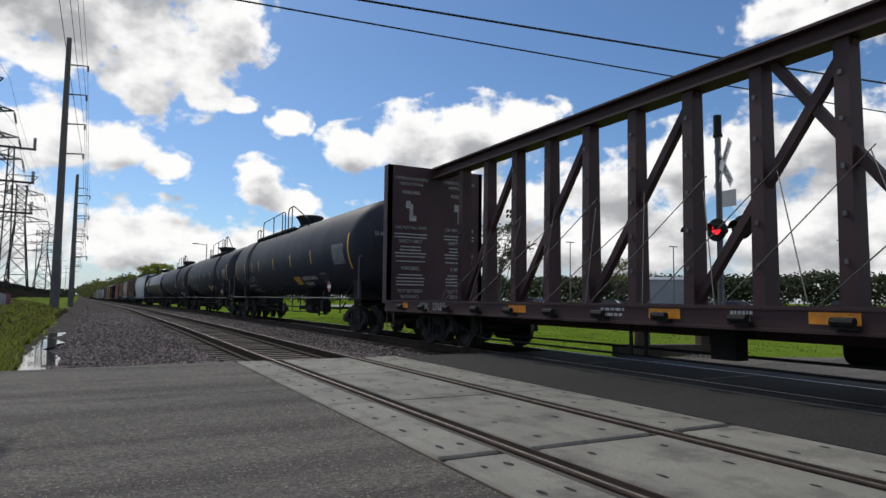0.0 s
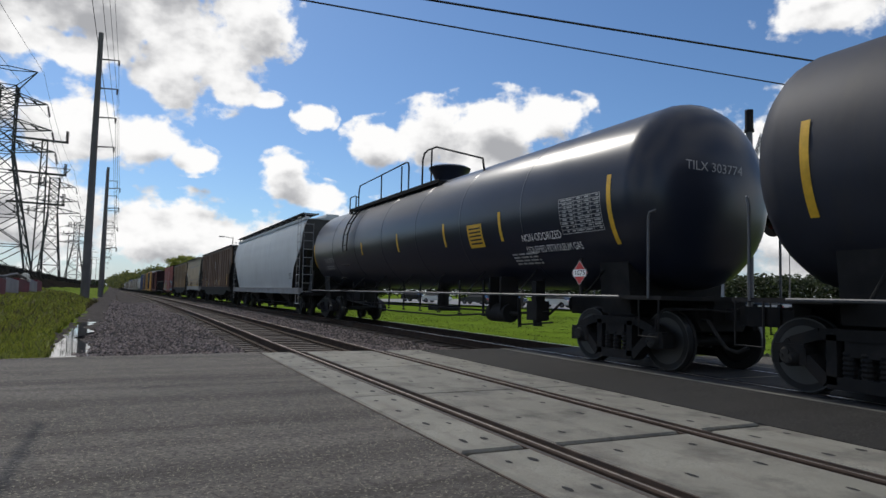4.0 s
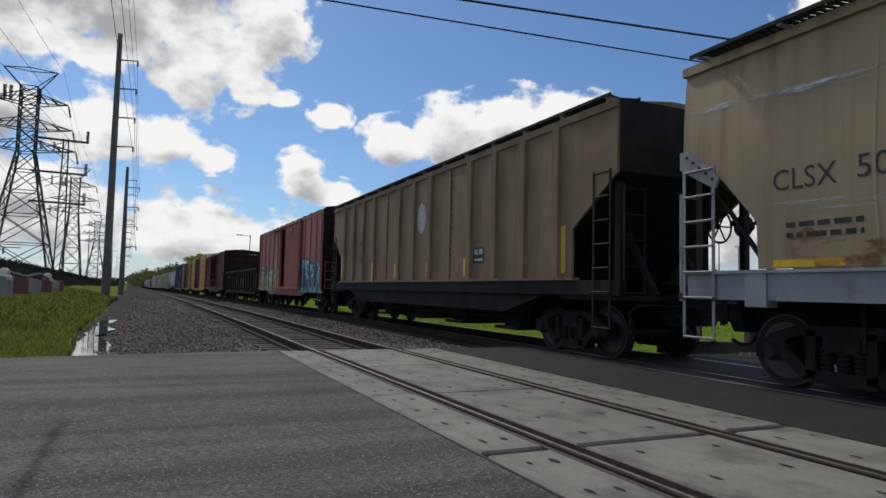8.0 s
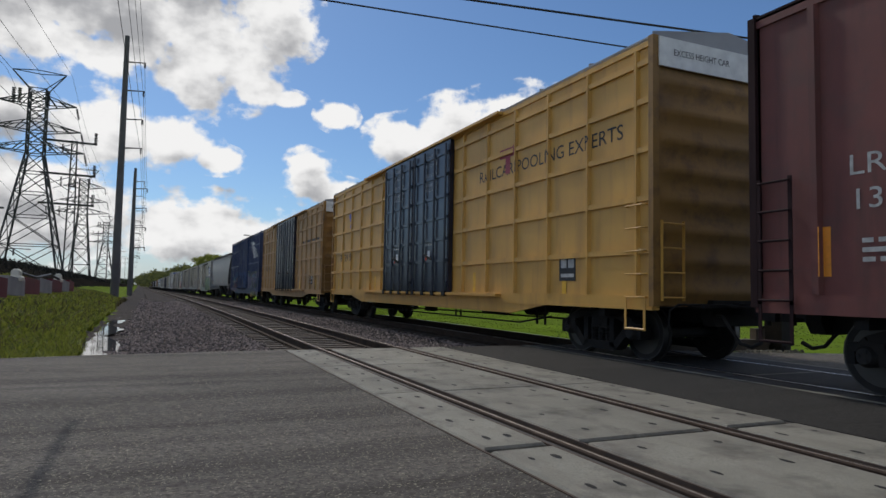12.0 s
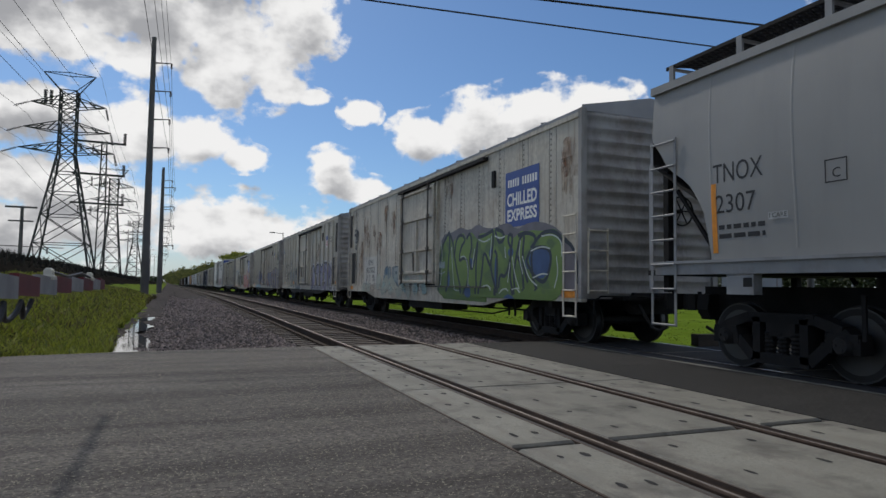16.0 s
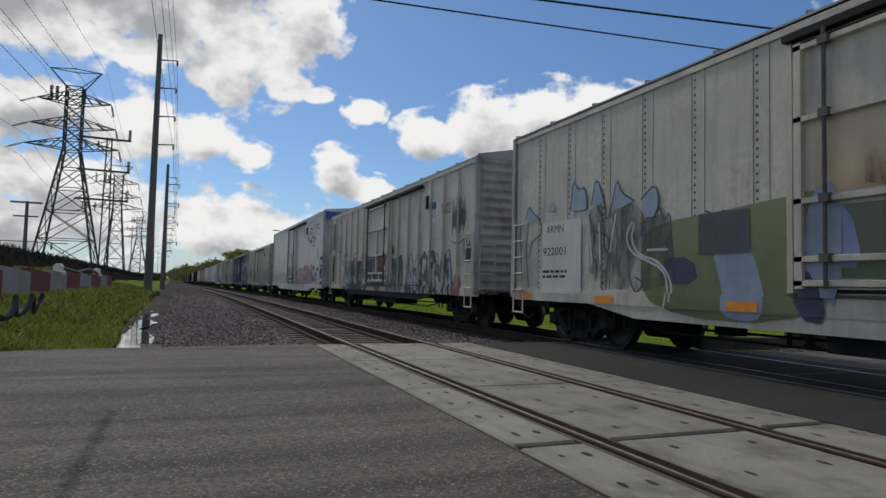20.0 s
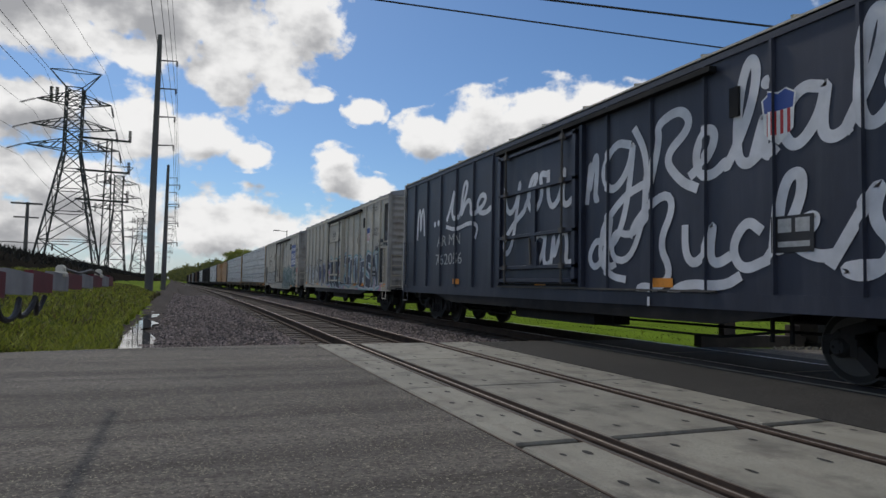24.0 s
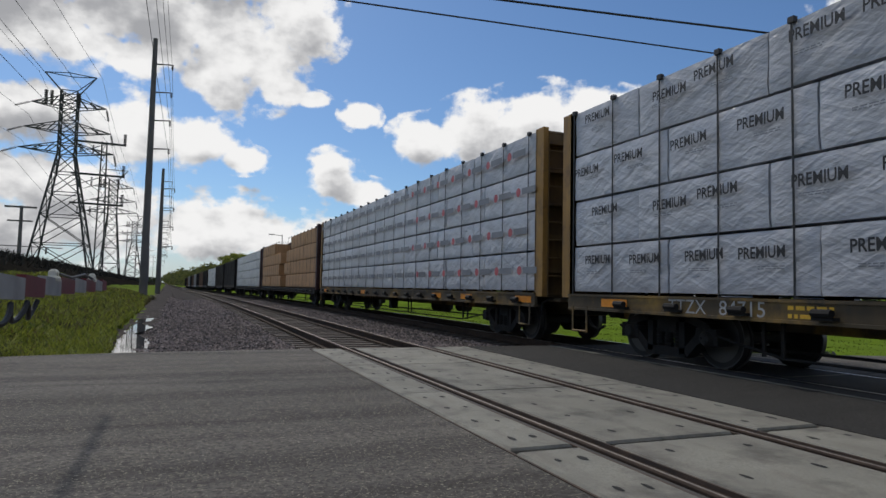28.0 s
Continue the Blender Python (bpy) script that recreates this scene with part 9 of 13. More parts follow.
def empty_flat():
    ob, fl = centerbeam("empty dark red centerbeam flatcar with bare truss", 11.3, M_BEAM_RED, bulk=M_BULK_RED, z_top=4.77, bay=1.216, shift=-0.08, lugs=True)
    for y in (10.0, 5.1, 1.6, -0.7, -4.0, -8.0):
        fl.marker(y, 0.95, 0.55 if y < 5.5 else 0.3, 0.13, M_ORANGE)
    fl.text("AOK", 8.95, 0.93, 0.17, M_WORN_WHITE)
    fl.text("27687", 8.2, 0.93, 0.17, M_WORN_WHITE)
    fl.bars(2.6, 0.95, 0.5, 0.16, 2, M_WORN_WHITE, 3)
    fl.bars(0.4, 0.95, 0.3, 0.16, 2, M_WORN_WHITE, 4)
    # Wording on the inner face of the rear bulkhead, once on each half.
    for x in (-0.8, 0.72):
        def put(words, z, size, wid=None):
            part("lettering", text_mesh(words, size, M_WORN_WHITE, wid), parent=ob, at=front_end(x, 11.235, z), label="white stencilled wording")
        put("LOADING & UNLOADING", 4.42, 0.085, 1.0)
        put("INSTRUCTIONS", 4.27, 0.085, 0.7)
        put("WARNING", 4.03, 0.11, 0.55)
        put("CAR MAY FALL OVER", 3.06, 0.09, 0.95)
        put("SAFETY FIRST", 2.68, 0.09, 0.7)
        put("WARNING", 1.94, 0.11, 0.55)
        put("73'-0\" BETWEEN", 1.32, 0.09, 0.75)
        put("BULKHEADS", 1.17, 0.09, 0.55)
        bars = Shape()
        rng = random.Random(2)
        for zz, n in ((2.9, 2), (2.55, 4), (2.15, 1), (1.78, 4)):
            for i in range(n):
                w = rng.uniform(0.3, 0.5)
                bars.box(x - w, x + w, 11.232, 11.236, zz - 0.09 * i - 0.03, zz - 0.09 * i)
        part("small_print", bars, M_WORN_WHITE, ob, "lines of small white print")
        pic = Shape().box(x - 0.05, x + 0.06, 11.232, 11.236, 3.35, 3.72).box(x - 0.16, x - 0.02, 11.232, 11.236, 3.6, 3.8).box(x - 0.05, x + 0.16, 11.232, 11.236, 3.25, 3.4)
        part("pictogram", pic, M_WORN_WHITE, ob, "white warning pictogram")
    # Slack cables from the lugs to the winches.
    rng = random.Random(6)
    for i in range(16):
        y = -10.2 + 1.22 * i
        for e in (-1.25, 1.25):
            part("cable", Shape().rod((-0.16, y + e, 2.9 + rng.uniform(-0.2, 0.2)), (-1.5, y, 1.0), 0.008, 4), M_WIRE, ob)
    couple(ob, -6.56, 16.04)


empty_flat()


def placard(ob, y):
    """A diamond hazard placard on a small plate that stands out beside the barrel."""
    plate = part("placard_plate", Shape().prism([(y, 1.72), (y + 0.22, 1.5), (y, 1.28), (y - 0.22, 1.5)], "x", -1.49, -1.48).box(-1.48, -1.44, y - 0.03, y + 0.03, 1.1, 1.75), M_BLACK, ob, "diamond plate on a bracket")
    side = Flank(plate, -1.49)
    side.paint("placard", [([[(y, 1.71), (y + 0.21, 1.5), (y, 1.29), (y - 0.21, 1.5)]], M_WORN_WHITE), ([[(y, 1.695), (y + 0.195, 1.5), (y, 1.305), (y - 0.195, 1.5)]], M_RED),
                           ([rect(y - 0.17, y + 0.17, 1.44, 1.56)], M_WHITE), (text_polys("1075", y, 1.5, 0.085, 0.26), M_INK)], "red diamond hazard placard")


def tanks():
    # Two sooty tanks with white marks, one with yellow marks, and a new glossy one.
    for front, rear, road, number, ink, walk_y, lad, dome in ((18.3, 38.1, "SHQX", "51473", M_WORN_WHITE, (6.4, 5.7, 5.1, 0.8, 0.26, -0.35, -2.7), 5.6, 0.2), (39.6, 58.7, "SHQX", "51234", M_WORN_WHITE, (1.2, 0.6, -0.05, -4.4, -4.9, -5.5, -7.1), -5.0, -0.1),
                                                              (60.4, 80.1, "UTLX", "957747", M_STENCIL_Y, (0.95, 0.3, -0.6, -4.3, -4.9, -5.3, -7.2), -4.6, -0.5)):
        half = (rear - front) / 2
        ob, fl = tank_car("sooty matt black pressure tank car with yellow strips", half, M_TANK, walk_y, lad, dome, lad - 9.8 if lad > 0 else lad - 0.5, 30 < front < 50, longer=(0.3, 0.35) if front > 60 else (0.0, 0.0))
        strips, label_y, box_y = {18: ((-5.12, -2.31, 0.6, 3.46, 4.97, 6.77), -2.5, -6.0), 39: ((-5.83, -2.43, 0.04, 2.38, 4.22, 6.31), -0.9, -6.36), 60: ((-5.6, -3.1, -0.9, 1.2, 4.3, 7.05), -2.6, -7.3)}[int(front)]
        for k, y in enumerate(strips):
            fl.marker(y, 2.6, 0.1, 0.48, M_WORN_WHITE if front > 30 and k in (2, 3, 4) else M_YELLOW)
        for y in (half - 0.75, -half + 0.75):
            fl.marker(y, 2.6, 0.11, 1.1, M_YELLOW)
        fl.text(road, half - 3.0, 2.0, 0.27, ink, 0.95)
        fl.text(number, half - 4.4, 2.0, 0.27, ink, 1.1)
        fl.bars(half - 3.5, 1.72, 1.7, 0.14, 1, ink, 2)
        fl.bars(half - 3.7, 1.48, 1.5, 0.2, 2, ink, 3)
        table(fl, -half + 1.75, 2.55, 1.1, 0.62) if front < 59 else table(fl, -8.3, 2.3, 1.18, 0.48)
        py, lz = (-7.3, 1.65) if front < 59 else (-half + 1.4, 2.04)
        placard(ob, py)
        if front > 59:
            fl.text("LIQUEFIED PETROLEUM GAS", -half + 3.3, 2.12, 0.12, M_STENCIL_Y, 1.7)
            fl.bars(-half + 3.7, 1.93, 0.9, 0.1, 1, M_STENCIL_Y, 8)
        else:
            fl.text("LIQUEFIED PETROLEUM GAS", label_y - 1.6, 1.86, 0.12, M_WHITE, 1.9, 0.004)
            fl.text("NON-ODORIZED", label_y - 1.25, 1.66, 0.12, M_WHITE, 1.0, 0.004)
        fl.paint("label", [([rect(label_y - 0.4, label_y + 0.4, lz, lz + 0.3)], M_YELLOW), ([rect(label_y - 0.34, label_y + 0.34, lz + 0.05 + 0.06 * k, lz + 0.07 + 0.06 * k) for k in range(4)], spray(0.4, 0.25, 0.03))], "yellow notice with faint print")
        a, b = box_y - 0.3, box_y + 0.3
        fl.paint("outline", [([rect(a, b, 1.66, 1.68), rect(a, b, 1.98, 2.0), rect(a, a + 0.02, 1.66, 2.0), rect(b - 0.02, b, 1.66, 2.0), rect(box_y - 0.01, box_y + 0.01, 1.66, 2.0)], M_WORN_WHITE)], "white outlined test panel")
        if front > 59:
            part("reservoir", Shape().rod((-1.25, -half + 0.06, 1.34), (-1.25, -half + 1.03, 1.34), 0.205, 18).rod((-1.25, -half + 0.5, 1.34), (-1.25, -half + 0.56, 1.34), 0.216, 18), M_TANK, ob, "dark air reservoir", True)
        part("lettering", text_mesh(road + " " + number, 0.14, M_WORN_WHITE, 1.2), parent=ob, at=front_end(-0.35, -half - (0.31 if front > 60 else 0.012), 3.1), label="white stencilled mark")
        couple(ob, front, rear)
    half = 9.7
    ob, fl = tank_car("new glossy black pressure tank car with yellow strips", half, M_TANK_NEW, (6.2, 5.5, 5.2, 0.6, -0.4, -1.0, -3.8), 4.7, -0.2, -5.2, longer=(0.28, 0.0))
    for y, h in ((half - 0.75, 0.9), (-half + 0.75, 1.1), (3.1, 0.4), (0.0, 0.5), (-3.0, 0.55), (-5.6, 0.6)):
        fl.marker(y, 2.5, 0.1, h, M_YELLOW)
    fl.paint("label", [([rect(-4.85, -4.2, 2.13, 2.63)], M_YELLOW), ([rect(-4.78, -4.27, 2.2 + 0.08 * k, 2.235 + 0.08 * k) for k in range(5)], M_INK)], "yellow notice with dark print")
    fl.text("NON-ODORIZED", -6.95, 2.2, 0.14, M_WHITE, 1.25)
    fl.text("LIQUEFIED PETROLEUM GAS", -7.2, 1.98, 0.12, M_WHITE, 1.7)
    fl.bars(-6.2, 1.83, 0.9, 0.24, 4, M_WORN_WHITE, 5)
    table(fl, -8.2, 2.5, 1.1, 0.6)
    fl.text("TILX 303774", 7.0, 2.25, 0.16, M_WORN_WHITE, 1.2)
    fl.bars(7.1, 2.0, 0.9, 0.16, 2, M_WORN_WHITE, 7)
    placard(ob, -8.2)
    part("lettering", text_mesh("TILX 303774", 0.14, M_WORN_WHITE, 1.2), parent=ob, at=front_end(-0.35, -half - 0.29, 3.1), label="white stencilled mark")
    couple(ob, 81.9, 101.3)


tanks()


def hoppers():
    ob, fl = curved_hopper("clean pale grey covered hopper with rounded sides", 9.4, M_PALE_HOP, bays=3, sill=M_GREY_SILL)
    fl.bars(-7.4, 1.8, 0.4, 0.3, 3, M_INK, 1)
    couple(ob, 102.7, 121.4)
    # Two brown ones with outside posts, a faded white disc and yellow strips.
    for front, rear, m, lbl, num, joint, first, gap in ((123.1, 141.5, M_BROWN_HOP, "rusty dark brown ribbed covered hopper", "93 65", 3.24, 2.16, 1.14), (157.5, 174.7, M_BROWN_HOP2, "weathered olive brown ribbed covered hopper", "93 65", 2.31, 1.16, 1.16)):
        half = (rear - front) / 2
        inner = steps(-first, first, 5 if first > 2 else 3)
        outer = [joint + gap * k for k in range(1, 6) if joint + gap * k < half - 1.25]
        ob, fl = ribbed_hopper(lbl, half, m, inner + outer + [-y for y in outer], (-joint, joint))
        disc = [(-0.5 + 0.3 * math.cos(t * 0.2618), 3.08 + 0.42 * math.sin(t * 0.2618)) for t in range(24)]
        fl.paint("disc", [([disc], M_WORN_WHITE)], "faded white disc")
        for y, h in ((half - 1.25, 0.85), (outer[0] - 0.02, 0.62), (1.5, 0.42), (-1.05, 0.42), (-3.2, 0.42), (-half + 1.45, 0.85)):
            fl.marker(y, 1.68 if h < 0.7 else 1.9, 0.13, h, M_YELLOW)
        fl.text("CG   AX", half - 3.3, 2.65, 0.27, M_INK, 1.6)
        fl.text(num, half - 3.3, 2.2, 0.27, M_INK, 1.6)
        data_box(fl, -3.9, 1.93, 0.5, 0.35)
        if m is M_BROWN_HOP:
            tag_line(fl, -2.6, -0.9, 1.4, 2.1, M_WORN_WHITE, 4, 0.025, 11)
            chalk = [[(5.70, 1.35), (5.96, 1.73), (5.89, 2.00), (5.65, 2.05), (5.74, 1.82), (5.65, 1.38)], [(5.65, 2.05), (5.45, 2.06), (5.39, 1.90), (5.56, 1.71), (5.38, 1.64), (5.51, 1.44)], [(5.00, 1.37), (5.20, 1.63), (5.29, 1.82), (5.25, 1.98), (5.08, 2.03), (4.99, 1.93)], [(5.00, 1.37), (4.97, 1.93), (4.79, 2.01), (4.65, 1.91), (4.64, 1.43)], [(4.87, 1.68), (4.66, 1.67)], [(4.53, 1.48), (4.64, 1.91), (4.45, 1.98), (4.24, 1.97), (4.10, 1.96), (4.05, 1.81), (4.10, 1.50)], [(4.08, 1.47), (4.00, 1.64), (3.81, 1.66), (3.65, 1.57), (3.69, 1.35)]]
            fl.paint("graffiti_tag", [(sum((stroke(rounded(q, 1, False), 0.03) for q in chalk), []), M_WORN_WHITE)], "white outlined graffiti letters")
            scrawl = [[(3.71, 1.79), (3.50, 1.93), (3.16, 1.96), (2.85, 1.93), (2.51, 1.94), (2.51, 1.66), (2.34, 1.63)], [(3.71, 1.79), (3.62, 1.65), (3.28, 1.61), (2.34, 1.59)], [(3.50, 1.93), (3.42, 1.61)], [(3.21, 1.96), (3.14, 1.60)], [(3.03, 1.94), (2.93, 1.74), (2.95, 1.62)], [(2.75, 1.93), (2.66, 1.63)], [(2.65, 1.93), (2.59, 1.65)]]
            fl.paint("graffiti_tag", [(sum((stroke(rounded(q, 1, False), 0.035) for q in scrawl), []), M_HOLE)], "faded black graffiti scrawl")
            fl.paint("outline", [([rect(3.56, 3.7, 2.6, 2.62), rect(3.56, 3.7, 2.32, 2.34), rect(3.56, 3.58, 2.32, 2.62), rect(3.68, 3.7, 2.32, 2.62)], M_INK)], "faint black outlined square")
        couple(ob, front, rear)
    ob, fl = curved_hopper("rust-streaked tan covered hopper with a scraped belt", 6.55, M_TAN_HOP, z0=1.46, z1=4.2, bays=2, sill=M_GREY_SILL, overhang=0.22, rise=0.07, notch=((1.2, 1.46), (1.2, 2.05), (0.7, 2.62), (0.35, 2.84), (0.03, 2.9)), sill_z=(1.08, 1.44), ladder_top=2.85, steep=True, seams=(-3.9, -1.3, 1.3, 3.9))
    fl.text("CLSX", 4.72, 2.48, 0.25, M_INK, 0.78)
    fl.text("5005", 3.75, 2.5, 0.25, M_INK, 0.7)
    fl.bars(4.5, 1.9, 0.9, 0.24, 2, M_INK, 3)
    for y, w in ((4.7, 0.87), (2.9, 0.5), (0.9, 0.5), (-1.0, 0.5), (-2.4, 0.5), (-4.6, 0.95)):
        fl.marker(y, 1.52, w, 0.09, M_YELLOW)
    belts = [[(6.5, 3.6), (4.0, 3.44), (0.0, 3.5), (-4.3, 3.5), (-6.5, 3.56), (-6.5, 3.68), (-4.3, 3.6), (0.0, 3.6), (4.0, 3.54), (6.5, 3.68)], [(5.3, 2.12), (0.0, 2.02), (-5.2, 2.1), (-5.2, 2.28), (-1.0, 2.16), (5.3, 2.24)]]
    fl.paint("scrape", [(belts, M_SCRAPE)], "long scraped pale belts")
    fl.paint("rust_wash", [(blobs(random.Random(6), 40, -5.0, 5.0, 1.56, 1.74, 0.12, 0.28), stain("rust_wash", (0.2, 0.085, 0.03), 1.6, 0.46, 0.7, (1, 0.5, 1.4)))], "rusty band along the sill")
    fl.paint("disc", [([[(0.0 + 0.4 * math.cos(t * 0.2618), 2.95 + 0.42 * math.sin(t * 0.2618)) for t in range(24)]], stain("faded_disc", (0.4, 0.34, 0.24), 6, 0.46, 0.62))], "faded round patch")
    for y, w in ((0.4, 0.9), (-1.4, 0.7), (2.3, 0.6)):
        fl.bars(y, 1.86, w, 0.2, 3, M_INK, int(y * 10))
    data_box(fl, -3.65, 1.88, 0.34, 0.3)
    for sg in (-1, 1):
        g = part("end_gusset", Shape().prism([(sg * 6.55, 2.86), (sg * 6.55, 3.1), (sg * 6.4, 3.1), (sg * 5.88, 2.66), (sg * 5.95, 2.52)][::sg], "x", -1.61, -1.57), M_GREY_SILL, ob, "pale grey gusset plate")
        for k in range(5):
            part("bolt", Shape().box(-1.625, -1.61, sg * (6.42 - 0.11 * k) - 0.015, sg * (6.42 - 0.11 * k) + 0.015, 3.0 - 0.09 * k, 3.03 - 0.09 * k), M_HOLE, g)
        part("jacking_bracket", Shape().box(-1.6, -1.4, *sorted((sg * 5.2, sg * 5.5)), 1.0, 1.42), M_GREY_SILL, ob)
    couple(ob, 143.0, 156.1)
    ob, fl = curved_hopper("dirty light grey covered hopper with rounded sides", 8.8, M_GREY_HOP, z0=1.5, z1=4.14, bays=3, sill=M_GREY_SILL, overhang=0.0, rise=0.25, notch=((1.22, 1.5), (1.16, 1.9), (1.1, 2.2), (0.95, 2.45), (0.8, 2.64), (0.6, 2.78), (0.42, 2.88), (0.26, 3.12), (0.1, 3.32), (0.03, 3.4)), sill_z=(1.31, 1.5), ladder_top=3.35, steep=True, seams=[7.57 - 1.32 * k for k in range(12) if abs(7.57 - 1.32 * k) < 7.6], pads=(7.1, -7.1))
    fl.text("TNOX", 7.1, 2.66, 0.26, M_INK, 0.82)
    fl.text("2307", 7.14, 2.24, 0.25, M_INK, 0.66)
    fl.bars(7.05, 1.88, 0.75, 0.24, 2, M_INK, 4)
    fl.marker(7.5, 2.07, 0.09, 0.95, M_ORANGE)
    for y, h in ((3.3, 0.4), (0.4, 0.5), (-3.4, 0.7)):
        fl.marker(y, 1.85, 0.09, h, M_ORANGE)
    fl.paint("outline", [([rect(5.57, 5.84, 2.32, 2.335), rect(5.57, 5.84, 2.57, 2.585), rect(5.57, 5.585, 2.32, 2.585), rect(5.825, 5.84, 2.32, 2.585)] + text_polys("C", 5.7, 2.42, 0.11), M_INK)], "black outlined letter")
    fl.paint("sticker", [([rect(6.34, 6.62, 1.98, 2.07)], M_WORN_WHITE)], "small white sticker")
    fl.text("I CARE", 6.48, 2.025, 0.06, M_INK)
    for y in (4.0, 1.5, -1.2, -4.2):
        fl.bars(y, 1.65, 0.35, 0.14, 2, M_INK, int(y * 9))
    fl.paint("label", [([rect(-1.9, -1.55, 1.7, 1.85)], M_WORN_WHITE)], "small white label")
    couple(ob, 289.1, 306.7)


hoppers()


def red_boxcar():
    half, z0, z1 = 8.33, 1.1, 4.55
    posts = [-7.9, -7.0, -5.9, -4.75, 2.0, 3.3, 4.7, 6.2, 7.5]
    ob = boxcar("boxcar", "faded red boxcar with open door and bright graffiti", half, z1, 4.82, M_OXIDE, posts, opening=(-0.75, 1.25, 1.2, 4.3), end=M_MAROON_SHADED)
    fl = Flank(ob, -1.55, [(y - 0.05, y + 0.05) for y in posts], 0.045, sill=1.165)
    d = part("door", Shape().box(-1.66, -1.6, -4.05, -0.72, z0 + 0.1, z1 - 0.2), M_OXIDE, ob, "sliding door with pressed horizontal ribs, pushed open")
    for i in range(26):
        z = z0 + 0.22 + i * 0.122
        if i in (8, 17):
            part("door_rib", Shape().box(-1.71, -1.66, -4.0, -0.78, z, z + 0.1), M_OXIDE, d)
        else:
            part("door_rib", Shape().prism([(-1.66, z), (-1.7, z + 0.025), (-1.7, z + 0.045), (-1.66, z + 0.07)], "y", -3.9, -0.86), M_OXIDE, d)
    for y in (-4.02, -0.76):
        part("door_post", Shape().box(-1.71, -1.6, y - 0.05, y + 0.05, z0 + 0.1, z1 - 0.2), M_OXIDE, d)
    part("door_track", Shape().box(-1.72, -1.55, -4.2, 3.2, z0 - 0.02, z0 + 0.08), M_OXIDE, ob)
    part("door_hood", Shape().box(-1.72, -1.55, -4.2, 3.2, z1 - 0.18, z1 - 0.08), M_OXIDE, ob)
    part("door_lock", Shape().box(-1.75, -1.7, -2.6, -2.4, 3.9, 4.15), M_OXIDE, d)
    for y in (-0.85, 1.35):
        part("doorway_post", Shape().box(-1.6, -1.5, y - 0.09, y + 0.09, z0, z1 - 0.1), M_OXIDE, ob)
    part("floor_boards", Shape().box(-1.48, 1.48, -8.2, 8.2, z0 + 0.01, z0 + 0.06), M_TIE, ob)
    ladders(ob, half, 1.1, 2.6, M_OXIDE, x=-1.62, stile=0.0, low=0.6)
    dk = spray(0.02, 0.02, 0.05)
    fl.paint("graffiti_ground", [(blobs(random.Random(5), 14, -7.8, -4.5, 1.2, 2.2, 0.3, 0.5), fade((0.03, 0.03, 0.08), (0.22, 0.05, 0.05), 1.2, 2.7))], "dark violet sprayed ground")
    graffiti(fl, -8.3, -4.2, 0.72, 2.45, 4, 0.3, fade((0.06, 0.42, 0.52), (0.12, 0.58, 0.64), 0.8, 2.3, (0.04, 0.02, 0.08)), dk, None, None, spray(0.02, 0.02, 0.06), 11, words="ISBUL", cuts=4, soft=1, label="large teal and black graffiti letters", shine=spray(0.55, 0.75, 0.75))
    fl.paint("graffiti_wave", [([rounded([(-7.6, 0.62), (-7.2, 1.05), (-5.5, 0.95), (-4.0, 1.05), (-2.4, 0.95), (-1.5, 0.98), (-2.1, 0.66), (-4.5, 0.6)], 2)], fade((0.03, 0.2, 0.28), (0.06, 0.36, 0.42), 0.6, 1.0, (0.03, 0.03, 0.08)))], "teal graffiti waves along the sill")
    tag_line(fl, -8.1, -7.6, 3.2, 4.1, spray(0.4, 0.1, 0.07), 12, 0.03, 11)
    fl.paint("graffiti_ground", [([rounded([(7.3, 0.62), (7.2, 1.5), (6.2, 1.75), (4.5, 1.85), (2.5, 1.95), (1.3, 1.9), (1.3, 0.62)], 2)], fade((0.2, 0.25, 0.4), (0.3, 0.03, 0.08), 0.7, 1.7, (0.25, 0.03, 0.07)))], "crimson and blue sprayed ground")
    graffiti(fl, 1.2, 7.3, 0.62, 2.05, 5, 0.24, fade((0.2, 0.15, 0.03), (0.5, 0.25, 0.03), 0.7, 2.0, (0.06, 0.36, 0.12)), spray(0.6, 0.6, 0.52), None, None, spray(0.04, 0.3, 0.28), 214, label="orange, olive and green graffiti letters", shadow=spray(0.22, 0.02, 0.06))
    dots = [[(y + r * math.cos(t * 0.3142), z + 1.3 * r * math.sin(t * 0.3142)) for t in range(20)] for y, z, r in ((2.5, 2.15, 0.26), (7.15, 2.02, 0.12), (6.95, 2.12, 0.16))]
    fl.paint("graffiti", [(dots[:1], spray(0.06, 0.36, 0.1)), ([rounded([(4.9, 1.7), (4.6, 1.75), (3.8, 2.6), (4.2, 2.65)], 1)], spray(0.03, 0.3, 0.26)), ([[(2.05 + 0.17 * math.cos(t * 0.3142), 2.05 + 0.26 * math.sin(t * 0.3142)) for t in range(20)]], spray(0.2, 0.42, 0.65))], "green and blue sprayed bubbles")
    # The large outlined letter at the rear corner, with its ball, arrow and blue and green neighbour.
    arch = rounded([(7.58, 0.74), (7.33, 1.5), (7.42, 1.67), (7.2, 1.81), (6.86, 1.86), (6.45, 2.05), (6.31, 1.96), (6.51, 1.74), (6.59, 1.45), (6.64, 1.1), (6.86, 0.74)], 1, k=0.18)
    heart = rounded([(7.2, 0.8), (7.15, 1.36), (6.98, 1.67), (6.74, 1.56), (6.69, 1.26), (6.8, 0.85)], 2)
    arrow = [(7.94, 1.43), (7.58, 1.43), (7.4, 1.52), (7.4, 1.3), (7.62, 1.0), (7.56, 1.3), (7.84, 1.32)]
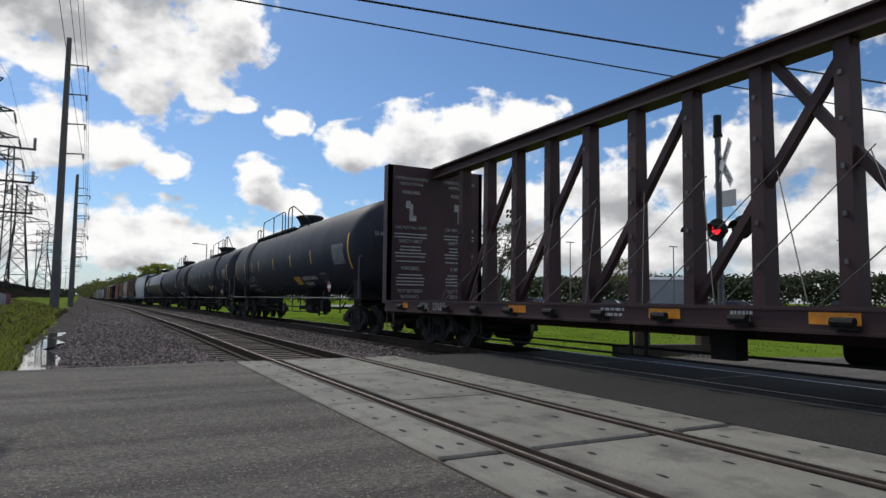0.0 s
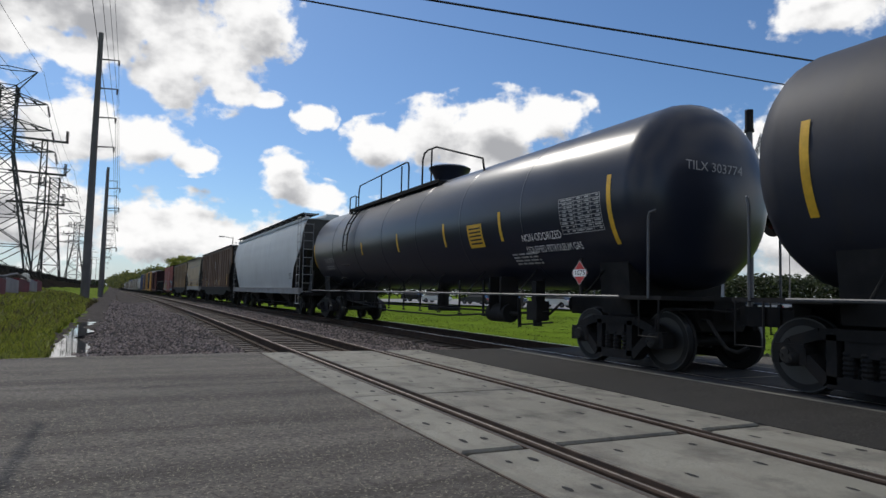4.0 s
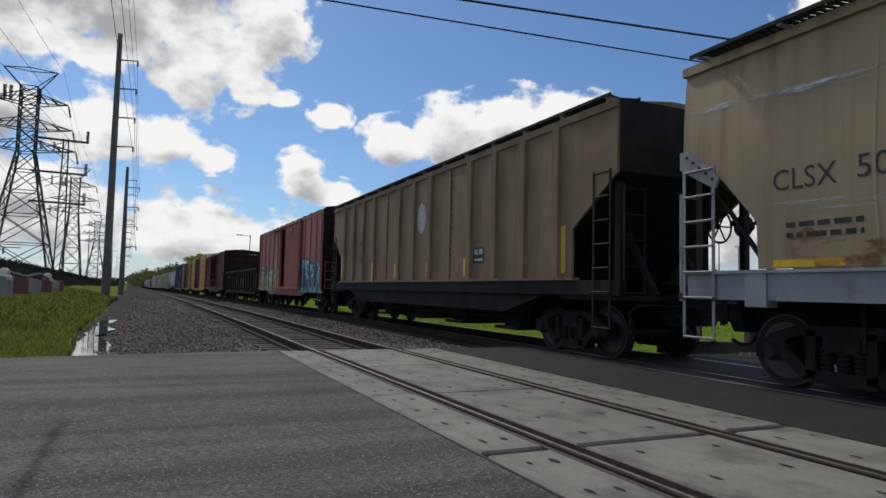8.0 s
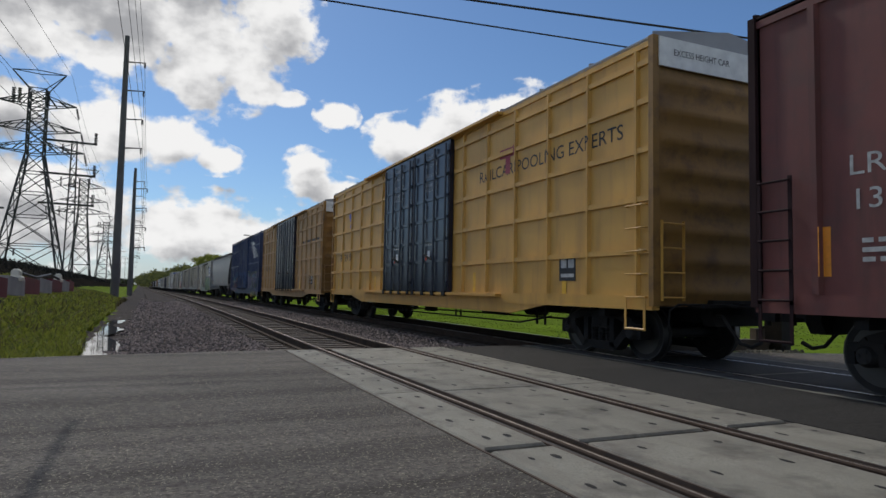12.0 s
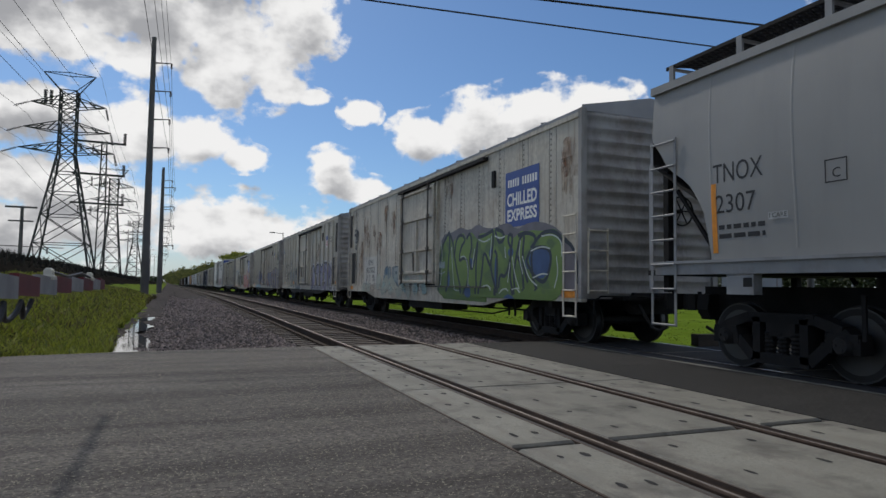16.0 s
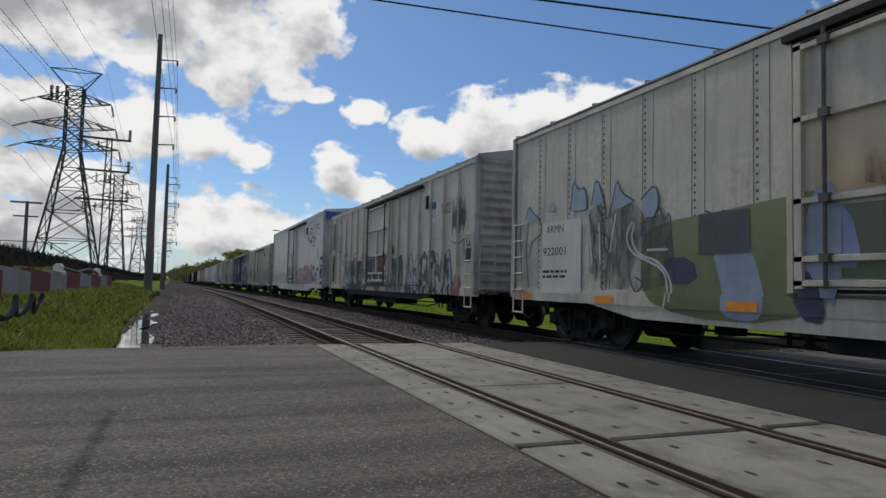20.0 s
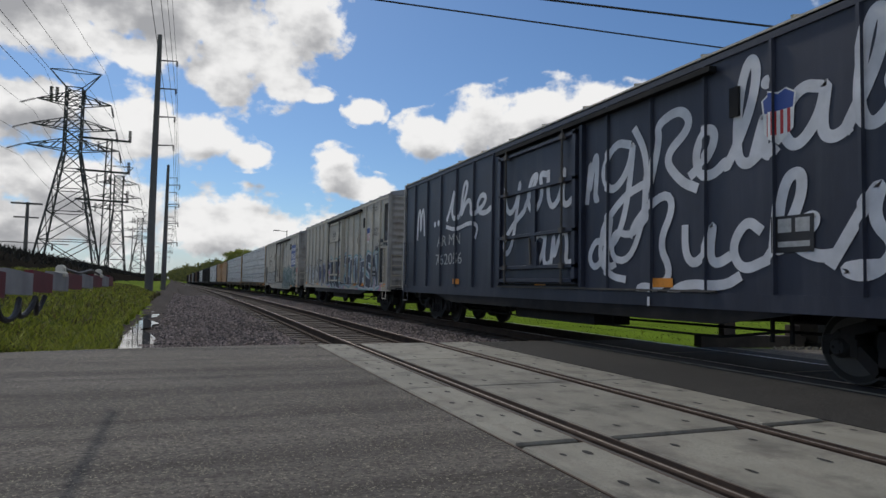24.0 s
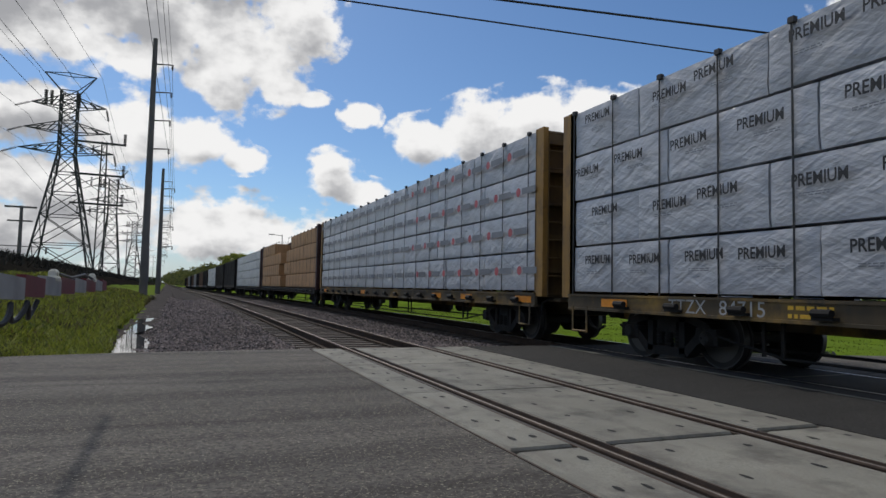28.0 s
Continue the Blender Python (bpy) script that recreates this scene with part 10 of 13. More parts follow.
    fl.paint("graffiti", [([rounded([(7.6, 0.7), (7.6, 1.3), (6.3, 1.5), (5.2, 1.9), (5.2, 0.7)], 1)], fade((0.38, 0.17, 0.05), (0.3, 0.03, 0.09), 0.7, 1.5)),
                          ([arrow], spray(0.3, 0.42, 0.16)), ([arch], fade((0.36, 0.3, 0.03), (0.62, 0.35, 0.03), 0.8, 1.9)), ([heart], fade((0.4, 0.03, 0.13), (0.2, 0.02, 0.07), 0.8, 1.7)),
                          ([[(6.57, 0.72), (6.57, 1.16), (6.4, 1.3), (6.2, 1.1), (5.9, 1.2), (5.9, 0.72)]], spray(0.06, 0.17, 0.55)), ([[(6.3, 1.2), (6.1, 1.95), (5.7, 1.95), (5.8, 1.2)]], spray(0.06, 0.4, 0.16)),
                          (stroke(arch, 0.035, True) + stroke(heart, 0.035, True) + stroke(arrow, 0.025, True) + stroke([(6.3, 0.8), (6.13, 1.44), (5.9, 1.95)], 0.04), spray(0.62, 0.62, 0.56)),
                          ([[(7.25 + 0.14 * math.cos(t * 0.3142), 2.06 + 0.22 * math.sin(t * 0.3142)) for t in range(20)]], fade((0.3, 0.42, 0.1), (0.6, 0.5, 0.08), 1.9, 2.2, (0.5, 0.08, 0.12))), ([[(7.43 + 0.08 * math.cos(t * 0.3142), 2.0 + 0.13 * math.sin(t * 0.3142)) for t in range(20)]], spray(0.2, 0.42, 0.65))], "yellow, magenta, green and blue outlined graffiti letter")
    fl.paint("stencil_ground", [([rect(6.68, 7.1, 1.85, 2.48), rect(5.4, 6.2, 1.85, 2.48)], M_INK)], "black patches under the mark")
    fl.text("W R", 6.95, 2.32, 0.22, M_WHITE)
    fl.text("W K", 6.1, 2.3, 0.22, M_WHITE)
    fl.text("83", 6.85, 1.99, 0.22, M_WHITE)
    fl.text("86", 6.15, 1.98, 0.22, M_WHITE)
    tag_line(fl, -3.6, -1.2, 1.55, 1.95, M_WORN_WHITE, 8, 0.03, 11)
    couple(ob, 176.3, 192.95)


red_boxcar()


def black_gondola():
    ob, fl = gondola("sooty black ribbed gondola with orange reflectors", 8.45, M_GOND, steps(-8.0, 8.0, 14))
    for y in (-5.3, -1.9, 1.4, 4.8):
        fl.marker(y, 0.88, 0.5, 0.11, M_ORANGE)
    fl.marker(-8.2, 1.55, 0.12, 0.9, M_ORANGE)
    fl.marker(8.2, 1.55, 0.12, 0.9, M_ORANGE)
    fl.paint("outline", [([rect(-5.25, -4.75, 1.3, 1.33), rect(-5.25, -4.75, 1.77, 1.8), rect(-5.25, -5.22, 1.3, 1.8), rect(-4.78, -4.75, 1.3, 1.8)], M_RUSTSPOT)], "faded orange chalk square")
    tag_line(fl, -3.0, -0.6, 1.3, 1.9, M_WORN_WHITE, 14, 0.022, 12)
    tag_line(fl, 0.4, 2.2, 1.3, 2.0, M_WORN_WHITE, 15, 0.02, 10)
    fl.bars(6.7, 2.05, 0.9, 0.26, 1, M_WORN_WHITE, 16)
    fl.bars(6.7, 1.6, 0.8, 0.26, 1, M_RUSTSPOT, 17)
    fl.bars(-6.2, 1.11, 0.3, 0.1, 1, M_WORN_WHITE, 18)
    couple(ob, 194.3, 211.2)


black_gondola()


def maroon_boxcar():
    half, z0, z1 = 8.4, 1.06, 4.56
    posts = [-7.22, -6.23, -5.31, -4.36, -3.47, 3.77, 4.68, 5.55, 6.48, 7.6]
    ob = boxcar("boxcar", "brown-red boxcar with closed double doors and scrawled tags", half, z1, 4.7, M_MAROON, posts, z0=z0, end=M_MAROON_SHADED, top=M_MAROON_SHADED, post_w=0.14, proud=0.06, ribs=6, end_deep=0.05)
    fl = Flank(ob, -1.55, [(y - 0.06, y + 0.06) for y in posts], 0.06)
    for y0, y1 in ((-2.65, -0.12), (-0.08, 2.45)):
        d = part("door", Shape().box(-1.66, -1.56, y0, y1, z0 + 0.12, z1 - 0.2), M_MAROON, ob, "wide plug door")
        # Dark backing plate: the shaded gap round each leaf is only its colour.
        part("door_gap", Shape().box(-1.6, -1.556, y0 - 0.09, y1 + 0.09, z0 + 0.08, z1 - 0.17), M_HOLE, d, "dark plate as shadow gap round the door")
        for q in (0.06, 0.3, 0.5, 0.72, 0.94):
            y = y0 + (y1 - y0) * q
            part("locking_rod", Shape().rod((-1.7, y, z0 + 0.16), (-1.7, y, z1 - 0.26), 0.032, 6), M_MAROON_SHADED, d)
        for z in (z0 + 0.22, z0 + 1.3, z1 - 0.55):
            part("door_bar", Shape().box(-1.69, -1.66, y0 + 0.05, y1 - 0.05, z, z + 0.09), M_MAROON, d)
        part("door_handle", Shape().bar((-1.73, (y0 + y1) / 2 + 0.4, 1.95), (-1.73, (y0 + y1) / 2 - 0.2, 1.75), 0.03, 0.06), M_BLACK, d)
        part("crank_plate", Shape().rod((-1.72, (y0 + y1) / 2 - 0.3, 1.72), (-1.66, (y0 + y1) / 2 - 0.3, 1.72), 0.12, 10), M_BLACK, d)
    for z in (z0 - 0.0, z1 - 0.16):
        part("door_track", Shape().box(-1.72, -1.55, -5.2, 5.0, z, z + 0.07), M_MAROON, ob)
    ladders(ob, half, 1.0, 2.5, M_MAROON_SHADED, x=-1.64)
    fl.text("LRS", 6.95, 2.5, 0.22, M_WORN_WHITE, 0.55)
    fl.text("137", 6.95, 2.13, 0.22, M_WORN_WHITE, 0.48)
    fl.text("90", 6.1, 2.13, 0.22, M_WORN_WHITE, 0.38)
    part("lettering", text_mesh("LRS 13790", 0.12, M_WORN_WHITE, 0.7), parent=ob, at=front_end(1.0, -half - 0.09, 4.3), label="white stencilled mark")
    for y, z, h in ((7.5, 1.6, 0.55), (4.75, 1.45, 0.42), (2.1, 1.65, 0.5), (-7.25, 1.6, 0.85)):
        fl.marker(y, z, 0.11, h, M_ORANGE)
    fl.bars(6.6, 1.6, 1.0, 0.3, 3, M_WORN_WHITE, 21)
    fl.bars(-6.85, 1.6, 0.5, 0.7, 6, M_STENCIL_Y, 22)
    tag_line(fl, 4.72, 5.42, 1.8, 2.05, M_WORN_WHITE, 31, 0.022, 9)
    tag_line(fl, 4.75, 5.4, 2.08, 2.32, M_WORN_WHITE, 35, 0.022, 9)
    tag_line(fl, 2.95, 3.4, 1.45, 1.75, M_CHALK, 32, 0.018, 9)
    scrawl = [[(-3.63, 1.28), (-3.72, 1.95), (-4.03, 1.98), (-3.94, 1.58), (-4.43, 1.87), (-4.34, 1.28)], [(-4.80, 2.04), (-5.24, 2.04)], [(-5.01, 2.03), (-4.95, 1.56)], [(-5.50, 1.55), (-5.98, 1.54), (-6.01, 1.78), (-5.58, 1.80), (-5.53, 1.56)], [(-4.90, 1.47), (-5.34, 1.28)], [(-5.67, 1.36), (-6.13, 1.40)], [(-7.41, 2.09), (-7.47, 1.89)], [(-7.35, 1.86), (-7.53, 1.81), (-7.37, 1.70), (-7.53, 1.62)], [(-7.37, 1.58), (-7.53, 1.58), (-7.53, 1.46), (-7.38, 1.46), (-7.37, 1.58)], [(-7.39, 1.39), (-7.53, 1.38), (-7.51, 1.15), (-7.38, 1.19)], [(-7.82, 1.79), (-7.99, 1.75), (-7.82, 1.64), (-8.02, 1.60), (-7.84, 1.49)], [(-2.96, 1.28), (-3.06, 1.71), (-3.36, 1.60)], [(-3.83, 1.69), (-4.24, 1.58), (-4.04, 1.38)]]
    fl.paint("graffiti_tag", [(sum((stroke(rounded(q, 1, False), 0.022) for q in scrawl), []), M_CHALK)], "faint white scrawls")
    dfl = Flank(ob, -1.665)
    for a, b, c, d, sd in ((1.6, 2.3, 2.6, 3.2, 41), (-2.2, -1.2, 1.5, 2.3, 42), (0.5, 1.7, 1.3, 2.2, 43)):
        tag_line(dfl, a, b, c, d, M_CHALK, sd, 0.02, 9)
    dfl.bars(1.6, 3.8, 0.7, 0.3, 3, M_WORN_WHITE, 44)
    wave = rounded([(2.1, 0.95), (2.2, 1.9), (1.6, 2.3), (0.9, 2.0), (0.1, 2.35), (-0.6, 2.0), (-1.4, 2.5), (-2.0, 2.05), (-2.7, 2.45), (-2.9, 1.1)], 2, False)
    dfl.paint("graffiti", [([wave + [(-2.6, 1.0), (1.8, 1.0)]], M_SOOT), (stroke(wave, 0.03), M_CHALK)], "sooty fill under a white wavy outline")
    data_box(fl, 4.11, 1.42, 0.26, 0.15)
    fl.paint("patch", [([rect(3.8, 4.47, 1.57, 1.99)], M_INK)], "black repainted patch")
    fl.paint("patch", [([rect(4.77, 5.3, 1.39, 1.69)], spray(0.06, 0.062, 0.07))], "dark grey repainted patch")
    fl.paint("patch", [([rounded([(3.13, 1.1), (3.13, 1.55), (3.3, 1.72), (3.5, 1.7), (3.62, 1.1)], 1)], M_PALEWEAR)], "pale worn patch")
    couple(ob, 212.8, 229.6)


maroon_boxcar()


def grid_boxcar(label, half, z1, side, end, door_mat, posts, rows, doors, roof_mat=None, proud=0.06):
    """A tall boxcar braced outside by posts and rails in a grid."""
    z0 = 1.02
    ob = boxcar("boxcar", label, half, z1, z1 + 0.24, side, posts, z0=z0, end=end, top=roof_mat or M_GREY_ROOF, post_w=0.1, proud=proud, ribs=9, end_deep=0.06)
    lo, hi = min(a for a, b in doors), max(b for a, b in doors)
    for z in rows:
        for a, b in ((-half, lo - 0.06), (hi + 0.06, half)):
            part("side_rail", Shape().box(-1.55 - proud * 0.8, -1.55, a, b, z - 0.045, z + 0.045), side, ob)
    for y0, y1 in doors:
        d = part("door", Shape().box(-1.68, -1.57, y0 + 0.02, y1 - 0.02, z0 + 0.04, z1 - 0.12), door_mat, ob, "tall plug door")
        for q in (0.07, 0.36, 0.64, 0.93):
            y = y0 + (y1 - y0) * q
            part("locking_rod", Shape().rod((-1.73, y, z0 + 0.02), (-1.73, y, z1 - 0.2), 0.03, 6), door_mat, d)
            part("roller", Shape().box(-1.76, -1.68, y - 0.08, y + 0.08, z0 - 0.06, z0 + 0.07), M_BLACK, d)
        for i in range(7):
            z = z0 + 0.25 + (z1 - z0 - 0.7) * i / 6
            part("door_bar", Shape().box(-1.71, -1.68, y0 + 0.06, y1 - 0.06, z, z + 0.07), door_mat, d)
        part("door_handle", Shape().bar((-1.76, (y0 + y1) / 2 - 0.3, 1.9), (-1.76, (y0 + y1) / 2 + 0.25, 2.05), 0.03, 0.05), M_BLACK, d)
    for z in (z0 - 0.03, z1 - 0.1):
        part("door_track", Shape().box(-1.73, -1.55, lo - 2.5, hi + 2.3, z, z + 0.06), side, ob)
    ladders(ob, half, 1.0, 2.5, side, x=-1.64, stile=0.05 if side is M_BLUE_CAR else 0.0)
    fl = Flank(ob, -1.55, [(y - 0.05, y + 0.05) for y in posts], proud)
    return ob, fl


def yellow_boxcars():
    for front, rear, side, lbl in ((231.4, 250.4, M_YELLOW_CAR, "tall ochre yellow boxcar with glossy navy doors"), (252.2, 269.1, M_TAN_CAR, "tall faded tan yellow boxcar with dark doors")):
        half = (rear - front) / 2
        posts = steps(-half + 0.35, -3.0, 6) + steps(3.1, half - 0.35, 6)
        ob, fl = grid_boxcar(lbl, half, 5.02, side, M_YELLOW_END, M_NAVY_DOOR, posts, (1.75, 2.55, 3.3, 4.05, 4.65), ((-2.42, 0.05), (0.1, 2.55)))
        part("end_band", Shape().box(-1.5, 1.5, -half - 0.075, -half - 0.045, 4.55, 5.0), M_WHITE, ob, "white band on the end")
        part("lettering", text_mesh("EXCESS HEIGHT CAR", 0.1, M_INK, 1.15), parent=ob, at=front_end(-0.65, -half - 0.08, 4.78), label="dark stencilled warning")
        fl.text("64 29 18" if side is M_YELLOW_CAR else "64 27 31", half - 2.0, 2.28, 0.26, M_INK, 1.7)
        if side is M_YELLOW_CAR:
            fl.text("RAILCAR POOLING EXPERTS", -6.3, 3.68, 0.25, M_INK, 5.0)
            fl.paint("emblem", [([rect(-5.45, -4.75, 3.95, 4.15), rect(-5.2, -5.0, 3.6, 3.98)], spray(0.3, 0.03, 0.05))], "dark red emblem")
            fl.paint("scuff", [(blobs(random.Random(2), 4, 6.7, 7.1, 3.4, 3.9, 0.05, 0.16), spray(0.12, 0.12, 0.5))], "blue paint scuff")
        else:
            fl.bars(-6.0, 3.4, 4.0, 0.26, 1, M_INK, 1)
        dfl = Flank(ob, -1.685)
        for y in (-1.15, 1.3):
            for k, w in enumerate(("CLOSE AND LOCK", "BOTH DOORS BEFORE", "MOVING CAR")):
                dfl.text(w, y, 4.68 - 0.13 * k, 0.085, M_WORN_WHITE, 0.95)
            for k, w in enumerate(("CIERRE Y PONGA", "EL SEGURO EN AMBAS", "PUERTAS ANTES DE", "MOVER EL CARRO")):
                dfl.text(w, y, 4.16 - 0.13 * k, 0.085, M_WORN_WHITE, 0.95)
            dfl.paint("label", [([rect(y - 0.1, y + 0.08, 1.95, 2.15)], M_WHITE), ([rect(y + 0.12, y + 0.26, 1.85, 2.0)], spray(0.5, 0.06, 0.03))], "small white and red labels")
            dfl.bars(y, 2.35, 0.5, 0.2, 2, M_WORN_WHITE, 4)
        for y in (-3.6, -7.2, 3.8, half - 1.0):
            fl.marker(y, 1.3, 0.13, 0.45, M_YELLOW)
        data_box(fl, -half + 2.2, 1.52, 0.5, 0.42)
        couple(ob, front, rear)


yellow_boxcars()


def blue_boxcar():
    half = 8.25
    posts = steps(-half + 0.65, -2.9, 8) + steps(2.84, half - 0.65, 8)
    ob, fl = grid_boxcar("dark blue boxcar covered in orange and teal graffiti", half, 5.1, M_BLUE_CAR, M_BLUE_CAR, M_BLUE_CAR, posts, (1.65, 2.95, 4.25), ((-2.7, -0.3), (-0.25, 2.0)))
    for y, z, w in ((7.1, 2.72, "NS"), (7.1, 2.28, "473"), (6.52, 2.27, "505")):
        fl.paint("mark", [([rect(y - 0.29, y + 0.29, z - 0.17, z + 0.17)], M_WHITE), (text_polys(w, y, z, 0.22, 0.5 if len(w) > 2 else 0.36, 0.006), M_INK)], "dark mark on a white patch")
    fl.paint("blue_fill", [([rounded([(1.9, 0.8), (7.0, 0.8), (6.7, 1.7), (6.0, 2.2), (5.3, 2.0), (4.4, 2.5), (3.6, 2.2), (2.9, 2.55), (1.9, 2.3)], 1)], fade((0.12, 0.3, 0.4), (0.07, 0.2, 0.38), 0.8, 2.3, (0.2, 0.42, 0.48)))], "pale blue sprayed ground")
    graffiti(fl, 2.1, 4.9, 0.72, 2.0, 3, 0.26, fade((0.5, 0.1, 0.07), (0.6, 0.28, 0.1), 0.8, 1.9), spray(0.02, 0.02, 0.04), None, None, None, 21, label="large orange graffiti letters", shadow=spray(0.12, 0.4, 0.46))
    peak = [(6.19, 0.72), (6.18, 1.06), (6.0, 1.4), (5.78, 1.76), (5.63, 1.8), (5.48, 1.69), (5.37, 1.12), (5.05, 0.75), (5.45, 0.72), (5.7, 1.12), (5.89, 0.75)]
    ice = rounded([(6.3, 0.74), (6.25, 2.1), (5.95, 1.75), (5.6, 2.1), (5.2, 1.9), (4.9, 1.2), (4.9, 0.74)], 1, k=0.15)
    fl.paint("graffiti", [([ice], fade((0.14, 0.4, 0.46), (0.22, 0.5, 0.56), 0.8, 2.0)), ([rounded(peak, 1, k=0.12)], fade((0.55, 0.1, 0.06), (0.68, 0.4, 0.14), 0.8, 1.8)), (stroke(rounded(peak, 1, k=0.12), 0.05, True), spray(0.02, 0.02, 0.04))], "orange peaked graffiti letter on pale blue")
    fl.text("LD LMT\nLT WT", 7.3, 1.4, 0.1, M_WORN_WHITE, 0.4)
    fl.text("218000\n88000", 6.35, 1.4, 0.1, M_WORN_WHITE, 0.42)
    fl.paint("patch", [([rect(6.9, 7.35, 0.98, 1.2)], M_ORANGE), (text_polys("ABE", 7.15, 1.0, 0.34, 0.5), M_WORN_WHITE)], "orange patch with scratched letters")
    tag_line(fl, 7.75, 8.2, 2.75, 3.3, spray(0.3, 0.4, 0.55), 301, 0.025, 7)
    for y, z, w, h in ((3.5, 2.85, 0.3, 0.24), (3.3, 2.6, 0.25, 0.2), (2.6, 2.8, 0.3, 0.5), (2.2, 2.7, 0.2, 0.55), (3.35, 1.3, 0.28, 0.28)):
        fl.paint("paper_label", [([rect(y - w / 2, y + w / 2, z - h / 2, z + h / 2)], M_WHITE)], "torn white paper label")
    dfl = Flank(ob, -1.685)
    dfl.paint("blue_fill", [([rect(-2.6, 1.95, 1.0, 2.38), rect(0.55, 1.2, 2.7, 3.05)], fade((0.03, 0.1, 0.3), (0.03, 0.11, 0.32), 1.0, 2.4)), ([rect(0.4, 1.3, 1.3, 1.75)], M_INK)], "bright blue repainted fields")
    dfl.text("CLOSE AND LOCK DOORS BEFORE MOVING CAR", 0.2, 2.5, 0.075, M_WORN_WHITE, 2.0)
    dfl.bars(0.0, 2.9, 0.8, 0.1, 1, M_WORN_WHITE, 5)
    graffiti(dfl, -0.9, 0.1, 1.15, 1.65, 3, 0.14, fade((0.3, 0.28, 0.36), (0.34, 0.3, 0.36), 1.1, 1.6), spray(0.02, 0.02, 0.03), spray(0.3, 0.33, 0.1), None, None, 23)
    fl.paint("graffiti_ground", [(blobs(random.Random(25), 9, -7.6, -2.9, 0.9, 1.9, 0.3, 0.5), fade((0.5, 0.28, 0.04), (0.4, 0.16, 0.06), 0.8, 2.0, (0.06, 0.35, 0.4)))], "orange and teal sprayed ground")
    graffiti(fl, -8.1, -2.6, 0.72, 2.25, 4, 0.26, fade((0.25, 0.21, 0.28), (0.32, 0.27, 0.35), 0.8, 2.2), spray(0.02, 0.02, 0.03), spray(0.35, 0.4, 0.08), None, spray(0.06, 0.35, 0.4), 24, label="lilac graffiti letters with green edges")
    fl.paint("graffiti_slash", [([[(-4.0, 4.6), (-5.6, 4.6), (-7.4, 3.4), (-5.6, 3.3)]], M_WHITE)], "broad white wedge")
    for y in (6.9, 1.0, -6.0):
        fl.marker(y, 0.98, 0.4, 0.13, M_ORANGE)
    couple(ob, 270.8, 287.3)


blue_boxcar()


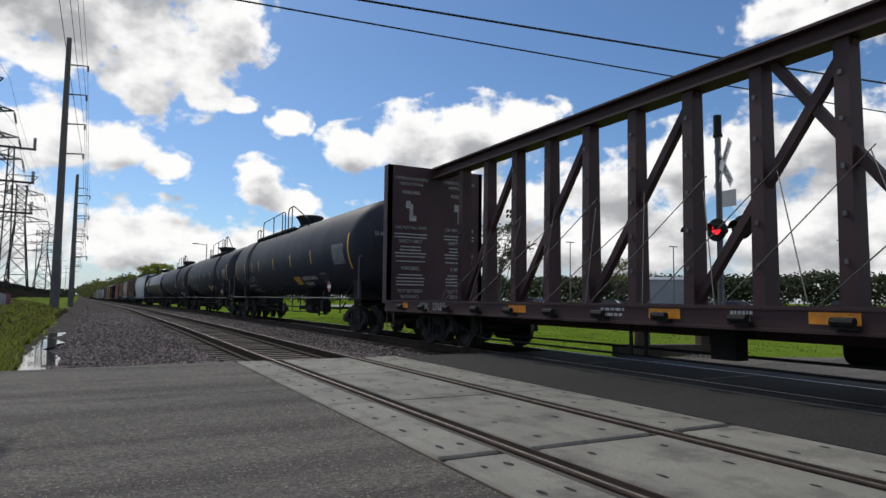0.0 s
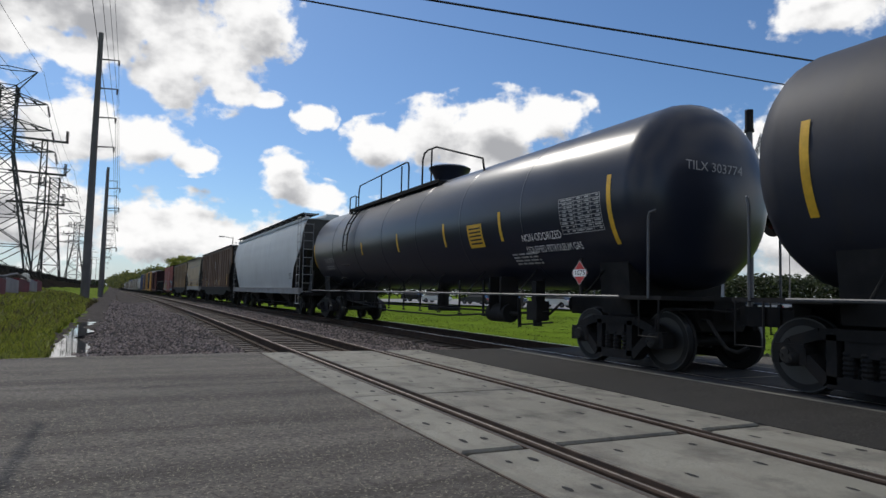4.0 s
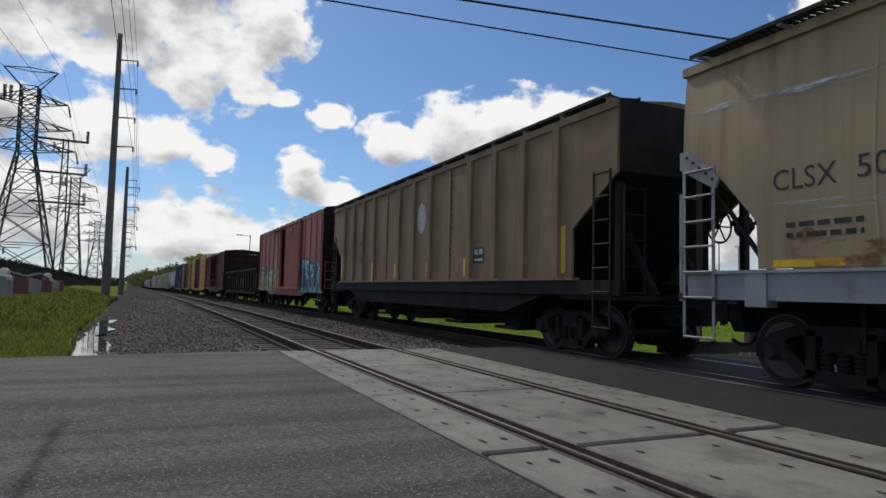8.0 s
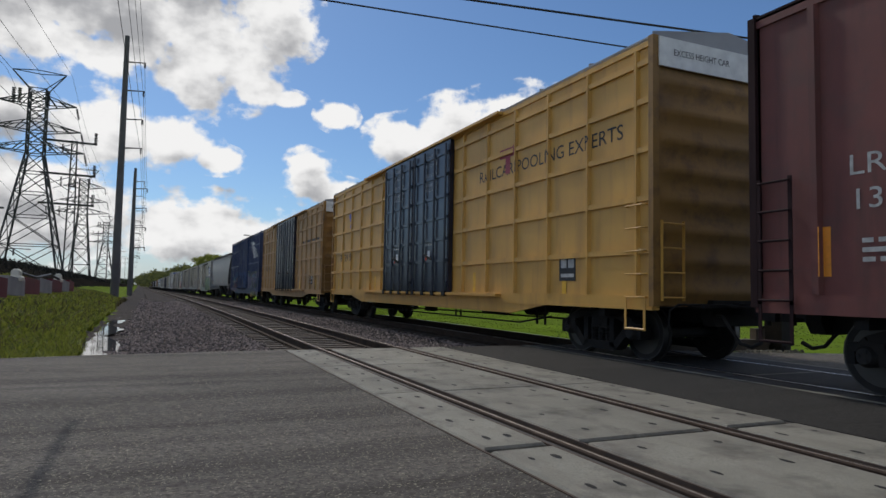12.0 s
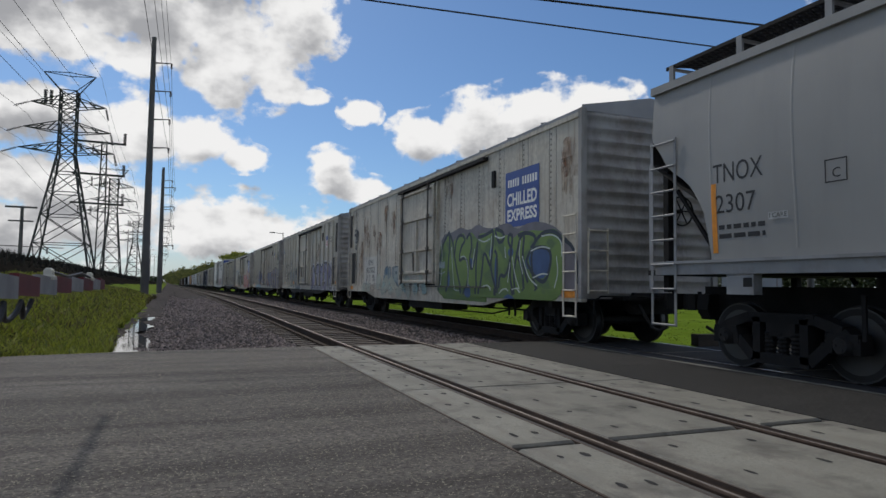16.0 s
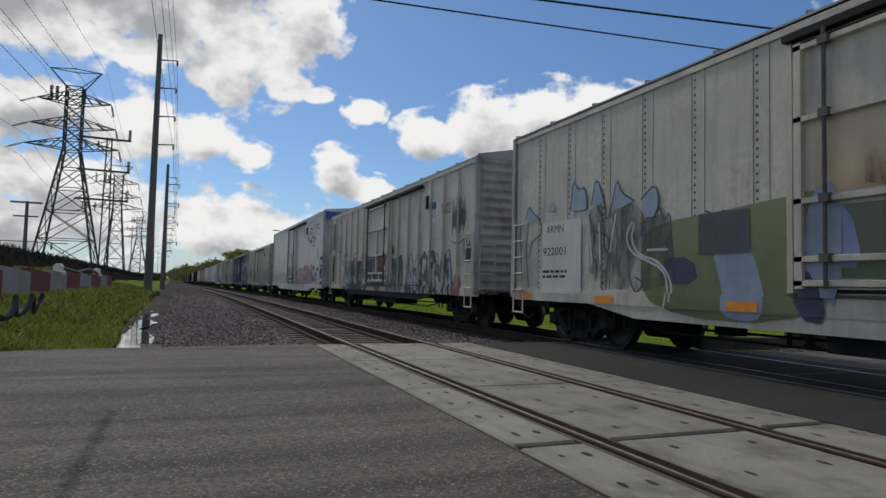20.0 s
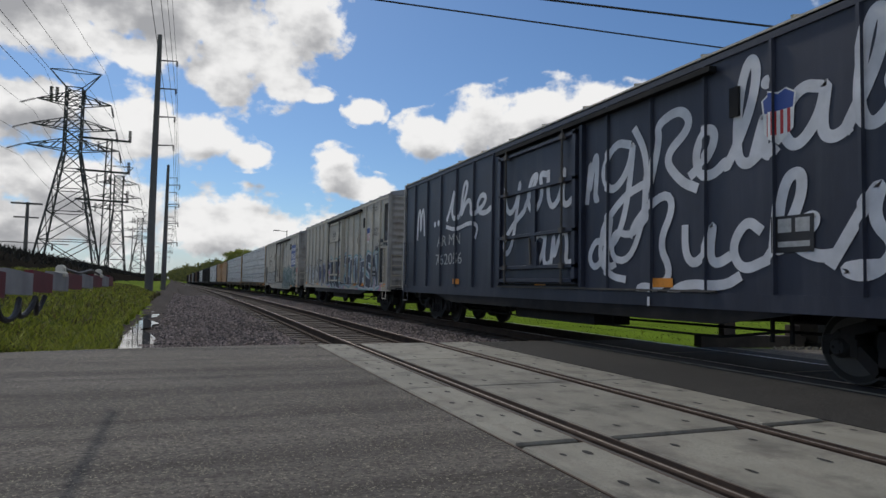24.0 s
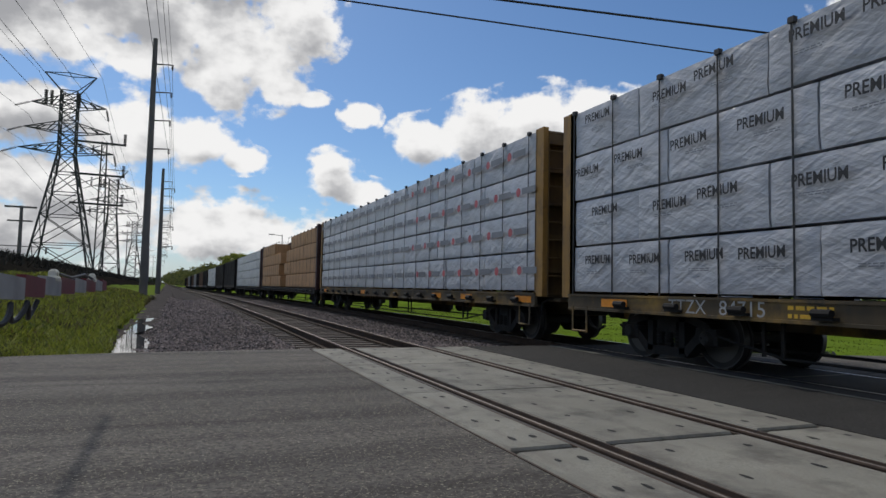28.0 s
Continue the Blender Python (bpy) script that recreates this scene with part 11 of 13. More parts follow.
def reefers():
    white, black, grey = spray(0.62, 0.62, 0.62), spray(0.025, 0.025, 0.03), spray(0.3, 0.31, 0.33)

    def smooth_car(label, side, front, rear, seams=15):
        """Flush sides with riveted seams."""
        half = (rear - front) / 2
        ob = reefer(label, half, side, (), 0.03, -0.05, M_END_GREY, M_GREY_ROOF)
        rivets(ob, half, side, [y for y in steps(-half + 1.1, half - 1.1, seams) if abs(y) > 1.9], 1.1, 4.3)
        ladders(ob, half, 1.0, 2.5, side, x=-1.62)
        fl = Flank(ob, -1.556, [(-1.65, 1.55, 0.066)], sill=1.06)
        fl.belly = half - 3.95
        return ob, fl, half

    def post_car(label, side, front, rear):
        half = (rear - front) / 2
        posts = [sg * (half - 1.16 - 1.05 * k) for sg in (-1, 1) for k in range(6)]
        ob = reefer(label, half, side, posts, 0.065, 0.1, M_END_GREY, M_GREY_ROOF, post_w=0.08)
        ladders(ob, half, 1.0, 2.5, side, x=-1.62)
        return ob, Flank(ob, -1.55, [(y - 0.03, y + 0.03) for y in posts if abs(y - 0.1) > 1.78] + [(-1.5, 1.7, 0.072)], 0.065, sill=1.06), half

    def bay(ob, side, half, sg, upper, grille=True):
        """The machinery openings at one end: sg -1 front, 1 rear."""
        c, d = sorted((sg * (half - 0.55), sg * (half - 1.25)))
        if upper == "slats":
            louvres(ob, side, *sorted((sg * (half - 0.25), sg * (half - 0.85))), 2.75, 4.05)
        elif upper:
            machinery_bay(ob, side, *sorted((sg * (half - 0.12), sg * (half - 0.62))), 2.7, 4.1, False)
        machinery_bay(ob, side, c, d, 1.15, 2.45, grille)

    # First: blue sign and green letters, rust at the rear.
    ob, fl, half = smooth_car("dirty rust-stained white refrigerator car with green graffiti", M_CREAM_RUSTY, 308.6, 326.5)
    bay(ob, M_CREAM_RUSTY, half, 1, True, False)
    chilled(fl, -6.65, 3.05)
    cloud = [[(-1.87, 2.02), (-2.05, 2.52), (-2.85, 2.57), (-3.36, 2.66), (-3.91, 2.52), (-4.42, 2.66), (-4.80, 2.52), (-5.41, 2.47), (-5.72, 2.54), (-6.12, 2.53), (-6.38, 2.38), (-6.81, 2.38), (-6.99, 2.33), (-6.97, 1.68)]] + [[(-6.40, 2.34), (-7.07, 2.49), (-7.84, 2.38), (-8.35, 2.12), (-8.77, 1.77), (-8.87, 1.18), (-8.52, 0.91), (-6.50, 0.86)]]
    body = [[(-1.78, 0.76), (-1.87, 2.25), (-2.35, 2.35), (-2.52, 2.61), (-2.80, 2.27), (-3.26, 2.46), (-3.55, 2.49), (-3.73, 2.31), (-4.04, 2.50), (-4.41, 2.26), (-4.57, 2.41), (-5.01, 2.39), (-5.38, 2.47), (-5.72, 2.34), (-5.95, 2.25), (-6.17, 2.31), (-6.32, 2.17), (-6.67, 2.33), (-6.85, 2.26), (-6.99, 2.28), (-6.95, 0.77), (-5.12, 0.72)]] + [[(-6.50, 2.24), (-7.07, 2.30), (-7.51, 2.25), (-8.00, 2.27), (-8.35, 2.05), (-8.38, 0.86), (-6.51, 0.78)]]
    pools = [[(-3.68, 0.83), (-3.81, 1.21), (-4.11, 1.03), (-4.07, 0.81)], [(-2.50, 1.70), (-2.68, 1.21), (-2.46, 0.89)], [(-6.00, 1.89), (-6.22, 2.02), (-6.34, 1.86), (-6.16, 1.73)], [(-5.04, 1.92), (-5.29, 2.09), (-5.20, 1.69)], [(-5.75, 0.68), (-6.03, 0.96), (-6.42, 0.88), (-6.39, 0.74)], [(-6.97, 1.64), (-6.79, 1.69), (-6.97, 1.42)], [(-5.37, 1.79), (-5.56, 1.77), (-5.48, 0.94), (-5.39, 1.10)], [(-3.95, 1.82), (-4.16, 1.81), (-4.08, 1.45)]] + [[(-6.93, 1.66), (-7.12, 1.86), (-7.76, 1.90), (-7.88, 1.67), (-7.68, 1.28), (-7.34, 1.28)]]
    lines = [[(-1.87, 0.95), (-1.93, 2.09), (-2.52, 2.61), (-2.63, 2.32), (-2.52, 1.63), (-2.46, 0.93)], [(-2.52, 2.61), (-2.85, 2.30), (-2.95, 1.88), (-3.25, 1.27), (-3.49, 0.92)], [(-2.95, 1.88), (-3.06, 2.35), (-3.36, 2.48), (-3.73, 2.31), (-3.36, 2.12), (-3.26, 1.73), (-3.55, 1.85), (-3.82, 1.77), (-3.90, 1.33), (-3.63, 0.89)], [(-3.73, 2.31), (-4.00, 2.50), (-4.08, 2.06), (-3.91, 1.82), (-4.08, 1.45), (-4.33, 1.92), (-4.45, 2.32), (-4.32, 1.56), (-4.39, 0.91)], [(-4.45, 2.32), (-4.72, 2.32), (-5.15, 2.40), (-5.31, 2.44), (-5.27, 1.95), (-5.13, 1.58), (-5.42, 1.10), (-5.45, 0.89)], [(-4.55, 0.92), (-4.71, 1.55), (-4.79, 2.00), (-5.13, 1.58)], [(-5.38, 2.43), (-5.59, 2.08), (-5.89, 2.20), (-5.78, 2.37), (-5.41, 2.45)], [(-5.37, 1.95), (-5.53, 1.83), (-5.48, 0.89)], [(-5.57, 0.95), (-5.64, 1.41), (-5.93, 1.30), (-6.16, 1.69), (-6.21, 1.97), (-6.06, 2.08), (-6.06, 2.28), (-6.27, 2.25), (-6.21, 1.97)], [(-6.16, 1.69), (-6.15, 1.25), (-6.35, 0.92)], [(-6.40, 0.93), (-6.31, 1.39), (-6.47, 1.85), (-6.62, 2.21), (-6.81, 2.23), (-6.71, 1.83), (-6.79, 1.47), (-6.96, 1.20)]] + [[(-6.50, 2.22), (-6.89, 2.27), (-7.34, 2.15), (-7.07, 1.81), (-7.16, 1.29), (-7.34, 1.03)], [(-7.07, 1.91), (-7.51, 2.22), (-8.00, 2.22), (-8.32, 2.03), (-8.34, 1.04)], [(-6.89, 1.66), (-7.07, 1.91), (-7.76, 1.92), (-7.92, 1.67), (-7.68, 1.18), (-7.34, 1.26), (-7.07, 1.44), (-6.89, 1.66)], [(-8.35, 2.03), (-8.74, 1.82), (-8.83, 1.18)], [(-6.79, 1.02), (-6.70, 1.50), (-6.50, 1.78)]]
    glints = [[(-1.99, 2.31), (-2.11, 1.71), (-1.93, 1.06)], [(-2.74, 2.17), (-2.85, 1.48), (-2.95, 1.01), (-3.35, 0.98)], [(-3.36, 1.86), (-3.64, 1.90), (-3.86, 1.64), (-3.86, 1.08)], [(-4.25, 2.04), (-4.12, 1.57)], [(-4.49, 2.26), (-4.79, 2.17), (-5.14, 2.24)], [(-4.70, 1.09), (-4.99, 1.15), (-5.26, 1.02)], [(-5.21, 2.29), (-5.14, 1.75)], [(-5.38, 2.29), (-5.66, 2.21), (-5.89, 2.25)], [(-5.89, 2.00), (-5.94, 1.75)], [(-6.15, 1.64), (-6.04, 1.20)], [(-6.26, 1.77), (-6.36, 1.39), (-6.64, 0.98)], [(-6.62, 2.11), (-6.56, 1.75), (-6.74, 1.38)], [(-5.69, 0.95), (-5.92, 1.08), (-6.14, 1.01)], [(-6.30, 1.04), (-6.50, 1.09), (-6.68, 0.98)]] + [[(-7.51, 2.14), (-7.92, 2.16), (-8.27, 2.01), (-8.27, 1.70)], [(-7.16, 1.29), (-7.51, 1.38), (-7.76, 1.36)], [(-6.70, 1.77), (-6.98, 1.29), (-7.34, 1.13)], [(-8.08, 1.71), (-8.15, 1.37), (-8.00, 1.09)], [(-7.07, 1.86), (-7.51, 1.94), (-7.84, 1.87)]]
    fl.paint("graffiti", [([rounded(q, 1) for q in cloud], spray(0.15, 0.14, 0.16)), ([rounded(q, 1, k=0.15) for q in body], fade((0.1, 0.17, 0.035), (0.15, 0.24, 0.05), 0.7, 2.3, (0.09, 0.15, 0.05))),
                          ([rounded(q, 1) for q in pools], spray(0.035, 0.08, 0.2)), (sum((stroke(rounded(q, 2, False), 0.085) for q in lines), []), spray(0.022, 0.035, 0.05)),
                          (sum((stroke(rounded(q, 2, False), 0.03) for q in glints), []), spray(0.5, 0.55, 0.52))], "tall green graffiti letters with dark outlines and white glints")
    graffiti(fl, 1.3, 3.6, 0.95, 1.75, 4, 0.13, fade((0.2, 0.28, 0.3), (0.3, 0.33, 0.33), 0.9, 1.7, (0.05, 0.12, 0.2)), spray(0.08, 0.12, 0.15), None, None, None, 151)
    tag_line(fl, -2.3, -1.8, 1.5, 1.9, spray(0.35, 0.42, 0.42), 152, 0.025, 9)
    fl.paint("patch", [([rect(4.5, 6.3, 1.12, 2.2)], M_PATCH)], "clean repainted patch")
    marks(fl, 5.42, 1.96, "ARMN", "902082", M_INK, 0.22, 0.29, 0.76, 1.15, False)
    fl.text("LD   LMT     165800\nLT     WT       97200", 5.4, 1.36, 0.105, M_INK, 1.2)
    rust(fl, ((6.2, 3.5, 0.35), (5.9, 2.9, 0.3), (5.0, 3.2, 0.25), (4.3, 2.7, 0.4), (6.9, 2.6, 0.3), (-2.5, 3.9, 0.4), (-8.6, 3.6, 0.4), (2.6, 3.4, 0.3), (3.4, 3.7, 0.3), (7.0, 2.0, 0.45)), 5)
    fl.paint("graffiti", [(blobs(random.Random(8), 16, -1.0, 6.5, 0.85, 1.25, 0.15, 0.34), spray(0.38, 0.4, 0.34)), (blobs(random.Random(9), 10, -1.0, 6.8, 0.88, 1.2, 0.06, 0.2), spray(0.28, 0.4, 0.38)), (wild(random.Random(3), -0.8, 6.4, 0.92, 1.16, 12, 0.014), spray(0.14, 0.14, 0.14))], "pale cartoonish graffiti along the sill")
    fl.text("CUER", 7.75, 3.25, 0.3, black, 0.62, 0.03, 0.3, -18)
    fl.text("DONT\nASK", 7.7, 2.8, 0.2, black, 0.5, 0.02, 0.3, -12)
    fl.text("MECHANICAL\nREFRIGERATION", 7.7, 4.08, 0.07, M_INK, 0.6)
    fl.paint("access_panel", [(stroke([(6.0, 1.1), (6.0, 2.15), (6.75, 2.15), (6.75, 1.1)], 0.02), black)], "outlined access panel")
    for y in (-8.6, 8.3):
        fl.marker(y, 0.98, 0.5, 0.14, M_ORANGE)
    couple(ob, 308.6, 326.5)

    # Second: posts, emblem, purple-grey letters in front, grey ones behind.
    ob, fl, half = post_car("grimy off-white ribbed refrigerator car with grey graffiti", M_CREAM, 328.7, 346.3)
    bay(ob, M_CREAM, half, -1, True)
    shield(fl, -6.1, 3.35, 0.5)
    fl.text("BUILDING\nAMERICA", -7.1, 3.38, 0.13, M_INK, 0.75)
    fl.text("MECHANICAL\nREFRIGERATION", -6.7, 4.12, 0.07, M_INK, 0.6)
    fl.paint("graffiti_ground", [(blobs(random.Random(153), 12, -7.6, -2.6, 0.85, 1.2, 0.2, 0.42), spray(0.1, 0.1, 0.12))], "dark grey sprayed ground")
    graffiti(fl, -8.3, -2.3, 0.75, 2.2, 5, 0.26, fade((0.2, 0.2, 0.22), (0.3, 0.28, 0.38), 0.7, 2.1, (0.21, 0.19, 0.32)), spray(0.02, 0.02, 0.03), spray(0.55, 0.55, 0.55), None, None, 52, label="grey and lilac graffiti letters", shine=white)
    dfl = Flank(ob, -1.625)
    graffiti(dfl, -0.6, 0.8, 1.15, 1.6, 4, 0.1, fade((0.5, 0.33, 0.05), (0.4, 0.4, 0.42), 1.1, 1.6), spray(0.3, 0.3, 0.32), None, None, None, 154)
    rust(fl, ((-4.2, 3.3, 0.35), (-3.8, 2.7, 0.3)), 6)
    tag_line(fl, 7.5, 8.4, 3.1, 3.7, spray(0.1, 0.16, 0.3), 63, 0.035, 11)
    hook = rounded([(5.48, 1.86), (5.14, 1.89), (4.76, 2.11), (4.53, 1.98), (4.3, 1.55), (4.45, 1.05), (4.95, 1.02), (5.1, 1.35), (5.3, 1.5), (5.65, 1.55)], 1, k=0.1)
    mid_ = rounded([(4.35, 1.6), (3.82, 2.18), (3.57, 2.06), (3.72, 1.7), (3.35, 1.3), (3.84, 0.85), (4.2, 1.4)], 1, k=0.1)
    last = rounded([(3.7, 1.65), (3.32, 1.94), (2.5, 2.0), (1.6, 2.2), (1.2, 1.6), (1.5, 0.85), (2.4, 0.9), (2.9, 0.8), (3.3, 1.25)], 1, k=0.1)
    tail = rounded([(5.6, 1.6), (5.8, 1.55), (5.65, 1.3), (5.86, 1.05), (5.75, 0.85), (5.4, 0.8), (5.5, 1.0), (5.52, 1.3)], 2)
    drops = [rounded(p, 2) for p in ([(4.66, 1.12), (4.62, 1.4), (4.5, 1.2), (4.52, 1.05)], [(5.32, 1.55), (5.12, 1.5), (5.2, 1.3), (5.3, 1.42)], [(3.3, 1.55), (2.9, 1.7), (2.75, 1.55), (3.05, 1.5)], [(2.6, 1.3), (2.3, 1.5), (2.2, 1.1), (2.5, 1.05)])]
    creases = stroke([(4.35, 1.58), (4.1, 1.3), (3.84, 1.03), (3.96, 0.83)], 0.05) + stroke([(3.73, 1.65), (3.43, 1.27), (3.2, 1.1), (3.2, 0.82)], 0.05) + stroke([(3.7, 1.5), (3.95, 1.6), (3.8, 1.72)], 0.04)
    rims = sum((stroke(p, 0.15, True) for p in (hook, mid_, last)), [])
    fl.paint("graffiti", [(rims, stain("sprayed_mist", (0.3, 0.5, 0.52), 5.0, 0.3, 0.7, (1, 1, 1))), ([hook, mid_, last], fade((0.22, 0.225, 0.23), (0.27, 0.275, 0.28), 0.8, 2.2)), ([tail] + drops, spray(0.07, 0.085, 0.09)),
                          (sum((stroke(p, 0.055, True) for p in (hook, mid_, last)), []) + creases, spray(0.03, 0.05, 0.06)), (sum((stroke(p, 0.022, True) for p in drops + [tail]), []), white)], "large angular grey graffiti letters with dark edges")
    fl.paint("access_panel", [([rect(2.5, 3.3, 1.72, 2.13)], spray(0.035, 0.035, 0.04))], "dark square hatch")
    split_marks(fl, 6.66, 2.34, 0.54, "AR", "MN", "725", "280", 0.36, (0.58, 0.84, 0.74, 0.94))
    fl.bars(7.1, 1.38, 0.7, 0.2, 2, M_INK, 64)
    tag_line(fl, 4.5, 5.2, 2.35, 2.7, black, 155, 0.03, 7)
    tag_line(fl, 5.9, 6.8, 1.3, 1.7, black, 156, 0.025, 9)
    for y in (7.8, 3.9, -8.3):
        fl.marker(y, 1.22, 0.45, 0.15, M_ORANGE)
    couple(ob, 328.7, 346.3)

    # Third: dark scrawl, blue graffiti, louvres at the rear.
    ob, fl, half = post_car("grimy off-white ribbed refrigerator car with blue graffiti", M_CREAM, 348.3, 366.1)
    bay(ob, M_CREAM, half, 1, "slats")
    shield(fl, -6.2, 3.35, 0.5)
    fl.text("BUILDING\nAMERICA", -7.2, 3.38, 0.13, M_STENCIL_Y, 0.75)
    tag_line(fl, -8.5, -7.7, 2.8, 3.8, black, 64, 0.05, 9)
    fl.paint("graffiti_ground", [(blobs(random.Random(157), 10, -8.3, -5.8, 0.9, 1.6, 0.2, 0.45), spray(0.4, 0.3, 0.1))], "ochre sprayed ground")
    graffiti(fl, -8.6, -5.3, 0.72, 2.35, 3, 0.26, fade((0.17, 0.15, 0.22), (0.24, 0.21, 0.3), 0.7, 2.3), black, None, None, spray(0.05, 0.045, 0.07), 54, label="violet-grey graffiti letters")
    graffiti(fl, -5.1, -1.6, 0.95, 2.1, 4, 0.2, fade((0.06, 0.15, 0.36), (0.1, 0.22, 0.42), 0.9, 2.1, (0.26, 0.05, 0.05)), spray(0.1, 0.05, 0.07), None, None, spray(0.22, 0.05, 0.05), 158, label="blue and red graffiti letters", shine=spray(0.35, 0.5, 0.6))
    for a, b, c, d, s in ((-4.6, -3.6, 2.3, 2.8, 159), (-3.1, -2.5, 2.4, 2.75, 160)):
        tag_line(fl, a, b, c, d, spray(0.12, 0.11, 0.11), s, 0.02, 9)
    dfl = Flank(ob, -1.625)
    tag_line(dfl, -0.3, 0.7, 2.25, 2.75, spray(0.1, 0.1, 0.1), 161, 0.025, 10)
    graffiti(dfl, -0.55, 0.85, 1.15, 1.85, 3, 0.12, fade((0.12, 0.25, 0.4), (0.05, 0.12, 0.35), 1.1, 1.8, (0.3, 0.08, 0.05)), spray(0.12, 0.05, 0.06), None, None, None, 162)
    swell = rounded([(5.32, 0.85), (5.3, 1.41), (5.08, 1.65), (4.5, 1.74), (3.98, 1.6), (3.3, 1.5), (2.7, 1.2), (1.9, 0.95), (1.9, 0.76), (4.8, 0.76)], 2)
    crest = rounded([(4.0, 1.6), (4.18, 2.0), (3.98, 2.2), (3.75, 2.22), (3.57, 2.44), (3.32, 2.28), (2.49, 2.36), (2.16, 2.25), (1.95, 2.05), (1.2, 2.2), (1.0, 1.5), (1.9, 1.1), (2.98, 1.6), (3.33, 1.0), (3.5, 1.55)], 2)
    flames = [rounded(p, 2) for p in ([(4.95, 1.2), (4.66, 1.48), (4.3, 1.5), (4.55, 1.15)], [(3.85, 1.85), (3.6, 1.96), (3.3, 1.7), (3.62, 1.6)], [(3.0, 1.35), (2.78, 1.55), (1.95, 1.2), (1.95, 1.0), (2.3, 1.02)], [(2.42, 1.86), (1.88, 1.68), (1.6, 1.4), (2.1, 1.52)], [(3.9, 0.78), (3.6, 1.05), (3.35, 0.95), (3.5, 0.76)])]
    sparks = [rounded(p, 2) for p in ([(4.12, 1.1), (3.84, 1.36), (3.33, 1.36), (3.33, 1.07), (3.7, 1.05)], [(2.6, 1.2), (2.3, 1.25), (2.02, 1.08), (2.3, 1.04)])]
    fl.paint("graffiti", [([swell], fade((0.28, 0.48, 0.52), (0.12, 0.3, 0.5), 0.75, 1.7)), ([crest], fade((0.1, 0.3, 0.5), (0.025, 0.1, 0.36), 1.0, 2.0)), (flames, fade((0.4, 0.12, 0.04), (0.24, 0.04, 0.035), 0.9, 1.9)), (sparks, fade((0.5, 0.3, 0.06), (0.5, 0.16, 0.05), 1.0, 1.5)),
                          (sum((stroke(p, 0.03, True) for p in flames + sparks), []), spray(0.16, 0.03, 0.04)), (sum((stroke(p, 0.045, True) for p in (swell, crest)), []), spray(0.14, 0.03, 0.06)), (stroke(crest[:len(crest) // 2], 0.02), white)], "blue, pale blue and red wave-like graffiti")
    tag_line(fl, 6.2, 7.2, 1.2, 2.0, grey, 164, 0.02, 14)
    fl.text("ANTI PILFERAGE\nDEVICE", 1.5, 2.95, 0.085, M_INK, 0.72)
    fl.paint("access_panel", [([rect(2.5, 3.2, 1.76, 2.18)], spray(0.05, 0.05, 0.06))], "dark square hatch")
    rust(fl, ((-2.6, 2.9, 0.5), (-3.2, 3.5, 0.35)), 8)
    split_marks(fl, 5.64, 2.34, 0.47, "AR", "MN", "762", "052", 0.34, (0.54, 0.9, 0.6, 0.92))
    fl.bars(5.5, 1.4, 0.9, 0.2, 2, M_INK, 55)
    fl.marker(7.4, 1.1, 0.8, 0.16, M_ORANGE)
    couple(ob, 348.3, 366.1)

    # Fourth: flush, sign and pink letters.
    ob, fl, half = smooth_car("dirty white refrigerator car with pink and blue graffiti", M_CREAM, 368.4, 386.0)
    bay(ob, M_CREAM, half, -1, True, False)
    chilled(fl, -6.6, 3.05)
    fl.paint("graffiti_ground", [(rounded([(-6.6, 0.75), (-1.4, 0.75), (-1.4, 1.9), (-5.0, 1.65), (-6.6, 1.75)], 2) and [rounded([(-6.6, 0.75), (-1.4, 0.75), (-1.4, 1.9), (-5.0, 1.6), (-6.4, 1.7)], 1)], fade((0.42, 0.28, 0.22), (0.4, 0.25, 0.2), 0.7, 1.8))], "faded salmon ground")
    graffiti(fl, -5.2, -1.7, 0.95, 2.15, 4, 0.2, fade((0.42, 0.25, 0.16), (0.5, 0.26, 0.24), 0.95, 2.1), spray(0.42, 0.06, 0.07), None, None, spray(0.55, 0.4, 0.36), 55, label="pink graffiti letters", shadow=spray(0.42, 0.06, 0.07))
    dots = [[(y + r * math.cos(t * 0.3142), z + r * math.sin(t * 0.3142)) for t in range(20)] for y, z, r in ((-7.05, 1.02, 0.26), (-7.6, 0.88, 0.2), (-7.45, 1.22, 0.16), (-7.6, 1.5, 0.13), (-7.9, 1.35, 0.1), (-8.15, 1.15, 0.09), (-5.6, 1.95, 0.18), (-5.9, 2.05, 0.09), (-5.4, 2.2, 0.08), (-6.2, 1.85, 0.1), (-6.4, 1.8, 0.07), (-6.55, 1.9, 0.05))]
    fl.paint("graffiti", [([[(-6.75, 0.75), (-6.1, 0.75), (-6.0, 1.7), (-6.6, 1.75)]], spray(0.48, 0.06, 0.05)), (dots, spray(0.04, 0.06, 0.22))], "red block and blue dots")
    fl.text("AUTO..BUDA..", -7.35, 2.08, 0.36, spray(0.45, 0.04, 0.05), 1.75, 0.02, 0.2, 5)
    fl.text("ORE", -5.55, 2.45, 0.36, spray(0.45, 0.04, 0.05), 0.55, 0.02, 0.2, 8)
    data_box(fl, -7.0, 1.5, 0.4, 0.35)
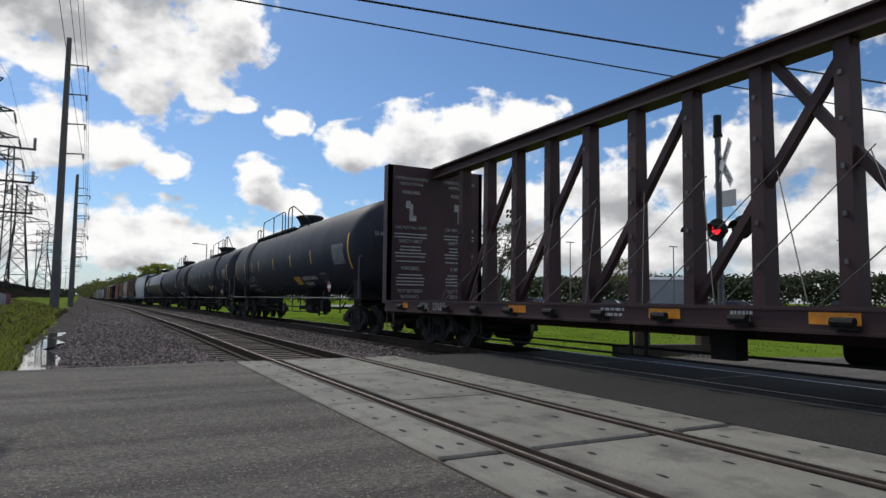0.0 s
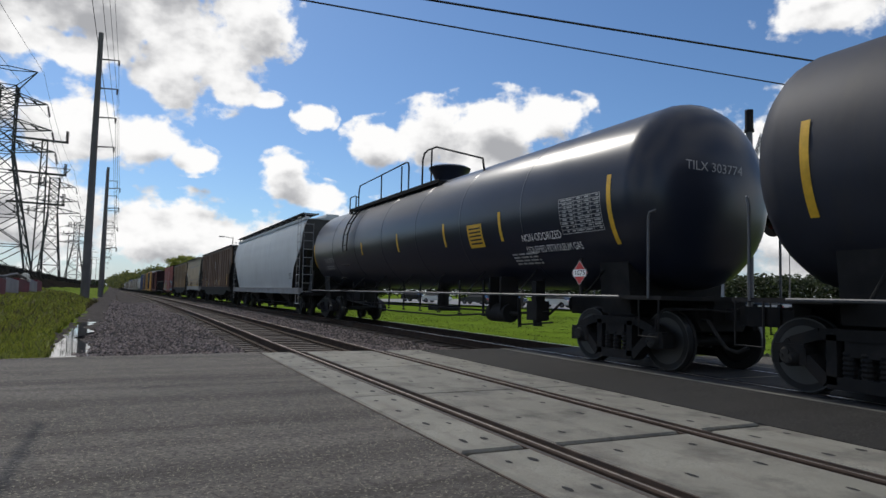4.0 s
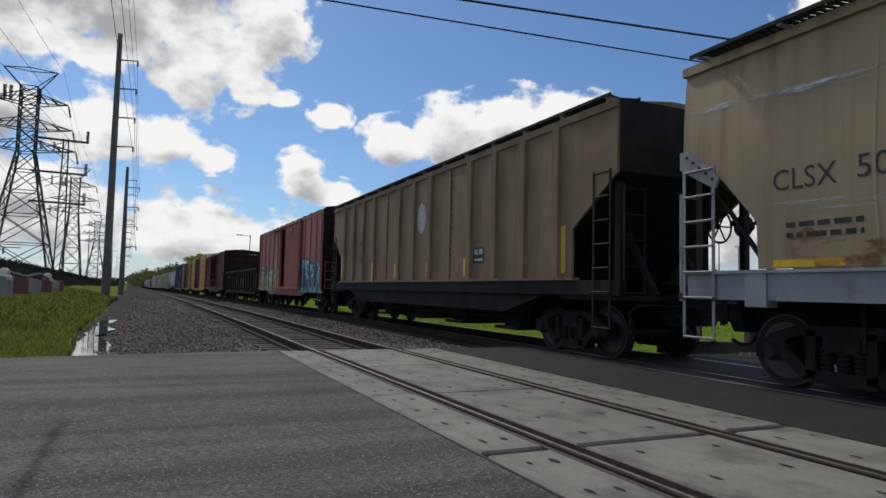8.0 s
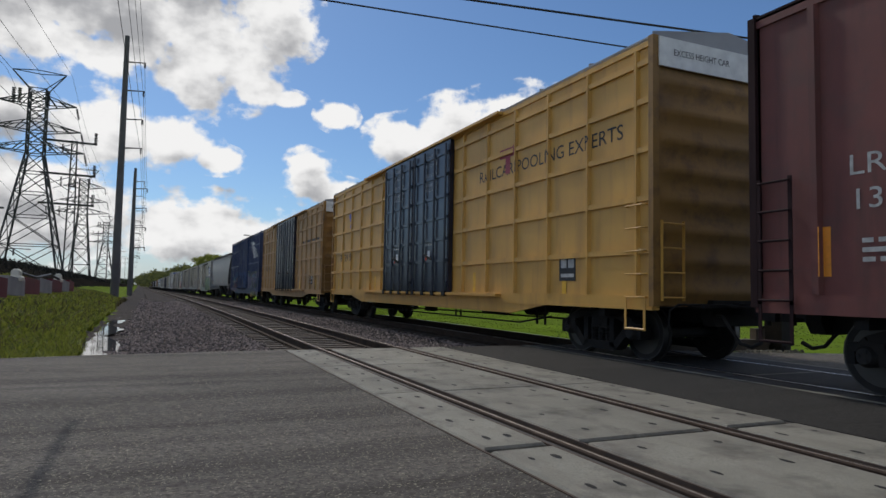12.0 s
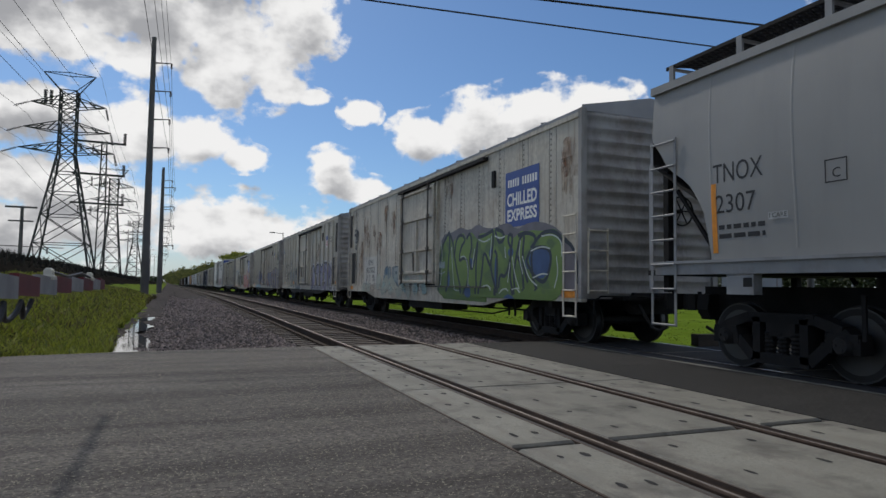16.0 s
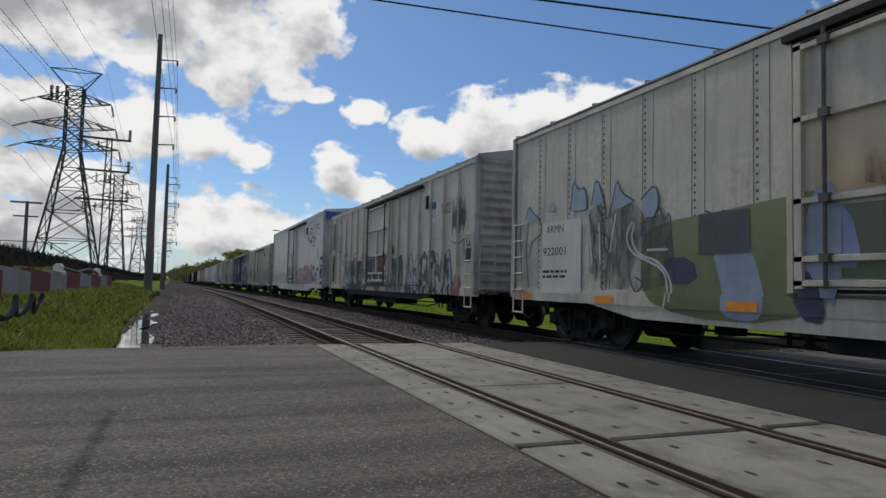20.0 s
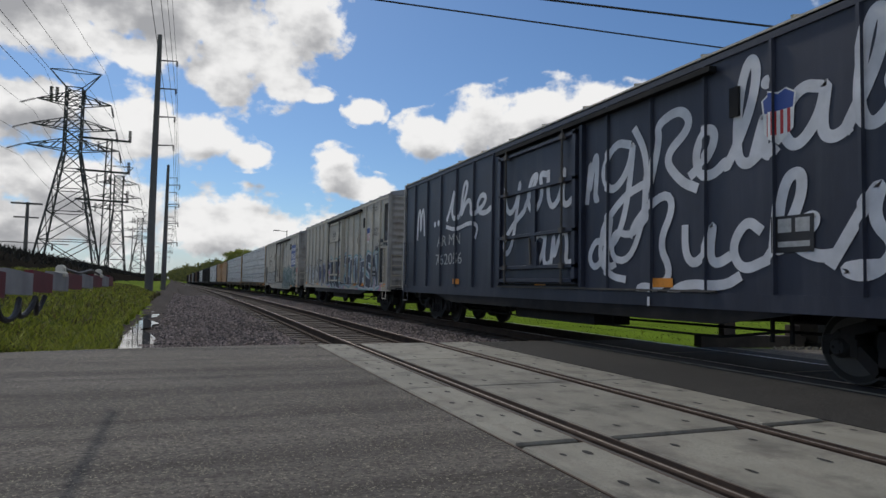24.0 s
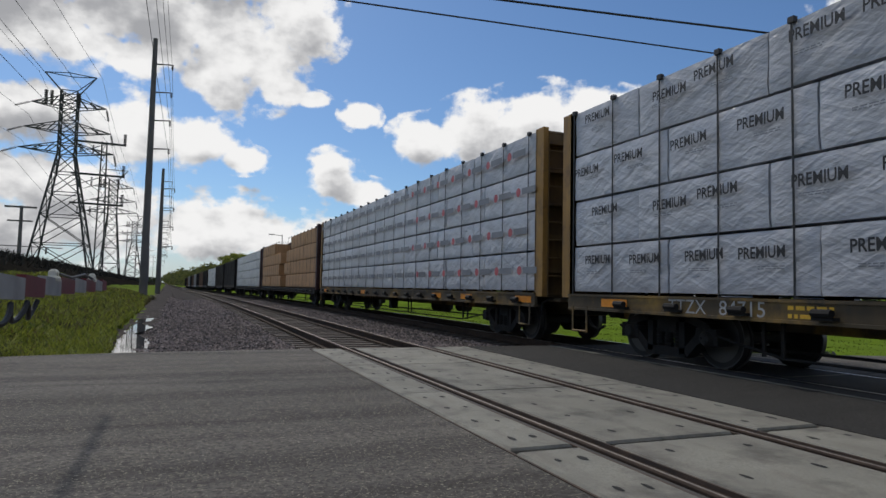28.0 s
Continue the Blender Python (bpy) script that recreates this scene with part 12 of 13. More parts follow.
    fl.paint("graffiti_ground", [([rounded([(1.0, 0.72), (4.4, 0.72), (4.5, 1.9), (4.1, 2.15), (2.9, 2.2), (1.6, 2.3), (1.0, 2.3)], 2)], fade((0.13, 0.14, 0.06), (0.2, 0.2, 0.09), 0.7, 2.2)), ([rounded([(2.0, 0.72), (2.8, 0.75), (2.75, 1.1), (3.0, 1.8), (2.5, 2.1), (2.2, 1.5)], 2), rounded([(1.0, 0.9), (1.5, 1.2), (1.4, 2.3), (1.0, 2.4)], 1)], spray(0.25, 0.29, 0.36)), ([rounded([(1.2, 0.75), (1.6, 0.8), (1.7, 1.5), (1.3, 1.3)], 1), rounded([(3.2, 1.2), (4.0, 1.2), (4.0, 1.6), (3.3, 1.6)], 1)], spray(0.05, 0.05, 0.09))], "olive, pale blue and dark graffiti ground")
    ears = [[(6.53, 2.57), (6.44, 3.18), (6.27, 2.94), (6.04, 2.99), (5.97, 2.55)], [(5.84, 2.63), (5.70, 3.15), (5.44, 2.61)], [(5.27, 2.52), (5.09, 3.02), (5.00, 2.75), (4.63, 2.56), (5.06, 2.46)], [(4.47, 2.55), (4.12, 2.79), (4.02, 2.44), (4.16, 2.25), (4.39, 2.27)], [(8.29, 2.56), (8.14, 2.86), (7.97, 2.68), (7.72, 2.51)], [(7.39, 2.66), (7.18, 2.84), (7.04, 2.62)]]
    shade = [[(5.89, 1.09), (5.95, 2.45), (5.73, 2.62), (5.06, 2.48), (4.63, 2.54), (4.31, 2.23), (3.79, 2.32), (3.70, 1.62), (3.65, 1.12)]]
    lines = [[(6.53, 2.57), (6.44, 3.18), (6.27, 2.94), (6.04, 2.99), (5.97, 2.55)], [(5.84, 2.63), (5.70, 3.15), (5.44, 2.61), (5.39, 2.26), (5.24, 2.52), (5.09, 3.02), (5.00, 2.75), (4.63, 2.56)], [(4.47, 2.55), (4.12, 2.79), (4.02, 2.44), (4.16, 2.25)], [(8.29, 2.56), (8.14, 2.86), (7.97, 2.68), (7.63, 2.51), (7.62, 2.18), (7.97, 2.11), (8.13, 1.76)], [(5.92, 2.45), (5.72, 2.06), (5.84, 1.76), (5.65, 1.53), (5.70, 1.24)], [(5.66, 2.58), (5.44, 2.26), (5.47, 1.82), (5.31, 1.74), (5.37, 1.38)], [(5.24, 2.39), (5.06, 2.09), (5.11, 1.52)], [(4.95, 2.43), (4.97, 2.01), (4.83, 1.86)], [(4.02, 2.40), (3.93, 2.14), (3.79, 2.32), (3.76, 1.93), (3.97, 1.79), (4.36, 1.80)], [(4.47, 2.18), (4.31, 1.97), (4.41, 1.77)], [(4.77, 1.41), (4.66, 1.10), (4.51, 1.07), (4.41, 1.24), (4.61, 1.31)], [(5.49, 1.09), (5.50, 1.42), (5.37, 1.42), (5.39, 1.09)], [(8.16, 2.48), (8.23, 1.86), (8.11, 1.10)], [(8.53, 2.51), (8.39, 1.05)], [(5.72, 2.13), (5.29, 2.03), (5.33, 1.74)], [(3.07, 2.24), (2.84, 2.13), (2.73, 2.24), (2.66, 2.09)]]
    swirls = [[(4.67, 2.23), (4.86, 2.00), (4.72, 1.72), (4.31, 1.57), (3.92, 1.43), (3.83, 1.12), (3.90, 0.80)], [(4.62, 2.19), (4.72, 1.93), (4.51, 1.66), (4.02, 1.56), (3.74, 1.24), (3.78, 0.93)], [(5.92, 2.34), (5.80, 1.54)], [(5.60, 2.27), (5.55, 1.53)], [(4.31, 1.74), (3.83, 1.73)], [(5.12, 2.38), (5.28, 1.74)]]
    fl.paint("graffiti", [([rounded(q, 1) for q in shade], stain("grey_spray", (0.1, 0.1, 0.1), 2.2, 0.4, 0.72, (1, 1.3, 0.5))), ([rounded(q, 1, k=0.12) for q in ears], spray(0.27, 0.33, 0.38)),
                          (sum((stroke(rounded(q, 1, False), 0.03) for q in lines), []), spray(0.06, 0.065, 0.075)), (sum((stroke(rounded(q, 2, False), 0.04) for q in swirls), []), spray(0.5, 0.5, 0.48))], "grey and pale blue graffiti with pointed ears and drips")
    fl.paint("patch", [([rect(6.15, 7.55, 1.0, 2.42)], M_PATCH)], "clean repainted patch")
    marks(fl, 7.07, 2.26, "ARMN", "922001", M_INK, 0.16, 0.44, 0.64, 0.84)
    dfl = Flank(ob, -1.625)
    dfl.paint("rust_stain", [([rect(-1.42, 1.32, 2.26, 3.08)], fade((0.4, 0.27, 0.15), (0.52, 0.42, 0.28), 2.2, 2.9))], "rust-tanned door panel")
    dfl.paint("graffiti_ground", [([rect(-1.42, 1.32, 1.28, 2.1)], fade((0.1, 0.11, 0.06), (0.14, 0.15, 0.1), 1.2, 2.1)), ([rounded([(-0.6, 2.1), (-1.4, 2.1), (-1.4, 1.6), (-0.9, 1.75)], 1), rounded([(1.25, 2.1), (0.9, 2.1), (0.75, 1.4), (1.1, 1.4)], 1)], spray(0.2, 0.25, 0.4))], "olive and pale blue sprayed ground")
    fl.paint("access_panel", [([rect(2.3, 3.2, 1.62, 2.2)], spray(0.07, 0.07, 0.075))], "dark square hatch")
    rust(fl, ((0.0, 3.2, 0.4), (0.4, 2.5, 0.3)), 9)
    for y in (8.2, 5.4, 2.4, -8.2):
        fl.marker(y, 0.92, 0.5, 0.13, M_ORANGE)
    couple(ob, 368.4, 386.0)

    # Fifth: posts, louvres at the rear.
    ob, fl, half = post_car("grimy off-white ribbed refrigerator car with black scrawls", M_CREAM, 388.1, 405.7)
    bay(ob, M_CREAM, half, 1, "slats", False)
    shield(fl, -5.7, 3.32, 0.5)
    fl.text("BUILDING\nAMERICA", -6.7, 3.3, 0.13, M_INK, 0.75)
    fl.paint("graffiti_ground", [(blobs(random.Random(166), 16, -7.6, 0.9, 0.95, 1.75, 0.25, 0.42), fade((0.24, 0.09, 0.07), (0.28, 0.13, 0.11), 0.8, 2.0))], "rusty red sprayed ground")
    graffiti(fl, -7.3, -3.4, 0.72, 2.1, 6, 0.13, fade((0.35, 0.35, 0.34), (0.44, 0.44, 0.42), 0.8, 2.0, (0.06, 0.06, 0.07)), black, None, None, spray(0.08, 0.08, 0.09), 57, label="black outlined graffiti letters", shadow=black)
    graffiti(fl, -2.9, -1.2, 0.72, 2.1, 2, 0.2, fade((0.3, 0.3, 0.22), (0.06, 0.06, 0.06), 0.8, 1.8), black, spray(0.45, 0.45, 0.44), None, None, 167)
    for y, z, wd in ((-4.2, 1.5, "MYX."), (-4.6, 1.15, "ABLEV")):
        fl.text(wd, y, z, 0.24, black, 0.55, 0.02, 0.3, -8)
    tag_line(fl, -1.9, -1.4, 2.1, 2.5, black, 168, 0.03, 7)
    for a, b, c, d, s in ((-8.2, -7.1, 2.4, 3.6, 169), (-8.6, -8.0, 1.6, 2.4, 170)):
        tag_line(fl, a, b, c, d, black, s, 0.025, 12)
    dfl = Flank(ob, -1.625)
    dfl.paint("graffiti_ground", [([rect(-1.45, 1.55, 1.02, 2.08)], fade((0.018, 0.018, 0.02), (0.05, 0.05, 0.055), 1.0, 2.0)), ([rect(-1.45, -0.1, 1.75, 2.2)], spray(0.2, 0.06, 0.045)), ([rounded(p, 1) for p in ([(0.9, 1.6), (0.5, 1.2), (0.75, 1.15)], [(0.0, 1.7), (-0.4, 1.2), (-0.15, 1.2)], [(-0.9, 1.9), (-1.3, 1.4), (-1.05, 1.3), (-0.85, 1.5)], [(1.35, 1.55), (1.05, 1.15), (1.2, 1.1)])], spray(0.5, 0.5, 0.5))], "black and dull red sprayed letters across the door")
    fl.paint("graffiti_ground", [(blobs(random.Random(172), 8, 1.6, 3.0, 1.9, 2.1, 0.2, 0.35), spray(0.26, 0.08, 0.06))], "rusty red sprayed ground")
    dark_mass = rounded([(5.9, 0.78), (5.6, 1.35), (5.0, 1.55), (4.55, 1.45), (4.53, 2.08), (4.2, 2.12), (3.95, 2.18), (3.55, 1.75), (3.35, 2.08), (2.55, 2.08), (2.5, 1.75), (1.95, 1.78), (1.6, 1.95), (1.55, 0.78)], 1, k=0.12)
    blades_ = [rounded(p, 1) for p in ([(4.5, 1.7), (4.35, 1.3), (4.3, 1.15), (4.75, 1.35)], [(3.95, 1.55), (3.6, 1.15), (3.75, 1.1), (3.95, 1.25)], [(3.0, 1.65), (2.85, 1.3), (2.7, 1.7), (2.85, 1.1)], [(2.2, 1.35), (2.1, 1.0), (2.3, 1.0), (2.4, 1.3)], [(1.85, 1.65), (1.75, 1.25), (1.68, 1.6)], [(5.5, 1.3), (5.1, 1.1), (4.85, 1.2), (5.2, 1.35)])]
    fl.paint("graffiti", [([dark_mass], fade((0.018, 0.018, 0.02), (0.045, 0.045, 0.05), 0.8, 2.0)), (blades_, spray(0.5, 0.5, 0.5)), (stroke(dark_mass[2:-2], 0.04) + sum((stroke(p, 0.02, True) for p in blades_), []), spray(0.55, 0.55, 0.55)),
                          (stroke(rounded([(2.55, 1.6), (2.6, 1.1), (2.2, 0.8), (2.0, 0.95)], 2, False), 0.03), spray(0.55, 0.55, 0.55)), ([rect(2.6, 3.3, 1.7, 2.06)], spray(0.015, 0.015, 0.017))], "black graffiti letters with white blades and edges")
    fl.paint("graffiti_ground", [([rounded([(4.1, 2.0), (4.1, 2.4), (3.5, 2.45), (3.4, 2.1), (3.7, 1.9)], 1)], spray(0.24, 0.07, 0.06)), (text_polys("4EK", 3.78, 2.28, 0.16, 0.4, 0.01, 0.3), white)], "dull red patch with white letters")
    fl.text("MECHANICAL\nREFRIGERATION", 6.9, 4.08, 0.07, M_INK, 0.6)
    ring = [(6.8 + 0.34 * math.cos(t * 0.4189), 2.62 + 0.34 * math.sin(t * 0.4189)) for t in range(16)]
    fl.paint("graffiti_tag", [(stroke(ring, 0.03) + text_polys("AEK", 6.8, 2.62, 0.2), black)], "letters in a drawn ring")
    fl.paint("patch", [([rect(5.0, 6.3, 1.1, 1.42)], spray(0.42, 0.44, 0.47))], "grey repainted patch")
    fl.text("LD LMT 133500\nLT WT 86500", 5.65, 1.26, 0.09, M_WHITE, 1.0)
    fl.paint("graffiti", [(blobs(random.Random(11), 10, 4.6, 7.0, 0.9, 1.6, 0.1, 0.28), spray(0.2, 0.2, 0.2)), (blobs(random.Random(13), 4, 5.2, 6.4, 1.0, 1.5, 0.1, 0.2), spray(0.45, 0.43, 0.4))], "grey graffiti patches")
    split_marks(fl, 5.57, 2.38, 0.4, "AR", "MN", "725", "091", 0.24, (0.34, 0.42, 0.6, 0.6))
    tag_line(fl, 7.0, 7.7, 2.7, 3.6, grey, 67, 0.025, 9)
    fl.marker(6.6, 1.24, 0.4, 0.22, M_ORANGE)
    couple(ob, 388.1, 405.7)

    # Sixth: a taller, newer car with smooth white sides and a blue band on its end.
    half = 10.2
    ob = reefer("tall smooth white refrigerator car with black outline tags", half, M_WHITE_SMOOTH, (), 0.02, 0.15, M_WHITE_END, M_WHITE_SMOOTH, z1=5.06, peak=5.2, end_deep=0.004)
    ladders(ob, half, 1.0, 2.4, M_WHITE_SMOOTH, front=False, x=-1.62)
    part("end_ladder", ladder(-1.28, -half - 0.1, 1.0, 2.6, 0.42, axis="x"), M_WHITE_END, ob)
    part("end_hatch", Shape().box(0.75, 1.3, -half - 0.085, -half - 0.05, 1.75, 2.3), M_HOLE, ob, "dark opening in the end")
    part("end_fold", Shape().box(-1.5, 1.5, -half - 0.09, -half - 0.06, 3.05, 3.08), M_WHITE_END, ob)
    fl = Flank(ob, -1.552, [(-1.45, 1.75, 0.07)])
    part("end_band", Shape().box(-1.5, 1.5, -half - 0.09, -half - 0.06, 4.6, 5.0), M_SIGN_BLUE, ob, "dark blue band on the end")
    part("lettering", text_mesh("EXCESS HEIGHT CAR", 0.12, M_INK, 1.7), parent=ob, at=front_end(0.1, -half - 0.07, 4.2), label="dark stencilled warning")
    shield(fl, -6.5, 3.36, 0.62)
    graffiti(fl, -8.1, -5.6, 3.72, 4.7, 5, 0.11, spray(0.6, 0.6, 0.59), black, None, None, None, 59, label="black outlined tag letters", soft=0, shadow=black)
    fl.text("I ATE MY\nWHEATIES!!", -8.42, 4.33, 0.14, black, 1.0, 0.004, 0.2, -6)
    fl.text("BUILDING\nAMERICA", -7.4, 3.42, 0.17, M_INK, 0.95)
    graffiti(fl, -7.35, -1.7, 0.75, 2.15, 5, 0.2, fade((0.34, 0.27, 0.2), (0.4, 0.3, 0.28), 0.8, 1.9, (0.3, 0.15, 0.16)), spray(0.13, 0.1, 0.12), None, None, spray(0.16, 0.15, 0.17), 60, label="faded beige and pink graffiti letters")
    dfl = Flank(ob, -1.625)
    dfl.paint("graffiti_ground", [([rect(-1.2, 1.5, 1.28, 2.1)], fade((0.2, 0.15, 0.09), (0.3, 0.27, 0.2), 1.2, 2.1))], "brown sprayed ground on the door")
    graffiti(fl, 2.2, 9.5, 0.95, 1.8, 6, 0.12, spray(0.4, 0.42, 0.36), grey, None, None, spray(0.45, 0.42, 0.2), 70)
    fl.text("ARMN", 7.9, 2.3, 0.2, M_INK, 0.6)
    fl.bars(-8.75, 2.75, 0.62, 0.6, 7, M_PRINT, 4)
    smear = [rounded(p, 2) for p in ([(-7.25, 2.0), (-7.5, 2.15), (-7.9, 2.05), (-7.85, 1.85), (-7.4, 1.8)], [(-8.4, 1.8), (-8.45, 2.0), (-9.05, 2.05), (-9.15, 1.85), (-8.7, 1.78)])]
    fl.paint("graffiti", [(smear, spray(0.12, 0.08, 0.075)), (stroke(rounded([(-7.1, 2.05), (-7.4, 1.85), (-7.9, 1.8), (-8.0, 1.65)], 2, False), 0.03) + stroke(rounded([(-9.1, 1.8), (-9.15, 1.5), (-9.35, 1.35), (-9.1, 1.3)], 2, False), 0.03), black)], "dark brown sprayed clouds")
    fl.paint("patch", [([rect(-8.56, -7.9, 1.22, 1.72)], spray(0.07, 0.13, 0.22)), ([[(-7.6, 1.16), (-8.5, 1.16), (-8.95, 0.74), (-8.15, 0.7)]], spray(0.44, 0.44, 0.56))], "blue patch and pale corner")
    fl.text("FEZ", -9.38, 2.19, 0.22, black, 0.42, 0.01, 0.2, -8)
    tag_line(fl, -8.5, -7.95, 1.25, 1.6, spray(0.4, 0.5, 0.55), 68, 0.025, 9)
    data_box(fl, -7.6, 1.38, 0.42, 0.4)
    fl.marker(-8.5, 1.12, 0.95, 0.12, M_ORANGE)
    fl.marker(-8.92, 0.92, 0.46, 0.14, M_STENCIL_Y)
    for z, h in ((2.38, 0.2), (1.98, 0.14), (1.55, 0.42), (1.42, 0.1), (1.0, 0.22)):
        machinery_bay(ob, M_WHITE_SMOOTH, -half + 0.13, -half + 0.72, z, z + h, False)
    couple(ob, 407.8, 428.2)

    # Seventh: dark patch with white marks at the rear.
    ob, fl, half = post_car("cream ribbed refrigerator car with mixed graffiti below", M_CREAM, 430.4, 448.8)
    fl.paint("patch", [([rect(5.4, 7.9, 1.55, 2.6)], spray(0.04, 0.05, 0.1))], "dark blue sprayed patch")
    fl.text("AR MN", 6.6, 2.36, 0.28, M_WORN_WHITE, 1.5)
    fl.text("761787", 6.6, 1.88, 0.28, M_WORN_WHITE, 1.6)
    fl.paint("graffiti", [(blobs(random.Random(21), 16, 1.0, 8.7, 0.9, 1.9, 0.25, 0.5), spray(0.3, 0.32, 0.33)), (blobs(random.Random(22), 10, 1.0, 8.8, 0.9, 1.8, 0.15, 0.34), spray(0.42, 0.2, 0.1)), (wild(random.Random(23), 1.2, 8.6, 0.95, 2.2, 7, 0.06), spray(0.05, 0.06, 0.1))], "grey, orange and black graffiti")
    graffiti(fl, -8.4, -1.8, 0.75, 2.1, 6, 0.2, fade((0.3, 0.3, 0.3), (0.4, 0.36, 0.3), 0.8, 2.0, (0.4, 0.17, 0.08)), spray(0.05, 0.05, 0.07), None, None, None, 71)
    bay(ob, M_CREAM, half, -1, True)
    for y in (7.9, 4.6, -8.4):
        fl.marker(y, 1.6, 0.13, 0.6, M_ORANGE)
    couple(ob, 430.4, 448.8)

    # Eighth: navy all over, with one huge white script.
    half = 9.0
    posts = [y for y in steps(-half + 1.0, half - 1.0, 15) if abs(y) > 1.2]
    ob = reefer("navy-painted refrigerator car with huge white script along it", half, M_NAVY, posts, 0.05, 0.15, M_END_GREY, M_CREAM, post_w=0.08, door=M_NAVY)
    ladders(ob, half, 1.0, 2.5, M_NAVY, x=-1.62)
    fl = Flank(ob, -1.55, [(y - 0.03, y + 0.03) for y in posts if abs(y - 0.15) > 1.78], 0.05)
    script = spray(0.66, 0.66, 0.68)
    dfl = Flank(ob, -1.625)
    for words, y0, y1, z0, zx, side_, tilt, w in (("the", 2.4, 5.3, 2.9, 0.45, fl, 0.0, 0.13), ("you", -1.3, 1.6, 2.65, 0.8, dfl, 0.0, 0.13), ("n", -2.0, -1.65, 2.62, 0.85, fl, 0.0, 0.13), ("g", -3.3, -1.95, 2.72, 0.85, fl, 0.0, 0.14), ("R", -4.4, -3.3, 2.5, 0.56, fl, 0.05, 0.15),
                                                  ("el", -5.5, -4.25, 2.68, 0.65, fl, 0.06, 0.15), ("i", -5.75, -5.4, 2.78, 0.6, fl, 0.05, 0.15), ("a", -6.7, -5.7, 2.82, 0.72, fl, 0.03, 0.15), ("b", -7.4, -6.65, 2.88, 0.6, fl, 0.0, 0.15), ("le", -8.8, -7.35, 2.85, 0.6, fl, 0.0, 0.15),
                                                  ("an", -1.3, 0.35, 1.52, 0.66, dfl, 0.0, 0.12), ("d", -2.5, -1.65, 1.45, 0.5, fl, 0.0, 0.12), ("u", -5.0, -4.1, 1.45, 0.6, fl, 0.0, 0.14), ("c", -5.6, -4.95, 1.38, 0.6, fl, 0.0, 0.14), ("k", -6.55, -5.6, 1.48, 0.52, fl, 0.0, 0.15), ("s", -7.5, -6.45, 1.3, 0.92, fl, 0.0, 0.15)):
        side_.paint("script", [(cursive(words, y0, y1, z0, zx, w, tilt), script)], "white sprayed script")
    big_l = rounded([(-2.9, 1.95), (-3.1, 2.25), (-3.75, 2.6), (-3.95, 2.35), (-3.6, 1.8), (-3.9, 1.35), (-3.6, 1.1), (-3.1, 1.15), (-3.15, 0.92), (-3.7, 0.9), (-4.1, 1.2), (-4.9, 1.15), (-5.2, 1.3)], 2, False)
    g_tail = rounded([(-3.3, 2.9), (-3.25, 2.2), (-2.9, 1.55), (-2.4, 1.6), (-2.45, 2.1), (-2.95, 1.95), (-3.4, 2.3)], 2, False)
    stroke_r = rounded([(-3.0, 3.75), (-3.3, 3.3), (-3.35, 2.6)], 2, False)
    low_loop = rounded([(-2.15, 2.1), (-2.05, 1.6), (-2.4, 1.3), (-2.8, 1.25)], 2, False)
    fl.paint("script", [(stroke(big_l, 0.14) + stroke(g_tail, 0.12) + stroke(stroke_r, 0.14) + stroke(low_loop, 0.12), script)], "white sprayed script")
    dots = [[(y + 0.09 * math.cos(t * 0.3142), z + 0.09 * math.sin(t * 0.3142)) for t in range(20)] for y, z in ((5.9, 2.9), (6.2, 2.88), (-5.63, 3.76))]
    swash = rounded([(5.3, 2.75), (4.6, 2.6), (3.6, 2.75), (3.1, 2.6), (3.3, 2.3)], 2, False)
    fl.paint("script", [(dots + stroke(swash, 0.11), script)], "white sprayed flourish")
    fl.paint("script", [(stroke(rounded([(7.75, 2.5), (7.7, 3.3), (7.5, 3.5), (7.45, 2.6), (7.4, 3.3), (7.2, 3.5), (7.1, 2.6)], 2, False), 0.12), script)], "white sprayed letter")
    shield(fl, -5.8, 3.3, 0.5)
    marks(fl, 5.1, 2.34, "AR MN", "762056", M_WORN_WHITE, 0.31, 0.53, 1.73, 1.94, False)
    data_box(fl, -6.0, 1.8, 0.55, 0.45)
    for y in (-3.7, 0.0, 4.5, -8.3):
        fl.marker(y, 1.2, 0.45, 0.14, M_ORANGE)
    couple(ob, 450.5, 468.5)

    # Ninth: black and white outlined letters.
    ob, fl, half = post_car("cream ribbed refrigerator car with black block graffiti", M_CREAM, 470.4, 487.9)
    bay(ob, M_CREAM, half, -1, True)
    shield(fl, -5.8, 3.1, 0.5)
    fl.text("BUILDING\nAMERICA", -6.85, 3.14, 0.14, M_INK, 0.85)
    fl.text("MECHANICAL\nREFRIGERATION", -6.8, 4.05, 0.08, M_INK, 0.65)
    fl.paint("graffiti_ground", [(blobs(random.Random(31), 14, -7.7, 1.6, 0.98, 1.8, 0.2, 0.45), spray(0.45, 0.25, 0.34))], "pink sprayed ground")
    graffiti(fl, -7.45, 1.0, 0.86, 2.3, 9, 0.3, spray(0.035, 0.04, 0.06), spray(0.5, 0.52, 0.54), spray(0.16, 0.34, 0.36), None, None, 72, soft=0, words="KITIFWESN", cuts=0, label="black block graffiti letters with pale outlines")
    graffiti(fl, 1.2, 4.4, 1.0, 2.1, 3, 0.28, spray(0.05, 0.06, 0.12), spray(0.4, 0.42, 0.48), None, None, None, 73)
    graffiti(fl, 4.5, 8.3, 1.0, 2.1, 4, 0.1, spray(0.5, 0.5, 0.48), black, None, None, None, 74)
    split_marks(fl, 4.43, 2.26, 0.44, "AR", "MN", "762", "030", 0.27, (0.62, 0.78, 0.72, 0.84))
    rust(fl, ((-4.4, 3.0, 0.35), (-4.2, 3.4, 0.2)), 12)
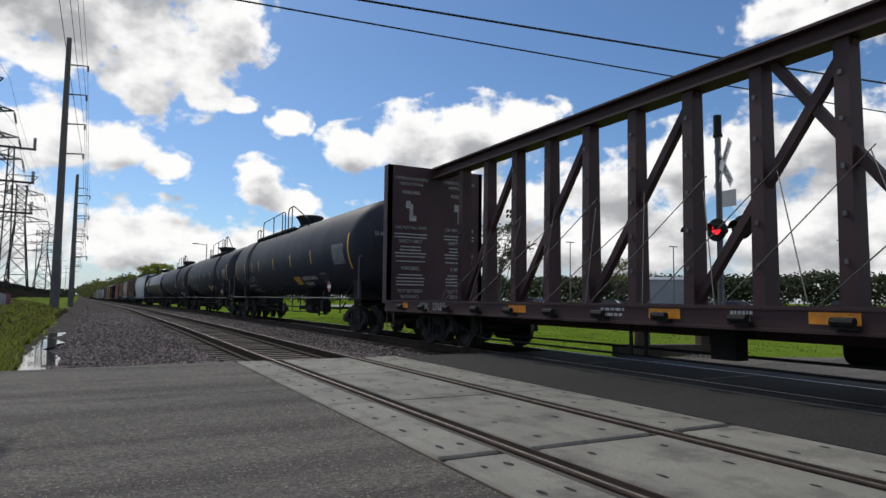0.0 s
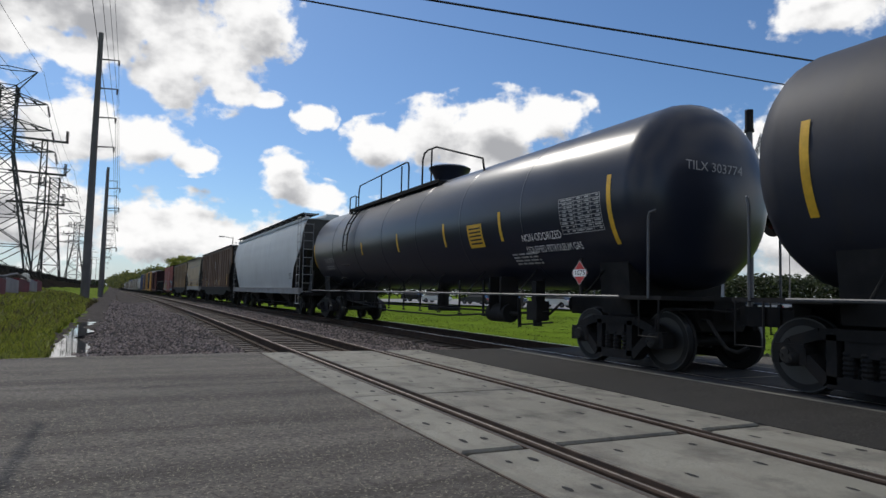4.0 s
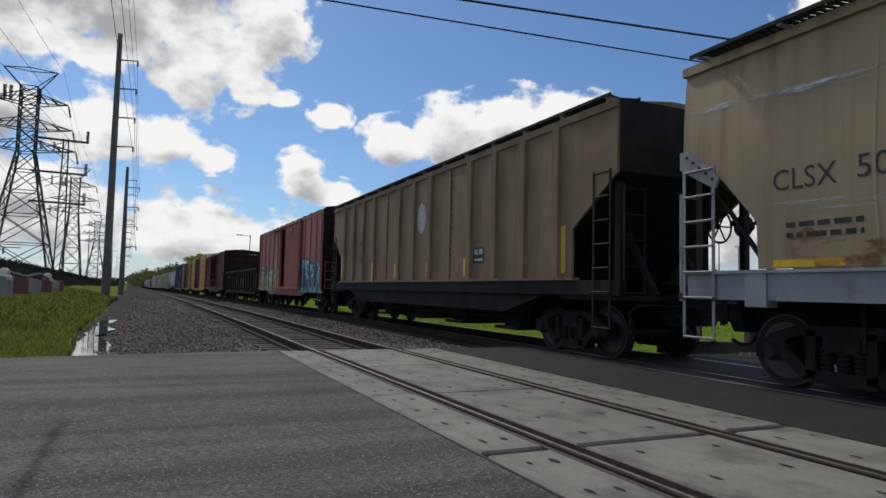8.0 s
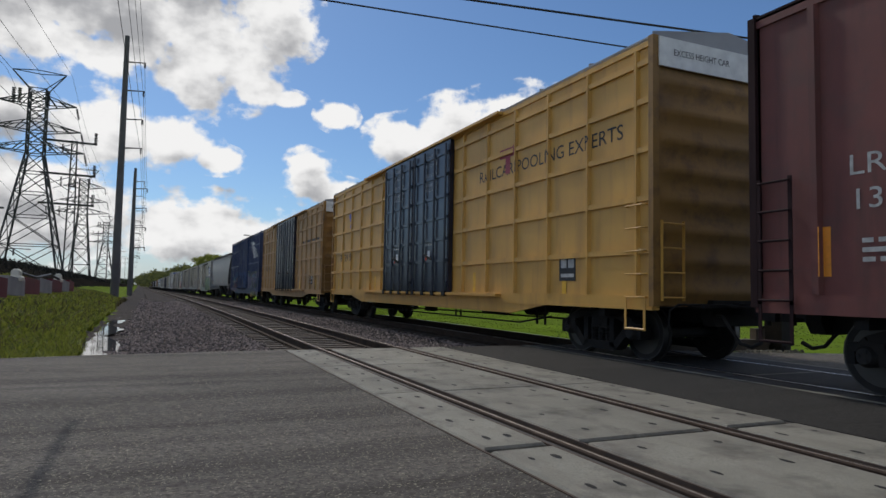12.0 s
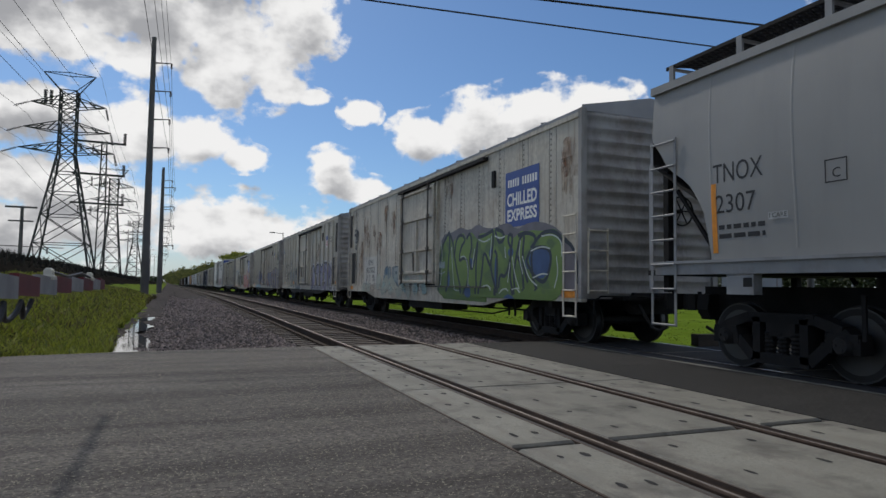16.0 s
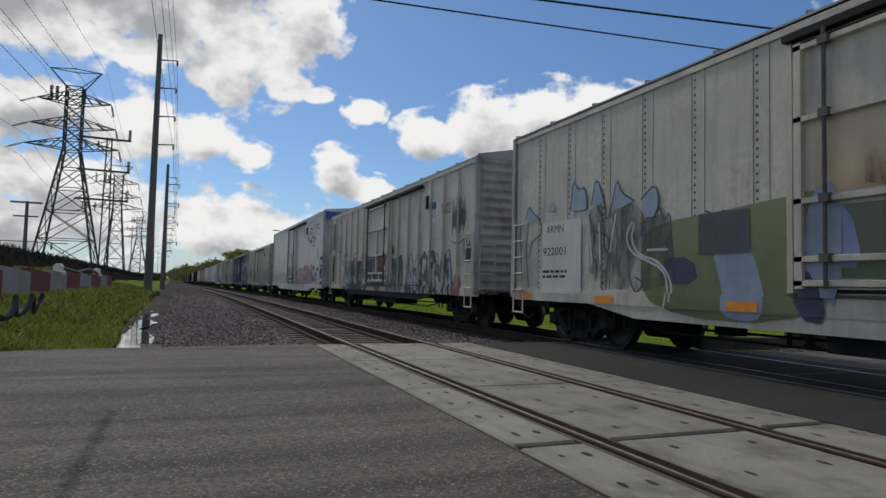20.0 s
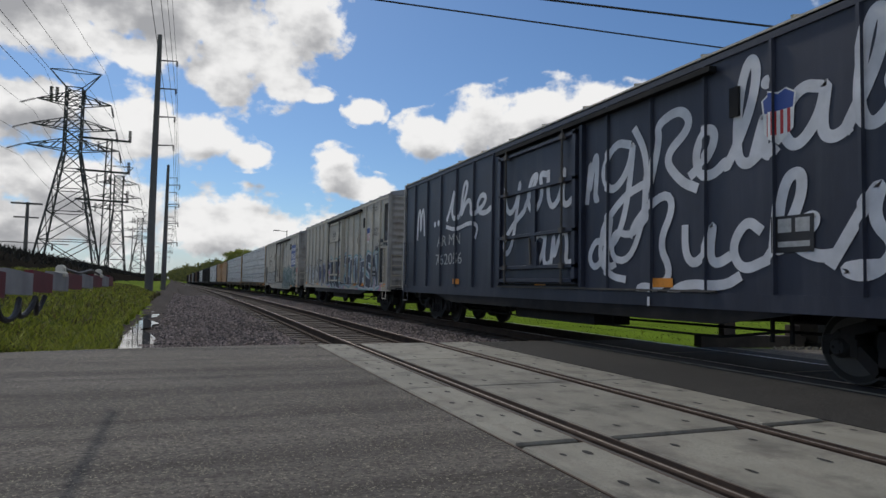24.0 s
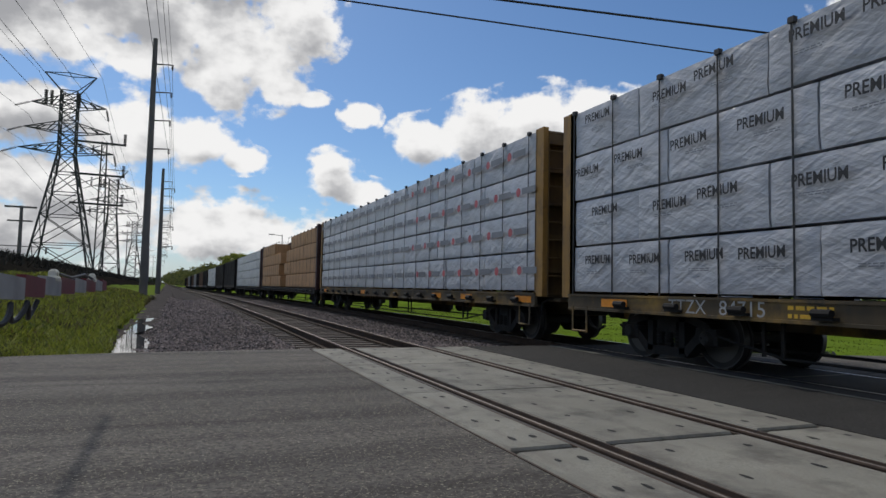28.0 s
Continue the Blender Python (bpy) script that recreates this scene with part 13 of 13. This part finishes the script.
    data_box(fl, -6.8, 1.6, 0.5, 0.42)
    for a, b, c, d, s in ((-8.6, -7.9, 2.5, 3.0, 75), (-7.4, -6.9, 2.3, 2.7, 76), (-8.0, -7.5, 2.6, 2.9, 77)):
        tag_line(fl, a, b, c, d, black, s, 0.03, 8)
    fl.text("SMI\nWE", -8.3, 2.78, 0.22, black, 0.6, 0.02, 0.3)
    dfl = Flank(ob, -1.625)
    tag_line(dfl, 0.0, 0.8, 3.3, 3.7, black, 78, 0.025, 8)
    for y in (-8.2, -3.9, -5.2, 4.6, 8.2):
        fl.marker(y, 1.06, 0.45, 0.12, M_ORANGE)
    couple(ob, 470.4, 487.9)

    # Tenth: flush, sign and teal letters, ladders and brake wheel on the end.
    ob, fl, half = smooth_car("dirty rust-stained white refrigerator car with teal graffiti", M_CREAM_RUSTY, 490.5, 508.2)
    chilled(fl, -6.5, 2.96, 1.76, 1.5)
    graffiti(fl, -7.9, -2.05, 0.78, 2.2, 5, 0.26, fade((0.025, 0.07, 0.07), (0.03, 0.1, 0.1), 0.8, 2.1, (0.02, 0.045, 0.05)), spray(0.36, 0.42, 0.4), spray(0.06, 0.11, 0.11), None, None, 79, soft=1, words="HAHILS", cuts=2, label="dark teal graffiti letters with pale edges")
    graffiti(fl, 1.6, 7.6, 0.95, 2.0, 5, 0.24, spray(0.42, 0.42, 0.4), black, None, None, None, 80)
    marks(fl, 5.4, 3.2, "AR MN", "933989", M_INK, 0.2, 0.3, 1.0, 1.0, False)
    for a, b, c, d, m, s in ((-8.3, -7.7, 1.75, 2.2, spray(0.5, 0.1, 0.09), 81), (-8.75, -8.45, 1.75, 2.3, spray(0.45, 0.05, 0.05), 82), (-8.3, -7.6, 3.0, 3.65, black, 83)):
        tag_line(fl, a, b, c, d, m, s, 0.03, 9)
    rust(fl, ((-7.6, 4.0, 0.4), (-3.0, 4.0, 0.3), (-8.3, 2.6, 0.4), (3.0, 3.3, 0.4), (6.0, 2.7, 0.4)), 14)
    data_box(fl, -7.6, 1.28, 0.68, 0.66)
    bay(ob, M_CREAM_RUSTY, half, 1, False, True)
    part("lettering", text_mesh("ARMN 933989", 0.12, M_INK, 0.9), parent=ob, at=front_end(0.75, -half - 0.07, 4.35), label="dark stencilled mark")
    part("end_machinery", Shape().box(0.1, 1.1, -half - 0.3, -half - 0.06, 1.9, 2.5).box(-0.9, -0.2, -half - 0.22, -half - 0.06, 1.8, 2.4), M_END_GREY, ob, "grey boxes on the end")
    for y in (-6.2, -8.3):
        fl.marker(y, 0.85, 0.6, 0.18, M_ORANGE)
    couple(ob, 490.5, 508.2)


reefers()


def lumber_flats():
    for front, rear, words, ink, seed in ((509.9, 533.0, "PREMIUM", M_INK, 1), (534.3, 556.8, None, M_REDPRINT, 2)):
        half = (rear - front) / 2
        ob, fl = centerbeam("yellow centerbeam flatcar loaded with white-wrapped lumber", half, M_BEAM_YELLOW, M_SILL_WORN, M_BEAM_YELLOW, face=M_BULK_YELLOW, low=0.12)
        lumber(ob, half, M_WRAP, 9, 4, words=words, ink=ink, seed=seed, short={(4, 0): 0.5} if words else None)
        if words:
            fl.text("TTZX", half - 3.1, 0.92, 0.2, M_WORN_WHITE, 0.75)
            fl.text("84715", half - 4.1, 0.92, 0.2, M_WORN_WHITE, 0.75)
            fl.bars(half - 5.1, 0.92, 0.6, 0.2, 2, M_YELLOW, 3)
        else:
            pf = Flank(ob, -1.49)
            for t in range(4):
                for i in range(20):
                    y, z = -half + 0.7 + i * 1.1 + (0.4 if t % 2 else 0), 1.55 + 0.86 * t
                    ring = [(y + 0.1 * math.cos(k * 0.5236), z + 0.1 * math.sin(k * 0.5236)) for k in range(12)]
                    pf.paint("printed_mark", [([ring], M_REDPRINT if i < 7 else M_PRINT), ([rect(y - 0.75, y - 0.16, z - 0.07, z + 0.07)], M_PRINT)], "faint printed mark")
        for y in (-half + 0.5, -half + 3.5, -half + 5.6, 2.5, half - 1.4):
            fl.marker(y, 0.93, 0.7, 0.14, M_ORANGE)
        couple(ob, front, rear)
    # Further back: bare boards on both ends of a car, wrapped lumber again, dark cars, and so on out of sight.
    ob, fl = centerbeam("dark centerbeam flatcar half loaded with bare tan lumber", 12.2, M_BULK_RED, M_BLACK, M_BULK_RED)
    lumber(ob, 12.2, M_BOARDS, 9, 4, seed=5, gaps=tuple((4, t) for t in range(4)) + ((5, 3), (3, 3)))
    couple(ob, 558.4, 582.8)
    ob, fl = centerbeam("yellow centerbeam flatcar loaded with pale wrapped lumber", 11.6, M_BEAM_YELLOW, M_BLACK, M_BULK_RED)
    lumber(ob, 11.6, M_WRAP, 9, 4, seed=6)
    couple(ob, 584.6, 607.8)


lumber_flats()


def tail():
    at = 609.6
    kinds = [("dark", 17), ("dark", 17), ("wrap", 23), ("dark", 17), ("brown", 17), ("dark", 17), ("grey", 17), ("brown", 17), ("dark", 17), ("grey", 17), ("brown", 17), ("dark", 17), ("dark", 17)]
    for k, l in kinds:
        half = l / 2
        if k == "wrap":
            ob, fl = centerbeam("far centerbeam flatcar with pale wrapped lumber", half, M_BEAM_YELLOW, M_BLACK, M_BULK_RED)
            lumber(ob, half, M_WRAP, 9, 4, seed=7)
        else:
            m = {"dark": M_GOND, "brown": M_BROWN_HOP, "grey": M_GREY_HOP}[k]
            posts = steps(-half + 0.6, half - 0.6, 12)
            ob = boxcar("boxcar", {"dark": "sooty dark boxcar far back in the train", "brown": "dull brown boxcar far back in the train", "grey": "pale grey boxcar far back in the train"}[k], half, 4.5, 4.75, m, posts)
        couple(ob, at, at + l)
        at += l + 1.5


tail()


def motions():
    times = [2 * i for i in range(15)]
    for ob, b in TRAIN:
        walk(ob, [(t, on_track(TRACK_FAR, b - SPEED * t)) for t in times])


motions()
